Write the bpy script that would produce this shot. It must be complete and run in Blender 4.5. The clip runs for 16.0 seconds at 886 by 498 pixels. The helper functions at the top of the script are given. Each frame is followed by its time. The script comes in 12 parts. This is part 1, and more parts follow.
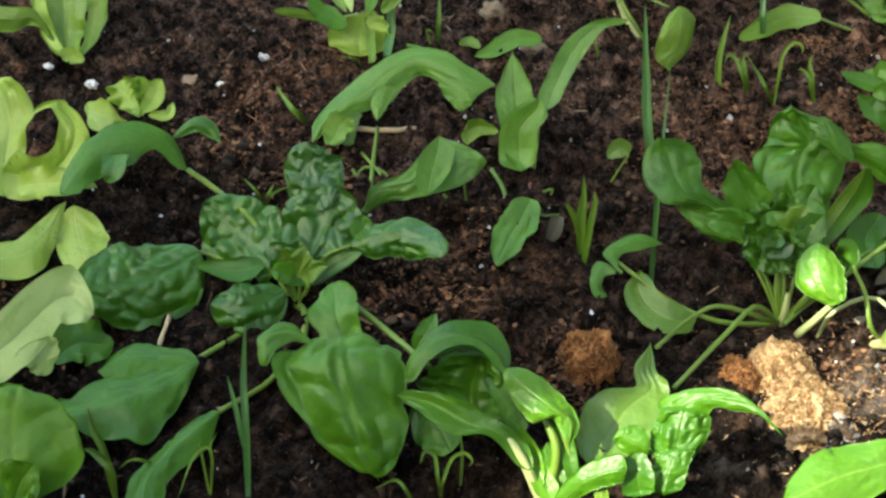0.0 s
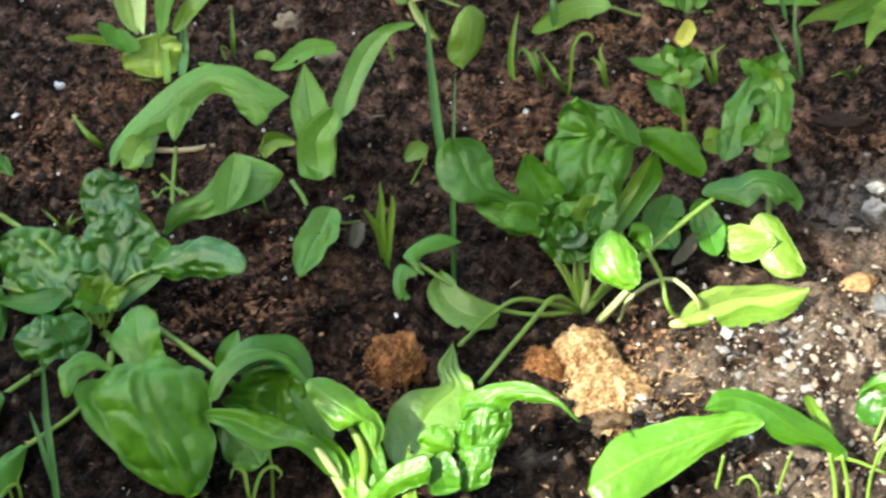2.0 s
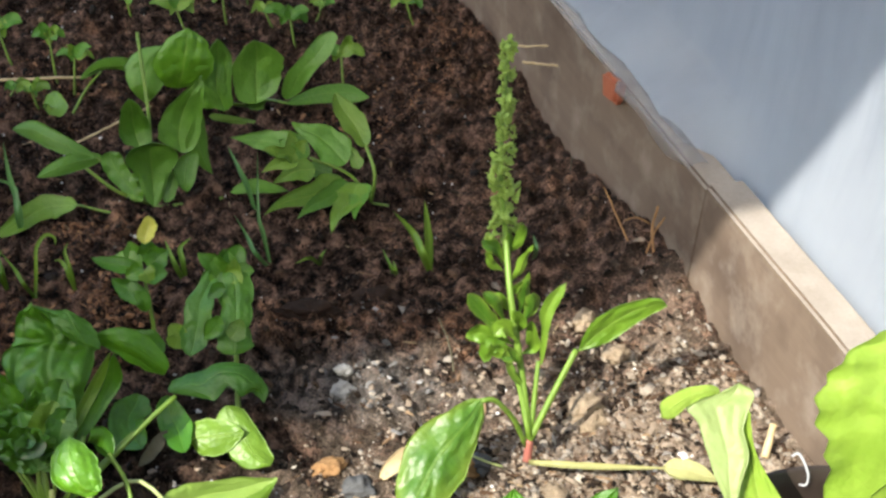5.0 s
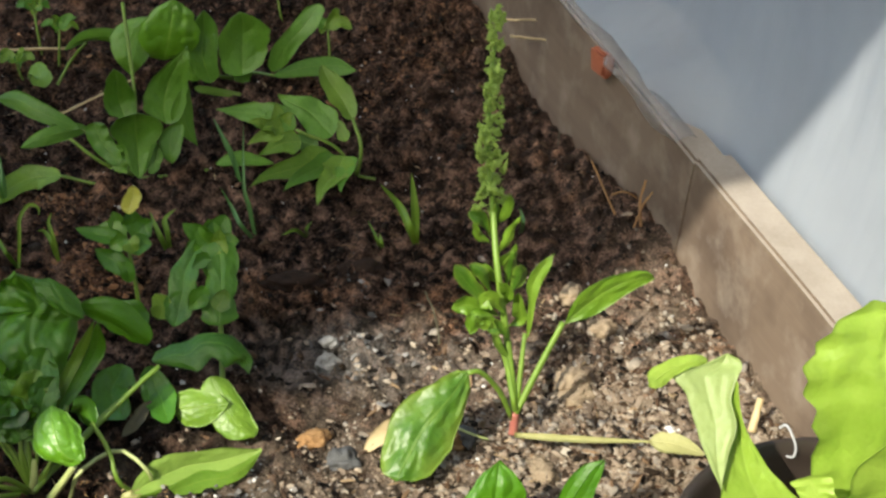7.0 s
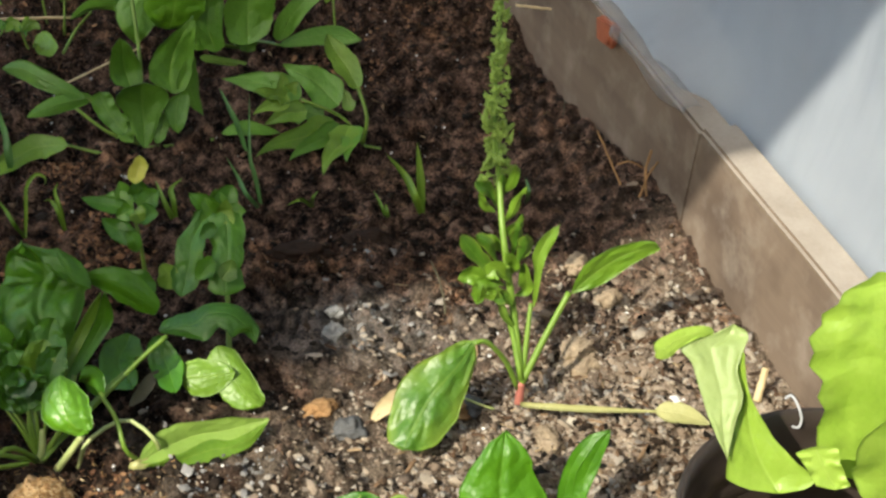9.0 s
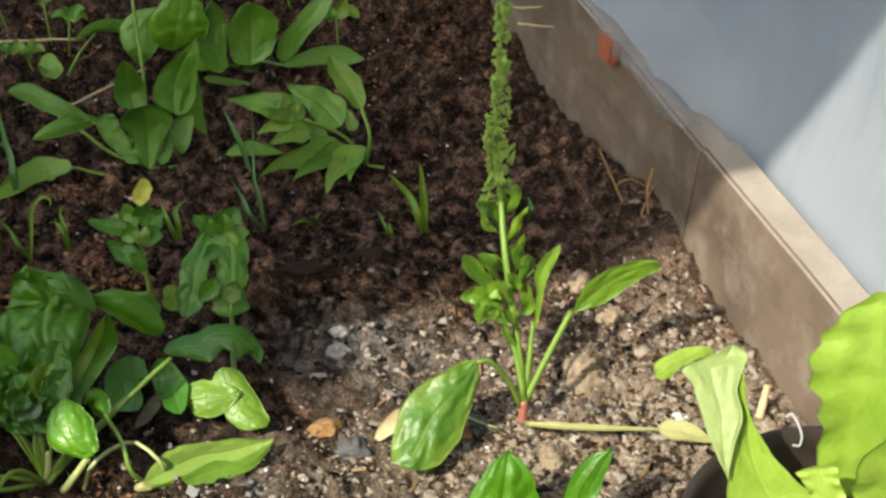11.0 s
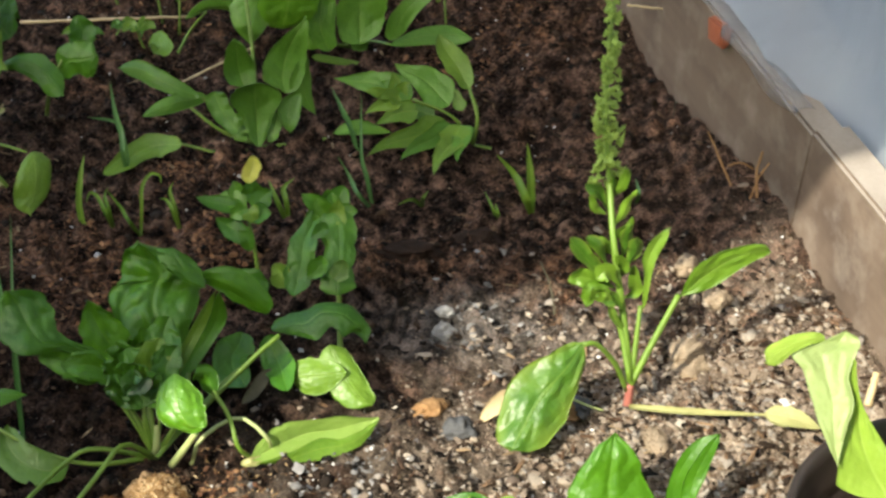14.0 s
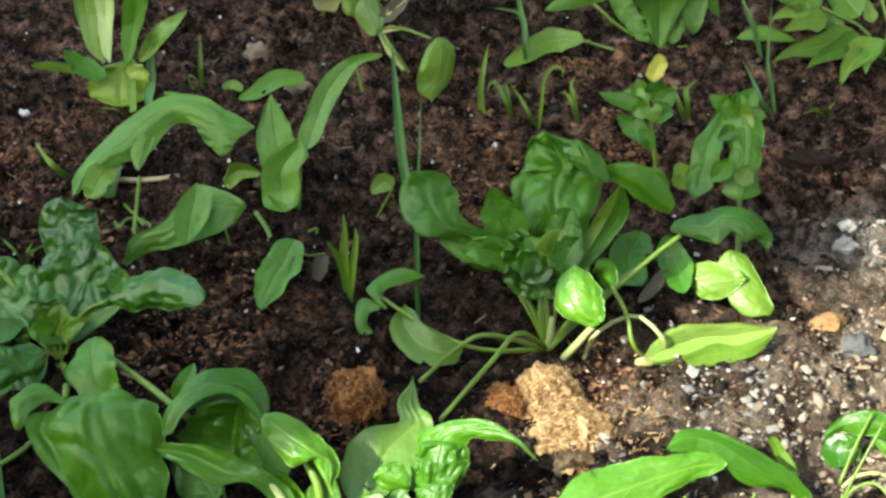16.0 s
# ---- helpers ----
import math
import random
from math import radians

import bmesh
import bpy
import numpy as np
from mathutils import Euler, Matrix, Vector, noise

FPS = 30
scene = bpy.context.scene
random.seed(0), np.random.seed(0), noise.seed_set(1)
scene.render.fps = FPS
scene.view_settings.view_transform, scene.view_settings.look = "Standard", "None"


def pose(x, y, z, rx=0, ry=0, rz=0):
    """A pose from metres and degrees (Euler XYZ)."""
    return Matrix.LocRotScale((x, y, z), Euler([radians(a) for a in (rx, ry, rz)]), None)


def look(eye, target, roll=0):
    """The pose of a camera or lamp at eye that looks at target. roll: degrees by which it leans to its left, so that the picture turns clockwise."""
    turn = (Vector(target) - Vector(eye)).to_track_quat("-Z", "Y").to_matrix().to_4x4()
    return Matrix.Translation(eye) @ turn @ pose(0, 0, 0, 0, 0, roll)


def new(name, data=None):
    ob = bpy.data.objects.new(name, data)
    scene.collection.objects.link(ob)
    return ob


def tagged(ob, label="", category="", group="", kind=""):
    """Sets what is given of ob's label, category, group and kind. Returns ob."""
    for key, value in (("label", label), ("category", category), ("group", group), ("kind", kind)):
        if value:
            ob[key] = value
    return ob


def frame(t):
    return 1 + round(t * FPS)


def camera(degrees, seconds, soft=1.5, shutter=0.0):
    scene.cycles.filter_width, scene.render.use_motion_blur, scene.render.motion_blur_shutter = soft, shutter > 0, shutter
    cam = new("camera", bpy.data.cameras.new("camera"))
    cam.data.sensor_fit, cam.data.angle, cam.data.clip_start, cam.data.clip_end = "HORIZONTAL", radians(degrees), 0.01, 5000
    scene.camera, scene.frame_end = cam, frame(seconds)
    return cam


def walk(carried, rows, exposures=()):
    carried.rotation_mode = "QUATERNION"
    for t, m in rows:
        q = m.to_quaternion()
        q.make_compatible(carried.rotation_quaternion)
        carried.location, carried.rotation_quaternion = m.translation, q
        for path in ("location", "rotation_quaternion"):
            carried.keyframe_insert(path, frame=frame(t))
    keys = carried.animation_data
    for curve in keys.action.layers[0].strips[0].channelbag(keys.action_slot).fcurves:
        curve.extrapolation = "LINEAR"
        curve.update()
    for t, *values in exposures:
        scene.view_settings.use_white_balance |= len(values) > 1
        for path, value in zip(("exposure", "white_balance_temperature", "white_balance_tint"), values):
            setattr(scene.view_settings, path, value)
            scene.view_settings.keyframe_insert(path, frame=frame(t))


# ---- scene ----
cam = camera(25.98, 16.0, soft=2.6, shutter=0.2)
PATH = [
    (0, pose(-0.0955, -1.2363, 0.8643, 49.278, -2.193, 17.067)),
    (0.5, pose(-0.0961, -1.2337, 0.8680, 48.888, -1.978, 16.723)),
    (1, pose(-0.0877, -1.2334, 0.8700, 49.041, -1.745, 16.226)),
    (1.5, pose(-0.0659, -1.2329, 0.8800, 49.007, -1.237, 14.489)),
    (2, pose(-0.0470, -1.2281, 0.8788, 49.353, -1.175, 11.256)),
    (2.5, pose(-0.0262, -1.2233, 0.8804, 50.657, -2.157, 8.044)),
    (3, pose(0.0000, -1.2135, 0.8817, 51.044, -3.126, 4.007)),
    (3.5, pose(0.0128, -1.2120, 0.8876, 52.059, -3.798, 2.147)),
    (4, pose(0.0315, -1.2069, 0.8996, 53.685, -5.085, -0.831)),
    (4.2, pose(0.0256, -1.2100, 0.9074, 55.177, -5.316, -0.958)),
    (6.5, pose(0.0294, -1.2087, 0.8871, 54.649, -6.208, -1.880)),
    (7, pose(0.0271, -1.2092, 0.8875, 54.677, -6.259, -1.471)),
    (7.5, pose(0.0293, -1.2073, 0.8876, 54.078, -5.831, -1.558)),
    (8, pose(0.0258, -1.2078, 0.8883, 53.771, -5.888, -1.574)),
    (8.2, pose(0.0254, -1.2096, 0.8892, 53.633, -6.013, -1.488)),
    (10.3, pose(0.0205, -1.2087, 0.8977, 53.691, -6.324, -1.391)),
    (10.5, pose(0.0262, -1.2114, 0.9037, 53.651, -5.869, -1.356)),
    (11, pose(0.0277, -1.2112, 0.9023, 53.927, -5.749, -1.411)),
    (11.5, pose(0.0268, -1.2110, 0.8976, 54.106, -5.705, -1.423)),
    (12, pose(0.0250, -1.2126, 0.9005, 54.145, -5.594, -1.049)),
    (12.5, pose(0.0189, -1.2138, 0.9053, 54.069, -5.740, -0.902)),
    (13, pose(0.0298, -1.2108, 0.9075, 53.618, -4.990, 0.192)),
    (13.5, pose(0.0220, -1.2116, 0.9057, 53.334, -5.087, 0.407)),
    (14, pose(0.0198, -1.2102, 0.9017, 53.072, -4.676, 1.383)),
    (14.5, pose(0.0100, -1.2067, 0.8961, 52.563, -3.421, 5.048)),
    (15, pose(-0.0050, -1.2056, 0.8876, 52.274, -2.622, 7.424)),
    (15.5, pose(-0.0200, -1.2040, 0.8768, 50.212, -1.949, 9.480)),
    (16, pose(-0.0295, -1.2107, 0.8684, 50.343, -1.796, 11.548)),
]
EXPOSURES = [(0, 1.98, 6800, 0), (0.5, 2.12, 6800, 0), (1.0, 2.20, 6700, 0), (2.5, 2.36, 6450, 4), (3.0, 2.26, 6400, 6), (4.0, 1.92, 6250, 8), (6.5, 1.16, 6850, 3), (12.5, 1.16, 6850, 3), (13.5, 1.36, 6850, 3), (14.5, 1.5, 6700, 4), (15.5, 1.84, 6600, 0), (16, 1.95, 6550, -2)]
walk(cam, PATH, EXPOSURES)

# ---------------------------------------------------------------- light
SUN_DIR = Vector((0.75, 0.85, -1.0)).normalized()
world = bpy.data.worlds.new("sky")
scene.world = world
world.use_nodes = True
wn = world.node_tree.nodes
sky = wn.new("ShaderNodeTexSky")
sky.sky_type = 'NISHITA'
sky.sun_disc = False
sky.sun_elevation = radians(41.4)
sky.sun_rotation = radians(221)
sky.air_density, sky.dust_density, sky.ozone_density = 1.2, 3.0, 1.0
world.node_tree.links.new(sky.outputs[0], wn["Background"].inputs[0])
wn["Background"].inputs[1].default_value = 0.15

sun_data = bpy.data.lights.new("sun", 'SUN')
sun_data.energy = 3.0
sun_data.angle = radians(0.3)
sun_data.color = (1.0, 0.94, 0.85)
sun = new("sun", sun_data)
sun.matrix_world = look((0, 0, 3), Vector((0, 0, 3)) + SUN_DIR)


# ---------------------------------------------------------------- materials
def material(name):
    m = bpy.data.materials.new(name)
    m.use_nodes = True
    nt = m.node_tree
    return m, nt.nodes, nt.links, nt.nodes["Principled BSDF"]


def node(nodes, kind, **kw):
    n = nodes.new(kind)
    for k, v in kw.items():
        n.inputs[k].default_value = v
    return n


def math_node(nodes, links, op, a, b=None, clamp=False):
    n = nodes.new("ShaderNodeMath")
    n.operation, n.use_clamp = op, clamp
    for i, v in enumerate((a, b)):
        if v is None:
            continue
        if isinstance(v, (int, float)):
            n.inputs[i].default_value = v
        else:
            links.new(v, n.inputs[i])
    return n.outputs[0]


def ramp(nodes, links, fac, stops):
    n = nodes.new("ShaderNodeValToRGB")
    el = n.color_ramp.elements
    while len(el) < len(stops):
        el.new(0.5)
    for e, (p, c) in zip(el, stops):
        e.position = p
        e.color = (*c, 1)
    links.new(fac, n.inputs[0])
    return n.outputs[0]


def mix(nodes, links, fac, a, b, mode='MIX'):
    n = nodes.new("ShaderNodeMix")
    n.data_type, n.blend_type = 'RGBA', mode
    for i, v in ((0, fac), (6, a), (7, b)):
        if isinstance(v, (int, float)):
            n.inputs[i].default_value = v
        elif isinstance(v, tuple):
            n.inputs[i].default_value = (*v, 1)
        else:
            links.new(v, n.inputs[i])
    return n.outputs[2]


def position(nodes):
    return nodes.new("ShaderNodeNewGeometry").outputs["Position"]


def noise_tex(nodes, links, scale, detail=4.0, rough=0.6, vec=None):
    n = node(nodes, "ShaderNodeTexNoise", Scale=scale, Detail=detail, Roughness=rough)
    links.new(vec if vec is not None else position(nodes), n.inputs["Vector"])
    return n.outputs["Fac"]


def bump(nodes, links, height, strength, distance, bsdf, prior=None):
    n = node(nodes, "ShaderNodeBump", Strength=strength, Distance=distance)
    links.new(height, n.inputs["Height"])
    if prior is not None:
        links.new(prior, n.inputs["Normal"])
    links.new(n.outputs[0], bsdf.inputs["Normal"])
    return n.outputs[0]


def leaf_material(name, dark, light, vein, rough=0.38, through_light=0.25, vein_amount=0.5, side_veins=7.0, speck=0.0, vein_relief=0.4, rim=0.0, gloss=0.8):
    m, nodes, links, b = material(name)
    uv = nodes.new("ShaderNodeUVMap").outputs[0]
    sep = nodes.new("ShaderNodeSeparateXYZ")
    links.new(uv, sep.inputs[0])
    u, v = sep.outputs[0], sep.outputs[1]
    side = math_node(nodes, links, 'MULTIPLY', math_node(nodes, links, 'ABSOLUTE', math_node(nodes, links, 'SUBTRACT', v, 0.5)), 2.0)
    rnd = nodes.new("ShaderNodeObjectInfo").outputs["Random"]
    big = noise_tex(nodes, links, 45.0, 3)
    fine = noise_tex(nodes, links, 320.0, 3, 0.7)
    fac = math_node(nodes, links, 'ADD', math_node(nodes, links, 'MULTIPLY', big, 0.9), math_node(nodes, links, 'MULTIPLY', rnd, 0.5))
    fac = math_node(nodes, links, 'ADD', fac, math_node(nodes, links, 'MULTIPLY', fine, 0.35))
    fac = math_node(nodes, links, 'SUBTRACT', fac, 0.42, clamp=True)
    col = mix(nodes, links, fac, dark, light)
    # midrib and side veins
    mid = math_node(nodes, links, 'SUBTRACT', 1.0, math_node(nodes, links, 'MULTIPLY', side, 13.0), clamp=True)
    wob = math_node(nodes, links, 'MULTIPLY', big, 0.12)
    arg = math_node(nodes, links, 'ADD', math_node(nodes, links, 'SUBTRACT', u, math_node(nodes, links, 'MULTIPLY', side, 0.24)), wob)
    fr = math_node(nodes, links, 'FRACT', math_node(nodes, links, 'MULTIPLY', arg, side_veins))
    tri = math_node(nodes, links, 'ABSOLUTE', math_node(nodes, links, 'SUBTRACT', fr, 0.5))
    sv = math_node(nodes, links, 'SUBTRACT', 1.0, math_node(nodes, links, 'MULTIPLY', tri, 11.0), clamp=True)
    sv = math_node(nodes, links, 'MULTIPLY', sv, math_node(nodes, links, 'SUBTRACT', 0.42, math_node(nodes, links, 'MULTIPLY', side, 0.6), clamp=True))
    veins = math_node(nodes, links, 'MAXIMUM', mid, sv)
    col = mix(nodes, links, math_node(nodes, links, 'MULTIPLY', veins, vein_amount), col, vein)
    if rim:
        # ageing yellow rim
        far = math_node(nodes, links, 'ADD', math_node(nodes, links, 'POWER', side, 2.5), math_node(nodes, links, 'MULTIPLY', math_node(nodes, links, 'SUBTRACT', big, 0.5), 1.2), clamp=True)
        col = mix(nodes, links, math_node(nodes, links, 'MULTIPLY', far, rim), col, (0.36, 0.43, 0.06))
    if speck:
        dots = noise_tex(nodes, links, 230.0, 2, 0.5)
        d = math_node(nodes, links, 'MULTIPLY', math_node(nodes, links, 'GREATER_THAN', dots, 0.71), speck)
        col = mix(nodes, links, d, col, (0.03, 0.022, 0.015))
    links.new(col, b.inputs["Base Color"])
    b.inputs["Roughness"].default_value = rough
    b.inputs["Specular IOR Level"].default_value = gloss
    h = math_node(nodes, links, 'SUBTRACT', math_node(nodes, links, 'ADD', math_node(nodes, links, 'MULTIPLY', big, 0.9), math_node(nodes, links, 'MULTIPLY', fine, 0.25)), math_node(nodes, links, 'MULTIPLY', veins, vein_relief))
    net = node(nodes, "ShaderNodeTexVoronoi", Scale=240.0)
    links.new(position(nodes), net.inputs["Vector"])
    h = math_node(nodes, links, 'SUBTRACT', h, math_node(nodes, links, 'MULTIPLY', net.outputs["Distance"], 0.55))
    nrm = bump(nodes, links, h, 0.5, 0.0014, b)
    tr = nodes.new("ShaderNodeBsdfTranslucent")
    warm = mix(nodes, links, 1.0, col, (1.35, 1.5, 0.6), 'MULTIPLY')
    links.new(warm, tr.inputs[0])
    links.new(nrm, tr.inputs["Normal"])
    mx = nodes.new("ShaderNodeMixShader")
    mx.inputs[0].default_value = through_light
    links.new(b.outputs[0], mx.inputs[1])
    links.new(tr.outputs[0], mx.inputs[2])
    links.new(mx.outputs[0], nodes["Material Output"].inputs[0])
    return m


def plain_material(name, a, b_col, scale, rough=0.6, bump_h=0.0, fine_scale=None, spec=0.5):
    m, nodes, links, b = material(name)
    f1 = noise_tex(nodes, links, scale, 4)
    f2 = noise_tex(nodes, links, fine_scale or scale * 7, 3, 0.7)
    f = math_node(nodes, links, 'ADD', math_node(nodes, links, 'MULTIPLY', f1, 1.2), math_node(nodes, links, 'MULTIPLY', f2, 0.6))
    f = math_node(nodes, links, 'SUBTRACT', f, 0.4, clamp=True)
    links.new(mix(nodes, links, f, a, b_col), b.inputs["Base Color"])
    b.inputs["Roughness"].default_value = rough
    b.inputs["Specular IOR Level"].default_value = spec
    if bump_h:
        bump(nodes, links, f, 0.7, bump_h, b)
    return m


def island_material(name, stops, rough=0.85, fine=600.0, bump_d=0.001, brighten=0.0):
    m, nodes, links, b = material(name)
    rnd = nodes.new("ShaderNodeNewGeometry").outputs["Random Per Island"]
    col = ramp(nodes, links, rnd, stops)
    f = noise_tex(nodes, links, fine, 3, 0.7)
    k = math_node(nodes, links, 'ADD', math_node(nodes, links, 'MULTIPLY', f, 0.9), 0.55)
    g = nodes.new("ShaderNodeCombineColor")
    for i in range(3):
        links.new(k, g.inputs[i])
    col = mix(nodes, links, 1.0, col, g.outputs[0], 'MULTIPLY')
    if brighten:
        # extra light put into the colour: paler towards the far end of the bed
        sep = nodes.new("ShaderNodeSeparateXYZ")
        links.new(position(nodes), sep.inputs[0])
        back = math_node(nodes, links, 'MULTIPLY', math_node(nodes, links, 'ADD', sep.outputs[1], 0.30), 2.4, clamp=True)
        col = mix(nodes, links, back, col, mix(nodes, links, 1.0, col, (brighten, brighten * 0.98, brighten * 0.97), 'MULTIPLY'))
    links.new(col, b.inputs["Base Color"])
    b.inputs["Roughness"].default_value = rough
    b.inputs["Specular IOR Level"].default_value = 0.25
    bump(nodes, links, f, 0.6, bump_d, b)
    return m


MAT = {
    "spinach": leaf_material("spinach_leaf", (0.030, 0.120, 0.004), (0.094, 0.256, 0.009), (0.15, 0.31, 0.03), 0.42, 0.20, 0.24, gloss=0.55),
    "savoy": leaf_material("savoy_leaf", (0.017, 0.082, 0.002), (0.058, 0.185, 0.005), (0.08, 0.20, 0.015), 0.36, 0.16, 0.0, vein_relief=0.0, gloss=0.65),
    "young": leaf_material("young_leaf", (0.095, 0.205, 0.012), (0.205, 0.340, 0.035), (0.30, 0.41, 0.08), 0.42, 0.24, 0.30, gloss=0.55),
    "fresh": leaf_material("fresh_leaf", (0.062, 0.190, 0.006), (0.14, 0.33, 0.018), (0.25, 0.42, 0.07), 0.38, 0.22, 0.45, gloss=0.65),
    "lettuce": leaf_material("lettuce_leaf", (0.28, 0.42, 0.045), (0.42, 0.56, 0.09), (0.50, 0.61, 0.17), 0.45, 0.32, 0.25, speck=0.5),
    "cleanlettuce": leaf_material("clean_lettuce_leaf", (0.28, 0.43, 0.05), (0.42, 0.56, 0.10), (0.50, 0.61, 0.17), 0.42, 0.32, 0.25, gloss=0.6),
    # paler green for one leaf's sunlit inner face; the sunlight is in the colour
    "litleaf": leaf_material("sunlit_leaf", (0.20, 0.33, 0.05), (0.31, 0.44, 0.10), (0.38, 0.48, 0.14), 0.45, 0.24, 0.3, gloss=0.5),
    "bolt": leaf_material("bolting_leaf", (0.042, 0.128, 0.009), (0.098, 0.222, 0.020), (0.20, 0.32, 0.05), 0.42, 0.22, 0.4, rim=0.34, gloss=0.6),
    "smooth": leaf_material("smooth_leaf", (0.055, 0.175, 0.005), (0.105, 0.255, 0.010), (0.15, 0.30, 0.02), 0.46, 0.24, 0.3, gloss=0.4),
    "palelettuce": leaf_material("pale_lettuce_leaf", (0.36, 0.49, 0.15), (0.49, 0.61, 0.25), (0.56, 0.66, 0.32), 0.45, 0.3, 0.2, gloss=0.5),
    # brighter spinach copy for the farther plants; extra light put into its colour
    "farleaf": leaf_material("brightened_matt_spinach_leaf", (0.074, 0.196, 0.016), (0.165, 0.355, 0.036), (0.24, 0.40, 0.07), 0.45, 0.22, 0.28, gloss=0.6),
    "olive": leaf_material("olive_leaf", (0.085, 0.19, 0.014), (0.15, 0.27, 0.028), (0.21, 0.31, 0.05), 0.5, 0.25),
    "lettuceback": leaf_material("lettuce_underside", (0.29, 0.38, 0.12), (0.40, 0.49, 0.19), (0.47, 0.55, 0.27), 0.55, 0.25, 0.12, vein_relief=0.1),
    "yellowbud": leaf_material("yellow_bud_leaf", (0.48, 0.48, 0.05), (0.62, 0.60, 0.12), (0.52, 0.52, 0.2), 0.5, 0.25),
    "yellow": leaf_material("yellow_leaf", (0.33, 0.33, 0.11), (0.47, 0.45, 0.20), (0.5, 0.47, 0.22), 0.5, 0.2),
    "onion": leaf_material("onion_leaf", (0.055, 0.165, 0.035), (0.11, 0.26, 0.06), (0.12, 0.28, 0.08), 0.42, 0.2, 0.2),
    "stalk": plain_material("green_stalk", (0.10, 0.195, 0.018), (0.185, 0.29, 0.04), 60, 0.45),
    "pale": plain_material("pale_stalk", (0.32, 0.40, 0.13), (0.46, 0.50, 0.22), 60, 0.45),
    "pink": plain_material("pink_root", (0.42, 0.10, 0.10), (0.36, 0.22, 0.12), 60, 0.5),
    "dead": plain_material("dead_leaf", (0.045, 0.04, 0.022), (0.10, 0.088, 0.048), 70, 0.7, 0.001),
    "flower": plain_material("flower_bud", (0.16, 0.29, 0.03), (0.34, 0.45, 0.09), 400, 0.6),
    "straw": plain_material("straw", (0.48, 0.36, 0.19), (0.60, 0.48, 0.28), 150, 0.6),
    "pot": plain_material("pot_plastic", (0.024, 0.017, 0.014), (0.046, 0.034, 0.028), 60, 0.36, 0.0006, 700, 0.5),
    "wire": plain_material("wire_metal", (0.34, 0.35, 0.37), (0.50, 0.50, 0.52), 300, 0.35),
    "brickred": plain_material("red_clay", (0.28, 0.07, 0.03), (0.42, 0.13, 0.06), 120, 0.8, 0.001),
}


def soil_material():
    m, nodes, links, b = material("garden_soil")
    pos = position(nodes)
    big = noise_tex(nodes, links, 9.0, 4, 0.6)
    midn = noise_tex(nodes, links, 70.0, 5, 0.65)
    fine = noise_tex(nodes, links, 500.0, 4, 0.75)
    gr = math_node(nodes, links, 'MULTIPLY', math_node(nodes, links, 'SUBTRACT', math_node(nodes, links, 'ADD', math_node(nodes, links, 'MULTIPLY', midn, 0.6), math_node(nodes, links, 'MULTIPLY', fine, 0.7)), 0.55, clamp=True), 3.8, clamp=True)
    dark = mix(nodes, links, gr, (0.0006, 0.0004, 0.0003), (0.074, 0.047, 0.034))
    # reddish coir-rich patches
    red = math_node(nodes, links, 'MULTIPLY', math_node(nodes, links, 'SUBTRACT', big, 0.52, clamp=True), 5.0, clamp=True)
    patch = noise_tex(nodes, links, 24.0, 4, 0.65)
    red = math_node(nodes, links, 'MULTIPLY', math_node(nodes, links, 'SUBTRACT', math_node(nodes, links, 'ADD', math_node(nodes, links, 'MULTIPLY', red, 0.35), patch), 0.58, clamp=True), 4.0, clamp=True)
    dark = mix(nodes, links, math_node(nodes, links, 'MULTIPLY', red, 0.42), dark, mix(nodes, links, gr, (0.006, 0.003, 0.0015), (0.17, 0.085, 0.040)))
    # shade between crumbs put into the colour: black hollows, brighter crumb tops
    dusky = noise_tex(nodes, links, 72.0, 6, 0.72)
    crumb_top = math_node(nodes, links, 'MULTIPLY', math_node(nodes, links, 'SUBTRACT', dusky, 0.43, clamp=True), 5.5, clamp=True)
    dark = mix(nodes, links, crumb_top, mix(nodes, links, 1.0, dark, (0.19, 0.18, 0.18), 'MULTIPLY'), mix(nodes, links, 1.0, dark, (1.38, 1.34, 1.30), 'MULTIPLY'))
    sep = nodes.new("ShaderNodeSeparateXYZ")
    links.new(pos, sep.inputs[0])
    # light put into the colour: the soil brightens towards the far end
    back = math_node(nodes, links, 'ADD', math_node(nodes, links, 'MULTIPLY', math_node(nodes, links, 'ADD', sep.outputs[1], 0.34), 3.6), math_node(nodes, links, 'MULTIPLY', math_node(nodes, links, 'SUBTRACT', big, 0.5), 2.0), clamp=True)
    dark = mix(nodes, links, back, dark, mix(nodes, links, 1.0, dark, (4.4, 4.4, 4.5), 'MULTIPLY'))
    # brighter towards the board as well
    brighten = math_node(nodes, links, 'ADD', math_node(nodes, links, 'MULTIPLY', sep.outputs[0], 3.5), math_node(nodes, links, 'MULTIPLY', math_node(nodes, links, 'SUBTRACT', patch, 0.5), 1.5), clamp=True)
    dark = mix(nodes, links, brighten, dark, mix(nodes, links, 1.0, dark, (1.2, 1.2, 1.2), 'MULTIPLY'))
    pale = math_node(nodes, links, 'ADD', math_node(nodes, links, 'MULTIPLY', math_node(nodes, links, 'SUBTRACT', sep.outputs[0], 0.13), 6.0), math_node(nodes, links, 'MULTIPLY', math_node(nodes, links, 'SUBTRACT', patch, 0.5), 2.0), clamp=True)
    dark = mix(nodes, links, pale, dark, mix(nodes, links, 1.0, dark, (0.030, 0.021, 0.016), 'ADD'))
    # dry, ashy soil towards the corner by the board
    ex = math_node(nodes, links, 'SUBTRACT', sep.outputs[0], 0.35)
    ey = math_node(nodes, links, 'SUBTRACT', sep.outputs[1], -0.20)
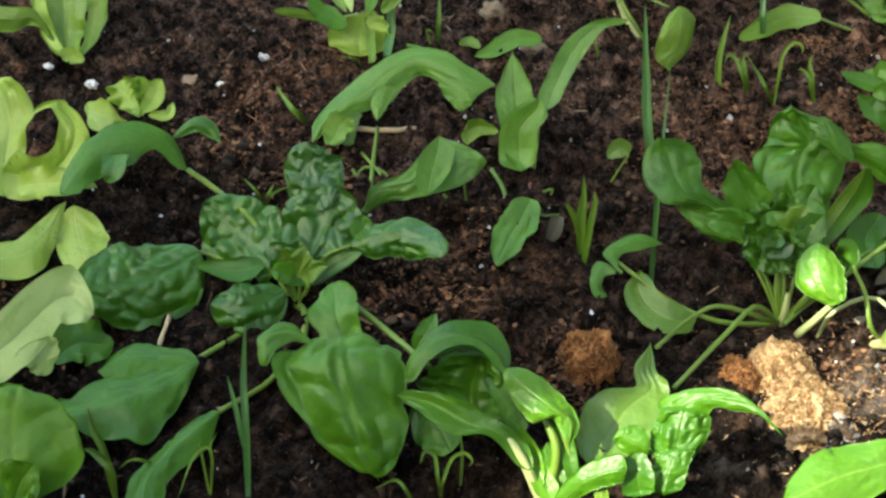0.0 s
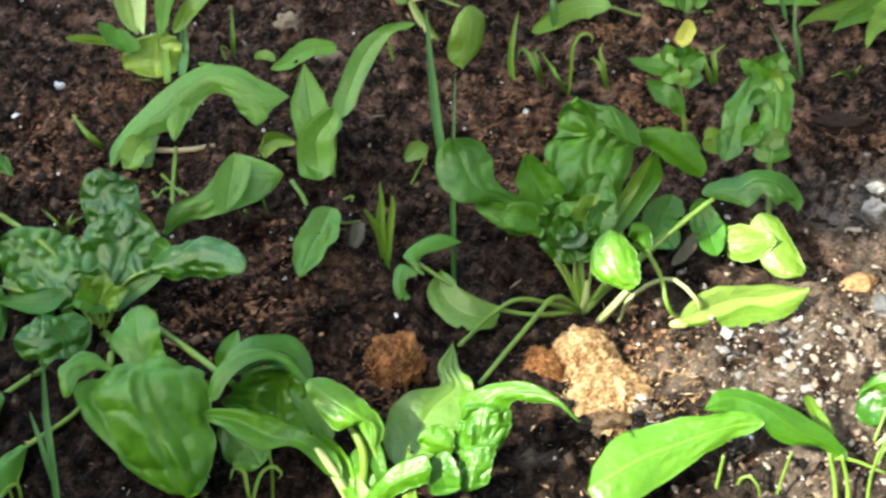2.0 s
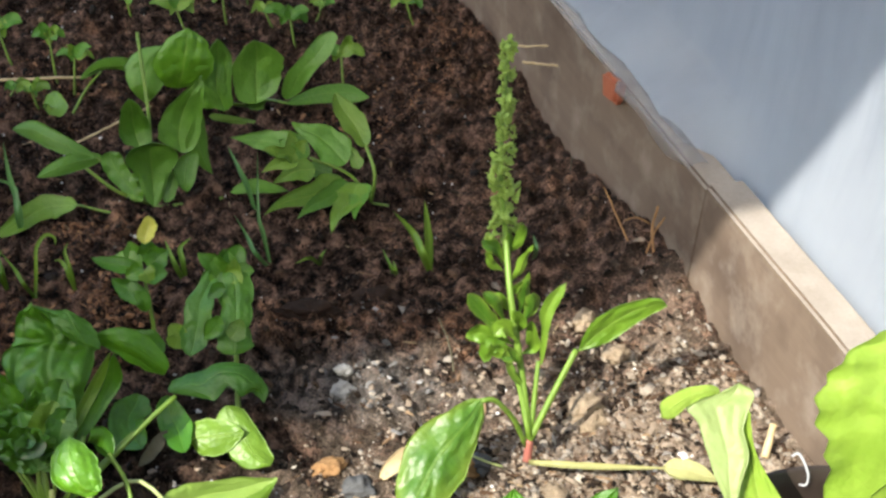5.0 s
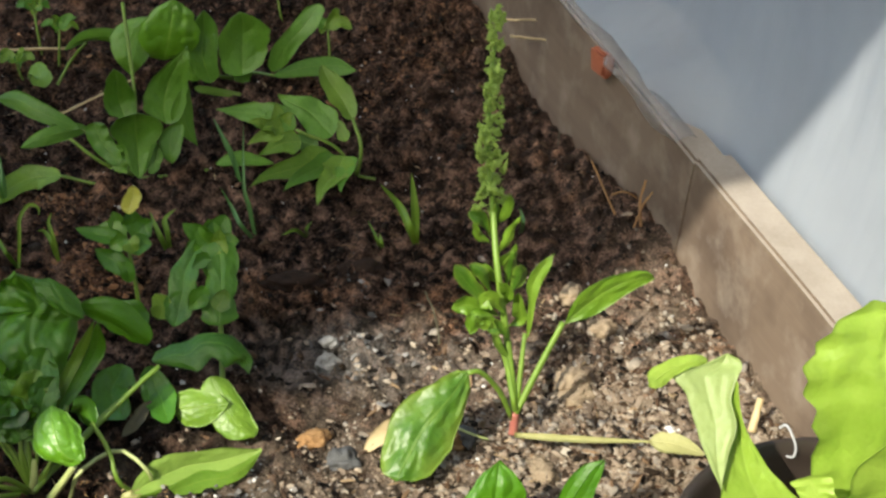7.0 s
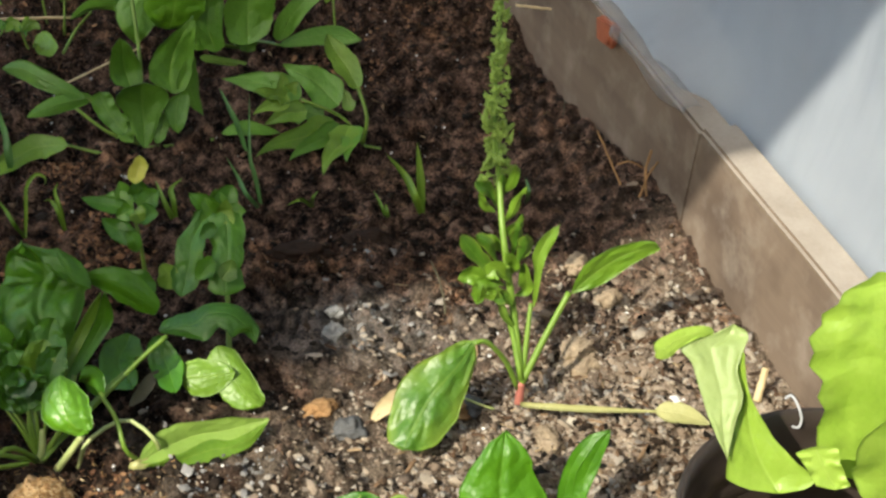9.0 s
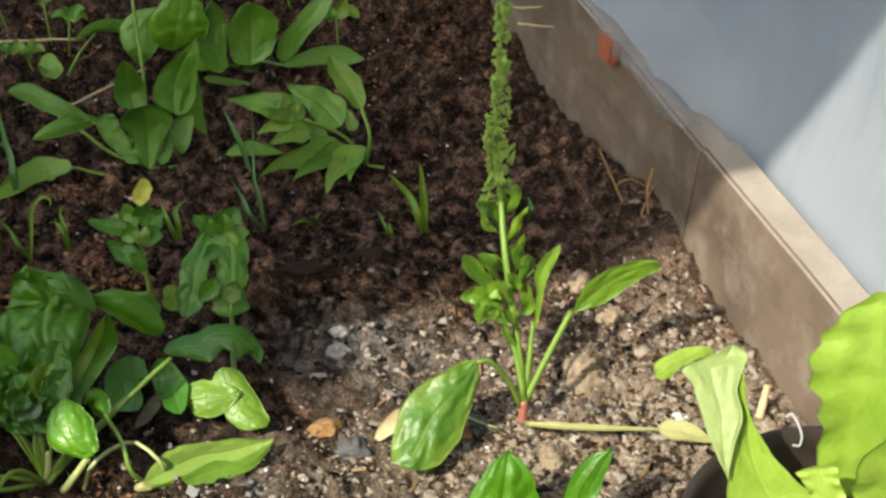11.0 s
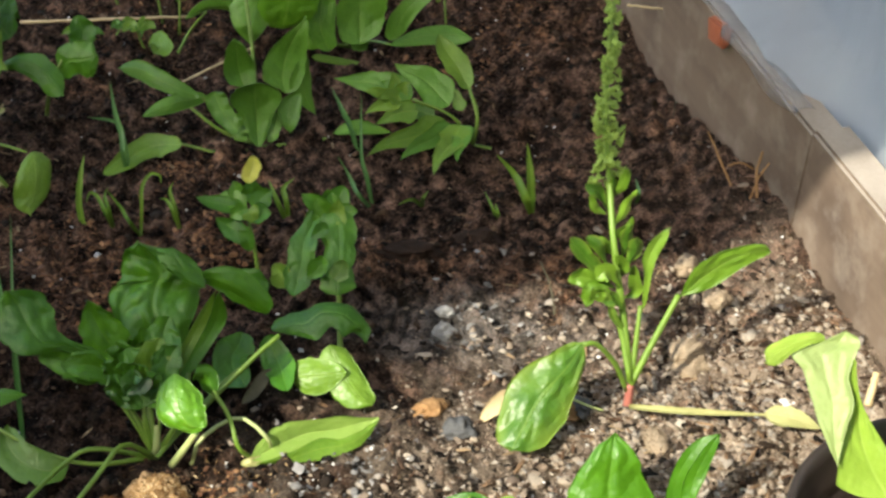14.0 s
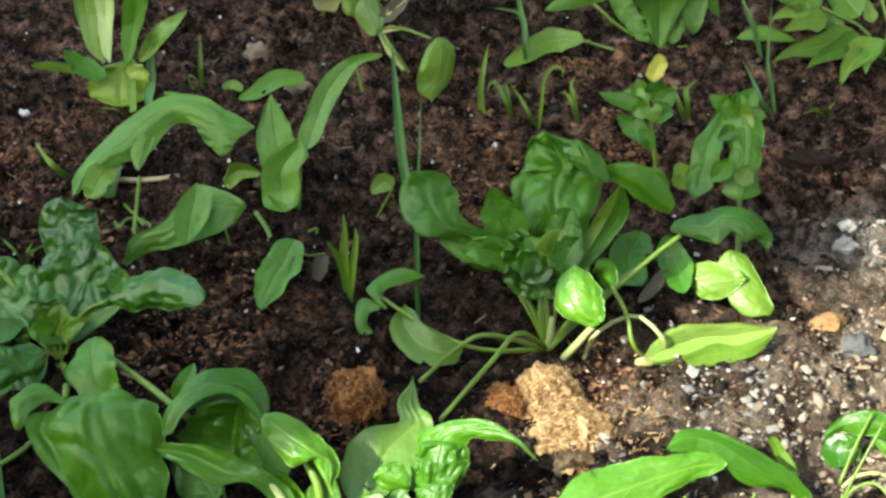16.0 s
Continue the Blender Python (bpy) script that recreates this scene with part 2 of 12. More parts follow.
    dx = math_node(nodes, links, 'ADD', math_node(nodes, links, 'MULTIPLY', ex, 2.0), math_node(nodes, links, 'MULTIPLY', ey, 0.9))
    dy = math_node(nodes, links, 'ADD', math_node(nodes, links, 'MULTIPLY', ex, -1.9), math_node(nodes, links, 'MULTIPLY', ey, 4.1))
    d2 = math_node(nodes, links, 'SQRT', math_node(nodes, links, 'ADD', math_node(nodes, links, 'MULTIPLY', dx, dx), math_node(nodes, links, 'MULTIPLY', dy, dy)))
    d2 = math_node(nodes, links, 'ADD', d2, math_node(nodes, links, 'MULTIPLY', math_node(nodes, links, 'SUBTRACT', midn, 0.5), 0.9))
    d2 = math_node(nodes, links, 'ADD', d2, math_node(nodes, links, 'MULTIPLY', math_node(nodes, links, 'SUBTRACT', patch, 0.5), 2.2))
    dry = math_node(nodes, links, 'SUBTRACT', 1.1, d2, clamp=True)
    drycol = mix(nodes, links, gr, (0.13, 0.097, 0.072), (0.46, 0.37, 0.28))
    col = mix(nodes, links, dry, dark, drycol)
    # a smear of grey ash
    ax = math_node(nodes, links, 'MULTIPLY', math_node(nodes, links, 'SUBTRACT', sep.outputs[0], 0.089), 11.0)
    ay = math_node(nodes, links, 'MULTIPLY', math_node(nodes, links, 'SUBTRACT', sep.outputs[1], -0.100), 22.0)
    ad = math_node(nodes, links, 'SQRT', math_node(nodes, links, 'ADD', math_node(nodes, links, 'MULTIPLY', ax, ax), math_node(nodes, links, 'MULTIPLY', ay, ay)))
    ash = math_node(nodes, links, 'MULTIPLY', math_node(nodes, links, 'SUBTRACT', math_node(nodes, links, 'MULTIPLY', midn, 2.4), ad, clamp=True), 1.3, clamp=True)
    col = mix(nodes, links, math_node(nodes, links, 'MULTIPLY', ash, 0.5), col, mix(nodes, links, gr, (0.12, 0.108, 0.098), (0.42, 0.385, 0.35)))
    # scattered pale grains
    vo = node(nodes, "ShaderNodeTexVoronoi", Scale=330.0)
    links.new(pos, vo.inputs["Vector"])
    grains = math_node(nodes, links, 'LESS_THAN', vo.outputs["Distance"], 0.16)
    sepc = nodes.new("ShaderNodeSeparateColor")
    links.new(vo.outputs["Color"], sepc.inputs[0])
    pick = math_node(nodes, links, 'GREATER_THAN', sepc.outputs[0], 0.80)
    col = mix(nodes, links, math_node(nodes, links, 'MULTIPLY', math_node(nodes, links, 'MULTIPLY', grains, pick), 0.6), col, (0.34, 0.30, 0.26))
    links.new(col, b.inputs["Base Color"])
    b.inputs["Roughness"].default_value = 0.9
    b.inputs["Specular IOR Level"].default_value = 0.1
    h = math_node(nodes, links, 'ADD', math_node(nodes, links, 'MULTIPLY', midn, 1.0), math_node(nodes, links, 'MULTIPLY', fine, 0.5))
    h = math_node(nodes, links, 'MULTIPLY', h, math_node(nodes, links, 'SUBTRACT', 1.0, math_node(nodes, links, 'MULTIPLY', dry, 0.7)))
    bump(nodes, links, h, 1.0, 0.009, b)
    return m


def wood_material():
    m, nodes, links, b = material("weathered_board")
    pos = nodes.new("ShaderNodeTexCoord").outputs["Object"]
    mp = nodes.new("ShaderNodeMapping")
    mp.inputs["Scale"].default_value = (4.0, 60.0, 60.0)
    links.new(pos, mp.inputs[0])
    g = noise_tex(nodes, links, 1.0, 6, 0.65, mp.outputs[0])
    st = noise_tex(nodes, links, 9.0, 4, 0.6)
    col = mix(nodes, links, g, (0.112, 0.079, 0.056), (0.225, 0.168, 0.124))
    col = mix(nodes, links, math_node(nodes, links, 'MULTIPLY', math_node(nodes, links, 'SUBTRACT', st, 0.47, clamp=True), 3.2, clamp=True), col, (0.072, 0.050, 0.037))
    smear = noise_tex(nodes, links, 26.0, 4, 0.6)
    col = mix(nodes, links, math_node(nodes, links, 'MULTIPLY', math_node(nodes, links, 'SUBTRACT', smear, 0.5, clamp=True), 2.2, clamp=True), col, (0.31, 0.26, 0.215))
    links.new(col, b.inputs["Base Color"])
    b.inputs["Roughness"].default_value = 0.8
    b.inputs["Specular IOR Level"].default_value = 0.3
    bump(nodes, links, g, 0.5, 0.002, b)
    return m


def film_material():
    m, nodes, links, b = material("plastic_film")
    f = noise_tex(nodes, links, 5.0, 4, 0.55)
    b.inputs["Roughness"].default_value = 0.38
    mp = nodes.new("ShaderNodeMapping")
    mp.inputs["Scale"].default_value = (9.0, 9.0, 2.2)
    links.new(position(nodes), mp.inputs[0])
    h = noise_tex(nodes, links, 0.8, 3, 0.5, mp.outputs[0])
    mp2 = nodes.new("ShaderNodeMapping")
    mp2.inputs["Scale"].default_value = (26.0, 26.0, 5.0)
    links.new(position(nodes), mp2.inputs[0])
    h = math_node(nodes, links, 'ADD', h, math_node(nodes, links, 'MULTIPLY', noise_tex(nodes, links, 0.9, 3, 0.5, mp2.outputs[0]), 0.14))
    nrm = bump(nodes, links, h, 0.8, 0.03, b)
    k = math_node(nodes, links, 'MULTIPLY', math_node(nodes, links, 'SUBTRACT', math_node(nodes, links, 'ADD', math_node(nodes, links, 'MULTIPLY', f, 0.8), math_node(nodes, links, 'MULTIPLY', h, 0.7)), 0.55, clamp=True), 2.4, clamp=True)
    col = mix(nodes, links, k, (0.44, 0.475, 0.53), (0.60, 0.63, 0.67))
    links.new(col, b.inputs["Base Color"])
    tr = nodes.new("ShaderNodeBsdfTranslucent")
    links.new(col, tr.inputs[0])
    links.new(nrm, tr.inputs["Normal"])
    mx = nodes.new("ShaderNodeMixShader")
    mx.inputs[0].default_value = 0.62
    links.new(b.outputs[0], mx.inputs[1])
    links.new(tr.outputs[0], mx.inputs[2])
    links.new(mx.outputs[0], nodes["Material Output"].inputs[0])
    return m


def hem_material():
    m, nodes, links, b = material("clear_film_hem")
    f = noise_tex(nodes, links, 40.0, 4, 0.6)
    col = mix(nodes, links, f, (0.26, 0.225, 0.20), (0.46, 0.44, 0.43))
    links.new(col, b.inputs["Base Color"])
    b.inputs["Roughness"].default_value = 0.35
    bump(nodes, links, f, 0.6, 0.004, b)
    clear = nodes.new("ShaderNodeBsdfTransparent")
    mx = nodes.new("ShaderNodeMixShader")
    links.new(math_node(nodes, links, 'MULTIPLY', f, 0.5, clamp=True), mx.inputs[0])
    links.new(clear.outputs[0], mx.inputs[1])
    links.new(b.outputs[0], mx.inputs[2])
    links.new(mx.outputs[0], nodes["Material Output"].inputs[0])
    return m


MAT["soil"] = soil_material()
MAT["wood"] = wood_material()
MAT["film"] = film_material()
MAT["hem"] = hem_material()
MAT["bleached"] = plain_material("bleached_wood", (0.26, 0.22, 0.18), (0.42, 0.37, 0.32), 30, 0.85, 0.001, 300, 0.2)
MAT["clod"] = island_material("soil_clod", [(0.0, (0.004, 0.003, 0.002)), (0.5, (0.016, 0.010, 0.006)), (0.85, (0.042, 0.025, 0.014)), (1.0, (0.11, 0.070, 0.044))], brighten=1.5)
MAT["dryclod"] = island_material("dry_clod", [(0.0, (0.12, 0.088, 0.066)), (0.25, (0.21, 0.155, 0.112)), (0.5, (0.28, 0.218, 0.162)), (0.7, (0.34, 0.28, 0.215)), (0.85, (0.26, 0.23, 0.20)), (0.97, (0.36, 0.305, 0.24)), (1.0, (0.46, 0.41, 0.34))])
MAT["ash"] = plain_material("ash_lump", (0.15, 0.145, 0.14), (0.40, 0.39, 0.375), 130, 0.95, 0.004, 420, 0.15)
MAT["chip"] = island_material("wood_chip", [(0.0, (0.03, 0.018, 0.012)), (0.6, (0.10, 0.055, 0.030)), (0.85, (0.22, 0.14, 0.08)), (1.0, (0.40, 0.30, 0.18))])
MAT["redcoir"] = island_material("reddish_coir", [(0.0, (0.040, 0.019, 0.011)), (0.6, (0.150, 0.072, 0.038)), (1.0, (0.30, 0.165, 0.085))], 0.9, 900.0)
# golden coir colour takes in the sunlight; coirdark is its shaded copy
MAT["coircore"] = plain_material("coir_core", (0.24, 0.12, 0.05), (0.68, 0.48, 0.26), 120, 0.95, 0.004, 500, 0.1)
MAT["ashflake"] = island_material("ash_flake", [(0.0, (0.10, 0.092, 0.085)), (0.7, (0.20, 0.19, 0.18)), (1.0, (0.34, 0.325, 0.31))], 0.95)
MAT["tan"] = plain_material("tan_clod", (0.20, 0.14, 0.092), (0.50, 0.395, 0.275), 190, 0.95, 0.005, 700, 0.1)
MAT["darkstone"] = plain_material("dark_stone", (0.05, 0.05, 0.052), (0.10, 0.10, 0.10), 120, 0.7, 0.001, 600)
MAT["bark"] = plain_material("orange_bark", (0.22, 0.11, 0.045), (0.40, 0.24, 0.11), 120, 0.85, 0.002, 600, 0.2)
MAT["clodbark"] = plain_material("rotten_bark", (0.010, 0.007, 0.005), (0.045, 0.024, 0.015), 120, 0.9, 0.003, 600, 0.2)
# brown coir for the clumps in shade; the shade is in the colour
MAT["coirmid"] = island_material("shaded_coir_fibre", [(0.0, (0.07, 0.026, 0.009)), (0.6, (0.27, 0.115, 0.038)), (1.0, (0.50, 0.26, 0.10))], 0.9, 900.0)
MAT["coirdark"] = plain_material("shaded_coir_core", (0.10, 0.040, 0.014), (0.48, 0.22, 0.08), 120, 0.95, 0.004, 500, 0.1)
MAT["white"] = plain_material("white_grit", (0.55, 0.53, 0.50), (0.78, 0.77, 0.75), 300, 0.8)
MAT["perlite"] = island_material("perlite_grain", [(0.0, (0.50, 0.48, 0.45)), (1.0, (0.80, 0.79, 0.77))])
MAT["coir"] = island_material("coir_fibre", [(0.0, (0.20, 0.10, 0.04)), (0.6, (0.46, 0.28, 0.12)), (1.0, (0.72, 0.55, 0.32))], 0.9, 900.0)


# ---------------------------------------------------------------- building helpers
def mesh_of(name, verts, faces, mat, uvs=None, smooth=True):
    me = bpy.data.meshes.new(name)
    me.from_pydata(verts, [], faces)
    if uvs is not None:
        layer = me.uv_layers.new(name="UVMap")
        idx = np.empty(len(me.loops), dtype=np.int32)
        me.loops.foreach_get("vertex_index", idx)
        layer.data.foreach_set("uv", np.asarray(uvs, dtype=np.float32)[idx].ravel())
    if smooth:
        me.polygons.foreach_set("use_smooth", np.ones(len(me.polygons), dtype=bool))
    me.materials.append(mat)
    me.update()
    return me


def part(name, me, parent, label=""):
    """One mesh as a part under a thing; its coordinates are the world's."""
    ob = new(name, me)
    ob.parent = parent
    root = parent.matrix_world.translation if parent.parent is None else parent.parent.matrix_world.translation
    if parent.parent is None:
        ob.matrix_parent_inverse = Matrix.Translation(-root)
    else:
        ob.matrix_parent_inverse = Matrix.Identity(4)
    return tagged(ob, label)


def thing(name, x, y, z, label, category, group=""):
    ob = new(name)
    ob.empty_display_size = 0.02
    ob.location = (x, y, z)
    ob.matrix_world = Matrix.Translation((x, y, z))
    return tagged(ob, label, category, group)


def curve_points(pts, n):
    """n points along a smooth curve through pts."""
    p = np.asarray(pts, dtype=float)
    if len(p) == 2:
        return p[0] + (p[1] - p[0]) * np.linspace(0, 1, n)[:, None]
    p = np.vstack([2 * p[0] - p[1], p, 2 * p[-1] - p[-2]])
    out = []
    for s in np.linspace(0, len(p) - 3, n):
        i = min(int(s), len(p) - 4)
        t = s - i
        a, b, c, d = p[i:i + 4]
        out.append(0.5 * (2 * b + (c - a) * t + (2 * a - 5 * b + 4 * c - d) * t * t + (3 * b - a - 3 * c + d) * t ** 3))
    return np.array(out)


def frames_along(c, face):
    t = np.gradient(c, axis=0)
    t /= np.linalg.norm(t, axis=1, keepdims=True) + 1e-12
    face = np.broadcast_to(np.asarray(face, dtype=float), t.shape)
    s = np.cross(t, face)
    s /= np.linalg.norm(s, axis=1, keepdims=True) + 1e-12
    for i in range(1, len(s)):
        if s[i] @ s[i - 1] < 0:
            s[i] = -s[i]
    n = np.cross(s, t)
    return t, s, n


def tube(pts, r0, r1, sides=7, steps=12):
    c = curve_points(pts, steps)
    t, s, n = frames_along(c, (0.13, -0.4, 0.9))
    verts, faces = [], []
    for i in range(steps):
        r = r0 + (r1 - r0) * i / (steps - 1)
        for k in range(sides):
            a = 2 * math.pi * k / sides
            verts.append(tuple(c[i] + r * (math.cos(a) * s[i] + math.sin(a) * n[i])))
    for i in range(steps - 1):
        for k in range(sides):
            k2 = (k + 1) % sides
            faces.append((i * sides + k, i * sides + k2, (i + 1) * sides + k2, (i + 1) * sides + k))
    faces.append(tuple(range(sides))[::-1])
    faces.append(tuple((steps - 1) * sides + k for k in range(sides)))
    return verts, faces


def stalk(plant, pts, r0, r1, mat="stalk", name="stalk", label="", steps=12):
    v, f = tube(pts, r0, r1, 7, steps)
    return part(name, mesh_of(name, v, f, MAT[mat]), plant, label)


def lattice_noise(rng, n=4096):
    tab = rng.random(n)

    def f(x, y):
        xi, yi = np.floor(x).astype(np.int64), np.floor(y).astype(np.int64)
        fx, fy = x - xi, y - yi
        fx, fy = fx * fx * (3 - 2 * fx), fy * fy * (3 - 2 * fy)

        def h(a, b):
            return tab[(a * 7919 + b * 104729 + a * b * 31) % n]
        return (h(xi, yi) * (1 - fx) + h(xi + 1, yi) * fx) * (1 - fy) + (h(xi, yi + 1) * (1 - fx) + h(xi + 1, yi + 1) * fx) * fy
    return f


LEAF_SHAPES = {
    # half-width along the blade, 0 at the stalk and 1 at the tip
    "oval": lambda u: np.sin(np.pi * u ** 0.95) ** 0.5,
    "egg": lambda u: np.sin(np.pi * u ** 0.78) ** 0.56,
    "spoon": lambda u: np.sin(np.pi * u ** 1.5) ** 0.75 * (0.25 + 0.75 * np.clip(u * 2.2, 0, 1)) + 0.03,
    "spade": lambda u: np.sin(np.pi * np.clip(u, 0, 1) ** 0.55) ** 0.95 * (1 + 0.18 * np.exp(-((u - 0.2) / 0.1) ** 2)),
    "lance": lambda u: np.sin(np.pi * u ** 0.85) ** 0.8,
    "strap": lambda u: np.clip((1 - u) * 2.2, 0, 1) ** 0.7 * (0.7 + 0.3 * np.clip(u * 4, 0, 1)),
    "lobed": lambda u: np.sin(np.pi * u ** 0.8) ** 0.6 * (1 + 0.28 * np.sin(u * 17.0)),
    "fan": lambda u: np.clip(u, 0, 1) ** 0.75 * np.sqrt(np.clip(1.0 - ((u - 0.62) / 0.4).clip(0, 1) ** 2, 0, 1)) + 0.02,
}


def leaf(plant, pts, width, face=(0.05, -0.45, 0.9), mat="spinach", shape="egg", cup=0.25, wave=0.0, waves=3.0, pucker=0.0,
         seed=0, name="leaf", label="", thick=0.0005, cell=0.0125, edges=None, jag=0.0, quilt=None, rag=None):
    """A leaf blade along a curve through pts, as wide as width, turned to face; cup lifts the sides, wave ruffles the rim, pucker blisters it."""
    rng = np.random.default_rng(seed + 11)
    if width > 0.022 and shape != "strap":
        wave = max(wave, 0.04)
    if edges:
        # a blade spanned between two edge curves
        lo, hi = curve_points(edges[0], 60), curve_points(edges[1], 60)
        pts = (lo + hi) / 2
        span = np.linalg.norm(hi - lo, axis=1)
        width = span.max()
    broad = width > 0.020 and shape != "strap"
    if quilt is None:
        quilt = 0.011 * width if width > 0.026 and broad else 0.0
    length = np.linalg.norm(np.diff(np.asarray(pts, dtype=float), axis=0), axis=1).sum()
    fine = pucker > 0 or wave > 0 or width > 0.03
    crisp = (pucker > 0.0045 or jag > 0) and width > 0.03
    nu, nv = (88, 54) if crisp else (46, 27) if broad else (32, 17) if fine else (16, 9)
    u = np.linspace(0, 1, nu)
    if edges:
        lo, hi = curve_points(edges[0], nu), curve_points(edges[1], nu)
        c = (lo + hi) / 2
        s = hi - lo
        gap = np.linalg.norm(s, axis=1)
        s = s / np.maximum(gap, 1e-5)[:, None]
        s[gap < 0.0008] = s[np.argmax(gap >= 0.0008)] if gap[0] < 0.0008 else s[nu - 1 - np.argmax(gap[::-1] >= 0.0008)]
        t = np.gradient(c, axis=0)
        n = np.cross(t, s)
        n = n / np.maximum(np.linalg.norm(n, axis=1), 1e-9)[:, None]
        n = n * np.sign((n @ np.asarray(face, dtype=float)).sum())
        for k in range(3):
            n[1:-1] = (n[:-2] + n[1:-1] * 2 + n[2:]) / 4
        n = n / np.maximum(np.linalg.norm(n, axis=1), 1e-9)[:, None]
    else:
        c = curve_points(pts, nu)
        t, s, n = frames_along(c, face)
    # the blade winds a little to the side and up and down
    if shape != "strap" and not edges:
        k1, k2 = rng.uniform(-1, 1, 2)
        c = c + s * (0.05 * length * k1 * np.sin(np.pi * u) * np.sin(np.pi * u * 1.5))[:, None] + n * (0.03 * length * k2 * np.sin(np.pi * u) * np.sin(np.pi * u * 2.2))[:, None]
        t, s, n = frames_along(c, face)
    w = np.clip(gap / 2, 0.0003, None) if edges else np.clip(LEAF_SHAPES[shape](u.clip(0.0, 1.0)), 0.012, None) * width / 2
    if edges:
        w = w * np.sqrt(np.clip(u / 0.09, 0.004, 1)) * np.sqrt(np.clip((1 - u) / 0.09, 0.004, 1))
    n1, n2 = lattice_noise(rng), lattice_noise(rng)
    ra, rb = (0.08, 0.08) if edges else (0.12, 0.07) if width > 0.05 else (0.22, 0.14)
    rim = 1 + ra * (n1(u * 5, u * 0 + 3) - 0.5) + rb * (n1(u * 13, u * 0 + 7) - 0.5) - jag * np.abs(((u * 9 + 0.8 * n1(u * 7, u * 0 + 1)) % 1) - 0.5)
    rim2 = 1 + ra * (n2(u * 5, u * 0 + 3) - 0.5) + rb * (n2(u * 13, u * 0 + 7) - 0.5) - jag * np.abs(((u * 9 + 0.8 * n2(u * 7, u * 0 + 1)) % 1) - 0.5)
    if rag is None:
        rag = 0.08 if broad and mat in ("spinach", "savoy", "fresh") else 0.0
    if rag:
        # shallow lobes and nicks along both sides
        for side_rim, nn in ((rim, n1), (rim2, n2)):
            lobes = np.abs(np.sin(np.pi * (u * (3.5 + 2 * nn(u * 0 + 5, u * 0 + 5)) + 1.4 * nn(u * 3, u * 0 + 21)))) ** 0.6
            side_rim -= rag * (1 - lobes) * np.clip(u * 6, 0, 1) * np.clip((1 - u) * 6, 0, 1)
    v = np.linspace(-1, 1, nv)
    U, V = np.meshgrid(u, v, indexing="ij")
    W = np.where(V < 0, (w * rim)[:, None], (w * rim2)[:, None])
    lift = cup * W * np.abs(V) ** 1.3
    ph = rng.random(2) * 6.28
    if wave:
        amp = wave * width * np.abs(V) ** 2.2
        lift = lift + amp * np.where(V < 0, np.sin(U * waves * 6.28 + ph[0] + 2.2 * n1(U * 4, U * 0 + 11)), np.sin(U * waves * 6.28 + ph[1] + 2.2 * n2(U * 4, U * 0 + 11))) * np.clip(U * 5, 0, 1)
    if pucker:
        # blisters like small cushions between sunken veins
        wq = lattice_noise(rng)
        su = U * length / cell + 20 + 0.9 * wq(U * 4, V * 2.5 + 5)
        sv = V * W / cell + 20 + 0.9 * wq(U * 4 + 60, V * 2.5 + 25)
        table = rng.random((64, 64, 3))
        iu, iv = np.floor(su).astype(int), np.floor(sv).astype(int)
        dome = np.zeros(su.shape)
        for du in (-1, 0, 1):
            for dv in (-1, 0, 1):
                j = table[(iu + du) % 64, (iv + dv) % 64]
                d2 = np.hypot(iu + du + 0.1 + 0.8 * j[..., 0] - su, (iv + dv + 0.1 + 0.8 * j[..., 1] - sv) * 1.1)
                # round-topped blisters of uneven height that meet in valleys
                dome = np.maximum(dome, (0.5 + 0.6 * j[..., 2]) * (1 - (d2 / 0.95) ** 2))
        ridge = 1 - np.exp(-(V * W / 0.0035) ** 2)
        fade = np.clip((1 - np.abs(V)) * 5, 0.35, 1) * np.clip(U * 8, 0, 1) * np.clip((1 - U) * 8, 0, 1)
        lift = lift + min(pucker * (1.55 if pucker > 0.0045 else 0.9), 0.58 * cell) * (dome - 0.5) * ridge * fade
    if quilt:
        # soft cushions between the side veins, and a sunken midrib
        wr = lattice_noise(rng)
        count = 4.2 + 1.6 * rng.random()
        arg = (U - 0.26 * np.abs(V)) * count + np.where(V < 0, ph[0], ph[1]) + 0.55 * wr(U * 5, V * 2 + 9)
        d = np.abs(arg % 1 - 0.5) * 2
        cross = 0.55 + 0.9 * wr(U * 9 + 40, V * 5 + 30)
        lift = lift + quilt * ((1 - d ** 2.4) * cross - 0.5) * np.clip(np.abs(V) * 4, 0, 1) * np.clip((1 - np.abs(V)) * 2.2, 0.15, 1) * np.clip(U * 7, 0, 1) * np.clip((1 - U) * 7, 0, 1)
        lift = lift - 1.3 * quilt * np.exp(-(V / 0.09) ** 2) * np.clip((1 - U) * 3, 0, 1)
    nz = lattice_noise(rng)
    lift = lift + (0.12 * width * (nz(U * 3.3 + 3, V * 1.6 + 9) - 0.5) + 0.035 * width * (nz(U * 7 + 3, V * 4 + 19) - 0.5)) * (0.25 + 0.75 * np.abs(V)) * np.clip(U * 6, 0, 1)
    S, N = s[:, None, :], n[:, None, :]
    side = V * W
    # keep the width when the sides are lifted
    if not edges:
        side = side / np.sqrt(1 + (cup * 0.6 * np.abs(V)) ** 2)
    else:
        lift = lift - cup * W * 0.6
    top = c[:, None, :] + S * side[..., None] + N * lift[..., None]
    low = top - N * thick
    verts = np.vstack([top.reshape(-1, 3), low.reshape(-1, 3)])
    uvs = np.stack([U, V * 0.5 + 0.5], -1).reshape(-1, 2)
    uvs = np.vstack([uvs, uvs])
    off = nu * nv
    faces = []
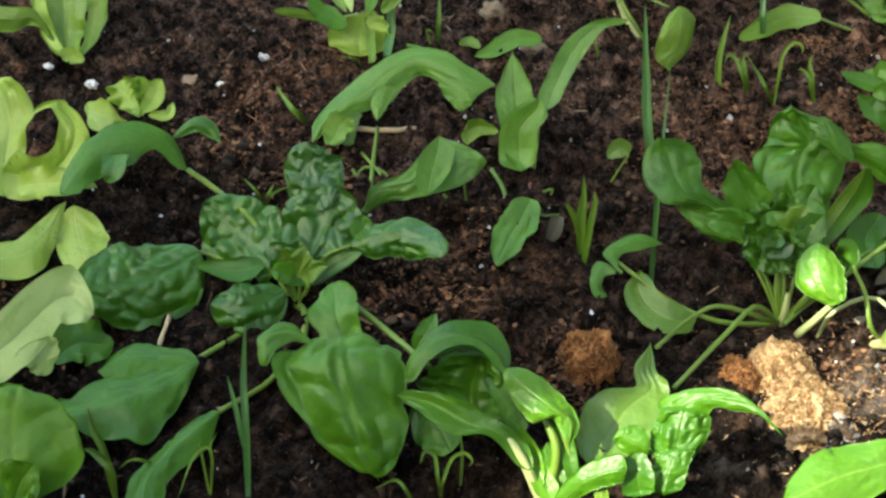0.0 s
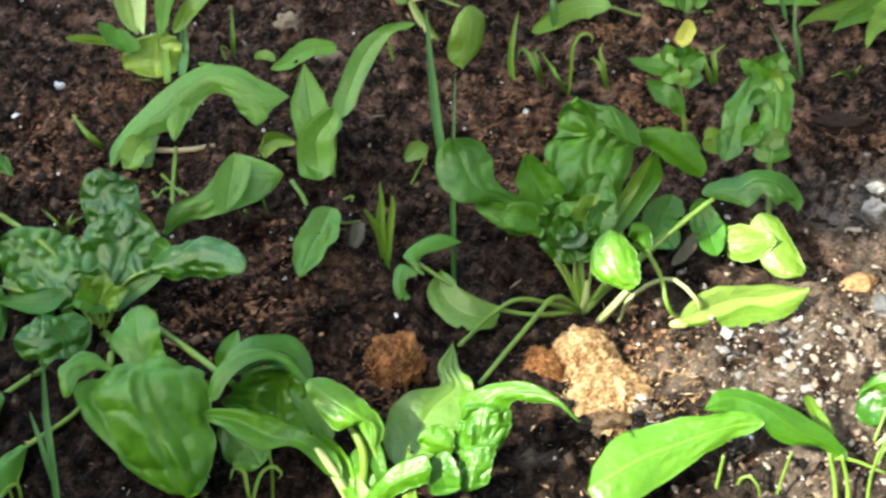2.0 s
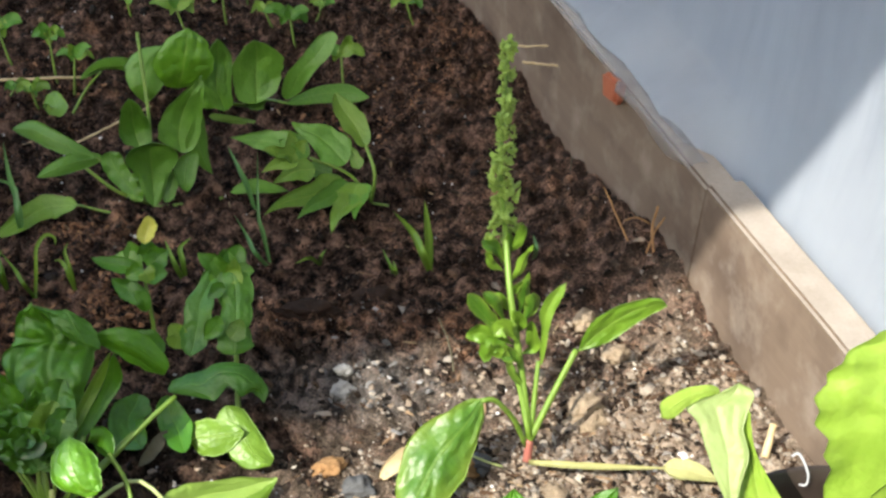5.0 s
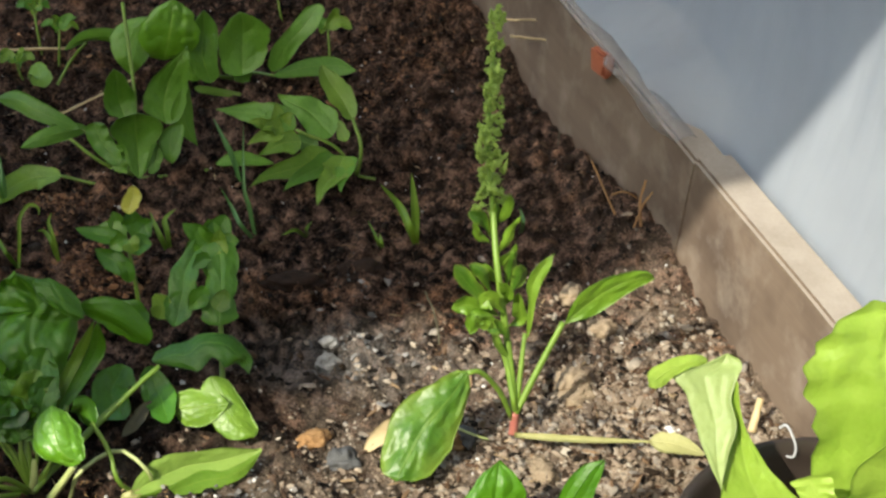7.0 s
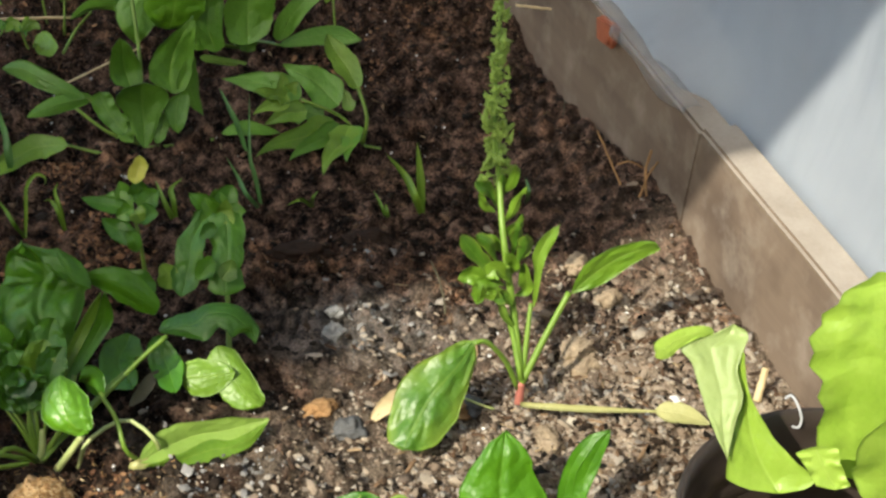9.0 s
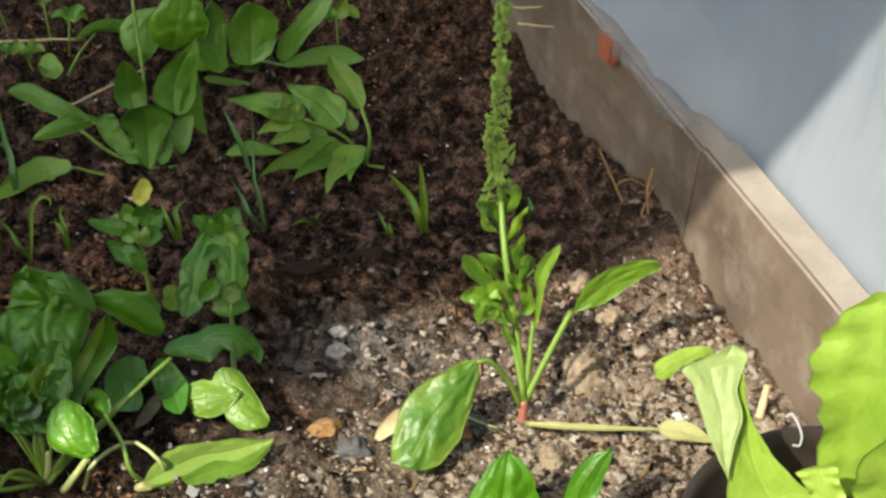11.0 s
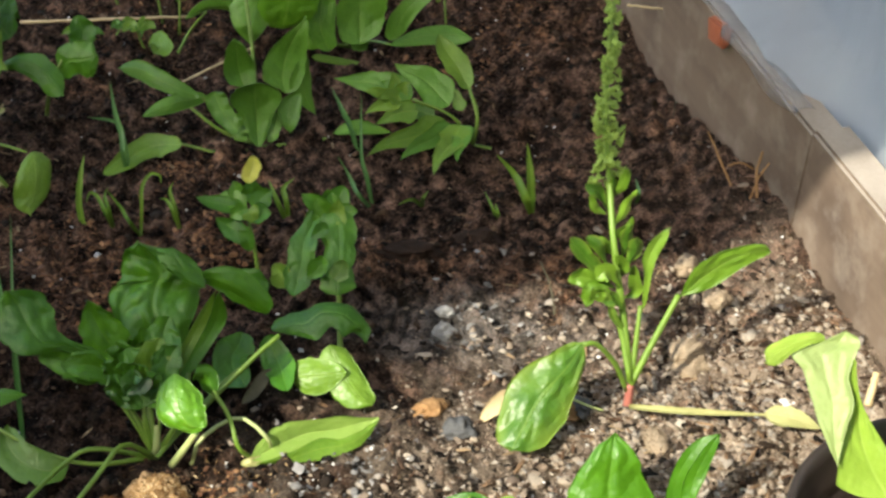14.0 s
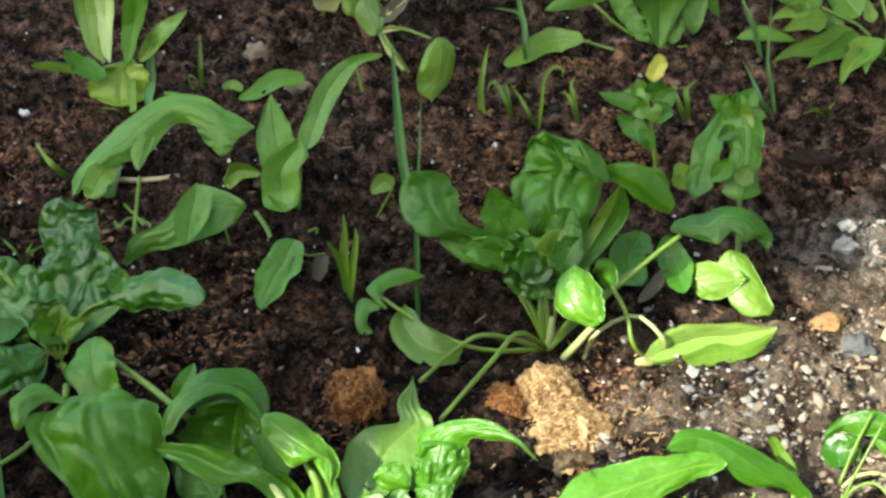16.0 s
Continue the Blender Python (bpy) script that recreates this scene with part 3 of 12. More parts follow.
    for i in range(nu - 1):
        for j in range(nv - 1):
            a, b2_, c2, d = i * nv + j, i * nv + j + 1, (i + 1) * nv + j + 1, (i + 1) * nv + j
            faces.append((a, b2_, c2, d))
            faces.append((d + off, c2 + off, b2_ + off, a + off))
    edge = [i * nv for i in range(nu)] + [(nu - 1) * nv + j for j in range(1, nv)] + [i * nv + nv - 1 for i in range(nu - 2, -1, -1)] + [j for j in range(nv - 2, 0, -1)]
    for a, b2_ in zip(edge, edge[1:] + edge[:1]):
        faces.append((a, a + off, b2_ + off, b2_))
    return part(name, mesh_of(name, verts.tolist(), faces, MAT[mat], uvs), plant, label)


# ---------------------------------------------------------------- ground
SOIL = [lattice_noise(np.random.default_rng(k)) for k in range(6)]
CRUMBS = [np.random.default_rng(k).random((256, 256, 3)) for k in (31, 32)]
BOARD_Y0, BOARD_X0, BOARD_SLOPE = 0.0, 0.353, -0.333


def soil_height(x, y):
    x, y = np.asarray(x, dtype=float), np.asarray(y, dtype=float)
    h = 0.016 * (SOIL[0](x * 7 + 40, y * 7 + 40) - 0.5) + 0.014 * (SOIL[1](x * 22 + 90, y * 22 + 90) - 0.5)
    h += 0.010 * (SOIL[2](x * 60 + 300, y * 60 + 300) - 0.5) + 0.008 * (SOIL[3](x * 140 + 900, y * 140 + 900) - 0.5)
    h += 0.004 * (SOIL[4](x * 300 + 2000, y * 300 + 2000) - 0.5)
    calm = np.clip((BOARD_X0 + BOARD_SLOPE * y - x) / 0.03, 0.15, 1) * (1 - 0.45 * np.clip(1.25 - np.hypot(2.0 * (x - 0.31) + 0.9 * (y + 0.2), -1.9 * (x - 0.31) + 4.1 * (y + 0.2)), 0, 1))
    # crumbs: irregular cushions at two sizes, each at its own height
    for cell, amp, tab in ((0.011, 0.0075, CRUMBS[0]), (0.0055, 0.0045, CRUMBS[1])):
        u = x / cell + 0.6 * SOIL[2](x * 80 + 500, y * 80 + 500) + 400
        v = y / cell + 0.6 * SOIL[3](x * 80 + 700, y * 80 + 300) + 400
        iu, iv = np.floor(u).astype(int), np.floor(v).astype(int)
        best, lift = np.full(u.shape, 9.0), np.zeros(u.shape)
        for du in (-1, 0, 1):
            for dv in (-1, 0, 1):
                j = tab[(iu + du) % 256, (iv + dv) % 256]
                d = (iu + du + j[..., 0] - u) ** 2 + (iv + dv + j[..., 1] - v) ** 2
                nearer = d < best
                best, lift = np.where(nearer, d, best), np.where(nearer, j[..., 2], lift)
        h = h + calm * amp * (0.35 + 1.3 * SOIL[1](x * 16 + 200 + cell * 9000, y * 16 + 600)) * (np.clip(1 - 1.6 * best, -0.4, 1) * (0.25 + 0.75 * lift) + 0.5 * lift - 0.6)
    # soil heaped against the board
    bx = BOARD_X0 + BOARD_SLOPE * y
    d = (bx - x) * 0.95
    h += 0.030 * np.exp(-(d / 0.05) ** 2) * np.exp(-((y - 0.07) / 0.09) ** 2)
    return h


def build_ground():
    def axis(lo, hi, step):
        core = np.arange(lo, hi + step / 2, step)
        grow = np.cumsum(0.01 * 1.32 ** np.arange(28))
        return np.concatenate([lo - grow[::-1], core, hi + grow])
    xs, ys = axis(-0.86, 0.42, 0.0031), axis(-0.64, 0.80, 0.0037)
    X, Y = np.meshgrid(xs, ys, indexing="ij")
    Z = soil_height(X, Y)
    far = np.maximum(np.maximum(-0.9 - X, X - 0.5), np.maximum(-0.7 - Y, Y - 0.9)).clip(0, 1)
    Z = Z * (1 - far)
    verts = np.stack([X, Y, Z], -1).reshape(-1, 3)
    a, b = len(xs), len(ys)
    i = (np.arange(a - 1)[:, None] * b + np.arange(b - 1)[None, :]).ravel()
    faces = np.stack([i, i + b, i + b + 1, i + 1], 1)
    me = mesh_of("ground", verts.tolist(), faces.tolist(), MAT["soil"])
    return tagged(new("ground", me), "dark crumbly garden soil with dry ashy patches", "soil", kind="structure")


build_ground()

# board along the bed, and the film above it
ANG = math.atan2(1.0, BOARD_SLOPE)


def board_point(s, out, z):
    """s metres along the board from y = 0, out metres behind its face."""
    d = Vector((math.cos(ANG), math.sin(ANG), 0))
    o = Vector((math.sin(ANG), -math.cos(ANG), 0))
    return Vector((BOARD_X0, 0, z)) + d * s + o * out


def build_board(s0, s1, h, thick, shift=0.0):
    bm = bmesh.new()
    bmesh.ops.create_cube(bm, size=1)
    bmesh.ops.scale(bm, vec=(s1 - s0, thick, h + 0.10), verts=bm.verts)
    bmesh.ops.subdivide_edges(bm, edges=[e for e in bm.edges if abs((e.verts[0].co - e.verts[1].co).x) > 0.1], cuts=24)
    bmesh.ops.bevel(bm, geom=[e for e in bm.edges if e.calc_length() > 0.01 and abs((e.verts[0].co - e.verts[1].co).normalized().x) > 0.9 and len(e.link_faces) == 2 and e.calc_face_angle(0) > 1], offset=0.003, segments=2, affect='EDGES')
    for v in bm.verts:
        v.co.y += 0.0035 * noise.noise(Vector((v.co.x * 5, v.co.z * 9, shift * 50)))
        v.co.z += 0.004 * noise.noise(Vector((v.co.x * 4, 7.1, shift * 50)))
    me = bpy.data.meshes.new("board")
    bm.to_mesh(me)
    bm.free()
    me.materials.append(MAT["wood"])
    me.materials.append(MAT["bleached"])
    for poly in me.polygons:
        if poly.normal.z > 0.6:
            poly.material_index = 1
    ob = new("board", me)
    c = board_point((s0 + s1) / 2, thick / 2 + shift, (h - 0.10) / 2)
    ob.matrix_world = Matrix.Translation(c) @ Matrix.Rotation(ANG, 4, 'Z')
    return ob


b1 = build_board(0.0395, 1.6, 0.108, 0.030, 0.0)
tagged(b1, "weathered grey-brown timber board edging the bed", "board", "edging boards")
b2 = build_board(-0.90, 0.0405, 0.110, 0.034, 0.003)
tagged(b2, "sunlit weathered timber board edging the bed", "board", "edging boards")


def build_film():
    rng = np.random.default_rng(5)
    nz = lattice_noise(rng)
    ns, nh = 130, 90
    s = np.linspace(-1.1, 2.6, ns)
    a = np.linspace(0, 1, nh) ** 1.6
    S, A = np.meshgrid(s, a, indexing="ij")
    # the hem lies over the far board's top edge
    hem = np.clip((S - 0.05) / 0.07, 0, 1) * np.clip(1 - A * 22, 0, 1)
    hgt = 0.085 + A * 1.5 + hem * (0.029 + 0.006 * nz(S * 19 + 7, A * 30 + 3)) 
    out = 0.040 - hem * (0.036 + 0.012 * (nz(S * 23 + 70, A * 0 + 30) - 0.3)) + 0.012 * A - 0.75 * A ** 3 + (0.030 * (nz(S * 6 + A * 5 + 20, A * 3 + 20) - 0.5) + 0.014 * (nz(S * 17 + A * 9 + 60, A * 5 + 60) - 0.5)) * np.clip(A * 12, 0.1, 1)
    verts, faces = [], []
    for off in (0.0, 0.0012):
        for i in range(ns):
            for j in range(nh):
                verts.append(tuple(board_point(S[i, j], out[i, j] + off, hgt[i, j])))
    k = ns * nh
    for i in range(ns - 1):
        for j in range(nh - 1):
            q = (i * nh + j, i * nh + j + 1, (i + 1) * nh + j + 1, (i + 1) * nh + j)
            faces.append(q[::-1])
            faces.append(tuple(x + k for x in q))
    ob = new("wall_film", mesh_of("wall_film", verts, faces, MAT["film"]))
    return tagged(ob, "milky translucent plastic film wall of the tunnel", "plastic film", kind="structure")


build_film()


def build_hem():
    """The film's loose hem, folded over the board's top edge."""
    nz = lattice_noise(np.random.default_rng(8))
    ns, nh = 150, 12
    s = np.linspace(0.060, 1.2, ns)
    near = np.clip((0.197 - s) / 0.012, 0, 1)
    beyond = np.clip((s - 0.215) / 0.02, 0, 1)
    drop = (0.001 + 0.013 * nz(s * 17, s * 0 + 2)) * np.clip(near + beyond, 0, 1) * np.clip((s - 0.055) / 0.04, 0.2, 1)
    proud = 0.0025 + 0.003 * nz(s * 31, s * 0 + 8) + 0.008 * near * np.exp(-((s - 0.180) / 0.02) ** 2)
    a = np.linspace(0, 1, nh)
    verts, faces = [], []
    for k, off in enumerate((0.0, 0.0006)):
        for i in range(ns):
            for q in a:
                if q < 0.5:
                    out, z = 0.012 - (0.012 + proud[i]) * q * 2, 0.1150 + 0.0025 * math.sin(q * 6.28)
                else:
                    f = (q - 0.5) * 2
                    out, z = -proud[i] - 0.002 * math.sin(f * 3.1), 0.1150 - (0.004 + drop[i]) * f
                verts.append(tuple(board_point(s[i], out - off, z + off)))
    n = ns * nh
    for i in range(ns - 1):
        for j in range(nh - 1):
            q = (i * nh + j, i * nh + j + 1, (i + 1) * nh + j + 1, (i + 1) * nh + j)
            faces.append(q)
            faces.append(tuple(x + n for x in q[::-1]))
    ob = new("film_hem", mesh_of("film_hem", verts, faces, MAT["hem"]))
    return tagged(ob, "loose clear hem of the film folded over the board", "plastic film", kind="structure")


build_hem()


def build_shade_panel(name, corner, along, away, reach, spread):
    """Opaque panel added high behind the viewer; its straight edge bounds the bed's shade."""
    base = Vector(corner) - SUN_DIR * reach
    e = Vector((*along, 0)).normalized()
    o = Vector((*away, 0)).normalized()
    bm = bmesh.new()
    ring = [base - e * spread[0], base + e * spread[1], base + e * spread[1] + o * spread[2], base - e * spread[0] + o * spread[2]]
    vs = [bm.verts.new(p) for p in ring] + [bm.verts.new(p + Vector((0, 0, 0.03))) for p in ring]
    for q in ((3, 2, 1, 0), (4, 5, 6, 7), (0, 1, 5, 4), (1, 2, 6, 5), (2, 3, 7, 6), (3, 0, 4, 7)):
        bm.faces.new([vs[i] for i in q])
    me = bpy.data.meshes.new(name)
    bm.to_mesh(me)
    bm.free()
    me.materials.append(MAT["wood"])
    ob = new(name, me)
    return tagged(ob, "unseen timber panel added to shade the bed", "roof panel", kind="structure")


# three unseen panels added to cast the shade edges on the bed
build_shade_panel("shade_panel_1", (-0.065, -0.142, 0.0), (1.0, 0.47), (-0.47, 1.0), 3.2, (0.0, 1.0, 1.1))
build_shade_panel("shade_panel_2", (-0.012, -0.142, 0.02), (0.6, 0.8), (-0.8, 0.6), 3.24, (0.75, 1.0, 1.0))
build_shade_panel("shade_panel_3", (0.060, -0.154, 0.0), (-0.22, 1.0), (-1.0, 0.12), 3.28, (0.0, 0.3, 0.3))


def build_sky_blocker(name, x0, x1, y0, y1, height):
    """A plain timber wall added unseen behind the viewer to block low sky light."""
    bm = bmesh.new()
    bmesh.ops.create_cube(bm, size=1)
    bmesh.ops.scale(bm, vec=(x1 - x0, y1 - y0, height), verts=bm.verts)
    bmesh.ops.translate(bm, vec=((x0 + x1) / 2, (y0 + y1) / 2, height / 2), verts=bm.verts)
    me = bpy.data.meshes.new(name)
    bm.to_mesh(me)
    bm.free()
    me.materials.append(MAT["wood"])
    return tagged(new(name, me), "unseen weathered timber wall added to block low sky light", "wall", kind="structure")


build_sky_blocker("sky_blocker_south", -4.0, 4.0, -2.30, -2.22, 1.7)


def bud_cluster(plant, at, r, seed):
    """A knot of tiny flower buds."""
    rng = random.Random(seed)
    bm = bmesh.new()
    for k in range(7):
        o = Vector((rng.uniform(-1, 1), rng.uniform(-1, 1), rng.uniform(-1, 1))) * r * 0.9
        stretch = Matrix.Diagonal((1.0, 1.0, rng.uniform(1.1, 1.7), 1.0))
        tilt = Matrix.Rotation(rng.uniform(-0.9, 0.9), 4, 'X') @ Matrix.Rotation(rng.uniform(-0.9, 0.9), 4, 'Y')
        bmesh.ops.create_icosphere(bm, subdivisions=1, radius=r * rng.uniform(0.36, 0.58), matrix=Matrix.Translation(Vector(at) + o) @ tilt @ stretch)
    for k in range(2):
        # a small pointed bract
        turn = Matrix.Translation(Vector(at)) @ Matrix.Rotation(rng.uniform(0, 6.28), 4, 'Z') @ Matrix.Rotation(rng.uniform(0.7, 1.3), 4, 'Y')
        bmesh.ops.create_cone(bm, segments=6, radius1=r * 0.55, radius2=0.0, depth=r * 2.2, cap_ends=True, matrix=turn @ Matrix.Translation((0, 0, r * 1.1)) @ Matrix.Diagonal((0.35, 1.0, 1.0, 1.0)))
    me = bpy.data.meshes.new("flower")
    bm.to_mesh(me)
    bm.free()
    me.materials.append(MAT["flower"])
    return part("flower", me, plant)


def lathe(profile, sides=48):
    verts, faces = [], []
    for r, z in profile:
        for k in range(sides):
            a = 2 * math.pi * k / sides
            verts.append((r * math.cos(a), r * math.sin(a), z))
    for i in range(len(profile) - 1):
        for k in range(sides):
            k2 = (k + 1) % sides
            faces.append((i * sides + k, i * sides + k2, (i + 1) * sides + k2, (i + 1) * sides + k))
    return verts, faces


def pot_at(x, y, h, r):
    pot = thing("plant_pot", x, y, 0.0, "dark brown ribbed plastic pot with a wire hook", "pot")
    prof = [(0.0, 0.0), (r * 0.72, 0.0), (r * 0.75, 0.006), (r * 0.92, h - 0.032), (r * 0.93, h - 0.026), (r * 0.985, h - 0.024), (r, h - 0.002), (r * 0.985, h),
            (r * 0.955, h - 0.001), (r * 0.935, h - 0.010), (r * 0.925, h - 0.013), (r * 0.915, h - 0.022), (r * 0.895, h - 0.026), (r * 0.89, h - 0.034), (r * 0.902, h - 0.036), (r * 0.898, h - 0.042), (r * 0.884, h - 0.044), (r * 0.88, h - 0.052), (r * 0.892, h - 0.054), (r * 0.888, h - 0.060), (r * 0.872, h - 0.062), (r * 0.86, h - 0.075), (0.0, h - 0.075)]
    v, f = lathe(prof)
    v = [(a + x, b + y, c) for a, b, c in v]
    part("body", mesh_of("body", v, f, MAT["pot"]), pot)
    soil_v, soil_f = lathe([(r * 0.868, h - 0.070), (r * 0.6, h - 0.064), (r * 0.3, h - 0.060), (0.0, h - 0.058)], 40)
    soil_v = [(a + x, b + y, c + 0.004 * noise.noise(Vector((a * 60, b * 60, 1)))) for a, b, c in soil_v]
    part("potting_soil", mesh_of("potting_soil", soil_v, soil_f, MAT["soil"]), pot, "dark damp potting soil")
    v, f = tube(HOOK, 0.0008, 0.0008, 8, 28)
    part("wire_hook", mesh_of("wire_hook", v, f, MAT["wire"]), pot, "bent galvanised wire hook")
    return pot


# ---------------------------------------------------------------- plants

savoy = thing("spinach_plant", -0.4320, -0.3527, 0.0000, "low spinach plant with dark blistered savoy leaves", "spinach", "spinach plants")
stalk(savoy, [(-0.4320, -0.3527, 0.0000), (-0.4690, -0.3494, 0.0165), (-0.5072, -0.3401, 0.0151)], 0.0016, 0.0012)
leaf(savoy, [(-0.5039, -0.3473, 0.0220), (-0.5301, -0.3849, 0.0220), (-0.5642, -0.4134, 0.0220)], 0.0637, mat="savoy", shape="oval", pucker=0.008, cell=0.0086, cup=-0.35, face=(0, -0.6, 0.8), seed=9)
stalk(savoy, [(-0.4320, -0.3527, 0.0000), (-0.4470, -0.3436, 0.0281)], 0.0016, 0.0012)
leaf(savoy, [(-0.4470, -0.3436, 0.0281), (-0.4809, -0.3285, 0.0283), (-0.5136, -0.3193, 0.0366)], 0.0627, mat="savoy", shape="egg", pucker=0.007, cell=0.0082, cup=-0.2, face=(0, -0.65, 0.75), seed=18)
stalk(savoy, [(-0.4320, -0.3527, 0.0000), (-0.4343, -0.3458, 0.0237)], 0.0016, 0.0012)
leaf(savoy, [(-0.4343, -0.3458, 0.0237), (-0.4291, -0.3161, 0.0430), (-0.4282, -0.2966, 0.0622)], 0.0564, mat="savoy", shape="oval", pucker=0.007, cell=0.0082, cup=0.1, face=(0, -0.8, 0.5), seed=27)
leaf(savoy, [(-0.4287, -0.3117, 0.0519), (-0.4468, -0.2913, 0.0628), (-0.4526, -0.2786, 0.0782)], 0.0417, mat="savoy", shape="oval", pucker=0.006, cell=0.0086, cup=-0.2, face=(0, -0.7, 0.6), seed=36)
stalk(savoy, [(-0.4320, -0.3527, 0.0000), (-0.4203, -0.3409, 0.0336), (-0.4029, -0.3347, 0.0459)], 0.0016, 0.0012)
leaf(savoy, [(-0.4029, -0.3347, 0.0459), (-0.3725, -0.3277, 0.0600), (-0.3352, -0.3442, 0.0669)], 0.0275, mat="savoy", shape="oval", pucker=0.006, cell=0.0086, cup=-0.5, wave=0.06, face=(0, -0.6, 0.8), seed=44)
leaf(savoy, [(-0.4019, -0.3320, 0.0513), (-0.3979, -0.3210, 0.0533), (-0.3962, -0.3182, 0.0588)], 0.0204, mat="spinach", shape="oval", face=(0, -0.8, 0.6), seed=53)
stalk(savoy, [(-0.4320, -0.3527, 0.0000), (-0.4419, -0.3527, 0.0097)], 0.0016, 0.0012)
leaf(savoy, [(-0.4369, -0.3654, 0.0220), (-0.4517, -0.3880, 0.0220), (-0.4777, -0.3943, 0.0220)], 0.0404, mat="savoy", shape="oval", pucker=0.006, cell=0.0078, cup=-0.35, face=(0, -0.65, 0.7), seed=61)
stalk(savoy, [(-0.4320, -0.3527, 0.0000), (-0.4466, -0.3506, 0.0141)], 0.0016, 0.0012)
leaf(savoy, [(-0.4433, -0.3589, 0.0220), (-0.4192, -0.3439, 0.0275), (-0.3921, -0.3345, 0.0464)], 0.0179, mat="spinach", shape="lance", cup=0.2, face=(0, -0.5, 0.8), seed=70)
leaf(savoy, [(-0.4582, -0.3457, 0.0240), (-0.4739, -0.3567, 0.0220), (-0.5036, -0.3624, 0.0220)], 0.0173, mat="spinach", shape="lance", face=(0, -0.5, 0.85), seed=79)
leaf(savoy, [(-0.4365, -0.3505, 0.0220), (-0.4409, -0.3464, 0.0326), (-0.4436, -0.3469, 0.0416)], 0.0171, mat="young", shape="egg", pucker=0.003, cup=0.3, face=(0, -0.7, 0.7), seed=87)
leaf(savoy, [(-0.4330, -0.3545, 0.0263), (-0.4311, -0.3489, 0.0375), (-0.4284, -0.3453, 0.0447)], 0.0192, mat="young", shape="egg", pucker=0.003, cup=0.3, face=(0, -0.7, 0.7), seed=95)
leaf(savoy, [(-0.4352, -0.3591, 0.0271), (-0.4420, -0.3592, 0.0318), (-0.4481, -0.3614, 0.0326)], 0.0148, mat="spinach", shape="egg", pucker=0.003, cup=0.3, face=(0, -0.7, 0.7), seed=103)
leaf(savoy, [(-0.4277, -0.3583, 0.0287), (-0.4203, -0.3543, 0.0366), (-0.4122, -0.3524, 0.0406)], 0.0133, mat="young", shape="egg", pucker=0.003, cup=0.3, face=(0, -0.7, 0.7), seed=111)
leaf(savoy, [(-0.4358, -0.3473, 0.0220), (-0.4371, -0.3407, 0.0340), (-0.4375, -0.3365, 0.0422)], 0.0224, mat="savoy", shape="egg", pucker=0.0046, cell=0.007, cup=0.3, face=(0, -0.7, 0.7), seed=119)
leaf(savoy, [(-0.4245, -0.3615, 0.0323), (-0.4198, -0.3635, 0.0383), (-0.4145, -0.3675, 0.0403)], 0.0124, mat="young", shape="egg", pucker=0.003, cup=0.3, face=(0, -0.7, 0.7), seed=127)
leaf(savoy, [(-0.4426, -0.3449, 0.0255), (-0.4515, -0.3422, 0.0310), (-0.4597, -0.3414, 0.0325)], 0.0187, mat="savoy", shape="egg", pucker=0.0046, cell=0.007, cup=0.3, face=(0, -0.7, 0.7), seed=135)
stalk(savoy, [(-0.4320, -0.3527, 0.0000), (-0.4734, -0.3215, 0.0323), (-0.5090, -0.3033, 0.0388), (-0.5339, -0.2953, 0.0447)], 0.0022, 0.0019)
leaf(savoy, None, 0, mat="spinach", cup=-0.25, wave=0.03, face=(0, -0.5, 0.85), seed=144, edges=([(-0.5325, -0.2944, 0.0464), (-0.5476, -0.2911, 0.0682), (-0.5747, -0.2983, 0.0787), (-0.5965, -0.3196, 0.0711), (-0.6067, -0.3528, 0.0498)], [(-0.5337, -0.3051, 0.0492), (-0.5534, -0.3050, 0.0642), (-0.5636, -0.3197, 0.0598), (-0.5805, -0.3391, 0.0562), (-0.5882, -0.3620, 0.0552)]))
leaf(savoy, None, 0, mat="spinach", cup=0.2, seed=152, edges=([(-0.5816, -0.3242, 0.0670), (-0.5773, -0.3374, 0.0645), (-0.5721, -0.3429, 0.0575)], [(-0.5617, -0.3223, 0.0708), (-0.5599, -0.3357, 0.0679), (-0.5636, -0.3414, 0.0606)]))
leaf(savoy, [(-0.5449, -0.2937, 0.0679), (-0.5297, -0.2884, 0.0785), (-0.5177, -0.2890, 0.0773), (-0.5096, -0.2932, 0.0729)], 0.0115, mat="spinach", shape="lance", cup=-0.5, face=(0, -0.6, 0.8), seed=160)
stalk(savoy, [(-0.4320, -0.3527, 0.0000), (-0.4539, -0.3984, 0.0080), (-0.4723, -0.4299, 0.0080)], 0.0024, 0.0018)
leaf(savoy, None, 0, mat="spinach", cup=-0.35, wave=0.04, pucker=0.004, face=(0, -0.55, 0.8), seed=169, edges=([(-0.4694, -0.4284, 0.0160), (-0.4878, -0.4468, 0.0160), (-0.5113, -0.4631, 0.0160), (-0.5269, -0.4870, 0.0160), (-0.5383, -0.5045, 0.0160)], [(-0.4640, -0.4534, 0.0160), (-0.4667, -0.4826, 0.0160), (-0.4733, -0.5101, 0.0160), (-0.4965, -0.5162, 0.0160), (-0.5239, -0.5157, 0.0160)]))
leaf(savoy, None, 0, mat="spinach", cup=-0.3, face=(0, -0.4, 0.9), seed=177, edges=([(-0.4713, -0.4312, 0.0160), (-0.4939, -0.4326, 0.0160), (-0.5137, -0.4362, 0.0160), (-0.5243, -0.4639, 0.0160)], [(-0.4675, -0.4450, 0.0160), (-0.4871, -0.4573, 0.0160), (-0.5044, -0.4697, 0.0160), (-0.5219, -0.4716, 0.0160)]))
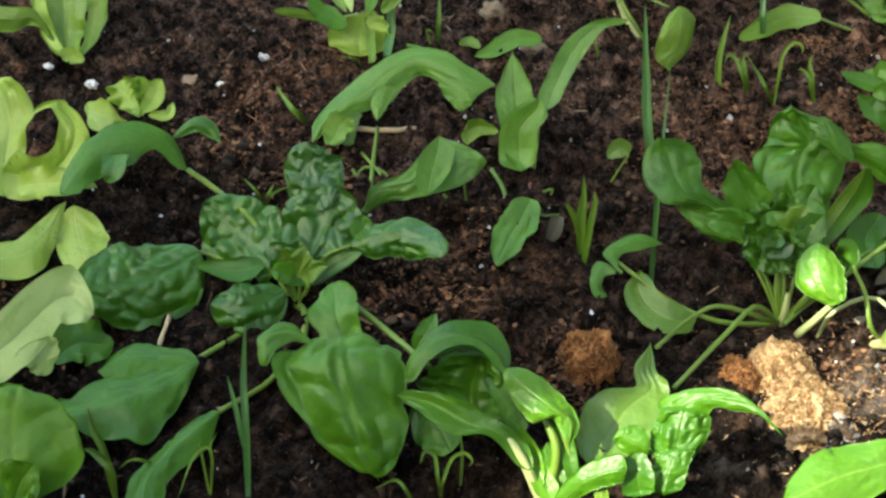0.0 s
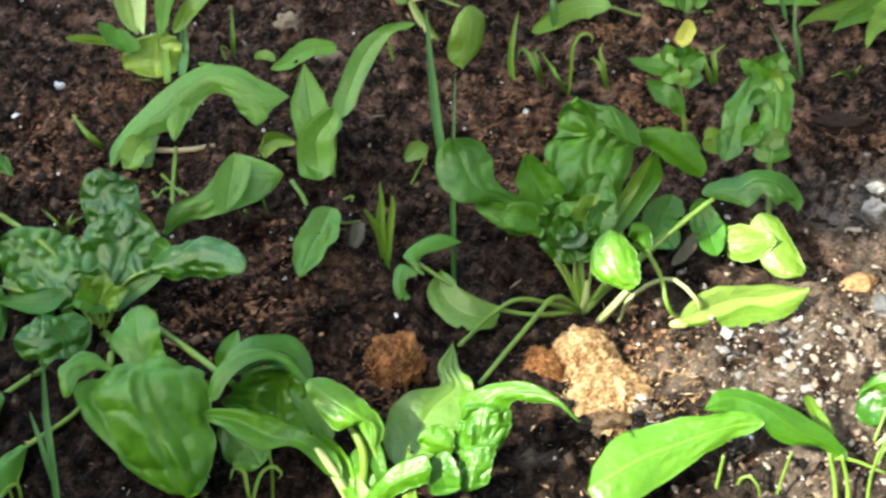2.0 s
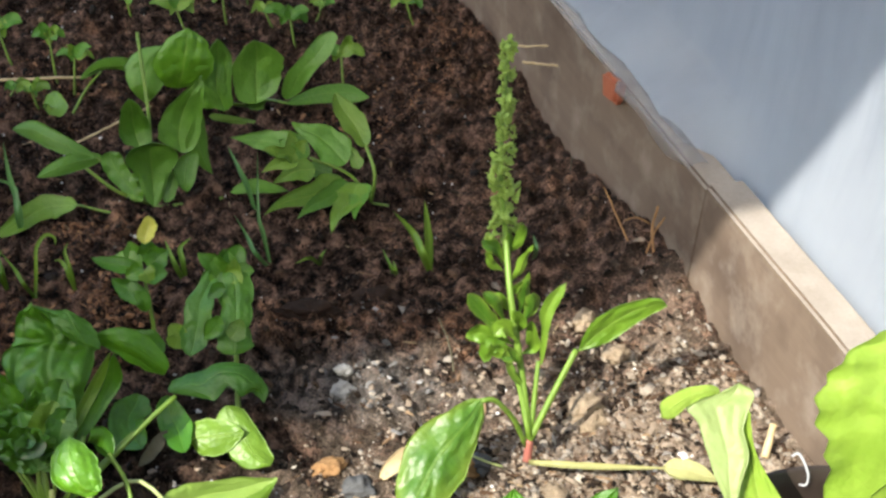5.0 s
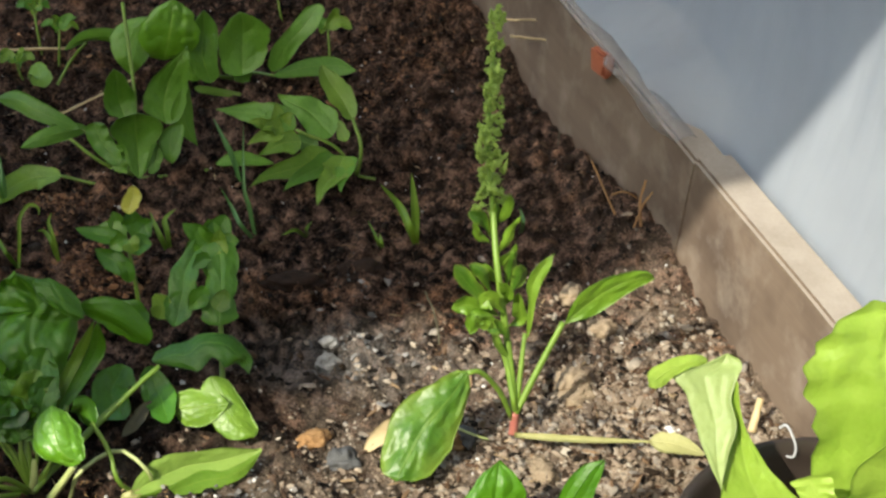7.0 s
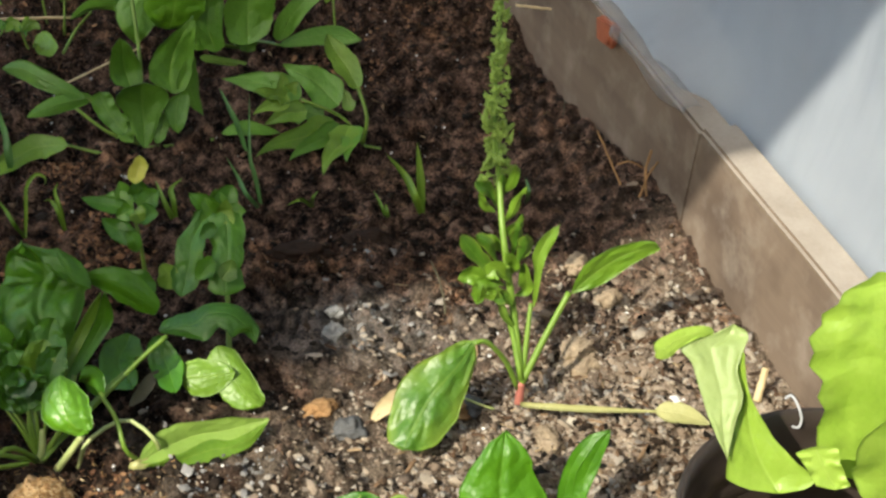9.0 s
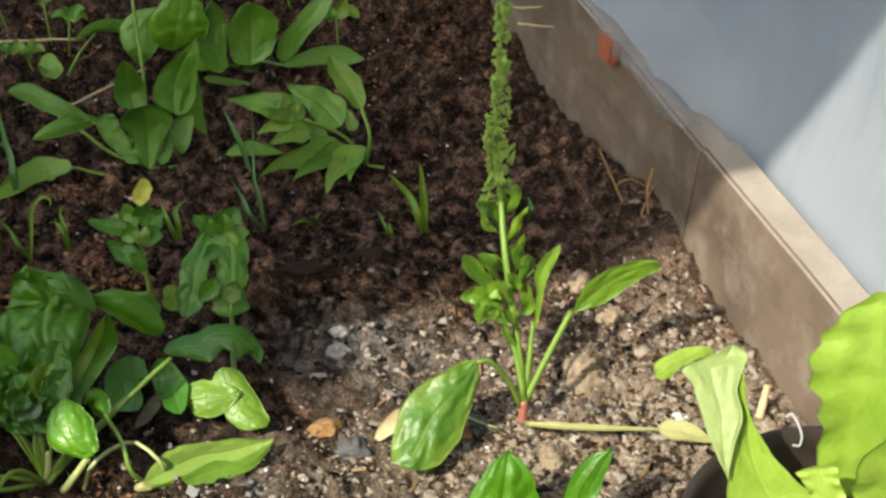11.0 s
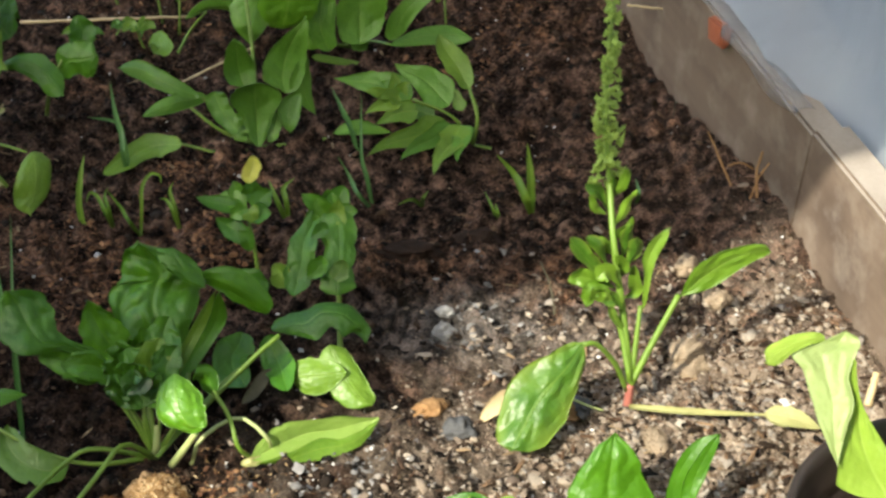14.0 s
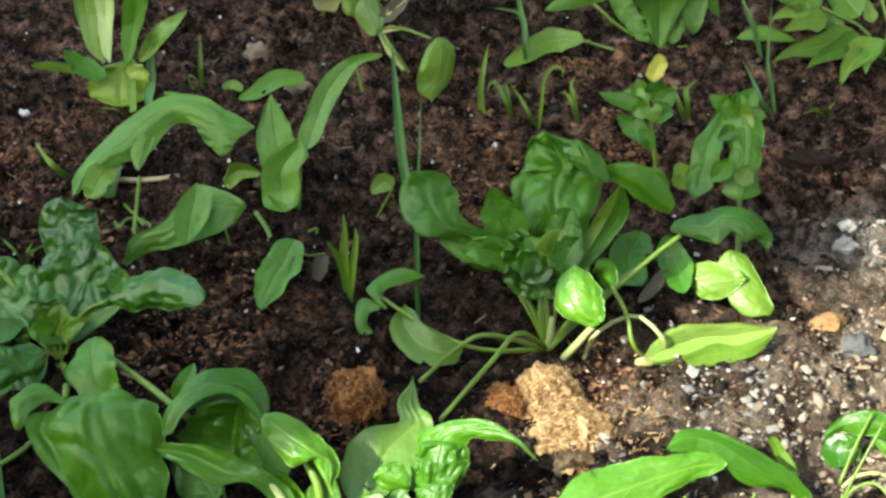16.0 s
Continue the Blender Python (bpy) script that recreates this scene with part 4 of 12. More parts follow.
stalk(savoy, [(-0.4320, -0.3527, 0.0000), (-0.4203, -0.4252, 0.0080), (-0.4418, -0.4687, 0.0080)], 0.0022, 0.0016)
leaf(savoy, None, 0, mat="spinach", cup=-0.5, wave=0.03, pucker=0.003, face=(0, -0.6, 0.8), seed=186, edges=([(-0.4387, -0.4718, 0.0160), (-0.4513, -0.4838, 0.0160), (-0.4613, -0.5124, 0.0160), (-0.4682, -0.5438, 0.0160), (-0.4602, -0.5713, 0.0160)], [(-0.4371, -0.4794, 0.0160), (-0.4355, -0.5069, 0.0160), (-0.4437, -0.5306, 0.0160), (-0.4438, -0.5472, 0.0160), (-0.4372, -0.5657, 0.0160)]))
stalk(savoy, [(-0.4320, -0.3527, 0.0000), (-0.4207, -0.3724, 0.0105), (-0.4149, -0.3903, 0.0080)], 0.0026, 0.0022)
stalk(savoy, [(-0.4320, -0.3527, 0.0000), (-0.4504, -0.3567, 0.0080), (-0.4642, -0.4020, 0.0080)], 0.0020, 0.0018)

front = thing("spinach_plant", -0.2340, -0.4691, 0.0000, "large spinach plant with broad curled green leaves", "spinach", "spinach plants")
leaf(front, None, 0, mat="spinach", quilt=0.0006, pucker=0.0056, cell=0.016, seed=3000, cup=-0.22, wave=0.02, face=(0,-0.72,0.7), edges=([(-0.3890, -0.4210, 0.0420), (-0.4060, -0.4520, 0.0600), (-0.4070, -0.4720, 0.0560), (-0.3880, -0.4840, 0.0420), (-0.3650, -0.4940, 0.0270), (-0.3430, -0.4970, 0.0170), (-0.3350, -0.4950, 0.0140)], [(-0.3650, -0.4120, 0.0420), (-0.3390, -0.4300, 0.0620), (-0.3270, -0.4490, 0.0580), (-0.3210, -0.4640, 0.0430), (-0.3190, -0.4790, 0.0270), (-0.3240, -0.4890, 0.0170), (-0.3300, -0.4930, 0.0140)]))
leaf(front, None, 0, mat="spinach", quilt=0.0006, pucker=0.0056, cell=0.016, seed=3007, cup=-0.6, face=(-0.4,-0.5,0.7), edges=([(-0.3920, -0.4440, 0.0620), (-0.4090, -0.4380, 0.0660), (-0.4210, -0.4490, 0.0640), (-0.4180, -0.4640, 0.0540)], [(-0.3830, -0.4490, 0.0620), (-0.3980, -0.4490, 0.0660), (-0.4070, -0.4580, 0.0640), (-0.4100, -0.4690, 0.0540)]))
leaf(front, None, 0, mat="spinach", seed=3014, cup=-0.3, pucker=0.0025, cell=0.016, face=(0,-0.5,0.85), edges=([(-0.2720, -0.4250, 0.0520), (-0.2730, -0.4140, 0.0620), (-0.2880, -0.4030, 0.0720), (-0.3120, -0.4110, 0.0740), (-0.3290, -0.4200, 0.0600)], [(-0.2790, -0.4320, 0.0460), (-0.2810, -0.4230, 0.0560), (-0.2970, -0.4220, 0.0620), (-0.3110, -0.4300, 0.0620), (-0.3240, -0.4330, 0.0560)]))
leaf(front, None, 0, mat="spinach", seed=3021, cup=-0.45, face=(0,-0.3,0.95), edges=([(-0.2680, -0.4280, 0.0620), (-0.2880, -0.4210, 0.0740), (-0.3130, -0.4240, 0.0760), (-0.3280, -0.4380, 0.0680), (-0.3320, -0.4480, 0.0540)], [(-0.2710, -0.4380, 0.0640), (-0.2890, -0.4290, 0.0750), (-0.3050, -0.4340, 0.0760), (-0.3170, -0.4450, 0.0690), (-0.3230, -0.4570, 0.0560)]))
leaf(front, None, 0, mat="spinach", quilt=0.0006, pucker=0.0056, cell=0.016, seed=3028, cup=0.5, face=(0,-0.85,0.4), edges=([(-0.3200, -0.4430, 0.0260), (-0.3220, -0.4300, 0.0420), (-0.3060, -0.4230, 0.0660)], [(-0.2590, -0.4470, 0.0260), (-0.2650, -0.4330, 0.0440), (-0.2740, -0.4270, 0.0640)]))
leaf(front, None, 0, mat="spinach", seed=3035, cup=0.2, face=(0.2,-0.8,0.4), edges=([(-0.2570, -0.4520, 0.0320), (-0.2710, -0.4450, 0.0440), (-0.2870, -0.4320, 0.0560)], [(-0.2490, -0.4460, 0.0360), (-0.2640, -0.4370, 0.0490), (-0.2770, -0.4300, 0.0580)]))
leaf(front, None, 0, mat="fresh", seed=3042, cup=0.35, wave=0.05, pucker=0.003, cell=0.015, face=(0.1,-0.7,0.65), edges=([(-0.2430, -0.4580, 0.0300), (-0.2670, -0.4560, 0.0460), (-0.2970, -0.4550, 0.0560), (-0.3290, -0.4590, 0.0550)], [(-0.2420, -0.4730, 0.0200), (-0.2690, -0.4670, 0.0420), (-0.2920, -0.4720, 0.0420), (-0.3160, -0.4670, 0.0500), (-0.3290, -0.4660, 0.0540)]))
leaf(front, None, 0, mat="fresh", seed=3049, cup=-0.5, pucker=0.0035, cell=0.012, face=(0.2,-0.6,0.75), edges=([(-0.2700, -0.4320, 0.0720), (-0.2520, -0.4350, 0.0710), (-0.2330, -0.4400, 0.0640), (-0.2210, -0.4470, 0.0530), (-0.2210, -0.4590, 0.0460)], [(-0.2710, -0.4450, 0.0710), (-0.2600, -0.4530, 0.0600), (-0.2460, -0.4610, 0.0570), (-0.2360, -0.4530, 0.0560), (-0.2250, -0.4620, 0.0460)]))
leaf(front, None, 0, mat="spinach", seed=3056, cup=0.3, face=(-0.3,-0.7,0.5), edges=([(-0.2180, -0.4680, 0.0160), (-0.2320, -0.4530, 0.0340), (-0.2440, -0.4460, 0.0490)], [(-0.2130, -0.4630, 0.0200), (-0.2220, -0.4500, 0.0370), (-0.2300, -0.4440, 0.0490)]))
leaf(front, None, 0, mat="fresh", seed=3063, cup=0.4, pucker=0.003, cell=0.012, face=(0.1,-0.85,0.4), edges=([(-0.2330, -0.4820, 0.0120), (-0.2490, -0.4630, 0.0190), (-0.2650, -0.4550, 0.0290), (-0.2760, -0.4470, 0.0350)], [(-0.2200, -0.4740, 0.0160), (-0.2370, -0.4570, 0.0240), (-0.2480, -0.4510, 0.0340), (-0.2640, -0.4450, 0.0380)]))
leaf(front, None, 0, mat="spinach", seed=3070, cup=0.1, pucker=0.0025, face=(0,-0.85,0.4), edges=([(-0.2320, -0.4750, 0.0120), (-0.2370, -0.4620, 0.0220), (-0.2420, -0.4550, 0.0320)], [(-0.2140, -0.4650, 0.0140), (-0.2210, -0.4560, 0.0240), (-0.2330, -0.4480, 0.0360)]))
leaf(front, [(-0.2930, -0.4650, 0.0200), (-0.3080, -0.4520, 0.0240), (-0.3210, -0.4360, 0.0280)], 0.0330, mat="spinach", seed=3077, shape="oval", cup=-0.1, face=(0,-0.7,0.7))
leaf(front, [(-0.3350, -0.4090, 0.0400), (-0.3300, -0.4020, 0.0500), (-0.3280, -0.3880, 0.0550)], 0.0140, mat="spinach", seed=3084, shape="lance", cup=0.3, face=(0,-0.8,0.6))
stalk(front, [(-0.2340, -0.4690, -0.0000), (-0.2500, -0.4650, 0.0290), (-0.2690, -0.4540, 0.0410)], 0.0036, 0.0026, mat="pale")
stalk(front, [(-0.2310, -0.4680, 0.0000), (-0.2310, -0.4570, 0.0330), (-0.2420, -0.4450, 0.0470)], 0.0032, 0.0024, mat="stalk")
stalk(front, [(-0.2210, -0.4680, 0.0060), (-0.2220, -0.4550, 0.0250), (-0.2310, -0.4470, 0.0430)], 0.0022, 0.0018, mat="stalk")
leaf(front, None, 0, mat="spinach", seed=3112, cup=-0.4, wave=0.03, pucker=0.0025, cell=0.012, face=(0.1,-0.5,0.85), edges=([(-0.1730, -0.4420, 0.0500), (-0.1790, -0.4340, 0.0660), (-0.1670, -0.4300, 0.0800), (-0.1420, -0.4280, 0.0880), (-0.1230, -0.4350, 0.0880), (-0.1030, -0.4500, 0.0830)], [(-0.1490, -0.4460, 0.0560), (-0.1490, -0.4410, 0.0690), (-0.1460, -0.4360, 0.0780), (-0.1320, -0.4370, 0.0810), (-0.1190, -0.4410, 0.0860), (-0.1060, -0.4490, 0.0830)]))
leaf(front, None, 0, mat="spinach", seed=3119, cup=-0.45, pucker=0.0075, cell=0.0115, face=(0.1,-0.8,0.5), edges=([(-0.1760, -0.4580, 0.0460), (-0.1790, -0.4490, 0.0600), (-0.1760, -0.4360, 0.0730)], [(-0.1520, -0.4530, 0.0480), (-0.1450, -0.4460, 0.0640), (-0.1470, -0.4370, 0.0760)]))
leaf(front, None, 0, mat="spinach", seed=3126, cup=-0.5, pucker=0.006, cell=0.0115, face=(0,-0.7,0.7), edges=([(-0.1760, -0.4600, 0.0500), (-0.1910, -0.4610, 0.0500), (-0.2000, -0.4580, 0.0570)], [(-0.1770, -0.4550, 0.0600), (-0.1840, -0.4520, 0.0650), (-0.1940, -0.4520, 0.0640)]))
leaf(front, None, 0, mat="spinach", seed=3133, cup=-0.3, pucker=0.004, cell=0.012, face=(0.1,-0.7,0.6), edges=([(-0.1740, -0.4780, 0.0360), (-0.1740, -0.4680, 0.0480), (-0.1700, -0.4580, 0.0580)], [(-0.1530, -0.4730, 0.0420), (-0.1520, -0.4650, 0.0520), (-0.1510, -0.4540, 0.0620)]))
leaf(front, None, 0, mat="spinach", seed=3140, cup=-0.35, wave=0.03, face=(0,-0.5,0.85), edges=([(-0.2260, -0.4910, 0.0260), (-0.2170, -0.4850, 0.0460), (-0.2030, -0.4790, 0.0590), (-0.1870, -0.4760, 0.0680)], [(-0.2170, -0.4910, 0.0250), (-0.2050, -0.4880, 0.0390), (-0.1930, -0.4870, 0.0480), (-0.1840, -0.4850, 0.0510)]))
leaf(front, None, 0, mat="young", seed=3147, cup=-0.3, face=(0,-0.7,0.6), edges=([(-0.1980, -0.4900, 0.0300), (-0.2020, -0.4850, 0.0380), (-0.2000, -0.4820, 0.0440)], [(-0.1900, -0.4880, 0.0310), (-0.1940, -0.4830, 0.0400), (-0.1940, -0.4810, 0.0450)]))
leaf(front, None, 0, mat="spinach", seed=3154, cup=0.4, face=(0,-0.8,0.5), edges=([(-0.1840, -0.4840, 0.0380), (-0.1890, -0.4790, 0.0500), (-0.1870, -0.4680, 0.0590)], [(-0.1670, -0.4810, 0.0440), (-0.1710, -0.4730, 0.0560), (-0.1790, -0.4650, 0.0600)]))
leaf(front, [(-0.3734, -0.4139, 0.0300), (-0.3886, -0.4006, 0.0450), (-0.4004, -0.3769, 0.0500)], 0.0326, mat="spinach", shape="oval", cup=0.15, face=(0, -0.8, 0.6), seed=60)
stalk(front, [(-0.3191, -0.4300, 0.0500), (-0.3542, -0.3993, 0.0400), (-0.3863, -0.3801, 0.0400)], 0.0022, 0.0020)

middle = thing("spinach_plant", -0.1241, -0.2639, 0.0000, "bushy spinach plant with an upright blistered leaf", "spinach", "spinach plants")
stalk(middle, [(-0.1241, -0.2639, 0.0000), (-0.1346, -0.2247, 0.0285)], 0.0026, 0.0022)
leaf(middle, None, 0, mat="spinach", seed=3000, wave=0.03, pucker=0.011, cell=0.0125, cup=-0.12, face=(0.05,-0.85,0.45), edges=([(-0.1360, -0.2180, 0.0300), (-0.1480, -0.2050, 0.0520), (-0.1650, -0.1920, 0.0640), (-0.1680, -0.1780, 0.0720), (-0.1610, -0.1750, 0.0780), (-0.1610, -0.1670, 0.0900), (-0.1500, -0.1680, 0.1050)], [(-0.1210, -0.2150, 0.0300), (-0.1110, -0.1980, 0.0520), (-0.1060, -0.1830, 0.0660), (-0.1030, -0.1700, 0.0760), (-0.1060, -0.1620, 0.0840), (-0.1200, -0.1610, 0.0940), (-0.1450, -0.1660, 0.1050)]))
leaf(middle, None, 0, mat="spinach", seed=3007, cup=-0.3, pucker=0.003, face=(0.2,-0.6,0.75), edges=([(-0.1190, -0.1790, 0.0860), (-0.1320, -0.1730, 0.0940), (-0.1370, -0.1670, 0.1000), (-0.1270, -0.1640, 0.1020)], [(-0.1010, -0.1790, 0.0780), (-0.1020, -0.1730, 0.0860), (-0.1090, -0.1680, 0.0940), (-0.1250, -0.1640, 0.1020)]))
leaf(middle, None, 0, mat="spinach", seed=3014, cup=-0.35, pucker=0.003, rag=0.15, face=(0,-0.45,0.9), edges=([(-0.1090, -0.1670, 0.0800), (-0.0980, -0.1640, 0.0870), (-0.0820, -0.1620, 0.0870), (-0.0660, -0.1610, 0.0770), (-0.0560, -0.1660, 0.0630), (-0.0580, -0.1690, 0.0540)], [(-0.1130, -0.1650, 0.0700), (-0.1010, -0.1660, 0.0730), (-0.0880, -0.1710, 0.0680), (-0.0760, -0.1720, 0.0600), (-0.0640, -0.1690, 0.0540), (-0.0600, -0.1670, 0.0520)]))
leaf(middle, None, 0, mat="spinach", seed=3021, cup=0.2, pucker=0.0045, cell=0.012, rag=0.15, face=(0.2,-0.8,0.5), edges=([(-0.1570, -0.2260, 0.0400), (-0.1760, -0.2240, 0.0550), (-0.1810, -0.2160, 0.0700), (-0.1770, -0.2110, 0.0870)], [(-0.1430, -0.2190, 0.0440), (-0.1480, -0.2120, 0.0640), (-0.1620, -0.2090, 0.0780), (-0.1750, -0.2100, 0.0870)]))
leaf(middle, None, 0, mat="young", seed=3028, cup=0.3, face=(-0.5,-0.7,0.45), edges=([(-0.1210, -0.2340, 0.0400), (-0.1140, -0.2210, 0.0560), (-0.1040, -0.2080, 0.0760), (-0.0920, -0.2010, 0.0970)], [(-0.1140, -0.2330, 0.0400), (-0.1050, -0.2180, 0.0560), (-0.0960, -0.2040, 0.0740), (-0.0910, -0.2010, 0.0970)]))
leaf(middle, None, 0, mat="spinach", seed=3035, cup=0.15, face=(-0.3,-0.8,0.4), edges=([(-0.1140, -0.2330, 0.0400), (-0.1050, -0.2180, 0.0560), (-0.0960, -0.2040, 0.0740), (-0.0910, -0.2010, 0.0970)], [(-0.1050, -0.2290, 0.0440), (-0.0940, -0.2130, 0.0560), (-0.0840, -0.1980, 0.0720), (-0.0880, -0.2010, 0.0950)]))
leaf(middle, None, 0, mat="spinach", seed=3042, cup=-0.12, pucker=0.003, rag=0.12, face=(0.1,-0.85,0.5), edges=([(-0.1530, -0.2380, 0.0350), (-0.1710, -0.2320, 0.0500), (-0.1920, -0.2340, 0.0600), (-0.2100, -0.2470, 0.0660), (-0.2270, -0.2410, 0.0710), (-0.2350, -0.2270, 0.0820), (-0.2280, -0.2210, 0.0970)], [(-0.1510, -0.2320, 0.0400), (-0.1650, -0.2240, 0.0540), (-0.1840, -0.2260, 0.0650), (-0.1950, -0.2220, 0.0720), (-0.1980, -0.2150, 0.0820), (-0.2070, -0.2120, 0.0930), (-0.2260, -0.2190, 0.0980)]))
leaf(middle, None, 0, mat="spinach", seed=3049, cup=-0.2, wave=0.08, rag=0.2, face=(0,-0.6,0.8), edges=([(-0.1690, -0.2360, 0.0360), (-0.1870, -0.2370, 0.0440), (-0.2040, -0.2320, 0.0520)], [(-0.1610, -0.2290, 0.0460), (-0.1790, -0.2270, 0.0560), (-0.1940, -0.2280, 0.0580)]))
leaf(middle, None, 0, mat="spinach", seed=3056, cup=-0.2, wave=0.06, rag=0.2, face=(-0.1,-0.7,0.7), edges=([(-0.1720, -0.2320, 0.0300), (-0.1850, -0.2350, 0.0360), (-0.1970, -0.2330, 0.0420)], [(-0.1630, -0.2290, 0.0360), (-0.1750, -0.2280, 0.0460), (-0.1880, -0.2280, 0.0480)]))
leaf(middle, None, 0, mat="spinach", seed=3000, cup=-0.3, wave=0.04, face=(0,-0.5,0.8), edges=([(-0.2384, -0.2750, 0.0240), (-0.2477, -0.2671, 0.0300), (-0.2402, -0.2563, 0.0350), (-0.2282, -0.2471, 0.0370), (-0.2113, -0.2483, 0.0340)], [(-0.2285, -0.2794, 0.0240), (-0.2359, -0.2735, 0.0280), (-0.2351, -0.2654, 0.0310), (-0.2259, -0.2596, 0.0330), (-0.2110, -0.2501, 0.0330)]))
leaf(middle, None, 0, mat="spinach", seed=3007, cup=-0.3, wave=0.04, face=(0,-0.5,0.8), edges=([(-0.2391, -0.2717, 0.0250), (-0.2507, -0.2704, 0.0240), (-0.2521, -0.2814, 0.0190), (-0.2466, -0.2913, 0.0130), (-0.2375, -0.2924, 0.0110)], [(-0.2341, -0.2779, 0.0230), (-0.2421, -0.2783, 0.0210), (-0.2433, -0.2825, 0.0170), (-0.2416, -0.2845, 0.0130), (-0.2379, -0.2863, 0.0120)]))
leaf(middle, None, 0, mat="olive", seed=3014, cup=0.3, face=(0,-0.5,0.85), edges=([(-0.1768, -0.2896, 0.0070), (-0.1814, -0.3022, 0.0070), (-0.1963, -0.3069, 0.0070), (-0.2141, -0.2993, 0.0070), (-0.2273, -0.2827, 0.0120), (-0.2231, -0.2656, 0.0200)], [(-0.1776, -0.2847, 0.0090), (-0.1873, -0.2847, 0.0130), (-0.1971, -0.2837, 0.0170), (-0.2058, -0.2792, 0.0190), (-0.2133, -0.2712, 0.0200), (-0.2190, -0.2651, 0.0200)]))
# inner face of the boat-shaped leaf, coloured as sunlit; the flank follows
leaf(middle, None, 0, mat="litleaf", seed=3168, cup=0.3, wave=0.03, rag=0.08, face=(0,-0.3,0.95), edges=([(-0.0621, -0.2716, 0.0140), (-0.0490, -0.2565, 0.0240), (-0.0355, -0.2475, 0.0260), (-0.0187, -0.2416, 0.0250), (0.0019, -0.2338, 0.0230), (0.0243, -0.2293, 0.0200)], [(-0.0548, -0.2745, 0.0110), (-0.0365, -0.2668, 0.0090), (-0.0149, -0.2518, 0.0090), (0.0037, -0.2449, 0.0100), (0.0165, -0.2366, 0.0120), (0.0244, -0.2288, 0.0180)]))
leaf(middle, None, 0, mat="young", seed=3175, cup=-0.2, wave=0.04, rag=0.08, face=(0,-0.9,0.3), edges=([(-0.0548, -0.2750, 0.0120), (-0.0384, -0.2702, 0.0150), (-0.0155, -0.2499, 0.0150), (-0.0004, -0.2470, 0.0150), (0.0125, -0.2399, 0.0160), (0.0243, -0.2294, 0.0190)], [(-0.0547, -0.2750, 0.0100), (-0.0362, -0.2695, 0.0080), (-0.0139, -0.2634, 0.0080), (0.0045, -0.2550, 0.0090), (0.0170, -0.2434, 0.0110), (0.0245, -0.2305, 0.0180)]))
leaf(middle, [(-0.0650, -0.2740, 0.0090), (-0.0570, -0.2740, 0.0110), (-0.0480, -0.2670, 0.0100)], 0.0070, mat="yellow", seed=3028, shape="oval", cup=0.6, wave=0.1)
leaf(middle, [(-0.1296, -0.2526, 0.0526), (-0.1388, -0.2421, 0.0636), (-0.1443, -0.2341, 0.0696)], 0.0264, mat="spinach", shape="egg", pucker=0.004, cup=0.3, face=(0, -0.75, 0.65), seed=111)
leaf(middle, [(-0.1259, -0.2524, 0.0530), (-0.1267, -0.2419, 0.0690), (-0.1238, -0.2340, 0.0798)], 0.0233, mat="young", shape="egg", pucker=0.004, cup=0.3, face=(0, -0.75, 0.65), seed=119)
leaf(middle, [(-0.1366, -0.2574, 0.0530), (-0.1438, -0.2538, 0.0652), (-0.1473, -0.2529, 0.0721)], 0.0195, mat="spinach", shape="egg", pucker=0.004, cup=0.3, face=(0, -0.75, 0.65), seed=127)
leaf(middle, [(-0.1289, -0.2596, 0.0586), (-0.1309, -0.2589, 0.0701), (-0.1294, -0.2607, 0.0764)], 0.0223, mat="spinach", shape="egg", pucker=0.004, cup=0.3, face=(0, -0.75, 0.65), seed=135)
leaf(middle, [(-0.1199, -0.2556, 0.0566), (-0.1176, -0.2462, 0.0703), (-0.1117, -0.2395, 0.0788)], 0.0206, mat="spinach", shape="egg", pucker=0.004, cup=0.3, face=(0, -0.75, 0.65), seed=143)
leaf(middle, [(-0.1345, -0.2599, 0.0580), (-0.1367, -0.2635, 0.0658), (-0.1353, -0.2697, 0.0684)], 0.0204, mat="savoy", shape="egg", pucker=0.004, cup=0.3, face=(0, -0.75, 0.65), seed=151)
leaf(middle, [(-0.1247, -0.2329, 0.0519), (-0.1248, -0.2201, 0.0677), (-0.1212, -0.2098, 0.0782)], 0.0267, mat="spinach", shape="egg", pucker=0.004, cup=0.3, face=(0, -0.75, 0.65), seed=159)
leaf(middle, [(-0.1501, -0.2432, 0.0515), (-0.1708, -0.2443, 0.0593), (-0.1878, -0.2479, 0.0619)], 0.0212, mat="spinach", shape="egg", pucker=0.004, cup=0.3, face=(0, -0.75, 0.65), seed=167)
leaf(middle, [(-0.1663, -0.2370, 0.0439), (-0.1880, -0.2332, 0.0514), (-0.2060, -0.2321, 0.0537)], 0.0176, mat="spinach", shape="egg", pucker=0.004, cup=0.3, face=(0, -0.75, 0.65), seed=175)
leaf(middle, [(-0.1313, -0.2483, 0.0312), (-0.1258, -0.2390, 0.0498), (-0.1218, -0.2355, 0.0668)], 0.0237, mat="spinach", shape="oval", cup=-0.154759, wave=0.1, waves=4, pucker=0.004, face=(-0.0858806, -0.75, 0.5), seed=183)
leaf(middle, [(-0.1320, -0.2418, 0.0256), (-0.1275, -0.2314, 0.0482), (-0.1238, -0.2256, 0.0681)], 0.0195, mat="spinach", shape="egg", cup=-0.0568021, wave=0.1, waves=4, pucker=0.004, face=(0.27109, -0.75, 0.5), seed=191)
leaf(middle, [(-0.1325, -0.2377, 0.0220), (-0.1353, -0.2265, 0.0453), (-0.1325, -0.2192, 0.0664)], 0.0226, mat="spinach", shape="oval", cup=0.00596359, wave=0.1, waves=4, pucker=0.004, face=(0.19989, -0.75, 0.5), seed=199)
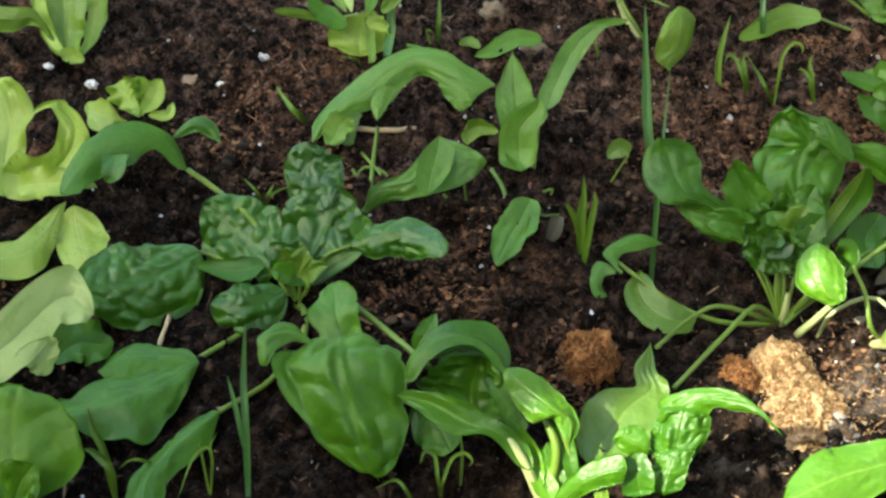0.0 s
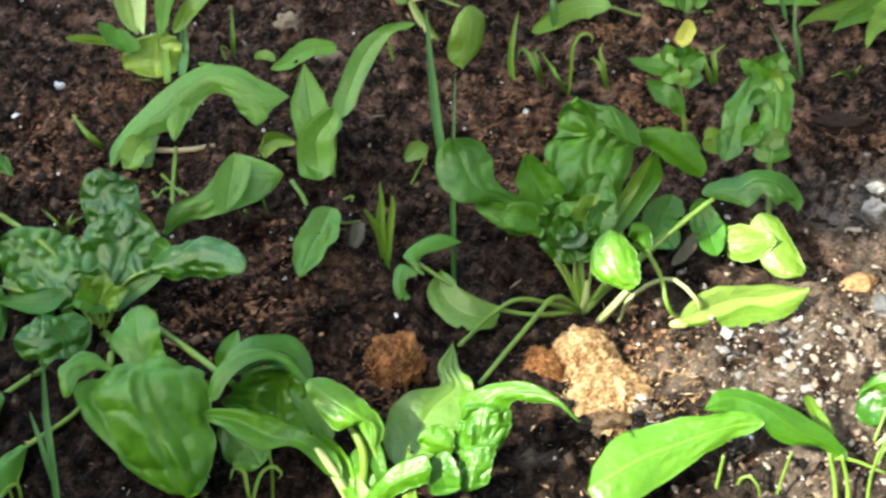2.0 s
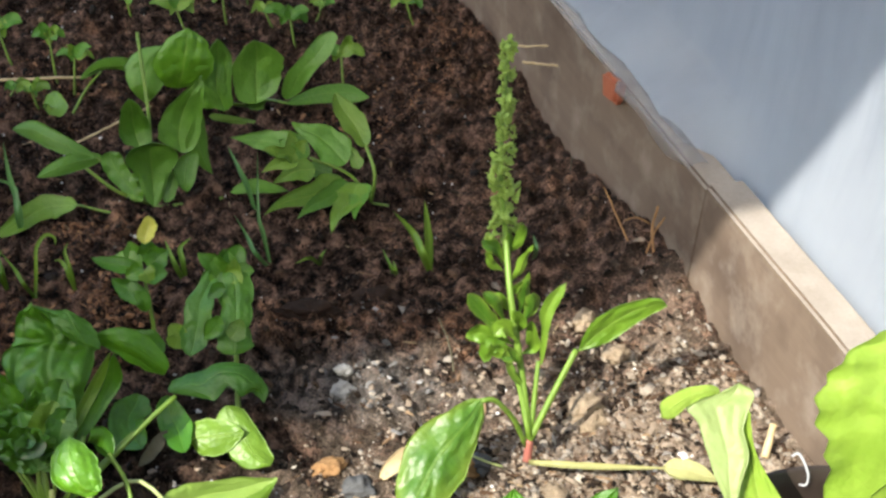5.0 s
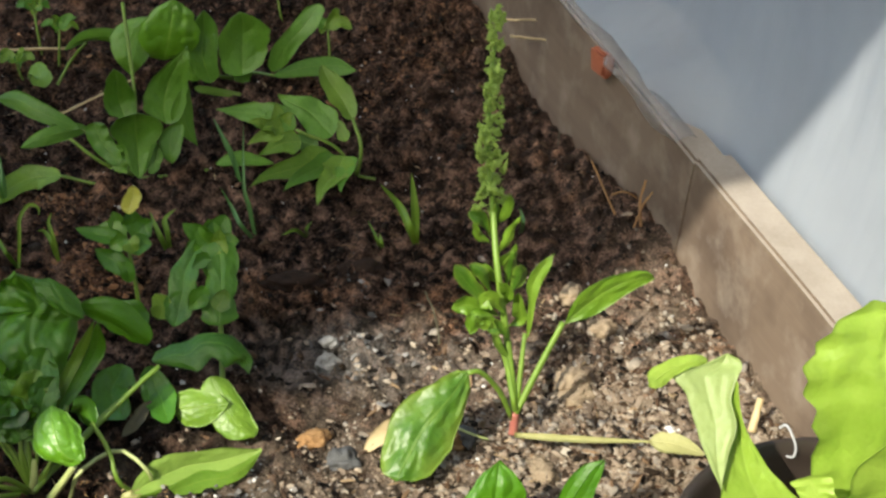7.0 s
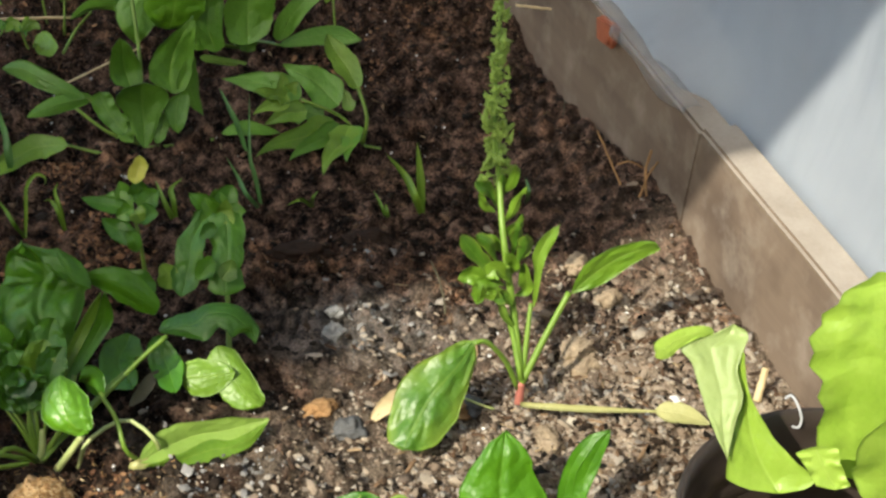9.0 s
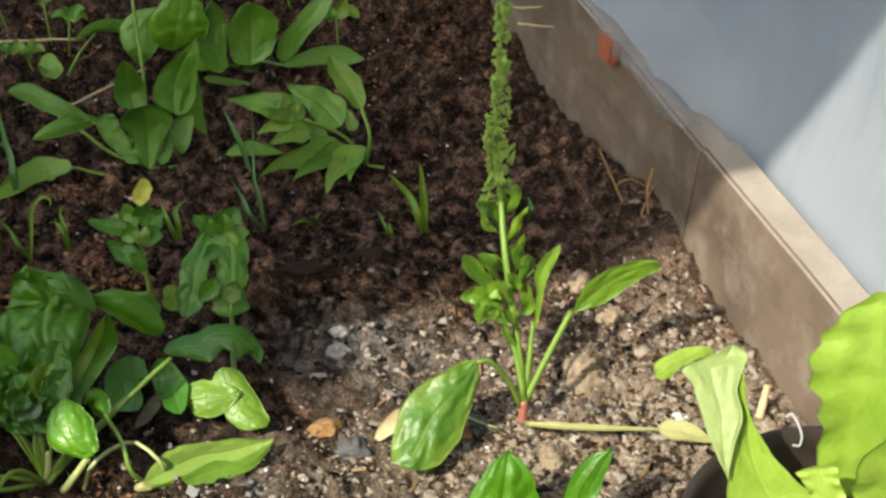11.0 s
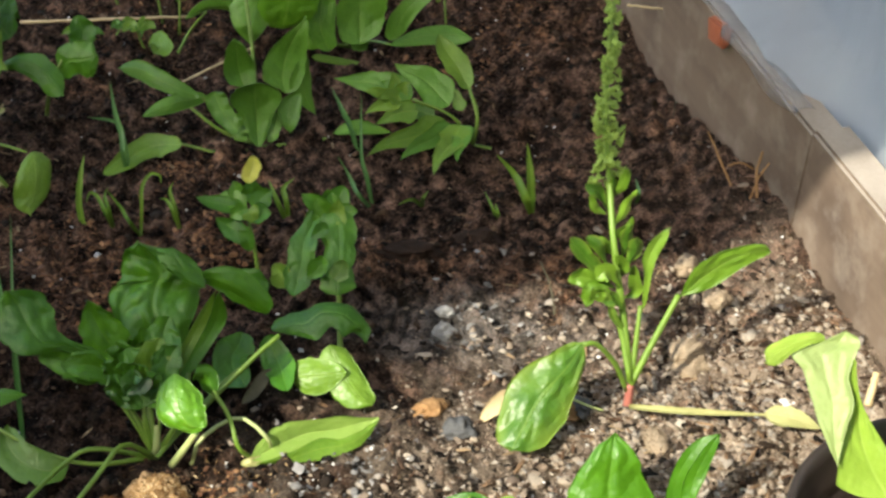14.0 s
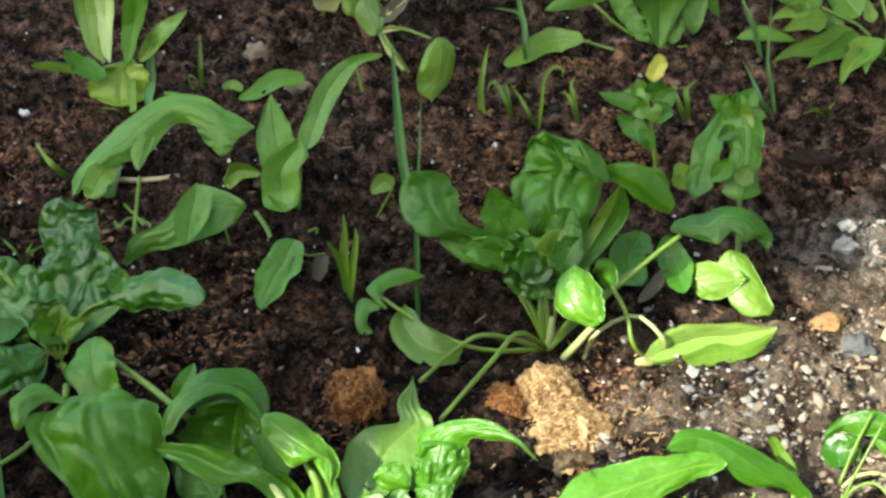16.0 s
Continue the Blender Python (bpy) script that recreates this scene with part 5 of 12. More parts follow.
leaf(middle, [(-0.1325, -0.2377, 0.0220), (-0.1359, -0.2226, 0.0468), (-0.1400, -0.2138, 0.0704)], 0.0190, mat="spinach", shape="oval", cup=0.440024, wave=0.1, waves=4, pucker=0.004, face=(0.193494, -0.75, 0.5), seed=207)
leaf(middle, [(-0.1325, -0.2377, 0.0220), (-0.1366, -0.2249, 0.0443), (-0.1473, -0.2181, 0.0642)], 0.0219, mat="spinach", shape="egg", cup=0.205821, wave=0.1, waves=4, pucker=0.004, face=(0.383201, -0.75, 0.5), seed=215)
leaf(middle, [(-0.1323, -0.2391, 0.0232), (-0.1397, -0.2289, 0.0460), (-0.1550, -0.2232, 0.0649)], 0.0181, mat="spinach", shape="oval", cup=0.116772, wave=0.1, waves=4, pucker=0.004, face=(-0.145131, -0.75, 0.5), seed=223)
leaf(middle, [(-0.1317, -0.2450, 0.0283), (-0.1483, -0.2362, 0.0467), (-0.1600, -0.2323, 0.0637)], 0.0253, mat="savoy", shape="oval", cup=-0.256746, wave=0.1, waves=4, pucker=0.004, face=(0.237871, -0.75, 0.5), seed=231)
leaf(middle, [(-0.1310, -0.2516, 0.0341), (-0.1455, -0.2442, 0.0480), (-0.1609, -0.2432, 0.0610)], 0.0269, mat="savoy", shape="egg", cup=-0.0843886, wave=0.1, waves=4, pucker=0.004, face=(0.25453, -0.75, 0.5), seed=239)
leaf(middle, [(-0.1303, -0.2575, 0.0393), (-0.1399, -0.2500, 0.0516), (-0.1480, -0.2500, 0.0643)], 0.0214, mat="spinach", shape="lobed", cup=0.132369, wave=0.1, waves=4, pucker=0.004, face=(0.255781, -0.75, 0.5), seed=247)
leaf(middle, [(-0.1299, -0.2613, 0.0426), (-0.1372, -0.2551, 0.0513), (-0.1432, -0.2571, 0.0611)], 0.0214, mat="spinach", shape="egg", cup=-0.0215315, wave=0.1, waves=4, pucker=0.004, face=(0.404555, -0.75, 0.5), seed=255)
leaf(middle, [(-0.1298, -0.2621, 0.0433), (-0.1334, -0.2570, 0.0496), (-0.1325, -0.2600, 0.0575)], 0.0215, mat="spinach", shape="lobed", cup=0.0354088, wave=0.1, waves=4, pucker=0.004, face=(-0.163183, -0.75, 0.5), seed=263)
leaf(middle, [(-0.1301, -0.2598, 0.0412), (-0.1254, -0.2522, 0.0530), (-0.1270, -0.2530, 0.0648)], 0.0240, mat="spinach", shape="oval", cup=0.396763, wave=0.1, waves=4, pucker=0.004, face=(-0.315374, -0.75, 0.5), seed=271)
leaf(middle, [(-0.1306, -0.2548, 0.0369), (-0.1265, -0.2471, 0.0502), (-0.1162, -0.2462, 0.0641)], 0.0201, mat="spinach", shape="lobed", cup=-0.231126, wave=0.1, waves=4, pucker=0.004, face=(-0.253508, -0.75, 0.5), seed=279)
stalk(middle, [(-0.1241, -0.2639, 0.0000), (-0.1337, -0.2586, 0.0207), (-0.1471, -0.2465, 0.0348)], 0.0014, 0.0011, mat="stalk")
stalk(middle, [(-0.1241, -0.2639, 0.0000), (-0.1303, -0.2566, 0.0246), (-0.1403, -0.2426, 0.0426)], 0.0014, 0.0011, mat="stalk")
stalk(middle, [(-0.1241, -0.2639, 0.0000), (-0.1265, -0.2564, 0.0250), (-0.1327, -0.2422, 0.0434)], 0.0014, 0.0011, mat="stalk")
stalk(middle, [(-0.1241, -0.2639, 0.0000), (-0.1216, -0.2566, 0.0247), (-0.1230, -0.2425, 0.0427)], 0.0014, 0.0011, mat="stalk")
stalk(middle, [(-0.1241, -0.2639, 0.0000), (-0.1388, -0.2571, 0.0236), (-0.1574, -0.2435, 0.0407)], 0.0014, 0.0011, mat="stalk")
stalk(middle, [(-0.1192, -0.2619, 0.0020), (-0.1373, -0.2526, 0.0220), (-0.1540, -0.2358, 0.0370)], 0.0024, 0.0020, mat="stalk")
stalk(middle, [(-0.1241, -0.2639, 0.0000), (-0.1319, -0.2562, 0.0253), (-0.1319, -0.2351, 0.0476)], 0.0019, 0.0016)
stalk(middle, [(-0.1241, -0.2639, 0.0000), (-0.1091, -0.2550, 0.0279), (-0.1053, -0.2336, 0.0505)], 0.0022, 0.0018)
leaf(middle, None, 0, mat="fresh", cup=-0.6, pucker=0.0044, cell=0.016, face=(0, -0.85, 0.5), seed=312, edges=([(-0.1157, -0.2622, 0.0735), (-0.1221, -0.2750, 0.0628), (-0.1167, -0.2871, 0.0535), (-0.1019, -0.2911, 0.0506), (-0.0895, -0.2915, 0.0548)], [(-0.1061, -0.2616, 0.0745), (-0.0941, -0.2717, 0.0693), (-0.0877, -0.2826, 0.0626), (-0.0866, -0.2882, 0.0564), (-0.0895, -0.2915, 0.0548)]))
stalk(middle, [(-0.1114, -0.2724, 0.0020), (-0.1022, -0.2776, 0.0226), (-0.0945, -0.2794, 0.0390)], 0.0028, 0.0022, mat="pale")
leaf(middle, [(-0.0858, -0.2537, 0.0505), (-0.0907, -0.2487, 0.0604), (-0.0980, -0.2545, 0.0689)], 0.0150, mat="spinach", shape="oval", cup=-0.6, face=(0, -0.8, 0.6), seed=321)
stalk(middle, [(-0.0868, -0.2523, 0.0531), (-0.0746, -0.2635, 0.0408), (-0.0666, -0.2761, 0.0256), (-0.0549, -0.2642, 0.0040)], 0.0016, 0.0016)
stalk(middle, [(-0.0983, -0.2700, 0.0020), (-0.0921, -0.2671, 0.0235), (-0.0694, -0.2531, 0.0316), (-0.0489, -0.2656, 0.0267), (-0.0461, -0.2558, 0.0040)], 0.0015, 0.0014, mat="pale")
stalk(middle, [(-0.1241, -0.2639, 0.0000), (-0.1618, -0.2839, 0.0082), (-0.1967, -0.2817, 0.0143), (-0.2383, -0.2665, 0.0248)], 0.0019, 0.0014)
stalk(middle, [(-0.1241, -0.2639, 0.0000), (-0.1412, -0.2846, 0.0285), (-0.1544, -0.3079, 0.0221), (-0.1776, -0.3617, 0.0144)], 0.0019, 0.0016)
stalk(middle, [(-0.1241, -0.2639, 0.0000), (-0.1626, -0.2798, 0.0182), (-0.1796, -0.2921, 0.0137), (-0.1942, -0.3454, 0.0300)], 0.0018, 0.0014)
leaf(middle, None, 0, mat="olive", cup=0.12, wave=0.04, pucker=0.002, face=(0, -0.5, 0.85), label="dull olive leaf resting low over the soil", seed=366, edges=([(-0.1975, -0.3518, 0.0400), (-0.2023, -0.3742, 0.0364), (-0.1996, -0.3878, 0.0332), (-0.2219, -0.4013, 0.0308), (-0.2257, -0.4130, 0.0260), (-0.2261, -0.4446, 0.0200)], [(-0.1975, -0.3518, 0.0400), (-0.1882, -0.3746, 0.0364), (-0.1781, -0.3834, 0.0332), (-0.1756, -0.4056, 0.0308), (-0.1834, -0.4284, 0.0260), (-0.1992, -0.4475, 0.0200)]))
stalk(middle, [(-0.1241, -0.2639, 0.0000), (-0.1228, -0.2628, 0.0122), (-0.1232, -0.2575, 0.0228)], 0.0030, 0.0020, mat="pale")
stalk(middle, [(-0.1241, -0.2639, 0.0000), (-0.0685, -0.2157, 0.0464), (-0.0480, -0.1986, 0.0606)], 0.0019, 0.0016)

behind = thing("spinach_plant", -0.0293, -0.1709, 0.0000, "dark spinach plant with a lobed leaf and two pale round leaves", "spinach", "spinach plants")
stalk(behind, [(-0.1213, -0.2723, 0.0080), (-0.0888, -0.2081, 0.0156), (-0.0559, -0.1710, 0.0298)], 0.0017, 0.0013)
leaf(behind, None, 0, mat="spinach", seed=3000, cup=-0.25, wave=0.03, rag=0.14, face=(0,-0.5,0.85), edges=([(-0.0624, -0.1540, 0.0300), (-0.0515, -0.1506, 0.0390), (-0.0397, -0.1522, 0.0460), (-0.0264, -0.1498, 0.0540), (-0.0065, -0.1504, 0.0560), (0.0070, -0.1541, 0.0500), (0.0136, -0.1602, 0.0420), (0.0134, -0.1681, 0.0350)], [(-0.0485, -0.1656, 0.0330), (-0.0331, -0.1717, 0.0390), (-0.0233, -0.1763, 0.0400), (-0.0163, -0.1712, 0.0480), (-0.0091, -0.1725, 0.0490), (-0.0031, -0.1760, 0.0450), (0.0029, -0.1670, 0.0420), (0.0093, -0.1712, 0.0350)]))
leaf(behind, None, 0, mat="young", seed=3007, cup=-0.3, rag=0.02, quilt=0.0004, face=(0.1,-0.65,0.7), edges=([(-0.0393, -0.1956, 0.0200), (-0.0366, -0.1875, 0.0280), (-0.0267, -0.1869, 0.0330), (-0.0147, -0.1887, 0.0340), (-0.0057, -0.1927, 0.0330), (-0.0002, -0.1967, 0.0320)], [(-0.0366, -0.1989, 0.0180), (-0.0303, -0.2052, 0.0160), (-0.0203, -0.2072, 0.0160), (-0.0094, -0.2041, 0.0200), (-0.0028, -0.1992, 0.0260), (-0.0001, -0.1974, 0.0310)]))
leaf(behind, None, 0, mat="young", seed=3014, cup=-0.3, rag=0.02, quilt=0.0004, face=(0.35,-0.7,0.55), edges=([(-0.0226, -0.1813, 0.0360), (-0.0181, -0.1906, 0.0280), (-0.0120, -0.2015, 0.0200), (-0.0051, -0.2107, 0.0160), (0.0058, -0.2150, 0.0150), (0.0185, -0.2118, 0.0150)], [(-0.0067, -0.1755, 0.0400), (0.0031, -0.1840, 0.0330), (0.0123, -0.1932, 0.0250), (0.0190, -0.1997, 0.0190), (0.0208, -0.2055, 0.0160), (0.0193, -0.2117, 0.0150)]))
leaf(behind, [(-0.0693, -0.2108, 0.0220), (-0.0802, -0.1818, 0.0220), (-0.0768, -0.1613, 0.0292)], 0.0298, mat="spinach", shape="oval", face=(0, -0.8, 0.6), seed=151)
leaf(behind, [(-0.0398, -0.2114, 0.0220), (-0.0502, -0.1842, 0.0234), (-0.0565, -0.1683, 0.0352)], 0.0238, mat="spinach", shape="oval", face=(0, -0.8, 0.6), seed=159)
leaf(behind, [(-0.0641, -0.1289, 0.0341), (-0.0776, -0.1240, 0.0438), (-0.1022, -0.1235, 0.0449)], 0.0244, mat="spinach", shape="lance", face=(0, -0.6, 0.7), seed=175)
leaf(behind, [(-0.0550, -0.1247, 0.0425), (-0.0541, -0.1200, 0.0518), (-0.0590, -0.1166, 0.0587)], 0.0162, mat="young", shape="egg", face=(0, -0.8, 0.6), seed=183)
leaf(behind, [(-0.0693, -0.2290, 0.0220), (-0.0599, -0.2060, 0.0220), (-0.0536, -0.1894, 0.0220)], 0.0094, mat="dead", shape="lance", face=(0, -0.8, 0.6), seed=199)

weed = thing("weed_plant", -0.0066, -0.1475, 0.0000, "leafy green weed with a dense upright stem", "weed", "weeds")
stalk(weed, [(-0.0066, -0.1475, 0.0000), (-0.0132, -0.1037, 0.0377), (-0.0232, -0.0633, 0.0785)], 0.0022, 0.0016)
leaf(weed, None, 0, mat="spinach", seed=3000, cup=0.2, wave=0.04, pucker=0.0025, rag=0.12, face=(-0.3,-0.85,0.4), edges=([(-0.0490, -0.1330, 0.0429), (-0.0520, -0.1220, 0.0523), (-0.0507, -0.1140, 0.0617), (-0.0506, -0.1050, 0.0701), (-0.0427, -0.0940, 0.0793), (-0.0357, -0.0820, 0.0896)], [(-0.0377, -0.1350, 0.0452), (-0.0312, -0.1250, 0.0527), (-0.0291, -0.1160, 0.0654), (-0.0287, -0.1060, 0.0740), (-0.0259, -0.0940, 0.0807), (-0.0241, -0.0840, 0.0877)]))
leaf(weed, None, 0, mat="spinach", seed=3007, cup=-0.25, wave=0.04, pucker=0.003, rag=0.2, face=(0.25,-0.85,0.45), edges=([(-0.0274, -0.1360, 0.0465), (-0.0248, -0.1240, 0.0605), (-0.0250, -0.1120, 0.0700), (-0.0285, -0.0980, 0.0782), (-0.0277, -0.0880, 0.0871)], [(0.0024, -0.1340, 0.0506), (-0.0009, -0.1220, 0.0600), (-0.0013, -0.1100, 0.0711), (-0.0020, -0.0960, 0.0806), (-0.0089, -0.0860, 0.0913)]))
leaf(weed, [(-0.0232, -0.0840, 0.0789), (-0.0332, -0.0820, 0.0885), (-0.0437, -0.0800, 0.0960)], 0.014, mat="spinach", seed=3014, shape="lance", cup=0.2, face=(0,-0.7,0.7))
leaf(weed, [(-0.0206, -0.0840, 0.0768), (-0.0237, -0.0780, 0.0870), (-0.0258, -0.0720, 0.0959)], 0.016, mat="fresh", seed=3021, shape="lance", cup=0.25, face=(0,-0.7,0.6))
leaf(weed, [(-0.0190, -0.0840, 0.0770), (-0.0174, -0.0770, 0.0887), (-0.0141, -0.0700, 0.0991)], 0.020, mat="spinach", seed=3028, shape="egg", cup=0.2, face=(0.1,-0.7,0.6))
leaf(weed, [(-0.0199, -0.0860, 0.0798), (-0.0124, -0.0860, 0.0859), (-0.0026, -0.0860, 0.0878)], 0.015, mat="fresh", seed=3035, shape="lance", cup=0.2, face=(0.1,-0.7,0.6))
leaf(weed, [(-0.0205, -0.0880, 0.0791), (-0.0272, -0.0900, 0.0826), (-0.0336, -0.0940, 0.0771)], 0.014, mat="fresh", seed=3042, shape="lance", cup=0.2, face=(-0.1,-0.7,0.6))
leaf(weed, [(-0.0202, -0.0890, 0.0809), (-0.0160, -0.0920, 0.0857), (-0.0113, -0.0960, 0.0818)], 0.013, mat="young", seed=3049, shape="lance", cup=0.2, face=(0,-0.8,0.6))
leaf(weed, [(-0.0208, -0.0880, 0.0821), (-0.0288, -0.0880, 0.0899), (-0.0321, -0.0850, 0.0972)], 0.013, mat="fresh", seed=3056, shape="lance", cup=0.2, face=(0,-0.8,0.6))
leaf(weed, [(-0.0199, -0.0890, 0.0815), (-0.0175, -0.0880, 0.0895), (-0.0168, -0.0850, 0.0964)], 0.011, mat="young", seed=3063, shape="lance", cup=0.2, face=(0,-0.8,0.6))
leaf(weed, [(-0.0200, -0.1260, 0.0702), (-0.0267, -0.1260, 0.0652), (-0.0344, -0.1290, 0.0563)], 0.015, mat="spinach", seed=3070, shape="lance", cup=0.2, face=(-0.1,-0.8,0.6))
leaf(weed, [(-0.0213, -0.1040, 0.0836), (-0.0268, -0.1040, 0.0818), (-0.0341, -0.1080, 0.0777)], 0.012, mat="spinach", seed=3077, shape="lance", cup=0.2, face=(-0.1,-0.8,0.6))
leaf(weed, [(-0.0158, -0.1340, 0.0619), (-0.0114, -0.1300, 0.0671), (-0.0096, -0.1260, 0.0743)], 0.014, mat="olive", seed=3084, shape="egg", cup=0.1, face=(0.1,-0.8,0.6))

sprig = thing("weed_plant", -0.0745, -0.0597, 0.0000, "small pointed-leaved weed with a leafy tip", "weed", "weeds")
stalk(sprig, [(-0.0745, -0.0597, 0.0000), (-0.0803, -0.0486, 0.0241), (-0.0895, -0.0301, 0.0491)], 0.0018, 0.0013)
leaf(sprig, [(-0.0875, -0.0360, 0.0446), (-0.1055, -0.0360, 0.0473), (-0.1257, -0.0340, 0.0523)], 0.014, mat="spinach", seed=3091, shape="lance", cup=0.25, face=(0,-0.6,0.75))
leaf(sprig, [(-0.0878, -0.0340, 0.0468), (-0.0988, -0.0300, 0.0503), (-0.1101, -0.0280, 0.0504)], 0.015, mat="fresh", seed=3098, shape="lance", cup=0.25, face=(0,-0.6,0.75))
leaf(sprig, [(-0.0890, -0.0320, 0.0478), (-0.0951, -0.0260, 0.0532), (-0.0995, -0.0220, 0.0612)], 0.014, mat="fresh", seed=3105, shape="lance", cup=0.25, face=(0,-0.7,0.7))
leaf(sprig, [(-0.0848, -0.0320, 0.0485), (-0.0842, -0.0260, 0.0558), (-0.0853, -0.0220, 0.0647)], 0.017, mat="spinach", seed=3112, shape="lance", cup=0.25, face=(0,-0.7,0.7))
leaf(sprig, [(-0.0845, -0.0340, 0.0473), (-0.0768, -0.0300, 0.0534), (-0.0689, -0.0280, 0.0593)], 0.017, mat="spinach", seed=3119, shape="lance", cup=0.25, face=(0.1,-0.7,0.7))
leaf(sprig, [(-0.0848, -0.0380, 0.0464), (-0.0769, -0.0400, 0.0459), (-0.0680, -0.0420, 0.0486)], 0.018, mat="spinach", seed=3126, shape="lance", cup=0.25, face=(0.1,-0.7,0.7))
leaf(sprig, [(-0.0856, -0.0390, 0.0481), (-0.0834, -0.0430, 0.0471), (-0.0784, -0.0460, 0.0406)], 0.014, mat="young", seed=3133, shape="lance", cup=0.25, face=(0,-0.8,0.6))
leaf(sprig, [(-0.0866, -0.0390, 0.0490), (-0.0920, -0.0420, 0.0472), (-0.0992, -0.0440, 0.0434)], 0.013, mat="fresh", seed=3140, shape="lance", cup=0.25, face=(0,-0.8,0.6))
leaf(sprig, [(-0.0824, -0.0560, 0.0284), (-0.0947, -0.0490, 0.0341), (-0.1099, -0.0430, 0.0412)], 0.017, mat="spinach", seed=3147, shape="lance", cup=0.25, face=(-0.1,-0.7,0.7))
leaf(sprig, [(-0.0819, -0.0580, 0.0231), (-0.0854, -0.0550, 0.0325), (-0.0920, -0.0520, 0.0377)], 0.012, mat="spinach", seed=3154, shape="lance", cup=0.25, face=(-0.1,-0.7,0.7))
leaf(sprig, None, 0, mat="yellowbud", seed=3161, cup=0.3, wave=0.04, rag=0.1, face=(0,-0.8,0.6), label="yellow bud leaf", edges=([(-0.0887, -0.0290, 0.0644), (-0.0932, -0.0250, 0.0682), (-0.0912, -0.0210, 0.0750), (-0.0878, -0.0180, 0.0826)], [(-0.0845, -0.0290, 0.0650), (-0.0801, -0.0250, 0.0690), (-0.0781, -0.0210, 0.0768), (-0.0827, -0.0180, 0.0828)]))

seedling_1 = thing("seedling", -0.2073, -0.0361, 0.0000, "thin seedling with narrow grassy leaves", "seedling", "seedlings")
leaf(seedling_1, [(-0.2073, -0.0361, 0.0000), (-0.2150, -0.0273, 0.0276), (-0.2157, -0.0175, 0.0471), (-0.2145, -0.0049, 0.0623)], 0.0052, mat="young", shape="strap", cup=0.5, face=(0, -0.8, 0.6), seed=185)

seedling_2 = thing("seedling", -0.1911, -0.0155, 0.0000, "thin seedling with narrow grassy leaves", "seedling", "seedlings")
leaf(seedling_2, [(-0.1911, -0.0155, 0.0000), (-0.1958, -0.0232, 0.0220), (-0.2050, -0.0075, 0.0259), (-0.2110, -0.0066, 0.0277), (-0.2124, -0.0136, 0.0238)], 0.0032, mat="young", shape="strap", cup=0.5, face=(0, -0.8, 0.6), seed=188)
leaf(seedling_2, [(-0.1911, -0.0155, 0.0000), (-0.1942, -0.0191, 0.0220), (-0.1993, -0.0072, 0.0265), (-0.1972, -0.0044, 0.0323)], 0.0032, mat="young", shape="strap", cup=0.5, face=(0, -0.8, 0.6), seed=196)

seedling_3 = thing("seedling", -0.1700, -0.0190, 0.0000, "thin seedling with narrow grassy leaves", "seedling", "seedlings")
leaf(seedling_3, [(-0.1700, -0.0190, 0.0000), (-0.1770, -0.0309, 0.0220), (-0.1862, -0.0136, 0.0220), (-0.1976, -0.0078, 0.0324)], 0.0032, mat="young", shape="strap", cup=0.5, face=(0, -0.8, 0.6), seed=192)
leaf(seedling_3, [(-0.1700, -0.0190, 0.0000), (-0.1701, -0.0124, 0.0233), (-0.1707, -0.0055, 0.0371), (-0.1646, -0.0008, 0.0464), (-0.1574, -0.0015, 0.0451), (-0.1568, -0.0042, 0.0397)], 0.0032, mat="young", shape="strap", cup=0.5, face=(0, -0.8, 0.6), seed=200)

seedling_4 = thing("seedling", -0.1399, -0.0116, 0.0000, "thin seedling with narrow grassy leaves", "seedling", "seedlings")
leaf(seedling_4, [(-0.1399, -0.0116, 0.0000), (-0.1460, -0.0134, 0.0220), (-0.1523, -0.0040, 0.0253), (-0.1573, -0.0068, 0.0276)], 0.0032, mat="young", shape="strap", cup=0.5, face=(0, -0.8, 0.6), seed=196)
leaf(seedling_4, [(-0.1399, -0.0116, 0.0000), (-0.1448, -0.0094, 0.0220), (-0.1499, -0.0009, 0.0315), (-0.1480, 0.0026, 0.0384)], 0.0032, mat="young", shape="strap", cup=0.5, face=(0, -0.8, 0.6), seed=204)

seedling_5 = thing("seedling", -0.0576, 0.0105, 0.0000, "thin seedling with narrow grassy leaves", "seedling", "seedlings")
leaf(seedling_5, [(-0.0576, 0.0105, 0.0000), (-0.0661, 0.0061, 0.0220), (-0.0761, 0.0223, 0.0336)], 0.0044, mat="young", shape="strap", cup=0.5, face=(0, -0.8, 0.6), seed=200)
leaf(seedling_5, [(-0.0576, 0.0105, 0.0000), (-0.0608, 0.0110, 0.0220), (-0.0635, 0.0200, 0.0289), (-0.0556, 0.0237, 0.0364)], 0.0044, mat="young", shape="strap", cup=0.5, face=(0, -0.8, 0.6), seed=208)

seedling_6 = thing("seedling", 0.0073, 0.0390, 0.0000, "thin seedling with narrow grassy leaves", "seedling", "seedlings")
leaf(seedling_6, [(0.0073, 0.0390, 0.0000), (0.0002, 0.0470, 0.0260), (-0.0054, 0.0550, 0.0419), (-0.0096, 0.0847, 0.0813)], 0.0036, mat="onion", shape="strap", cup=0.5, face=(0, -0.8, 0.6), seed=204)
leaf(seedling_6, [(0.0073, 0.0390, 0.0000), (-0.0053, 0.0286, 0.0220), (-0.0132, 0.0466, 0.0251), (-0.0245, 0.0540, 0.0399)], 0.0036, mat="onion", shape="strap", cup=0.5, face=(0, -0.8, 0.6), seed=212)

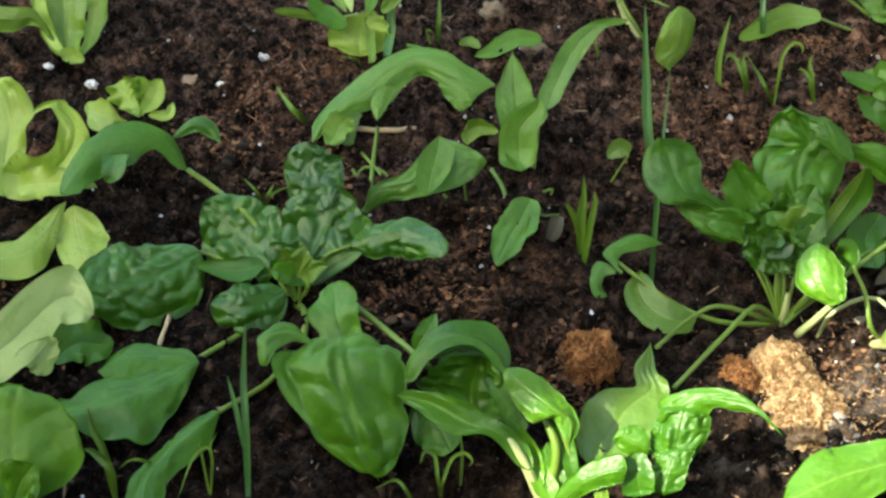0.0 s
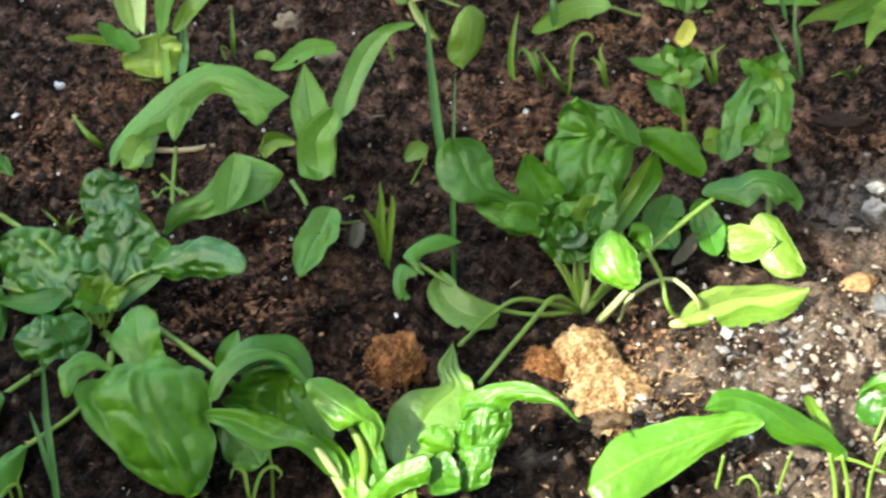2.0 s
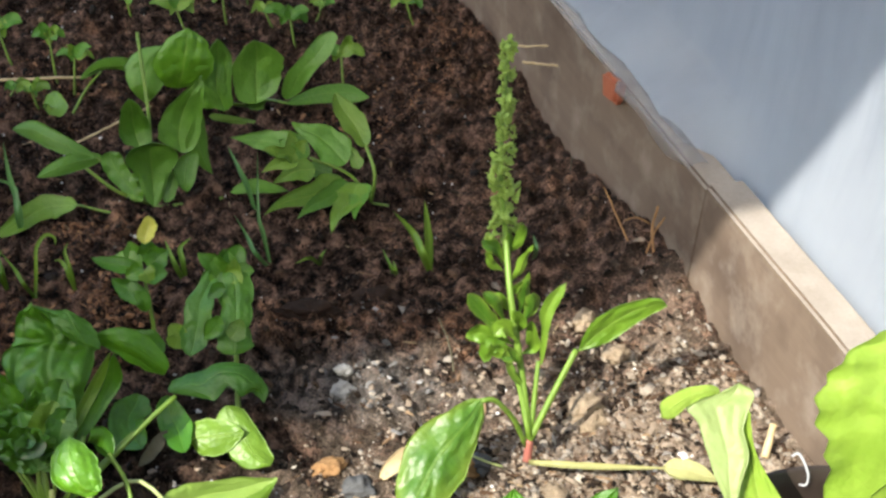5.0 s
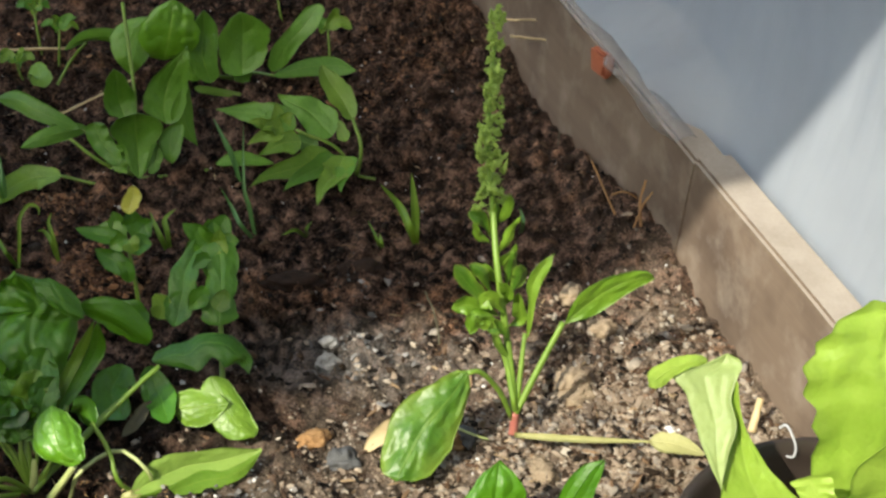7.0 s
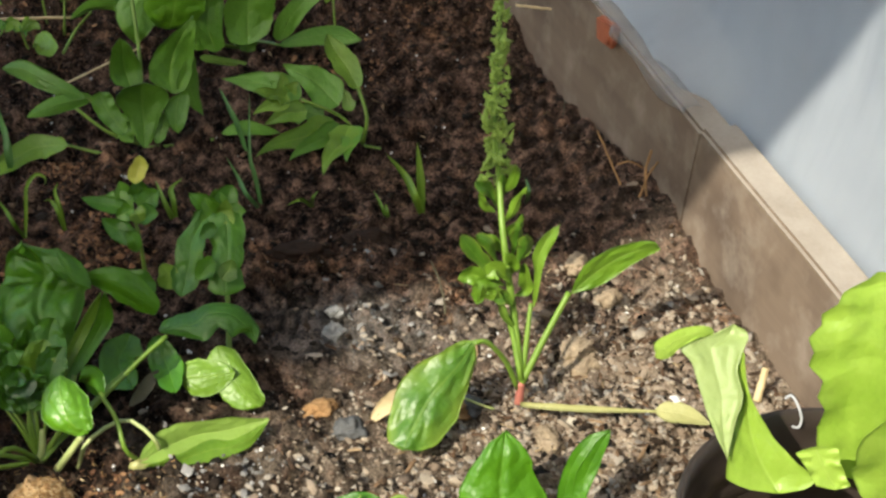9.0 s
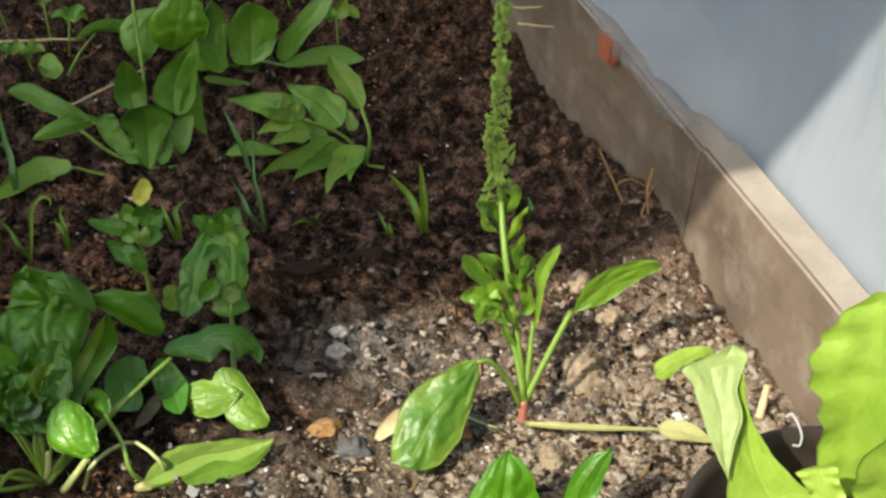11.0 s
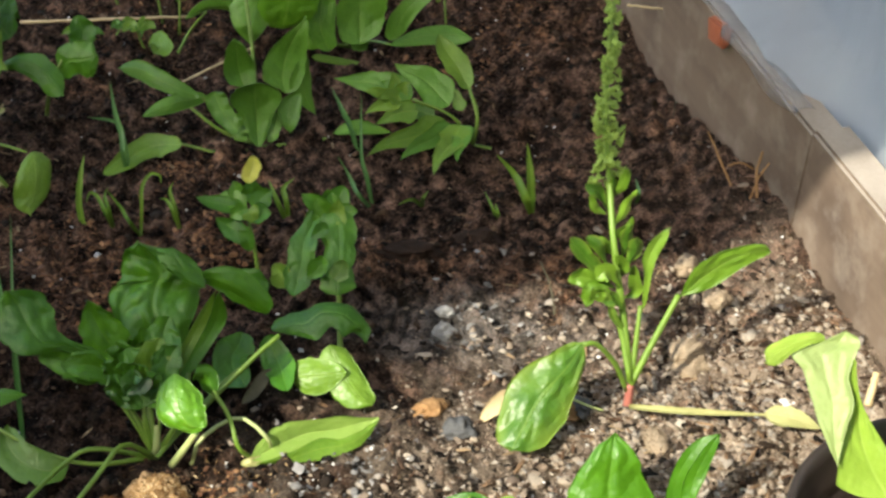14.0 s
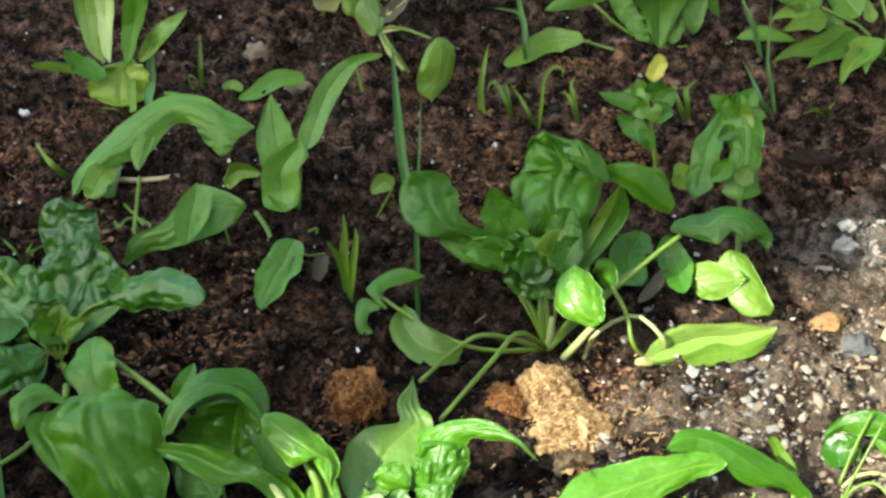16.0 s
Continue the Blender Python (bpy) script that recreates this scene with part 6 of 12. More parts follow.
seedling_7 = thing("seedling", -0.0092, 0.1159, 0.0000, "thin seedling with narrow grassy leaves", "seedling", "seedlings")
leaf(seedling_7, [(-0.0092, 0.1159, 0.0000), (-0.0176, 0.1225, 0.0232), (-0.0254, 0.1286, 0.0354), (-0.0362, 0.1443, 0.0468)], 0.0047, mat="onion", shape="strap", cup=0.5, face=(0, -0.8, 0.6), seed=208)

seedling_8 = thing("seedling", 0.1348, 0.0501, 0.0000, "thin seedling with narrow grassy leaves", "seedling", "seedlings")
leaf(seedling_8, [(0.1348, 0.0501, 0.0000), (0.1271, 0.0437, 0.0220), (0.1174, 0.0608, 0.0314), (0.1015, 0.0638, 0.0473)], 0.0066, mat="young", shape="strap", cup=0.5, face=(0, -0.8, 0.6), seed=211)
leaf(seedling_8, [(0.1348, 0.0501, 0.0000), (0.1314, 0.0592, 0.0281), (0.1259, 0.0724, 0.0545)], 0.0066, mat="young", shape="strap", cup=0.5, face=(0, -0.8, 0.6), seed=219)

seedling_9 = thing("seedling", 0.1085, 0.0333, 0.0000, "thin seedling with narrow grassy leaves", "seedling", "seedlings")
leaf(seedling_9, [(0.1085, 0.0333, 0.0000), (0.1021, 0.0216, 0.0220), (0.0941, 0.0415, 0.0264)], 0.0029, mat="young", shape="strap", cup=0.5, face=(0, -0.8, 0.6), seed=215)
leaf(seedling_9, [(0.1085, 0.0333, 0.0000), (0.1052, 0.0181, 0.0220), (0.1035, 0.0317, 0.0220)], 0.0029, mat="young", shape="strap", cup=0.5, face=(0, -0.8, 0.6), seed=223)

seedling_10 = thing("seedling", 0.0468, 0.0497, 0.0000, "thin seedling with narrow grassy leaves", "seedling", "seedlings")
leaf(seedling_10, [(0.0468, 0.0497, 0.0000), (0.0371, 0.0273, 0.0220), (0.0263, 0.0184, 0.0220)], 0.0027, mat="young", shape="strap", cup=0.5, face=(0, -0.8, 0.6), seed=219)
leaf(seedling_10, [(0.0468, 0.0497, 0.0000), (0.0460, 0.0306, 0.0220), (0.0502, 0.0411, 0.0220)], 0.0027, mat="young", shape="strap", cup=0.5, face=(0, -0.8, 0.6), seed=227)

seedling_11 = thing("seedling", 0.2209, 0.0772, 0.0000, "thin seedling with narrow grassy leaves", "seedling", "seedlings")
leaf(seedling_11, [(0.2209, 0.0772, 0.0000), (0.2195, 0.0621, 0.0220), (0.2185, 0.0821, 0.0220)], 0.0036, mat="onion", shape="strap", cup=0.5, face=(0, -0.8, 0.6), seed=223)

seedling_12 = thing("seedling", -0.1921, 0.0617, 0.0000, "thin seedling with narrow grassy leaves", "seedling", "seedlings")
leaf(seedling_12, [(-0.1921, 0.0617, 0.0000), (-0.1960, 0.0613, 0.0220), (-0.2023, 0.0761, 0.0388), (-0.2255, 0.0699, 0.0463)], 0.0046, mat="onion", shape="strap", cup=0.5, face=(0, -0.8, 0.6), seed=226)
leaf(seedling_12, [(-0.1921, 0.0617, 0.0000), (-0.1957, 0.0681, 0.0228), (-0.2049, 0.0801, 0.0467), (-0.2105, 0.0911, 0.0687)], 0.0046, mat="onion", shape="strap", cup=0.5, face=(0, -0.8, 0.6), seed=234)

seedling_13 = thing("seedling", -0.2625, -0.2512, -0.0000, "thin seedling with narrow grassy leaves", "seedling", "seedlings")
leaf(seedling_13, [(-0.2625, -0.2512, -0.0000), (-0.2674, -0.2442, 0.0241), (-0.2703, -0.2336, 0.0451), (-0.2734, -0.2267, 0.0590)], 0.0051, mat="young", shape="strap", cup=0.5, face=(0, -0.8, 0.6), seed=230)
leaf(seedling_13, [(-0.2625, -0.2512, -0.0000), (-0.2708, -0.2426, 0.0273), (-0.2752, -0.2428, 0.0368), (-0.2798, -0.2434, 0.0456)], 0.0051, mat="young", shape="strap", cup=0.5, face=(0, -0.8, 0.6), seed=238)
leaf(seedling_13, [(-0.2625, -0.2512, -0.0000), (-0.2627, -0.2439, 0.0246), (-0.2622, -0.2350, 0.0425), (-0.2641, -0.2307, 0.0511)], 0.0051, mat="young", shape="strap", cup=0.5, face=(0, -0.8, 0.6), seed=246)

seedling_14 = thing("seedling", -0.3041, -0.2034, 0.0000, "thin seedling with narrow grassy leaves", "seedling", "seedlings")
leaf(seedling_14, [(-0.3041, -0.2034, 0.0000), (-0.3061, -0.2367, 0.0220), (-0.3060, -0.2610, 0.0220)], 0.0021, mat="young", shape="strap", cup=0.5, face=(0, -0.8, 0.6), seed=235)

seedling_15 = thing("seedling", -0.2637, -0.2505, 0.0000, "thin seedling with narrow grassy leaves", "seedling", "seedlings")
leaf(seedling_15, [(-0.2637, -0.2505, 0.0000), (-0.2702, -0.2420, 0.0269), (-0.2726, -0.2315, 0.0479)], 0.0046, mat="young", shape="strap", cup=0.5, face=(0, -0.8, 0.6), seed=238)
leaf(seedling_15, [(-0.2637, -0.2505, 0.0000), (-0.2713, -0.2422, 0.0267), (-0.2826, -0.2361, 0.0388)], 0.0046, mat="young", shape="strap", cup=0.5, face=(0, -0.8, 0.6), seed=246)

onion_1 = thing("onion_plant", -0.2138, -0.2571, 0.0000, "tall thin blue-green onion leaves standing upright", "onion", "onions")
leaf(onion_1, [(-0.2138, -0.2571, 0.0000), (-0.2175, -0.2456, 0.0330), (-0.2223, -0.2282, 0.0678), (-0.2318, -0.1775, 0.1292)], 0.0042, mat="onion", shape="strap", cup=0.8, face=(0, -0.8, 0.6), seed=242)
leaf(onion_1, [(-0.2205, -0.2334, 0.0574), (-0.2359, -0.2077, 0.0888), (-0.2477, -0.1800, 0.1241), (-0.2577, -0.1540, 0.1561)], 0.0065, mat="onion", shape="strap", cup=0.8, face=(0, -0.8, 0.6), seed=250)

onion_2 = thing("onion_plant", -0.4013, -0.5229, 0.0000, "young blue-green onion shoots standing upright", "onion", "onions")
leaf(onion_2, [(-0.4013, -0.5229, 0.0000), (-0.4077, -0.5072, 0.0415), (-0.4169, -0.4855, 0.0649), (-0.4213, -0.4702, 0.0956)], 0.0050, mat="onion", shape="strap", cup=0.7, face=(0, -0.8, 0.6), seed=246)
leaf(onion_2, [(-0.4075, -0.5120, 0.0318), (-0.4147, -0.5032, 0.0495), (-0.4256, -0.4907, 0.0645)], 0.0037, mat="onion", shape="strap", cup=0.7, face=(0, -0.8, 0.6), seed=254)

seedling_16 = thing("seedling", -0.4757, -0.5486, 0.0000, "thin seedling with narrow grassy leaves", "seedling", "seedlings")
leaf(seedling_16, [(-0.4757, -0.5486, 0.0000), (-0.4786, -0.5461, 0.0220), (-0.4917, -0.5405, 0.0262), (-0.4979, -0.5404, 0.0264)], 0.0049, mat="young", shape="strap", cup=0.5, face=(0, -0.8, 0.6), seed=250)
leaf(seedling_16, [(-0.4757, -0.5486, 0.0000), (-0.4847, -0.5397, 0.0279), (-0.4935, -0.5343, 0.0387), (-0.4987, -0.5288, 0.0496)], 0.0049, mat="young", shape="strap", cup=0.5, face=(0, -0.8, 0.6), seed=258)

seedling_17 = thing("seedling", -0.4229, -0.5304, 0.0000, "thin seedling with narrow grassy leaves", "seedling", "seedlings")
leaf(seedling_17, [(-0.4229, -0.5304, 0.0000), (-0.4287, -0.5243, 0.0222), (-0.4332, -0.5192, 0.0325)], 0.0018, mat="young", shape="strap", cup=0.5, face=(0, -0.8, 0.6), seed=254)
leaf(seedling_17, [(-0.4229, -0.5304, 0.0000), (-0.4232, -0.5236, 0.0235), (-0.4261, -0.5191, 0.0325), (-0.4232, -0.5148, 0.0412)], 0.0018, mat="young", shape="strap", cup=0.5, face=(0, -0.8, 0.6), seed=262)
leaf(seedling_17, [(-0.4229, -0.5304, 0.0000), (-0.4249, -0.5206, 0.0296), (-0.4329, -0.5263, 0.0301), (-0.4325, -0.5536, 0.0220)], 0.0018, mat="young", shape="strap", cup=0.5, face=(0, -0.8, 0.6), seed=270)

seedling_18 = thing("seedling", -0.4582, -0.5176, 0.0000, "thin seedling with narrow grassy leaves", "seedling", "seedlings")
leaf(seedling_18, [(-0.4582, -0.5176, 0.0000), (-0.4627, -0.5334, 0.0220), (-0.4705, -0.5361, 0.0220), (-0.4740, -0.5445, 0.0220)], 0.0020, mat="young", shape="strap", cup=0.5, face=(0, -0.8, 0.6), seed=259)

seedling_19 = thing("seedling", -0.2931, -0.4847, 0.0000, "thin seedling with narrow grassy leaves", "seedling", "seedlings")
leaf(seedling_19, [(-0.2931, -0.4847, 0.0000), (-0.2942, -0.4895, 0.0220), (-0.3000, -0.4770, 0.0254), (-0.3065, -0.4764, 0.0264), (-0.3074, -0.4834, 0.0225)], 0.0025, mat="young", shape="strap", cup=0.5, face=(0, -0.8, 0.6), seed=262)
leaf(seedling_19, [(-0.2931, -0.4847, 0.0000), (-0.2904, -0.4905, 0.0220), (-0.2896, -0.4764, 0.0265), (-0.2829, -0.4740, 0.0313), (-0.2774, -0.4755, 0.0283), (-0.2780, -0.4806, 0.0280)], 0.0024, mat="young", shape="strap", cup=0.5, face=(0, -0.8, 0.6), seed=270)

seedling_20 = thing("seedling", -0.3048, -0.4982, -0.0000, "thin seedling with narrow grassy leaves", "seedling", "seedlings")
leaf(seedling_20, [(-0.3048, -0.4982, -0.0000), (-0.3082, -0.5061, 0.0220), (-0.3172, -0.4998, 0.0220), (-0.3261, -0.5099, 0.0220)], 0.0022, mat="young", shape="strap", cup=0.5, face=(0, -0.8, 0.6), seed=266)

seedling_21 = thing("seedling", -0.2845, -0.4721, -0.0000, "thin seedling with narrow grassy leaves", "seedling", "seedlings")
leaf(seedling_21, [(-0.2845, -0.4721, -0.0000), (-0.2863, -0.4657, 0.0227), (-0.2908, -0.4597, 0.0347)], 0.0020, mat="olive", shape="strap", cup=0.5, face=(0, -0.8, 0.6), seed=269)

seedling_22 = thing("seedling", -0.3038, -0.0247, 0.0000, "thin seedling with narrow grassy leaves", "seedling", "seedlings")
leaf(seedling_22, [(-0.3038, -0.0247, 0.0000), (-0.3114, -0.0206, 0.0220), (-0.3200, -0.0100, 0.0394)], 0.0023, mat="young", shape="strap", cup=0.5, face=(0, -0.8, 0.6), seed=272)

seedling_23 = thing("seedling", -0.4892, -0.2667, 0.0000, "thin seedling with narrow grassy leaves", "seedling", "seedlings")
leaf(seedling_23, [(-0.4892, -0.2667, 0.0000), (-0.4913, -0.2762, 0.0220), (-0.5062, -0.2649, 0.0220)], 0.0023, mat="young", shape="strap", cup=0.5, face=(0, -0.8, 0.6), seed=275)
leaf(seedling_23, [(-0.4892, -0.2667, 0.0000), (-0.4829, -0.2764, 0.0220), (-0.4836, -0.2635, 0.0220)], 0.0023, mat="young", shape="strap", cup=0.5, face=(0, -0.8, 0.6), seed=283)
leaf(seedling_23, [(-0.4892, -0.2667, 0.0000), (-0.4810, -0.2758, 0.0220), (-0.4733, -0.2631, 0.0220)], 0.0023, mat="young", shape="strap", cup=0.5, face=(0, -0.8, 0.6), seed=291)

seedling_24 = thing("seedling", -0.4901, -0.1657, 0.0000, "thin seedling with narrow grassy leaves", "seedling", "seedlings")
leaf(seedling_24, [(-0.4901, -0.1657, 0.0000), (-0.5006, -0.1786, 0.0220), (-0.5237, -0.1550, 0.0220)], 0.0049, mat="young", shape="strap", cup=0.5, face=(0, -0.8, 0.6), seed=280)

seedling_25 = thing("seedling", -0.4343, -0.0337, 0.0000, "thin seedling with narrow grassy leaves", "seedling", "seedlings")
leaf(seedling_25, [(-0.4343, -0.0337, 0.0000), (-0.4344, -0.0331, 0.0220), (-0.4417, -0.0100, 0.0374)], 0.0038, mat="young", shape="strap", cup=0.5, face=(0, -0.8, 0.6), seed=283)

seedling_26 = thing("seedling", -0.4323, -0.0477, 0.0000, "thin seedling with narrow grassy leaves", "seedling", "seedlings")
leaf(seedling_26, [(-0.4323, -0.0477, 0.0000), (-0.4400, -0.0476, 0.0220), (-0.4327, -0.0490, 0.0220)], 0.0020, mat="young", shape="strap", cup=0.5, face=(0, -0.8, 0.6), seed=286)

seedling_27 = thing("seedling", -0.4812, -0.0818, 0.0000, "thin seedling with narrow grassy leaves", "seedling", "seedlings")
leaf(seedling_27, [(-0.4812, -0.0818, 0.0000), (-0.4789, -0.1022, 0.0220), (-0.4922, -0.1032, 0.0220)], 0.0020, mat="young", shape="strap", cup=0.5, face=(0, -0.8, 0.6), seed=289)

pointed = thing("spinach_plant", -0.3213, -0.1711, 0.0000, "spinach plant with long arching pointed leaves", "spinach", "spinach plants")
leaf(pointed, None, 0, mat="farleaf", cup=0.35, face=(0, -0.9, 0.35), seed=292, edges=([(-0.3353, -0.1851, 0.0160), (-0.3518, -0.1519, 0.0285), (-0.3604, -0.1349, 0.0424), (-0.3562, -0.1126, 0.0671)], [(-0.3220, -0.1803, 0.0160), (-0.3273, -0.1496, 0.0331), (-0.3349, -0.1307, 0.0509), (-0.3562, -0.1126, 0.0671)]))
leaf(pointed, None, 0, mat="farleaf", cup=0.3, face=(-0.2, -0.85, 0.4), seed=300, edges=([(-0.3345, -0.1882, 0.0160), (-0.3446, -0.1764, 0.0174), (-0.3471, -0.1657, 0.0369), (-0.3341, -0.1531, 0.0540), (-0.3253, -0.1478, 0.0566)], [(-0.3182, -0.1789, 0.0160), (-0.3183, -0.1711, 0.0281), (-0.3210, -0.1641, 0.0401), (-0.3162, -0.1560, 0.0482), (-0.3253, -0.1478, 0.0566)]))
stalk(pointed, [(-0.3213, -0.1711, 0.0000), (-0.3230, -0.1566, 0.0291), (-0.3275, -0.1440, 0.0443)], 0.0022, 0.0016)
leaf(pointed, None, 0, mat="farleaf", cup=0.2, wave=0.03, face=(-0.4, -0.7, 0.6), seed=309, edges=([(-0.3279, -0.1449, 0.0424), (-0.3268, -0.1308, 0.0556), (-0.3181, -0.1105, 0.0813), (-0.3015, -0.0984, 0.0955), (-0.2773, -0.0948, 0.1027)], [(-0.3130, -0.1435, 0.0452), (-0.3081, -0.1272, 0.0628), (-0.3025, -0.1128, 0.0767), (-0.2924, -0.1001, 0.0920), (-0.2756, -0.0968, 0.0987)]))
leaf(pointed, None, 0, mat="farleaf", seed=3000, cup=-0.25, wave=0.03, pucker=0.0025, rag=0.06, face=(0,-0.6,0.75), edges=([(-0.3621, -0.1309, 0.0520), (-0.3832, -0.1266, 0.0560), (-0.4045, -0.1208, 0.0600), (-0.4269, -0.1213, 0.0600), (-0.4455, -0.1344, 0.0540), (-0.4624, -0.1483, 0.0420), (-0.4756, -0.1668, 0.0320), (-0.4815, -0.1867, 0.0240), (-0.4797, -0.2049, 0.0180)], [(-0.3618, -0.1367, 0.0460), (-0.3751, -0.1461, 0.0430), (-0.3877, -0.1470, 0.0440), (-0.4044, -0.1405, 0.0470), (-0.4169, -0.1376, 0.0460), (-0.4271, -0.1459, 0.0400), (-0.4335, -0.1588, 0.0320), (-0.4518, -0.1686, 0.0270), (-0.4667, -0.1807, 0.0220), (-0.4731, -0.2040, 0.0160)]))
leaf(pointed, None, 0, mat="farleaf", seed=3007, cup=-0.2, face=(0,-0.6,0.75), edges=([(-0.4326, -0.1464, 0.0400), (-0.4335, -0.1588, 0.0330), (-0.4376, -0.1722, 0.0240)], [(-0.4449, -0.1539, 0.0420), (-0.4471, -0.1637, 0.0330), (-0.4401, -0.1724, 0.0240)]))
leaf(pointed, None, 0, mat="farleaf", seed=3014, cup=-0.2, wave=0.05, face=(0,-0.6,0.75), edges=([(-0.4044, -0.1405, 0.0470), (-0.3959, -0.1478, 0.0400), (-0.3827, -0.1534, 0.0330)], [(-0.3770, -0.1378, 0.0480), (-0.3726, -0.1459, 0.0420), (-0.3802, -0.1532, 0.0330)]))
leaf(pointed, None, 0, mat="farleaf", cup=-0.2, seed=325, edges=([(-0.4296, -0.1215, 0.0533), (-0.4331, -0.1188, 0.0547), (-0.4353, -0.1178, 0.0566)], [(-0.4162, -0.1203, 0.0557), (-0.4236, -0.1175, 0.0572), (-0.4353, -0.1178, 0.0566)]))
leaf(pointed, None, 0, mat="young", cup=0.4, face=(0, -0.85, 0.4), seed=333, edges=([(-0.4820, -0.1633, 0.0160), (-0.4720, -0.1852, 0.0160), (-0.4587, -0.1983, 0.0160)], [(-0.4555, -0.1573, 0.0160), (-0.4516, -0.1814, 0.0160), (-0.4485, -0.1967, 0.0160)]))
leaf(pointed, [(-0.4596, -0.1710, 0.0220), (-0.4617, -0.1899, 0.0220), (-0.4637, -0.2083, 0.0220)], 0.0225, mat="young", shape="oval", face=(0, -0.8, 0.6), seed=349)
leaf(pointed, None, 0, mat="young", cup=0.5, wave=0.06, face=(0, -0.8, 0.6), seed=357, edges=([(-0.3488, -0.1623, 0.0276), (-0.3623, -0.1665, 0.0260), (-0.3708, -0.1726, 0.0204), (-0.3741, -0.1725, 0.0272)], [(-0.3517, -0.1602, 0.0319), (-0.3645, -0.1611, 0.0368), (-0.3719, -0.1646, 0.0364), (-0.3743, -0.1722, 0.0279)]))
leaf(pointed, None, 0, mat="farleaf", cup=-0.2, pucker=0.003, wave=0.03, face=(0, -0.6, 0.7), seed=365, edges=([(-0.3413, -0.2230, 0.0550), (-0.3609, -0.2186, 0.0550), (-0.3833, -0.2117, 0.0530), (-0.3924, -0.2472, 0.0470), (-0.4113, -0.2632, 0.0390), (-0.4138, -0.2795, 0.0300)], [(-0.3432, -0.2241, 0.0430), (-0.3503, -0.2386, 0.0430), (-0.3625, -0.2515, 0.0410), (-0.3799, -0.2597, 0.0350), (-0.3995, -0.2615, 0.0270), (-0.4154, -0.2686, 0.0180)]))
leaf(pointed, None, 0, mat="farleaf", seed=3021, cup=0.3, face=(-0.5,-0.6,0.4), edges=([(-0.3772, -0.2664, 0.0420), (-0.3837, -0.2559, 0.0520), (-0.3833, -0.2415, 0.0600), (-0.3766, -0.2272, 0.0660)], [(-0.3675, -0.2591, 0.0440), (-0.3631, -0.2432, 0.0520), (-0.3646, -0.2314, 0.0600), (-0.3744, -0.2264, 0.0660)]))
stalk(pointed, [(-0.4220, -0.2363, 0.0080), (-0.4315, -0.2021, 0.0080), (-0.4394, -0.1686, 0.0151)], 0.0018, 0.0014)
stalk(pointed, [(-0.4236, -0.2502, 0.0080), (-0.4387, -0.2186, 0.0080), (-0.4626, -0.1993, 0.0080)], 0.0014, 0.0012)
stalk(pointed, [(-0.4049, -0.2431, 0.0000), (-0.4177, -0.2178, 0.0080), (-0.4434, -0.1924, 0.0080)], 0.0013, 0.0011)
stalk(pointed, [(-0.3204, -0.1748, 0.0020), (-0.3166, -0.1984, 0.0080), (-0.3130, -0.2072, 0.0080)], 0.0012, 0.0012, mat="pink")
leaf(pointed, [(-0.3099, -0.2189, 0.0220), (-0.3125, -0.2541, 0.0220), (-0.3130, -0.2946, 0.0220)], 0.0270, mat="farleaf", shape="egg", cup=0.2, face=(0, -0.75, 0.6), seed=385)
stalk(pointed, [(-0.3487, -0.1811, 0.0094), (-0.3333, -0.2011, 0.0080), (-0.3252, -0.2225, 0.0010)], 0.0018, 0.0015)
stalk(pointed, [(-0.3693, -0.2330, 0.0200), (-0.3559, -0.2268, 0.0010)], 0.0013, 0.0010)
stalk(pointed, [(-0.4264, -0.2481, 0.0020), (-0.4366, -0.2246, 0.0080), (-0.4357, -0.2085, 0.0080), (-0.4248, -0.2067, 0.0080), (-0.4091, -0.2182, 0.0080)], 0.0011, 0.0009)
stalk(pointed, [(-0.3870, -0.2406, 0.0020), (-0.3959, -0.2303, 0.0080), (-0.4036, -0.2196, 0.0080)], 0.0011, 0.0009)
stalk(pointed, [(-0.4014, -0.2477, 0.0020), (-0.4049, -0.2335, 0.0080), (-0.4139, -0.2165, 0.0080)], 0.0010, 0.0008)
stalk(pointed, [(-0.3527, -0.2237, 0.0020), (-0.3548, -0.2278, 0.0200), (-0.3573, -0.2266, 0.0300)], 0.0010, 0.0008)
stalk(pointed, [(-0.3138, -0.2008, 0.0080), (-0.3023, -0.1906, 0.0111), (-0.3014, -0.1930, 0.0080)], 0.0010, 0.0008)
stalk(pointed, [(-0.3130, -0.2039, 0.0080), (-0.3033, -0.2170, 0.0080), (-0.2902, -0.2123, 0.0080)], 0.0010, 0.0008)

sorrel = thing("weed_plant", -0.3928, -0.0413, 0.0000, "low weed with round green leaves", "weed", "weeds")
leaf(sorrel, [(-0.3534, -0.0232, 0.0200), (-0.3761, -0.0397, 0.0200), (-0.3979, -0.0578, 0.0150)], 0.0175, mat="farleaf", shape="egg", cup=0.2, seed=319)
leaf(sorrel, [(-0.3952, -0.0524, 0.0200), (-0.4055, -0.0481, 0.0200), (-0.4122, -0.0530, 0.0200)], 0.0088, mat="young", shape="oval", seed=327)

wilted = thing("weed_plant", -0.2664, -0.1571, 0.0000, "small wilting yellowish seedling", "seedling", "seedlings")
stalk(wilted, [(-0.2664, -0.1571, 0.0000), (-0.2563, -0.1499, 0.0246)], 0.0009, 0.0008)
leaf(wilted, [(-0.2563, -0.1499, 0.0246), (-0.2628, -0.1483, 0.0276), (-0.2704, -0.1559, 0.0220)], 0.0139, mat="olive", shape="oval", face=(0, -0.8, 0.6), seed=323)

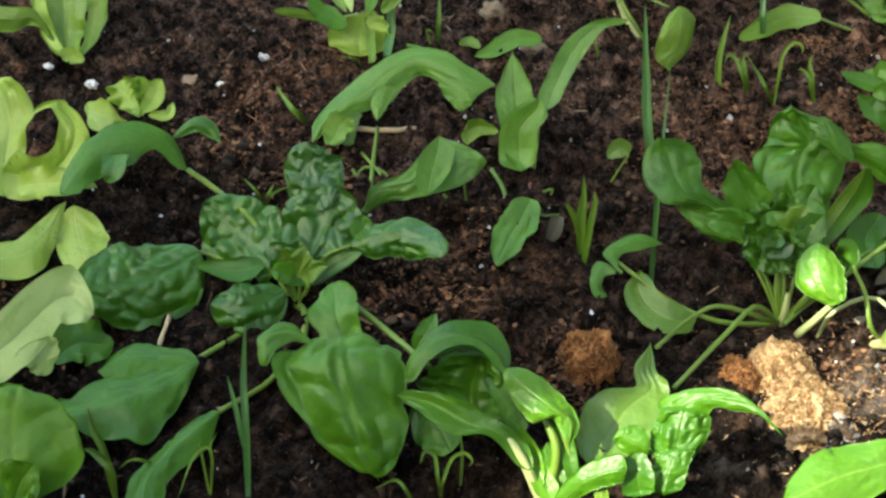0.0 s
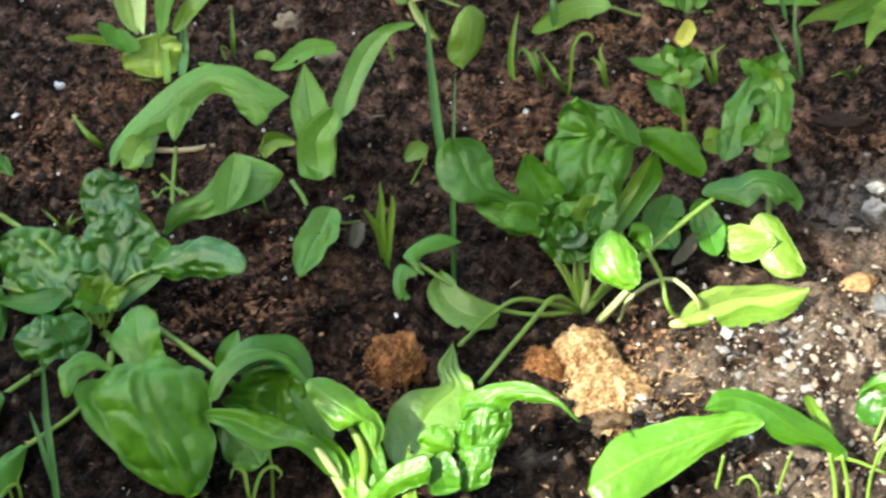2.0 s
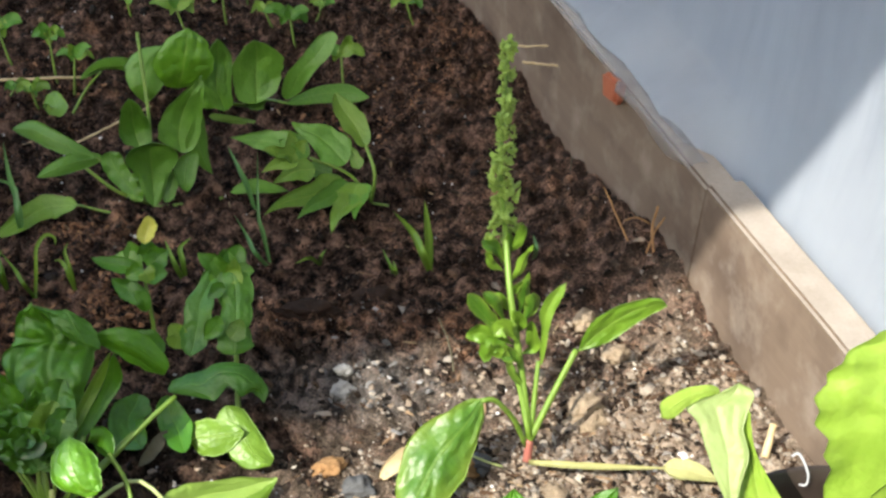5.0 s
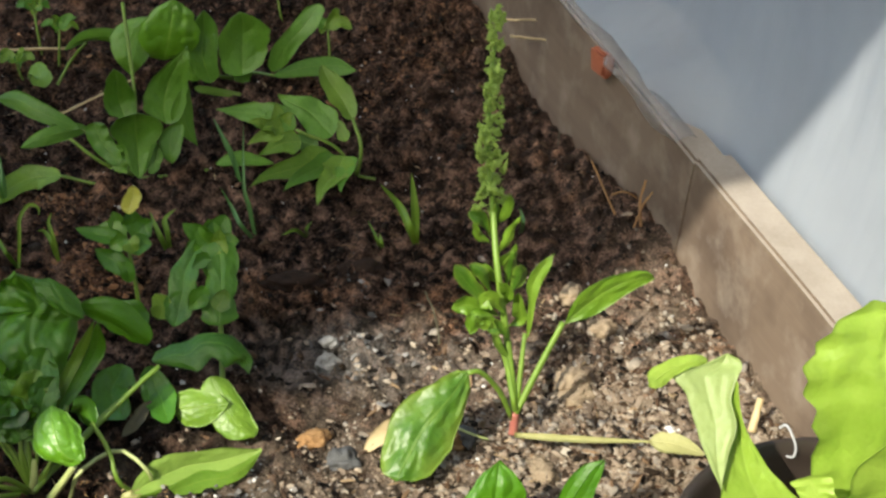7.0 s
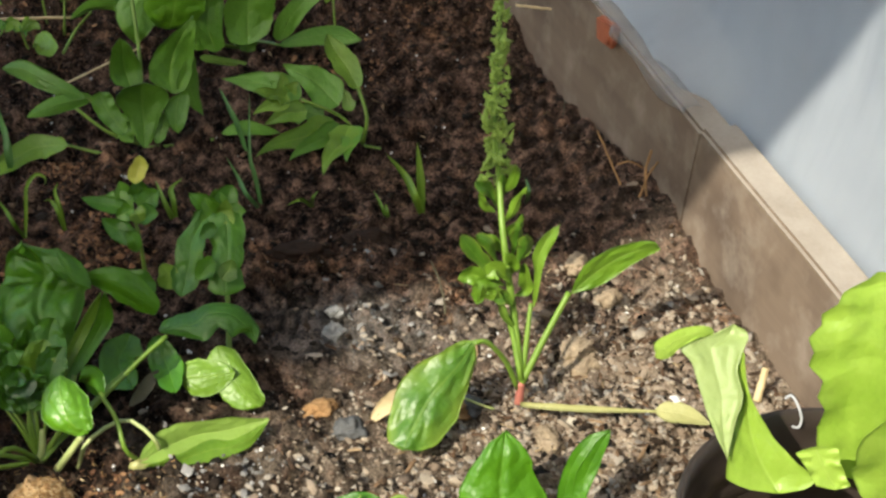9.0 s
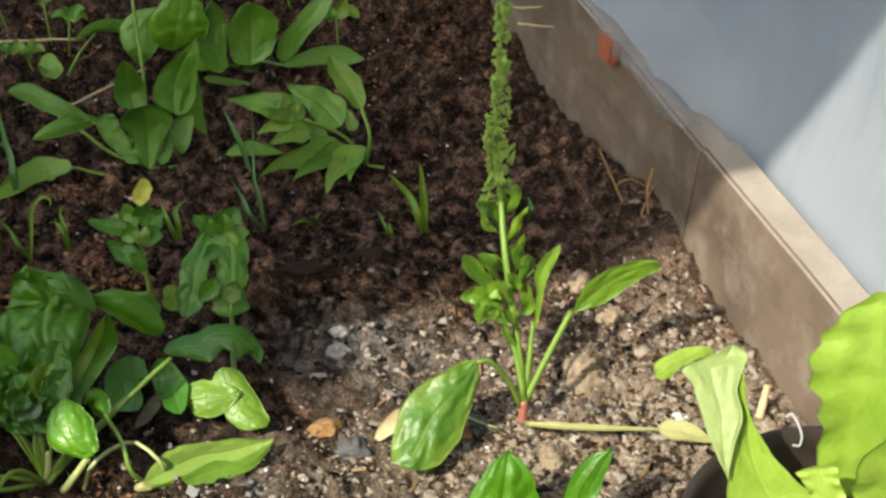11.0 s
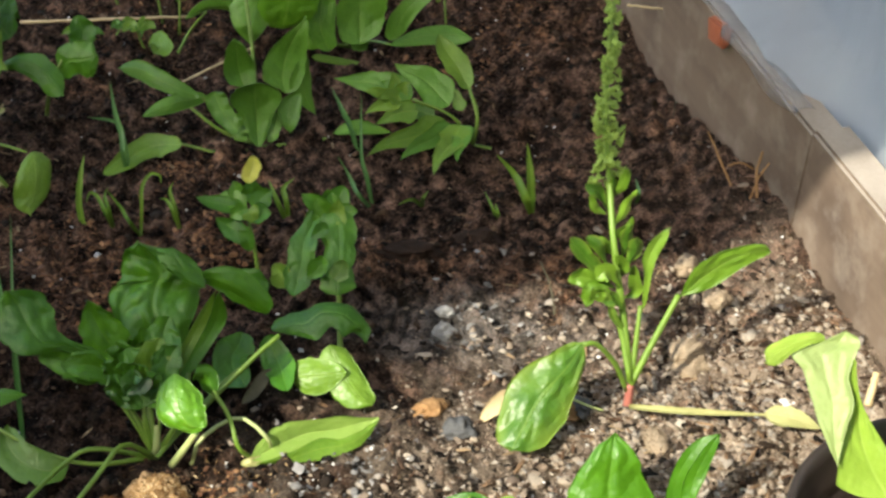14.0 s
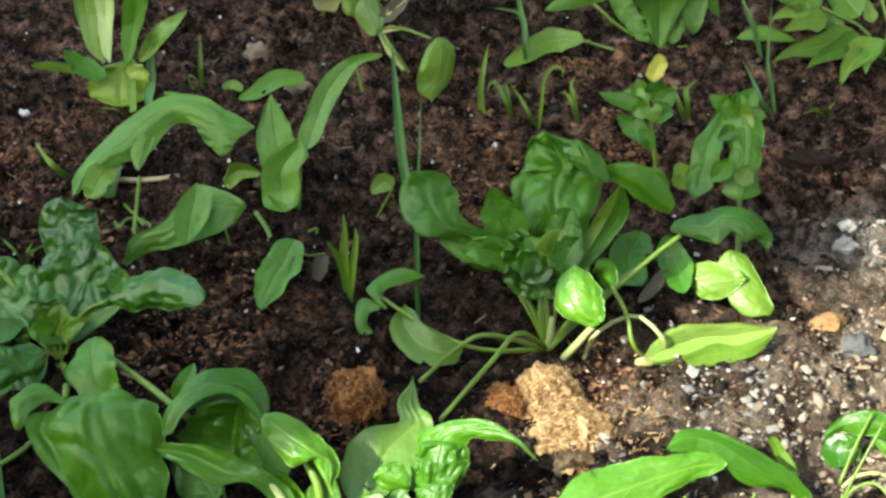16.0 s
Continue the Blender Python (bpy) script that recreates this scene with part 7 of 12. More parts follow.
dried = thing("dead_leaf", -0.2909, -0.2198, 0.0000, "shrivelled brown leaf on the soil", "dead leaf")
leaf(dried, [(-0.2888, -0.2182, 0.0120), (-0.2879, -0.2312, 0.0100), (-0.2901, -0.2398, 0.0040)], 0.0119, mat="dead", shape="oval", cup=0.6, seed=327)

bolting = thing("spinach_plant", 0.2010, -0.1743, -0.0000, "bolting spinach with a tall budding flower spike", "spinach", "spinach plants")
stalk(bolting, [(0.2010, -0.1743, -0.0000), (0.2006, -0.1743, 0.0123), (0.2001, -0.1743, 0.0202)], 0.0034, 0.0030, mat="pink")
stalk(bolting, [(0.1997, -0.1743, 0.0229), (0.1909, -0.1493, 0.0612), (0.1781, -0.1243, 0.1116), (0.1720, -0.0893, 0.1451)], 0.0029, 0.0022, mat="stalk", name="stem")
spike = stalk(bolting, [(0.1720, -0.0893, 0.1451), (0.1651, -0.0693, 0.1889), (0.1636, -0.0343, 0.2647)], 0.0022, 0.0010, mat="stalk", name="flower_spike")
stalk(bolting, [(0.1985, -0.1743, 0.0145), (0.1864, -0.1783, 0.0412), (0.1705, -0.1843, 0.0625), (0.1606, -0.1883, 0.0649)], 0.0020, 0.0018)
leaf(bolting, None, 0, mat="bolt", seed=3000, cup=-0.2, pucker=0.0042, cell=0.0095, rag=0, wave=0.01, face=(-0.1,-0.85,0.5), edges=([(0.1609, -0.1848, 0.0650), (0.1500, -0.1878, 0.0640), (0.1386, -0.1945, 0.0600), (0.1254, -0.2001, 0.0550), (0.1127, -0.2081, 0.0460), (0.1057, -0.2242, 0.0300), (0.1051, -0.2405, 0.0200), (0.1131, -0.2472, 0.0160)], [(0.1627, -0.1846, 0.0630), (0.1638, -0.1907, 0.0520), (0.1606, -0.2032, 0.0420), (0.1565, -0.2156, 0.0330), (0.1509, -0.2268, 0.0250), (0.1420, -0.2382, 0.0190), (0.1299, -0.2462, 0.0160), (0.1200, -0.2477, 0.0150)]))
stalk(bolting, [(0.2005, -0.1743, 0.0203), (0.2138, -0.1593, 0.0506), (0.2278, -0.1443, 0.0807)], 0.0026, 0.0022)
leaf(bolting, None, 0, mat="young", cup=0.15, pucker=0.003, face=(0, -0.6, 0.8), seed=343, edges=([(0.2276, -0.1443, 0.0799), (0.2373, -0.1393, 0.1029), (0.2565, -0.1343, 0.1157), (0.2808, -0.1318, 0.1205), (0.2896, -0.1293, 0.1130)], [(0.2310, -0.1443, 0.0782), (0.2526, -0.1393, 0.0874), (0.2716, -0.1343, 0.1023), (0.2837, -0.1318, 0.1104), (0.2896, -0.1293, 0.1130)]))
stalk(bolting, [(0.2008, -0.1693, 0.0266), (0.2024, -0.1443, 0.0684)], 0.0022, 0.0016)
leaf(bolting, None, 0, mat="young", cup=0.3, wave=0.05, face=(-0.3, -0.8, 0.4), seed=352, edges=([(0.2017, -0.1543, 0.0714), (0.2003, -0.1503, 0.0980), (0.1975, -0.1463, 0.1119), (0.2028, -0.1428, 0.1268), (0.2144, -0.1393, 0.1349)], [(0.2046, -0.1543, 0.0736), (0.2049, -0.1503, 0.0935), (0.2068, -0.1463, 0.1103), (0.2118, -0.1428, 0.1237), (0.2144, -0.1393, 0.1349)]))
stalk(bolting, [(0.1990, -0.1743, 0.0255), (0.1893, -0.1543, 0.0549), (0.1752, -0.1443, 0.0765)], 0.0024, 0.0020)
leaf(bolting, [(0.1784, -0.1343, 0.0738), (0.1636, -0.1383, 0.0955), (0.1467, -0.1423, 0.1213)], 0.0134, mat="bolt", shape="spoon", cup=-0.5, wave=0.12, waves=2, face=(-0.364365, -0.8, 0.45), seed=361)
leaf(bolting, [(0.1819, -0.1293, 0.0804), (0.1704, -0.1333, 0.1071), (0.1570, -0.1373, 0.1186)], 0.0102, mat="bolt", shape="spoon", cup=-0.5, wave=0.12, waves=2, face=(0.213456, -0.8, 0.45), seed=369)
leaf(bolting, [(0.1810, -0.1443, 0.0818), (0.1616, -0.1483, 0.0930), (0.1479, -0.1523, 0.0909)], 0.0133, mat="young", shape="spoon", cup=0.5, wave=0.12, waves=2, face=(0.133752, -0.8, 0.45), seed=377)
leaf(bolting, [(0.1828, -0.1493, 0.0808), (0.1679, -0.1533, 0.0875), (0.1623, -0.1573, 0.0742)], 0.0141, mat="young", shape="spoon", cup=-0.5, wave=0.12, waves=2, face=(0.296064, -0.8, 0.45), seed=385)
leaf(bolting, [(0.1869, -0.1443, 0.0823), (0.1746, -0.1483, 0.0991), (0.1672, -0.1523, 0.0941)], 0.0133, mat="young", shape="spoon", cup=0.5, wave=0.12, waves=2, face=(0.0553647, -0.8, 0.45), seed=393)
leaf(bolting, [(0.1899, -0.1543, 0.0703), (0.1802, -0.1583, 0.0826), (0.1729, -0.1623, 0.0826)], 0.0118, mat="bolt", shape="spoon", cup=0.5, wave=0.12, waves=2, face=(0.341985, -0.8, 0.45), seed=401)
leaf(bolting, [(0.1784, -0.1143, 0.1136), (0.1839, -0.1183, 0.1316), (0.1897, -0.1223, 0.1516)], 0.0079, mat="young", shape="lance", cup=-0.5, wave=0.12, waves=2, face=(0.238411, -0.8, 0.45), seed=409)
leaf(bolting, [(0.1860, -0.1193, 0.0833), (0.1889, -0.1233, 0.1064), (0.1888, -0.1273, 0.1263)], 0.0103, mat="bolt", shape="spoon", cup=-0.5, wave=0.12, waves=2, face=(0.33789, -0.8, 0.45), seed=417)
leaf(bolting, [(0.1886, -0.1243, 0.0772), (0.1945, -0.1283, 0.1007), (0.1928, -0.1323, 0.1182)], 0.0119, mat="bolt", shape="spoon", cup=-0.5, wave=0.12, waves=2, face=(0.0880072, -0.8, 0.45), seed=425)
leaf(bolting, [(0.1904, -0.1293, 0.0609), (0.1985, -0.1333, 0.0749), (0.1944, -0.1373, 0.0975)], 0.0104, mat="young", shape="spoon", cup=0.5, wave=0.12, waves=2, face=(-0.307288, -0.8, 0.45), seed=433)
leaf(bolting, [(0.1738, -0.0993, 0.1172), (0.1644, -0.1033, 0.1337), (0.1560, -0.1073, 0.1429)], 0.0103, mat="bolt", shape="spoon", cup=0.5, wave=0.12, waves=2, face=(0.302302, -0.8, 0.45), seed=441)
leaf(bolting, [(0.1761, -0.0943, 0.1139), (0.1769, -0.0983, 0.1314), (0.1738, -0.1023, 0.1483)], 0.0087, mat="bolt", shape="lance", cup=-0.5, wave=0.12, waves=2, face=(0.302966, -0.8, 0.45), seed=449)
leaf(bolting, [(0.1741, -0.0943, 0.1235), (0.1816, -0.0983, 0.1415), (0.1835, -0.1023, 0.1564)], 0.0079, mat="young", shape="lance", cup=-0.5, wave=0.12, waves=2, face=(-0.270479, -0.8, 0.45), seed=457)
leaf(bolting, [(0.1945, -0.1543, 0.0504), (0.1814, -0.1583, 0.0727), (0.1725, -0.1623, 0.0949)], 0.0047, mat="stalk", shape="lance", cup=0.5, wave=0.12, waves=2, face=(0.254743, -0.8, 0.45), seed=465)
leaf(bolting, [(0.1835, -0.1403, 0.0789), (0.1745, -0.1443, 0.0887), (0.1647, -0.1483, 0.1031)], 0.0095, mat="young", shape="spoon", cup=0.5, wave=0.12, waves=2, face=(0.332188, -0.8, 0.45), seed=473)
leaf(bolting, [(0.1862, -0.1343, 0.0821), (0.1872, -0.1383, 0.0976), (0.1791, -0.1423, 0.1097)], 0.0095, mat="young", shape="spoon", cup=0.5, wave=0.12, waves=2, face=(-0.378885, -0.8, 0.45), seed=481)
leaf(bolting, [(0.1849, -0.1483, 0.0802), (0.1737, -0.1523, 0.0798), (0.1645, -0.1563, 0.0885)], 0.0102, mat="young", shape="spoon", cup=-0.5, wave=0.12, waves=2, face=(0.156342, -0.8, 0.45), seed=489)
leaf(bolting, [(0.1785, -0.1243, 0.0963), (0.1696, -0.1283, 0.1083), (0.1633, -0.1323, 0.1067)], 0.0079, mat="young", shape="lance", cup=-0.5, wave=0.12, waves=2, face=(-0.00893502, -0.8, 0.45), seed=497)
leaf(bolting, [(0.1807, -0.1183, 0.1069), (0.1862, -0.1223, 0.1177), (0.1889, -0.1263, 0.1319)], 0.0071, mat="young", shape="lance", cup=0.5, wave=0.12, waves=2, face=(0.0865001, -0.8, 0.45), seed=505)
leaf(bolting, [(0.1730, -0.1043, 0.1158), (0.1637, -0.1083, 0.1251), (0.1583, -0.1123, 0.1356)], 0.0071, mat="young", shape="lance", cup=-0.5, wave=0.12, waves=2, face=(-0.366899, -0.8, 0.45), seed=513)
bud_cluster(spike, (0.1642, -0.0942, 0.1349), 0.0029, 353)
bud_cluster(spike, (0.1629, -0.0964, 0.1399), 0.0046, 354)
bud_cluster(spike, (0.1715, -0.0917, 0.1341), 0.0022, 355)
bud_cluster(spike, (0.1830, -0.0773, 0.1341), 0.0030, 356)
bud_cluster(spike, (0.1778, -0.0788, 0.1325), 0.0036, 357)
bud_cluster(spike, (0.1799, -0.0879, 0.1431), 0.0029, 358)
bud_cluster(spike, (0.1664, -0.0805, 0.1404), 0.0026, 359)
bud_cluster(spike, (0.1771, -0.0856, 0.1460), 0.0023, 360)
bud_cluster(spike, (0.1642, -0.0885, 0.1436), 0.0033, 361)
bud_cluster(spike, (0.1689, -0.0951, 0.1564), 0.0041, 362)
bud_cluster(spike, (0.1664, -0.0864, 0.1450), 0.0043, 363)
bud_cluster(spike, (0.1766, -0.0873, 0.1462), 0.0031, 364)
bud_cluster(spike, (0.1725, -0.0834, 0.1536), 0.0044, 365)
bud_cluster(spike, (0.1689, -0.0815, 0.1493), 0.0035, 366)
bud_cluster(spike, (0.1667, -0.0786, 0.1504), 0.0036, 367)
bud_cluster(spike, (0.1757, -0.0742, 0.1497), 0.0027, 368)
bud_cluster(spike, (0.1693, -0.0815, 0.1522), 0.0032, 369)
bud_cluster(spike, (0.1738, -0.0764, 0.1533), 0.0021, 370)
bud_cluster(spike, (0.1644, -0.0704, 0.1512), 0.0021, 371)
bud_cluster(spike, (0.1781, -0.0827, 0.1644), 0.0041, 372)
bud_cluster(spike, (0.1655, -0.0737, 0.1535), 0.0036, 373)
bud_cluster(spike, (0.1727, -0.0872, 0.1695), 0.0028, 374)
bud_cluster(spike, (0.1726, -0.0816, 0.1655), 0.0038, 375)
bud_cluster(spike, (0.1687, -0.0819, 0.1670), 0.0033, 376)
bud_cluster(spike, (0.1636, -0.0773, 0.1674), 0.0038, 377)
bud_cluster(spike, (0.1666, -0.0785, 0.1717), 0.0029, 378)
bud_cluster(spike, (0.1767, -0.0716, 0.1656), 0.0040, 379)
bud_cluster(spike, (0.1714, -0.0775, 0.1718), 0.0033, 380)
bud_cluster(spike, (0.1580, -0.0858, 0.1805), 0.0019, 381)
bud_cluster(spike, (0.1669, -0.0719, 0.1679), 0.0031, 382)
bud_cluster(spike, (0.1609, -0.0823, 0.1782), 0.0041, 383)
bud_cluster(spike, (0.1629, -0.0718, 0.1705), 0.0032, 384)
bud_cluster(spike, (0.1680, -0.0773, 0.1801), 0.0021, 385)
bud_cluster(spike, (0.1669, -0.0854, 0.1887), 0.0038, 386)
bud_cluster(spike, (0.1612, -0.0783, 0.1847), 0.0030, 387)
bud_cluster(spike, (0.1656, -0.0731, 0.1766), 0.0030, 388)
bud_cluster(spike, (0.1619, -0.0823, 0.1926), 0.0040, 389)
bud_cluster(spike, (0.1631, -0.0648, 0.1804), 0.0020, 390)
bud_cluster(spike, (0.1590, -0.0782, 0.1909), 0.0018, 391)
bud_cluster(spike, (0.1712, -0.0712, 0.1857), 0.0034, 392)
bud_cluster(spike, (0.1706, -0.0739, 0.1889), 0.0021, 393)
bud_cluster(spike, (0.1668, -0.0603, 0.1815), 0.0026, 394)
bud_cluster(spike, (0.1727, -0.0626, 0.1889), 0.0036, 395)
bud_cluster(spike, (0.1616, -0.0661, 0.1873), 0.0035, 396)
bud_cluster(spike, (0.1637, -0.0783, 0.1952), 0.0023, 397)
bud_cluster(spike, (0.1624, -0.0776, 0.1983), 0.0024, 398)
bud_cluster(spike, (0.1640, -0.0743, 0.1967), 0.0018, 399)
bud_cluster(spike, (0.1641, -0.0776, 0.2004), 0.0032, 400)
bud_cluster(spike, (0.1618, -0.0694, 0.2042), 0.0028, 401)
bud_cluster(spike, (0.1699, -0.0751, 0.2032), 0.0022, 402)
bud_cluster(spike, (0.1628, -0.0534, 0.1886), 0.0017, 403)
bud_cluster(spike, (0.1672, -0.0573, 0.2012), 0.0024, 404)
bud_cluster(spike, (0.1721, -0.0654, 0.2037), 0.0020, 405)
bud_cluster(spike, (0.1648, -0.0628, 0.2025), 0.0029, 406)
bud_cluster(spike, (0.1624, -0.0656, 0.2074), 0.0021, 407)
bud_cluster(spike, (0.1644, -0.0653, 0.2054), 0.0036, 408)
bud_cluster(spike, (0.1725, -0.0553, 0.2041), 0.0021, 409)
bud_cluster(spike, (0.1631, -0.0569, 0.2093), 0.0031, 410)
bud_cluster(spike, (0.1675, -0.0491, 0.2055), 0.0033, 411)
bud_cluster(spike, (0.1659, -0.0655, 0.2108), 0.0021, 412)
bud_cluster(spike, (0.1652, -0.0696, 0.2203), 0.0028, 413)
bud_cluster(spike, (0.1611, -0.0675, 0.2196), 0.0033, 414)
bud_cluster(spike, (0.1610, -0.0662, 0.2183), 0.0032, 415)
bud_cluster(spike, (0.1680, -0.0501, 0.2116), 0.0032, 416)
bud_cluster(spike, (0.1683, -0.0538, 0.2186), 0.0029, 417)
bud_cluster(spike, (0.1694, -0.0444, 0.2086), 0.0019, 418)
bud_cluster(spike, (0.1649, -0.0625, 0.2299), 0.0035, 419)
bud_cluster(spike, (0.1707, -0.0442, 0.2178), 0.0030, 420)
bud_cluster(spike, (0.1643, -0.0569, 0.2210), 0.0028, 421)
bud_cluster(spike, (0.1640, -0.0548, 0.2272), 0.0016, 422)
bud_cluster(spike, (0.1670, -0.0575, 0.2296), 0.0023, 423)
bud_cluster(spike, (0.1692, -0.0554, 0.2262), 0.0026, 424)
bud_cluster(spike, (0.1607, -0.0584, 0.2297), 0.0026, 425)
bud_cluster(spike, (0.1612, -0.0463, 0.2277), 0.0022, 426)
bud_cluster(spike, (0.1661, -0.0436, 0.2217), 0.0031, 427)
bud_cluster(spike, (0.1593, -0.0527, 0.2338), 0.0015, 428)
bud_cluster(spike, (0.1675, -0.0390, 0.2254), 0.0029, 429)
bud_cluster(spike, (0.1605, -0.0598, 0.2383), 0.0017, 430)
bud_cluster(spike, (0.1610, -0.0393, 0.2350), 0.0020, 431)
bud_cluster(spike, (0.1629, -0.0502, 0.2371), 0.0019, 432)
bud_cluster(spike, (0.1650, -0.0448, 0.2380), 0.0019, 433)
bud_cluster(spike, (0.1669, -0.0401, 0.2384), 0.0033, 434)
bud_cluster(spike, (0.1672, -0.0493, 0.2424), 0.0026, 435)
bud_cluster(spike, (0.1668, -0.0439, 0.2422), 0.0031, 436)
bud_cluster(spike, (0.1639, -0.0408, 0.2456), 0.0018, 437)
bud_cluster(spike, (0.1614, -0.0358, 0.2420), 0.0025, 438)
bud_cluster(spike, (0.1610, -0.0547, 0.2488), 0.0031, 439)
bud_cluster(spike, (0.1611, -0.0470, 0.2497), 0.0031, 440)
bud_cluster(spike, (0.1621, -0.0414, 0.2455), 0.0029, 441)
bud_cluster(spike, (0.1602, -0.0531, 0.2509), 0.0021, 442)
bud_cluster(spike, (0.1640, -0.0476, 0.2568), 0.0027, 443)
bud_cluster(spike, (0.1656, -0.0476, 0.2593), 0.0027, 444)
bud_cluster(spike, (0.1628, -0.0345, 0.2467), 0.0016, 445)
bud_cluster(spike, (0.1599, -0.0382, 0.2515), 0.0024, 446)
bud_cluster(spike, (0.1591, -0.0466, 0.2607), 0.0018, 447)
bud_cluster(spike, (0.1634, -0.0473, 0.2635), 0.0032, 448)
bud_cluster(spike, (0.1679, -0.0366, 0.2592), 0.0026, 449)
bud_cluster(spike, (0.1610, -0.0339, 0.2567), 0.0025, 450)
bud_cluster(spike, (0.1613, -0.0335, 0.2587), 0.0028, 451)
bud_cluster(spike, (0.1639, -0.0385, 0.2673), 0.0022, 452)
bud_cluster(spike, (0.1690, -0.0232, 0.2532), 0.0024, 453)
bud_cluster(spike, (0.1596, -0.0409, 0.2624), 0.0024, 454)
leaf(bolting, [(0.1990, -0.1937, 0.0160), (0.2435, -0.1962, 0.0180), (0.3050, -0.1904, 0.0160)], 0.0052, mat="yellow", shape="strap", cup=0.6, label="pale flattened stalk lying on the soil", seed=623)
leaf(bolting, [(0.2946, -0.1912, 0.0170), (0.3123, -0.1937, 0.0180), (0.3346, -0.1986, 0.0140)], 0.0171, mat="yellow", shape="lance", cup=0.2, seed=631)
stalk(bolting, [(0.1582, -0.1847, 0.0120), (0.1711, -0.1889, 0.0100), (0.1820, -0.1881, 0.0060)], 0.0010, 0.0008, mat="pale")

fallen = thing("dead_leaf", 0.1131, -0.1893, 0.0000, "tan withered dead leaf on the soil", "dead leaf")
leaf(fallen, [(0.1160, -0.1817, 0.0120), (0.1063, -0.1954, 0.0100), (0.0950, -0.2074, 0.0040)], 0.0126, mat="straw", shape="oval", cup=0.3, seed=467)

far = thing("spinach_plant", -0.0973, 0.1204, -0.0000, "spinach plant with pointed arrow-shaped leaves", "spinach", "spinach plants")
leaf(far, None, 0, mat="farleaf", seed=3000, cup=-0.2, face=(0,-0.5,0.85), edges=([(-0.1421, 0.1282, 0.0400), (-0.1595, 0.1298, 0.0500), (-0.1787, 0.1358, 0.0570), (-0.1962, 0.1448, 0.0580), (-0.2131, 0.1446, 0.0500)], [(-0.1443, 0.1236, 0.0350), (-0.1627, 0.1224, 0.0390), (-0.1817, 0.1263, 0.0430), (-0.1967, 0.1341, 0.0460), (-0.2108, 0.1386, 0.0490)]))
leaf(far, None, 0, mat="farleaf", seed=3007, cup=-0.2, face=(0,-0.5,0.85), edges=([(-0.1373, 0.1378, 0.0360), (-0.1541, 0.1274, 0.0410), (-0.1674, 0.1194, 0.0410), (-0.1798, 0.1124, 0.0350), (-0.1874, 0.1037, 0.0300)], [(-0.1366, 0.1325, 0.0300), (-0.1514, 0.1207, 0.0290), (-0.1642, 0.1127, 0.0280), (-0.1763, 0.1067, 0.0280), (-0.1863, 0.1028, 0.0290)]))
leaf(far, None, 0, mat="farleaf", seed=3014, cup=0.25, face=(0,-0.8,0.5), edges=([(-0.1170, 0.1410, 0.0400), (-0.1250, 0.1430, 0.0500), (-0.1240, 0.1450, 0.0720), (-0.1180, 0.1440, 0.0850)], [(-0.0980, 0.1430, 0.0400), (-0.1010, 0.1530, 0.0560), (-0.1070, 0.1460, 0.0760), (-0.1170, 0.1450, 0.0850)]))
leaf(far, None, 0, mat="farleaf", seed=3021, cup=0.25, pucker=0.002, face=(-0.2,-0.8,0.5), edges=([(-0.0800, 0.1360, 0.0450), (-0.0930, 0.1380, 0.0550), (-0.0900, 0.1460, 0.0720), (-0.0760, 0.1460, 0.0920), (-0.0600, 0.1500, 0.1080)], [(-0.0670, 0.1350, 0.0400), (-0.0600, 0.1410, 0.0560), (-0.0580, 0.1450, 0.0760), (-0.0570, 0.1450, 0.0960), (-0.0590, 0.1510, 0.1080)]))
leaf(far, None, 0, mat="farleaf", seed=3028, cup=-0.2, face=(0.4,-0.7,0.5), edges=([(-0.0650, 0.1440, 0.0700), (-0.0700, 0.1370, 0.0520), (-0.0600, 0.1350, 0.0340), (-0.0480, 0.1380, 0.0220)], [(-0.0570, 0.1520, 0.0740), (-0.0530, 0.1490, 0.0520), (-0.0500, 0.1420, 0.0340), (-0.0470, 0.1380, 0.0220)]))
leaf(far, None, 0, mat="farleaf", seed=3035, cup=0.2, face=(0.2,-0.8,0.5), edges=([(-0.0740, 0.1300, 0.0440), (-0.0780, 0.1230, 0.0340), (-0.0740, 0.1160, 0.0240), (-0.0670, 0.1170, 0.0160)], [(-0.0590, 0.1380, 0.0460), (-0.0590, 0.1280, 0.0340), (-0.0620, 0.1200, 0.0220), (-0.0660, 0.1170, 0.0160)]))
leaf(far, None, 0, mat="farleaf", seed=3042, cup=0.3, face=(0,-0.9,0.3), edges=([(-0.0960, 0.1060, 0.0060), (-0.1080, 0.1160, 0.0280), (-0.1170, 0.1140, 0.0480), (-0.1100, 0.1170, 0.0600)], [(-0.0880, 0.1070, 0.0060), (-0.0820, 0.1190, 0.0280), (-0.0760, 0.1240, 0.0480), (-0.0830, 0.1230, 0.0600)]))
leaf(far, None, 0, mat="farleaf", seed=3049, cup=0.2, wave=0.08, face=(0.2,-0.8,0.5), edges=([(-0.1120, 0.1090, 0.0120), (-0.1330, 0.1200, 0.0260), (-0.1390, 0.1290, 0.0400)], [(-0.1050, 0.1140, 0.0180), (-0.1170, 0.1240, 0.0340), (-0.1250, 0.1300, 0.0440)]))
leaf(far, None, 0, mat="farleaf", seed=3056, cup=-0.2, wave=0.1, face=(0.1,-0.8,0.5), edges=([(-0.1150, 0.1110, 0.0080), (-0.1210, 0.1170, 0.0160), (-0.1190, 0.1230, 0.0260)], [(-0.1010, 0.1080, 0.0080), (-0.1030, 0.1160, 0.0180), (-0.1090, 0.1240, 0.0280)]))
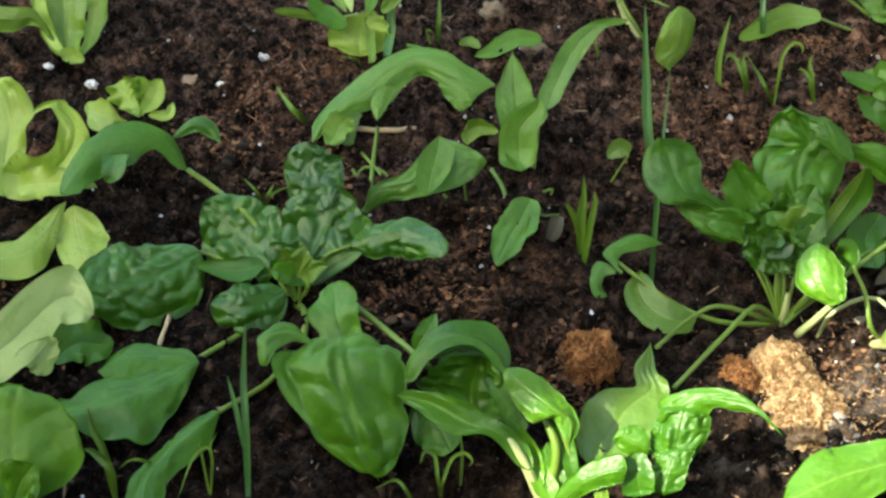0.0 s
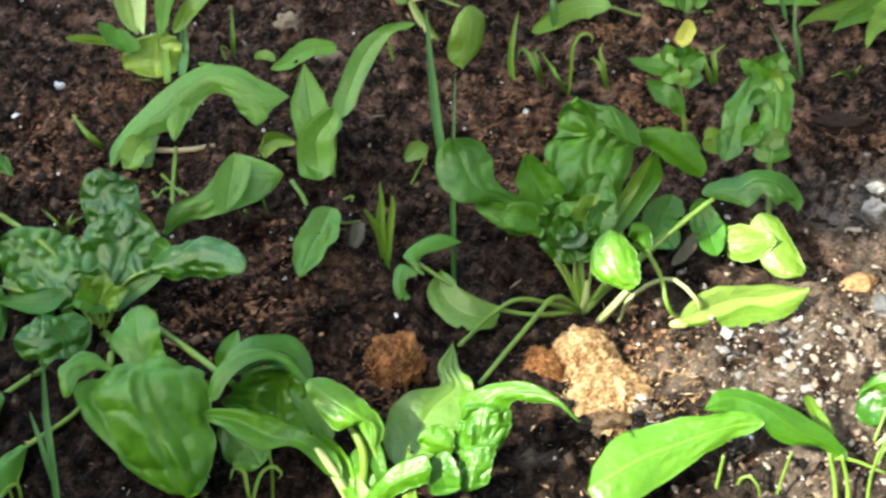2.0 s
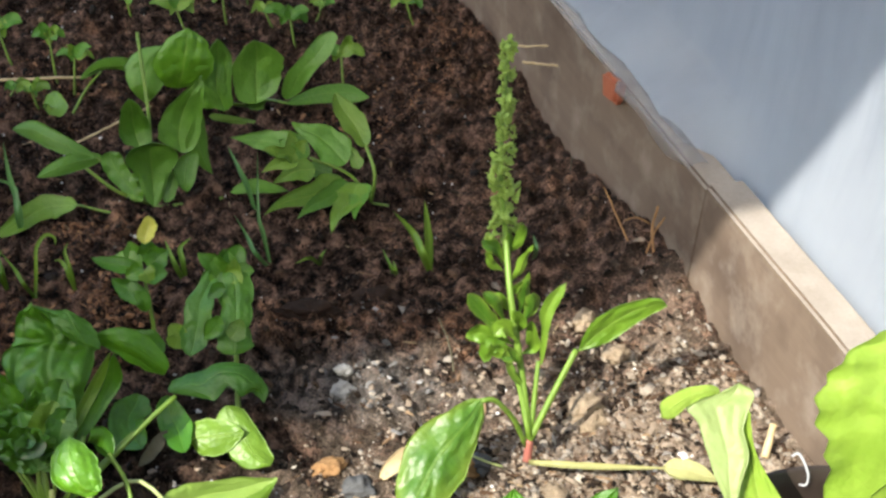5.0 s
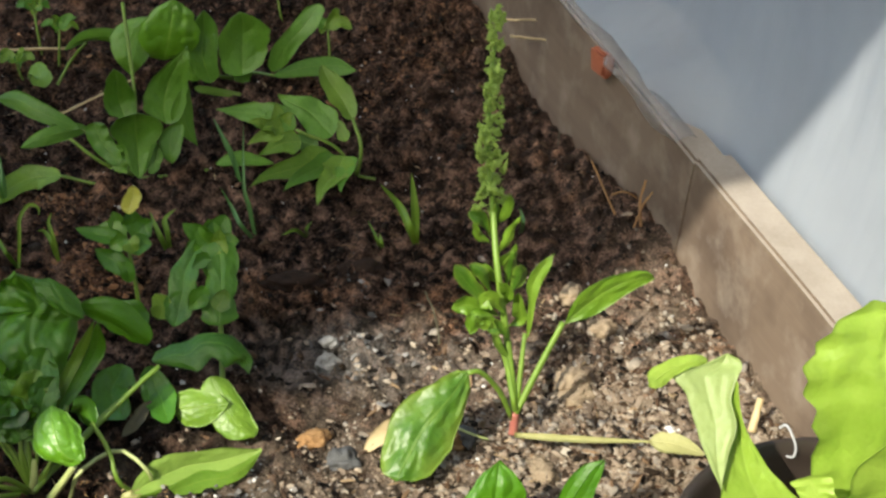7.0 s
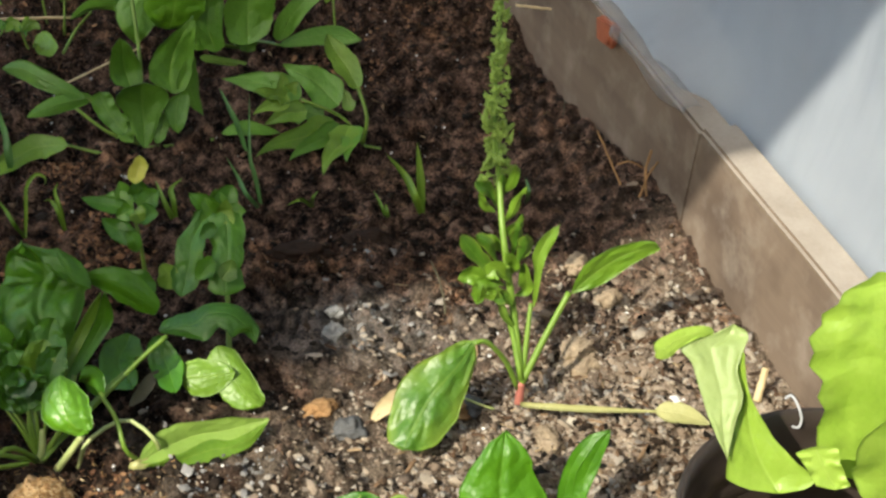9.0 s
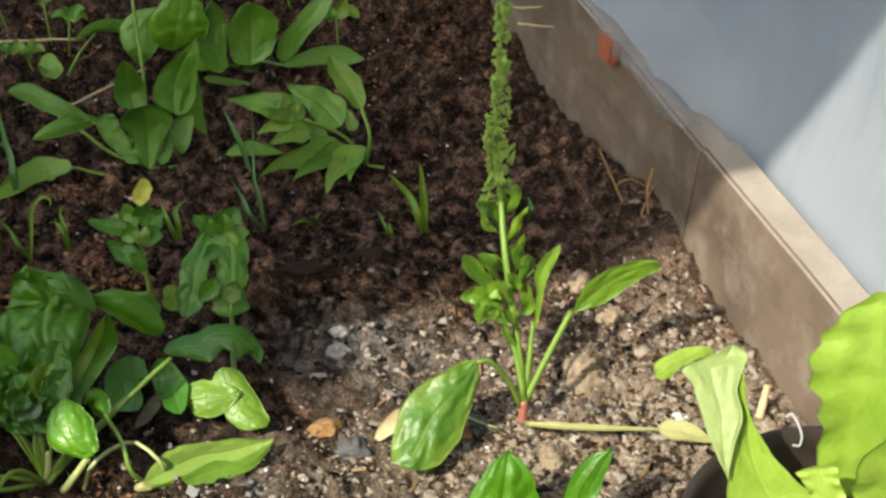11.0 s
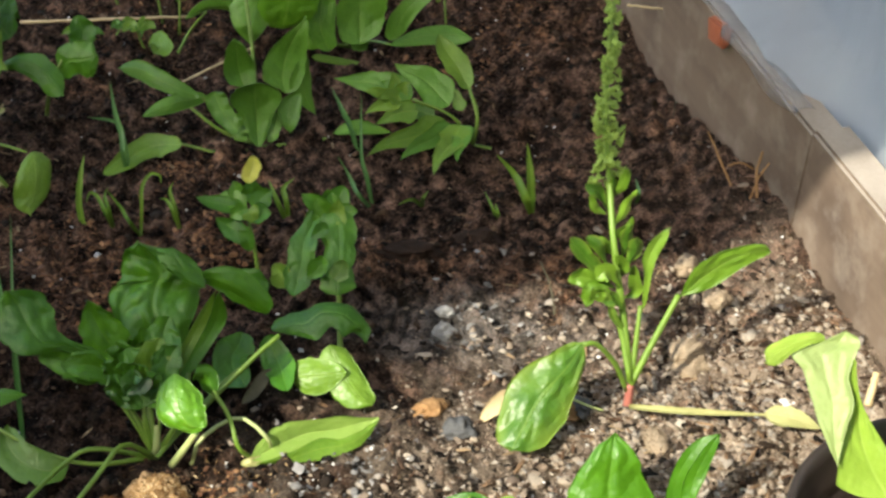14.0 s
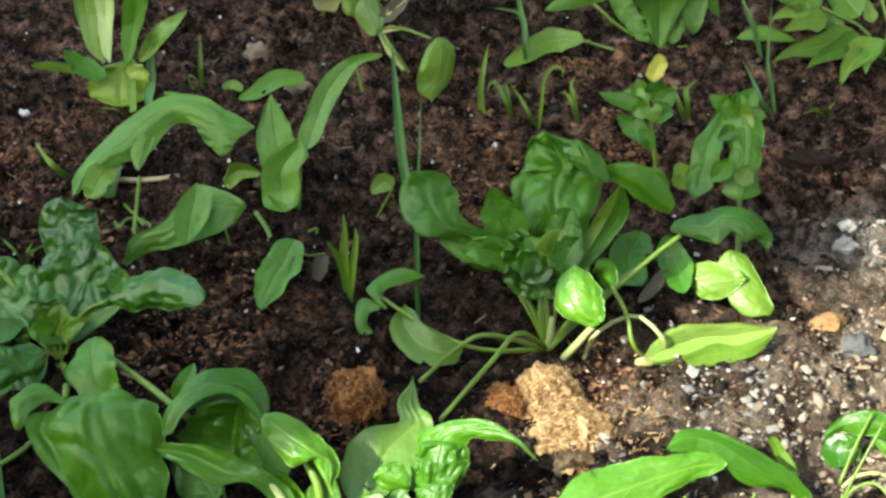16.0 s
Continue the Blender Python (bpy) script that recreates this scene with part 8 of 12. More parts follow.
leaf(far, None, 0, mat="farleaf", seed=3063, cup=0.2, wave=0.06, face=(-0.2,-0.8,0.5), edges=([(-0.0850, 0.1090, 0.0080), (-0.0860, 0.1190, 0.0180), (-0.0820, 0.1250, 0.0300)], [(-0.0770, 0.1130, 0.0100), (-0.0740, 0.1190, 0.0200), (-0.0730, 0.1250, 0.0320)]))
stalk(far, [(-0.0973, 0.1204, -0.0000), (-0.1251, 0.1268, 0.0228), (-0.1468, 0.1335, 0.0362)], 0.0016, 0.0012)
stalk(far, [(-0.0959, 0.1068, 0.0020), (-0.1217, 0.0966, 0.0040), (-0.1541, 0.0992, 0.0080)], 0.0016, 0.0012)
leaf(far, [(-0.1513, 0.0788, 0.0220), (-0.1791, 0.0821, 0.0120), (-0.2104, 0.0510, 0.0060)], 0.0224, mat="young", shape="oval", cup=0.15, face=(0, -0.5, 0.85), seed=551)
stalk(far, [(-0.0973, 0.1204, -0.0000), (-0.1017, 0.1596, 0.0484), (-0.1183, 0.2105, 0.1102)], 0.0018, 0.0014)
stalk(far, [(-0.0973, 0.1204, -0.0000), (-0.1235, 0.1130, 0.0152), (-0.1498, 0.1206, 0.0304)], 0.0018, 0.0014)
stalk(far, [(-0.0910, 0.1132, 0.0020), (-0.0498, 0.1236, 0.0040), (-0.0226, 0.1393, 0.0060)], 0.0016, 0.0014)
leaf(far, [(-0.0315, 0.1275, 0.0120), (-0.0085, 0.1329, 0.0160), (0.0176, 0.1353, 0.0120)], 0.0142, mat="farleaf", shape="lance", seed=563)

leafy = thing("weed_plant", 0.0864, 0.1461, 0.0000, "sprawling weed with many oval green leaves", "weed", "weeds")
leaf(leafy, [(0.0321, 0.1586, 0.0349), (-0.0017, 0.1620, 0.0418), (-0.0350, 0.1629, 0.0435)], 0.0248, mat="farleaf", shape="spade", cup=0.2, face=(0.0441851, -0.6, 0.7), seed=489)
leaf(leafy, [(0.0635, 0.1564, 0.0304), (0.0391, 0.1684, 0.0445), (0.0151, 0.1779, 0.0535)], 0.0277, mat="farleaf", shape="spade", cup=0.2, face=(0.0589686, -0.6, 0.7), seed=497)
leaf(leafy, [(0.0619, 0.1423, 0.0224), (0.0295, 0.1175, 0.0220), (-0.0014, 0.0830, 0.0220)], 0.0206, mat="young", shape="spade", cup=0.2, face=(0.118293, -0.6, 0.7), seed=505)
leaf(leafy, [(0.0667, 0.1391, 0.0220), (0.0460, 0.1148, 0.0220), (0.0262, 0.0814, 0.0220)], 0.0187, mat="farleaf", shape="spade", cup=0.2, face=(0.266133, -0.6, 0.7), seed=513)
leaf(leafy, [(0.0738, 0.1400, 0.0220), (0.0632, 0.1069, 0.0220), (0.0532, 0.0652, 0.0220)], 0.0243, mat="young", shape="spade", cup=0.2, face=(-0.202828, -0.6, 0.7), seed=521)
leaf(leafy, [(0.0762, 0.1403, 0.0220), (0.0741, 0.1174, 0.0220), (0.0722, 0.0852, 0.0220)], 0.0188, mat="farleaf", shape="spade", cup=0.2, face=(-0.203703, -0.6, 0.7), seed=529)
leaf(leafy, [(0.0228, 0.1497, 0.0370), (0.0078, 0.1437, 0.0351), (-0.0068, 0.1352, 0.0282)], 0.0142, mat="young", shape="spade", cup=0.2, face=(0.274635, -0.6, 0.7), seed=537)
leaf(leafy, [(0.0376, 0.1458, 0.0294), (0.0201, 0.1401, 0.0280), (0.0031, 0.1312, 0.0220)], 0.0190, mat="young", shape="spade", cup=0.2, face=(0.210128, -0.6, 0.7), seed=545)
leaf(leafy, [(0.0180, 0.1571, 0.0319), (0.0159, 0.1634, 0.0446), (0.0142, 0.1672, 0.0522)], 0.0114, mat="young", shape="spade", cup=0.2, face=(0.123479, -0.6, 0.7), seed=553)
leaf(leafy, [(0.0204, 0.1496, 0.0369), (0.0121, 0.1468, 0.0413), (0.0041, 0.1415, 0.0407)], 0.0133, mat="young", shape="spade", cup=0.2, face=(0.0200367, -0.6, 0.7), seed=561)
leaf(leafy, [(0.0157, 0.1494, 0.0366), (0.0037, 0.1478, 0.0434), (-0.0080, 0.1437, 0.0450)], 0.0114, mat="young", shape="spade", cup=0.2, face=(0.0703482, -0.6, 0.7), seed=569)
leaf(leafy, [(0.0171, 0.1571, 0.0318), (0.0110, 0.1616, 0.0409), (0.0052, 0.1635, 0.0448)], 0.0115, mat="farleaf", shape="spade", cup=0.2, face=(-0.138554, -0.6, 0.7), seed=577)
leaf(leafy, [(0.0190, 0.1571, 0.0319), (0.0238, 0.1618, 0.0412), (0.0289, 0.1638, 0.0454)], 0.0115, mat="young", shape="spade", cup=0.2, face=(0.21623, -0.6, 0.7), seed=585)
leaf(leafy, [(0.0747, 0.1546, 0.0268), (0.0697, 0.1638, 0.0353), (0.0650, 0.1704, 0.0386)], 0.0105, mat="young", shape="spade", cup=0.2, face=(-0.200504, -0.6, 0.7), seed=593)
leaf(leafy, [(0.0522, 0.1504, 0.0220), (0.0376, 0.1536, 0.0249), (0.0234, 0.1530, 0.0236)], 0.0162, mat="farleaf", shape="spade", cup=0.2, face=(-0.241671, -0.6, 0.7), seed=601)
stalk(leafy, [(0.0864, 0.1461, 0.0000), (0.0879, 0.1528, 0.0233), (0.0794, 0.1709, 0.0395)], 0.0018, 0.0016)
leaf(leafy, [(0.0794, 0.1709, 0.0395), (0.0637, 0.1877, 0.0532), (0.0502, 0.2019, 0.0716)], 0.0212, mat="young", shape="egg", cup=0.3, face=(0.3, -0.8, 0.4), seed=609)
stalk(leafy, [(0.0864, 0.1461, 0.0000), (0.0664, 0.1484, 0.0245), (0.0322, 0.1499, 0.0376)], 0.0016, 0.0012)
stalk(leafy, [(0.0872, 0.1401, 0.0030), (0.1015, 0.1360, 0.0040)], 0.0014, 0.0012)

back = thing("spinach_plant", -0.0215, 0.2924, -0.0000, "large spinach plant with broad glossy leaves", "spinach", "spinach plants")
leaf(back, None, 0, mat="farleaf", seed=3000, cup=-0.35, face=(0,-0.5,0.85), edges=([(-0.1160, 0.2590, 0.0520), (-0.1380, 0.2510, 0.0620), (-0.1580, 0.2470, 0.0560), (-0.1710, 0.2440, 0.0420)], [(-0.1140, 0.2410, 0.0400), (-0.1310, 0.2520, 0.0460), (-0.1510, 0.2520, 0.0460), (-0.1700, 0.2440, 0.0400)]))
leaf(back, None, 0, mat="farleaf", seed=3007, cup=-0.25, pucker=0.002, face=(-0.1,-0.75,0.6), edges=([(-0.1130, 0.2580, 0.0740), (-0.1310, 0.2450, 0.0600), (-0.1270, 0.2340, 0.0440), (-0.1150, 0.2340, 0.0280)], [(-0.0850, 0.2560, 0.0720), (-0.0920, 0.2500, 0.0540), (-0.1020, 0.2370, 0.0380), (-0.1120, 0.2360, 0.0260)]))
leaf(back, None, 0, mat="fresh", seed=3014, cup=-0.2, pucker=0.004, cell=0.014, face=(0,-0.7,0.65), edges=([(-0.1030, 0.2420, 0.0380), (-0.1090, 0.2430, 0.0600), (-0.1000, 0.2490, 0.0800), (-0.0810, 0.2540, 0.0940)], [(-0.0690, 0.2490, 0.0380), (-0.0550, 0.2470, 0.0600), (-0.0600, 0.2510, 0.0800), (-0.0780, 0.2540, 0.0940)]))
leaf(back, None, 0, mat="farleaf", seed=3021, cup=0.25, face=(0,-0.85,0.45), edges=([(-0.0310, 0.2490, 0.0220), (-0.0390, 0.2550, 0.0400), (-0.0390, 0.2600, 0.0600), (-0.0270, 0.2640, 0.0800)], [(-0.0030, 0.2570, 0.0280), (0.0020, 0.2660, 0.0460), (0.0010, 0.2710, 0.0660), (-0.0170, 0.2680, 0.0800)]))
leaf(back, None, 0, mat="farleaf", seed=3028, cup=0.2, pucker=0.002, face=(0.2,-0.8,0.5), edges=([(-0.0530, 0.2460, 0.0160), (-0.0660, 0.2500, 0.0400), (-0.0650, 0.2550, 0.0600), (-0.0570, 0.2600, 0.0820)], [(-0.0360, 0.2480, 0.0200), (-0.0400, 0.2510, 0.0420), (-0.0410, 0.2610, 0.0620), (-0.0510, 0.2600, 0.0820)]))
leaf(back, None, 0, mat="farleaf", seed=3035, cup=0.15, face=(-0.2,-0.7,0.6), edges=([(0.0030, 0.2540, 0.0280), (0.0070, 0.2600, 0.0500), (0.0220, 0.2720, 0.0700), (0.0370, 0.2840, 0.0860)], [(0.0180, 0.2590, 0.0300), (0.0300, 0.2650, 0.0520), (0.0450, 0.2710, 0.0700), (0.0520, 0.2810, 0.0860)]))
leaf(back, None, 0, mat="farleaf", seed=3042, cup=-0.2, face=(0,-0.6,0.75), edges=([(0.0080, 0.2650, 0.0220), (0.0350, 0.2780, 0.0320), (0.0620, 0.2860, 0.0320), (0.0820, 0.2780, 0.0260)], [(0.0090, 0.2600, 0.0200), (0.0380, 0.2680, 0.0200), (0.0660, 0.2720, 0.0210), (0.0820, 0.2750, 0.0250)]))
leaf(back, None, 0, mat="olive", seed=3049, cup=-0.15, face=(0,-0.5,0.85), edges=([(-0.0590, 0.2450, 0.0160), (-0.0380, 0.2430, 0.0160), (-0.0110, 0.2460, 0.0100)], [(-0.0580, 0.2430, 0.0100), (-0.0350, 0.2420, 0.0080), (-0.0090, 0.2440, 0.0080)]))
leaf(back, None, 0, mat="farleaf", seed=3056, cup=0.2, wave=0.08, face=(0.1,-0.8,0.5), edges=([(-0.0240, 0.2640, 0.0100), (-0.0270, 0.2670, 0.0220), (-0.0250, 0.2730, 0.0320)], [(-0.0110, 0.2660, 0.0100), (-0.0100, 0.2680, 0.0220), (-0.0140, 0.2720, 0.0320)]))
leaf(back, None, 0, mat="fresh", seed=3063, cup=-0.2, wave=0.06, pucker=0.003, face=(0,-0.8,0.5), edges=([(-0.0690, 0.2550, 0.0140), (-0.0720, 0.2590, 0.0260), (-0.0680, 0.2610, 0.0380)], [(-0.0540, 0.2530, 0.0140), (-0.0540, 0.2590, 0.0260), (-0.0570, 0.2630, 0.0380)]))
stalk(back, [(-0.0240, 0.2880, 0.0000), (-0.0310, 0.2740, 0.0150), (-0.0350, 0.2630, 0.0300)], 0.0018, 0.0014, mat="stalk")
stalk(back, [(-0.0240, 0.2880, 0.0000), (-0.0100, 0.2810, 0.0120), (0.0100, 0.2630, 0.0210)], 0.0018, 0.0014, mat="stalk")
stalk(back, [(-0.0240, 0.2880, 0.0000), (-0.0450, 0.2670, 0.0150), (-0.0550, 0.2590, 0.0300)], 0.0018, 0.0014, mat="stalk")
stalk(back, [(-0.1780, 0.2530, 0.0000), (-0.1690, 0.2690, 0.0150), (-0.1540, 0.2570, 0.0420)], 0.0015, 0.0012, mat="stalk")

seedling_28 = thing("seedling", -0.1443, 0.4284, 0.0000, "young leafy seedling with rounded leaves", "seedling", "leafy seedlings")
stalk(seedling_28, [(-0.1443, 0.4284, 0.0000), (-0.1479, 0.4284, 0.0101), (-0.1520, 0.4338, 0.0209)], 0.0012, 0.0010)
leaf(seedling_28, [(-0.1518, 0.4319, 0.0220), (-0.1501, 0.4357, 0.0247), (-0.1466, 0.4205, 0.0220)], 0.0132, mat="young", shape="egg", cup=0.25, face=(-0.0352417, -0.6, 0.7), seed=529)
leaf(seedling_28, [(-0.1518, 0.4319, 0.0220), (-0.1371, 0.4392, 0.0317), (-0.1243, 0.4380, 0.0308)], 0.0104, mat="young", shape="egg", cup=0.25, face=(0.220261, -0.6, 0.7), seed=537)
leaf(seedling_28, [(-0.1518, 0.4319, 0.0220), (-0.1543, 0.4375, 0.0283), (-0.1556, 0.4359, 0.0328)], 0.0120, mat="young", shape="egg", cup=0.25, face=(0.250433, -0.6, 0.7), seed=545)
leaf(seedling_28, [(-0.1518, 0.4319, 0.0220), (-0.1639, 0.4365, 0.0263), (-0.1729, 0.4331, 0.0220)], 0.0120, mat="spinach", shape="egg", cup=0.25, face=(0.0795313, -0.6, 0.7), seed=553)

seedling_29 = thing("seedling", -0.0901, 0.4086, 0.0000, "young leafy seedling with rounded leaves", "seedling", "leafy seedlings")
stalk(seedling_29, [(-0.0901, 0.4086, 0.0000), (-0.0958, 0.4092, 0.0112), (-0.1019, 0.4151, 0.0230)], 0.0012, 0.0010)
leaf(seedling_29, [(-0.1019, 0.4151, 0.0230), (-0.1168, 0.4188, 0.0304), (-0.1284, 0.4167, 0.0265)], 0.0101, mat="young", shape="lance", cup=0.25, face=(0.174427, -0.6, 0.7), seed=536)
leaf(seedling_29, [(-0.1019, 0.4151, 0.0230), (-0.1052, 0.4166, 0.0259), (-0.1069, 0.4066, 0.0220)], 0.0085, mat="young", shape="lance", cup=0.25, face=(0.296089, -0.6, 0.7), seed=544)
leaf(seedling_29, [(-0.1019, 0.4151, 0.0230), (-0.0933, 0.4178, 0.0283), (-0.0856, 0.4147, 0.0220)], 0.0115, mat="young", shape="lance", cup=0.25, face=(-0.0940974, -0.6, 0.7), seed=552)
leaf(seedling_29, [(-0.1019, 0.4151, 0.0230), (-0.0934, 0.4192, 0.0312), (-0.0860, 0.4181, 0.0334)], 0.0112, mat="young", shape="lance", cup=0.25, face=(-0.0818377, -0.6, 0.7), seed=560)
leaf(seedling_29, [(-0.1019, 0.4151, 0.0230), (-0.1062, 0.4203, 0.0334), (-0.1091, 0.4192, 0.0389)], 0.0107, mat="spinach", shape="lance", cup=0.25, face=(0.262106, -0.6, 0.7), seed=568)

seedling_30 = thing("seedling", -0.0559, 0.4363, 0.0000, "young leafy seedling with rounded leaves", "seedling", "leafy seedlings")
stalk(seedling_30, [(-0.0559, 0.4363, 0.0000), (-0.0583, 0.4376, 0.0127), (-0.0611, 0.4443, 0.0261)], 0.0012, 0.0010)
leaf(seedling_30, [(-0.0611, 0.4443, 0.0261), (-0.0738, 0.4482, 0.0339), (-0.0837, 0.4465, 0.0334)], 0.0132, mat="spinach", shape="egg", cup=0.25, face=(-0.248142, -0.6, 0.7), seed=544)
leaf(seedling_30, [(-0.0611, 0.4443, 0.0261), (-0.0662, 0.4464, 0.0301), (-0.0692, 0.4377, 0.0220)], 0.0106, mat="young", shape="egg", cup=0.25, face=(-0.128414, -0.6, 0.7), seed=552)
leaf(seedling_30, [(-0.0611, 0.4443, 0.0261), (-0.0514, 0.4473, 0.0320), (-0.0428, 0.4462, 0.0269)], 0.0118, mat="spinach", shape="lance", cup=0.25, face=(-0.109369, -0.6, 0.7), seed=560)
leaf(seedling_30, [(-0.0611, 0.4443, 0.0261), (-0.0564, 0.4504, 0.0382), (-0.0521, 0.4497, 0.0442)], 0.0140, mat="spinach", shape="spade", cup=0.25, face=(-0.238253, -0.6, 0.7), seed=568)

seedling_31 = thing("seedling", -0.0073, 0.4267, 0.0000, "young leafy seedling with rounded leaves", "seedling", "leafy seedlings")
stalk(seedling_31, [(-0.0073, 0.4267, 0.0000), (-0.0133, 0.4267, 0.0100), (-0.0195, 0.4321, 0.0208)], 0.0012, 0.0010)
leaf(seedling_31, [(-0.0194, 0.4298, 0.0220), (-0.0272, 0.4339, 0.0244), (-0.0326, 0.4220, 0.0220)], 0.0087, mat="young", shape="spade", cup=0.25, face=(-0.00744814, -0.6, 0.7), seed=551)
leaf(seedling_31, [(-0.0194, 0.4298, 0.0220), (-0.0124, 0.4344, 0.0254), (-0.0058, 0.4254, 0.0220)], 0.0071, mat="young", shape="spade", cup=0.25, face=(0.213189, -0.6, 0.7), seed=559)
leaf(seedling_31, [(-0.0194, 0.4298, 0.0220), (-0.0148, 0.4348, 0.0262), (-0.0107, 0.4333, 0.0287)], 0.0073, mat="young", shape="lance", cup=0.25, face=(0.0207242, -0.6, 0.7), seed=567)
leaf(seedling_31, [(-0.0194, 0.4298, 0.0220), (-0.0258, 0.4351, 0.0267), (-0.0307, 0.4334, 0.0291)], 0.0084, mat="young", shape="spade", cup=0.25, face=(-0.189273, -0.6, 0.7), seed=575)

seedling_32 = thing("seedling", 0.0130, 0.3943, 0.0000, "young leafy seedling with rounded leaves", "seedling", "leafy seedlings")
stalk(seedling_32, [(0.0130, 0.3943, 0.0000), (0.0095, 0.3964, 0.0142), (0.0057, 0.4038, 0.0290)], 0.0012, 0.0010)
leaf(seedling_32, [(0.0057, 0.4038, 0.0290), (0.0007, 0.4057, 0.0327), (-0.0026, 0.4040, 0.0221)], 0.0120, mat="spinach", shape="lance", cup=0.25, face=(-0.0362155, -0.6, 0.7), seed=558)
leaf(seedling_32, [(0.0057, 0.4038, 0.0290), (0.0141, 0.4065, 0.0344), (0.0219, 0.4051, 0.0263)], 0.0110, mat="spinach", shape="egg", cup=0.25, face=(0.203583, -0.6, 0.7), seed=566)
leaf(seedling_32, [(0.0057, 0.4038, 0.0290), (0.0149, 0.4080, 0.0374), (0.0229, 0.4069, 0.0392)], 0.0097, mat="spinach", shape="egg", cup=0.25, face=(-0.215345, -0.6, 0.7), seed=574)
leaf(seedling_32, [(0.0057, 0.4038, 0.0290), (0.0029, 0.4081, 0.0376), (0.0009, 0.4066, 0.0425)], 0.0093, mat="spinach", shape="spade", cup=0.25, face=(0.174951, -0.6, 0.7), seed=582)
leaf(seedling_32, [(0.0057, 0.4038, 0.0290), (-0.0094, 0.4077, 0.0367), (-0.0211, 0.4056, 0.0335)], 0.0122, mat="spinach", shape="lance", cup=0.25, face=(0.0730834, -0.6, 0.7), seed=590)

seedling_33 = thing("seedling", 0.1273, 0.4563, 0.0000, "young leafy seedling with rounded leaves", "seedling", "leafy seedlings")
stalk(seedling_33, [(0.1273, 0.4563, 0.0000), (0.1221, 0.4573, 0.0119), (0.1168, 0.4636, 0.0247)], 0.0012, 0.0010)
leaf(seedling_33, [(0.1168, 0.4636, 0.0247), (0.1296, 0.4686, 0.0346), (0.1406, 0.4675, 0.0348)], 0.0126, mat="young", shape="spade", cup=0.25, face=(0.178363, -0.6, 0.7), seed=566)
leaf(seedling_33, [(0.1168, 0.4636, 0.0247), (0.1161, 0.4684, 0.0341), (0.1157, 0.4671, 0.0395)], 0.0111, mat="young", shape="spade", cup=0.25, face=(0.0215994, -0.6, 0.7), seed=574)
leaf(seedling_33, [(0.1168, 0.4636, 0.0247), (0.1025, 0.4678, 0.0329), (0.0914, 0.4659, 0.0318)], 0.0105, mat="spinach", shape="egg", cup=0.25, face=(-0.273046, -0.6, 0.7), seed=582)
leaf(seedling_33, [(0.1168, 0.4636, 0.0247), (0.1080, 0.4660, 0.0293), (0.1017, 0.4552, 0.0220)], 0.0119, mat="young", shape="lance", cup=0.25, face=(0.19026, -0.6, 0.7), seed=590)
leaf(seedling_33, [(0.1168, 0.4636, 0.0247), (0.1247, 0.4665, 0.0305), (0.1322, 0.4597, 0.0220)], 0.0110, mat="spinach", shape="egg", cup=0.25, face=(0.10084, -0.6, 0.7), seed=598)

seedling_34 = thing("seedling", 0.0602, 0.3188, 0.0000, "young leafy seedling with rounded leaves", "seedling", "leafy seedlings")
stalk(seedling_34, [(0.0602, 0.3188, 0.0000), (0.0577, 0.3223, 0.0170), (0.0550, 0.3311, 0.0345)], 0.0012, 0.0010)
leaf(seedling_34, [(0.0550, 0.3311, 0.0345), (0.0512, 0.3326, 0.0375), (0.0489, 0.3317, 0.0284)], 0.0091, mat="young", shape="egg", cup=0.25, face=(-0.0161414, -0.6, 0.7), seed=574)
leaf(seedling_34, [(0.0550, 0.3311, 0.0345), (0.0663, 0.3345, 0.0413), (0.0763, 0.3330, 0.0354)], 0.0111, mat="young", shape="egg", cup=0.25, face=(-0.182239, -0.6, 0.7), seed=582)
leaf(seedling_34, [(0.0550, 0.3311, 0.0345), (0.0597, 0.3371, 0.0465), (0.0639, 0.3364, 0.0526)], 0.0110, mat="young", shape="egg", cup=0.25, face=(0.273094, -0.6, 0.7), seed=590)
leaf(seedling_34, [(0.0550, 0.3311, 0.0345), (0.0429, 0.3348, 0.0419), (0.0336, 0.3331, 0.0417)], 0.0101, mat="spinach", shape="spade", cup=0.25, face=(-0.0564892, -0.6, 0.7), seed=598)

seedling_35 = thing("seedling", -0.1986, 0.3027, 0.0000, "young leafy seedling with rounded leaves", "seedling", "leafy seedlings")
stalk(seedling_35, [(-0.1986, 0.3027, 0.0000), (-0.2027, 0.3072, 0.0189), (-0.2075, 0.3168, 0.0382)], 0.0012, 0.0010)
leaf(seedling_35, [(-0.2075, 0.3168, 0.0382), (-0.1996, 0.3192, 0.0429), (-0.1930, 0.3186, 0.0392)], 0.0105, mat="spinach", shape="spade", cup=0.25, face=(0.0809974, -0.6, 0.7), seed=581)
leaf(seedling_35, [(-0.2075, 0.3168, 0.0382), (-0.2029, 0.3202, 0.0450), (-0.1986, 0.3187, 0.0485)], 0.0085, mat="young", shape="egg", cup=0.25, face=(0.217268, -0.6, 0.7), seed=589)
leaf(seedling_35, [(-0.2075, 0.3168, 0.0382), (-0.2135, 0.3203, 0.0452), (-0.2178, 0.3187, 0.0484)], 0.0103, mat="spinach", shape="egg", cup=0.25, face=(-0.175877, -0.6, 0.7), seed=597)
leaf(seedling_35, [(-0.2075, 0.3168, 0.0382), (-0.2164, 0.3188, 0.0421), (-0.2234, 0.3176, 0.0373)], 0.0095, mat="spinach", shape="lance", cup=0.25, face=(-0.257945, -0.6, 0.7), seed=605)
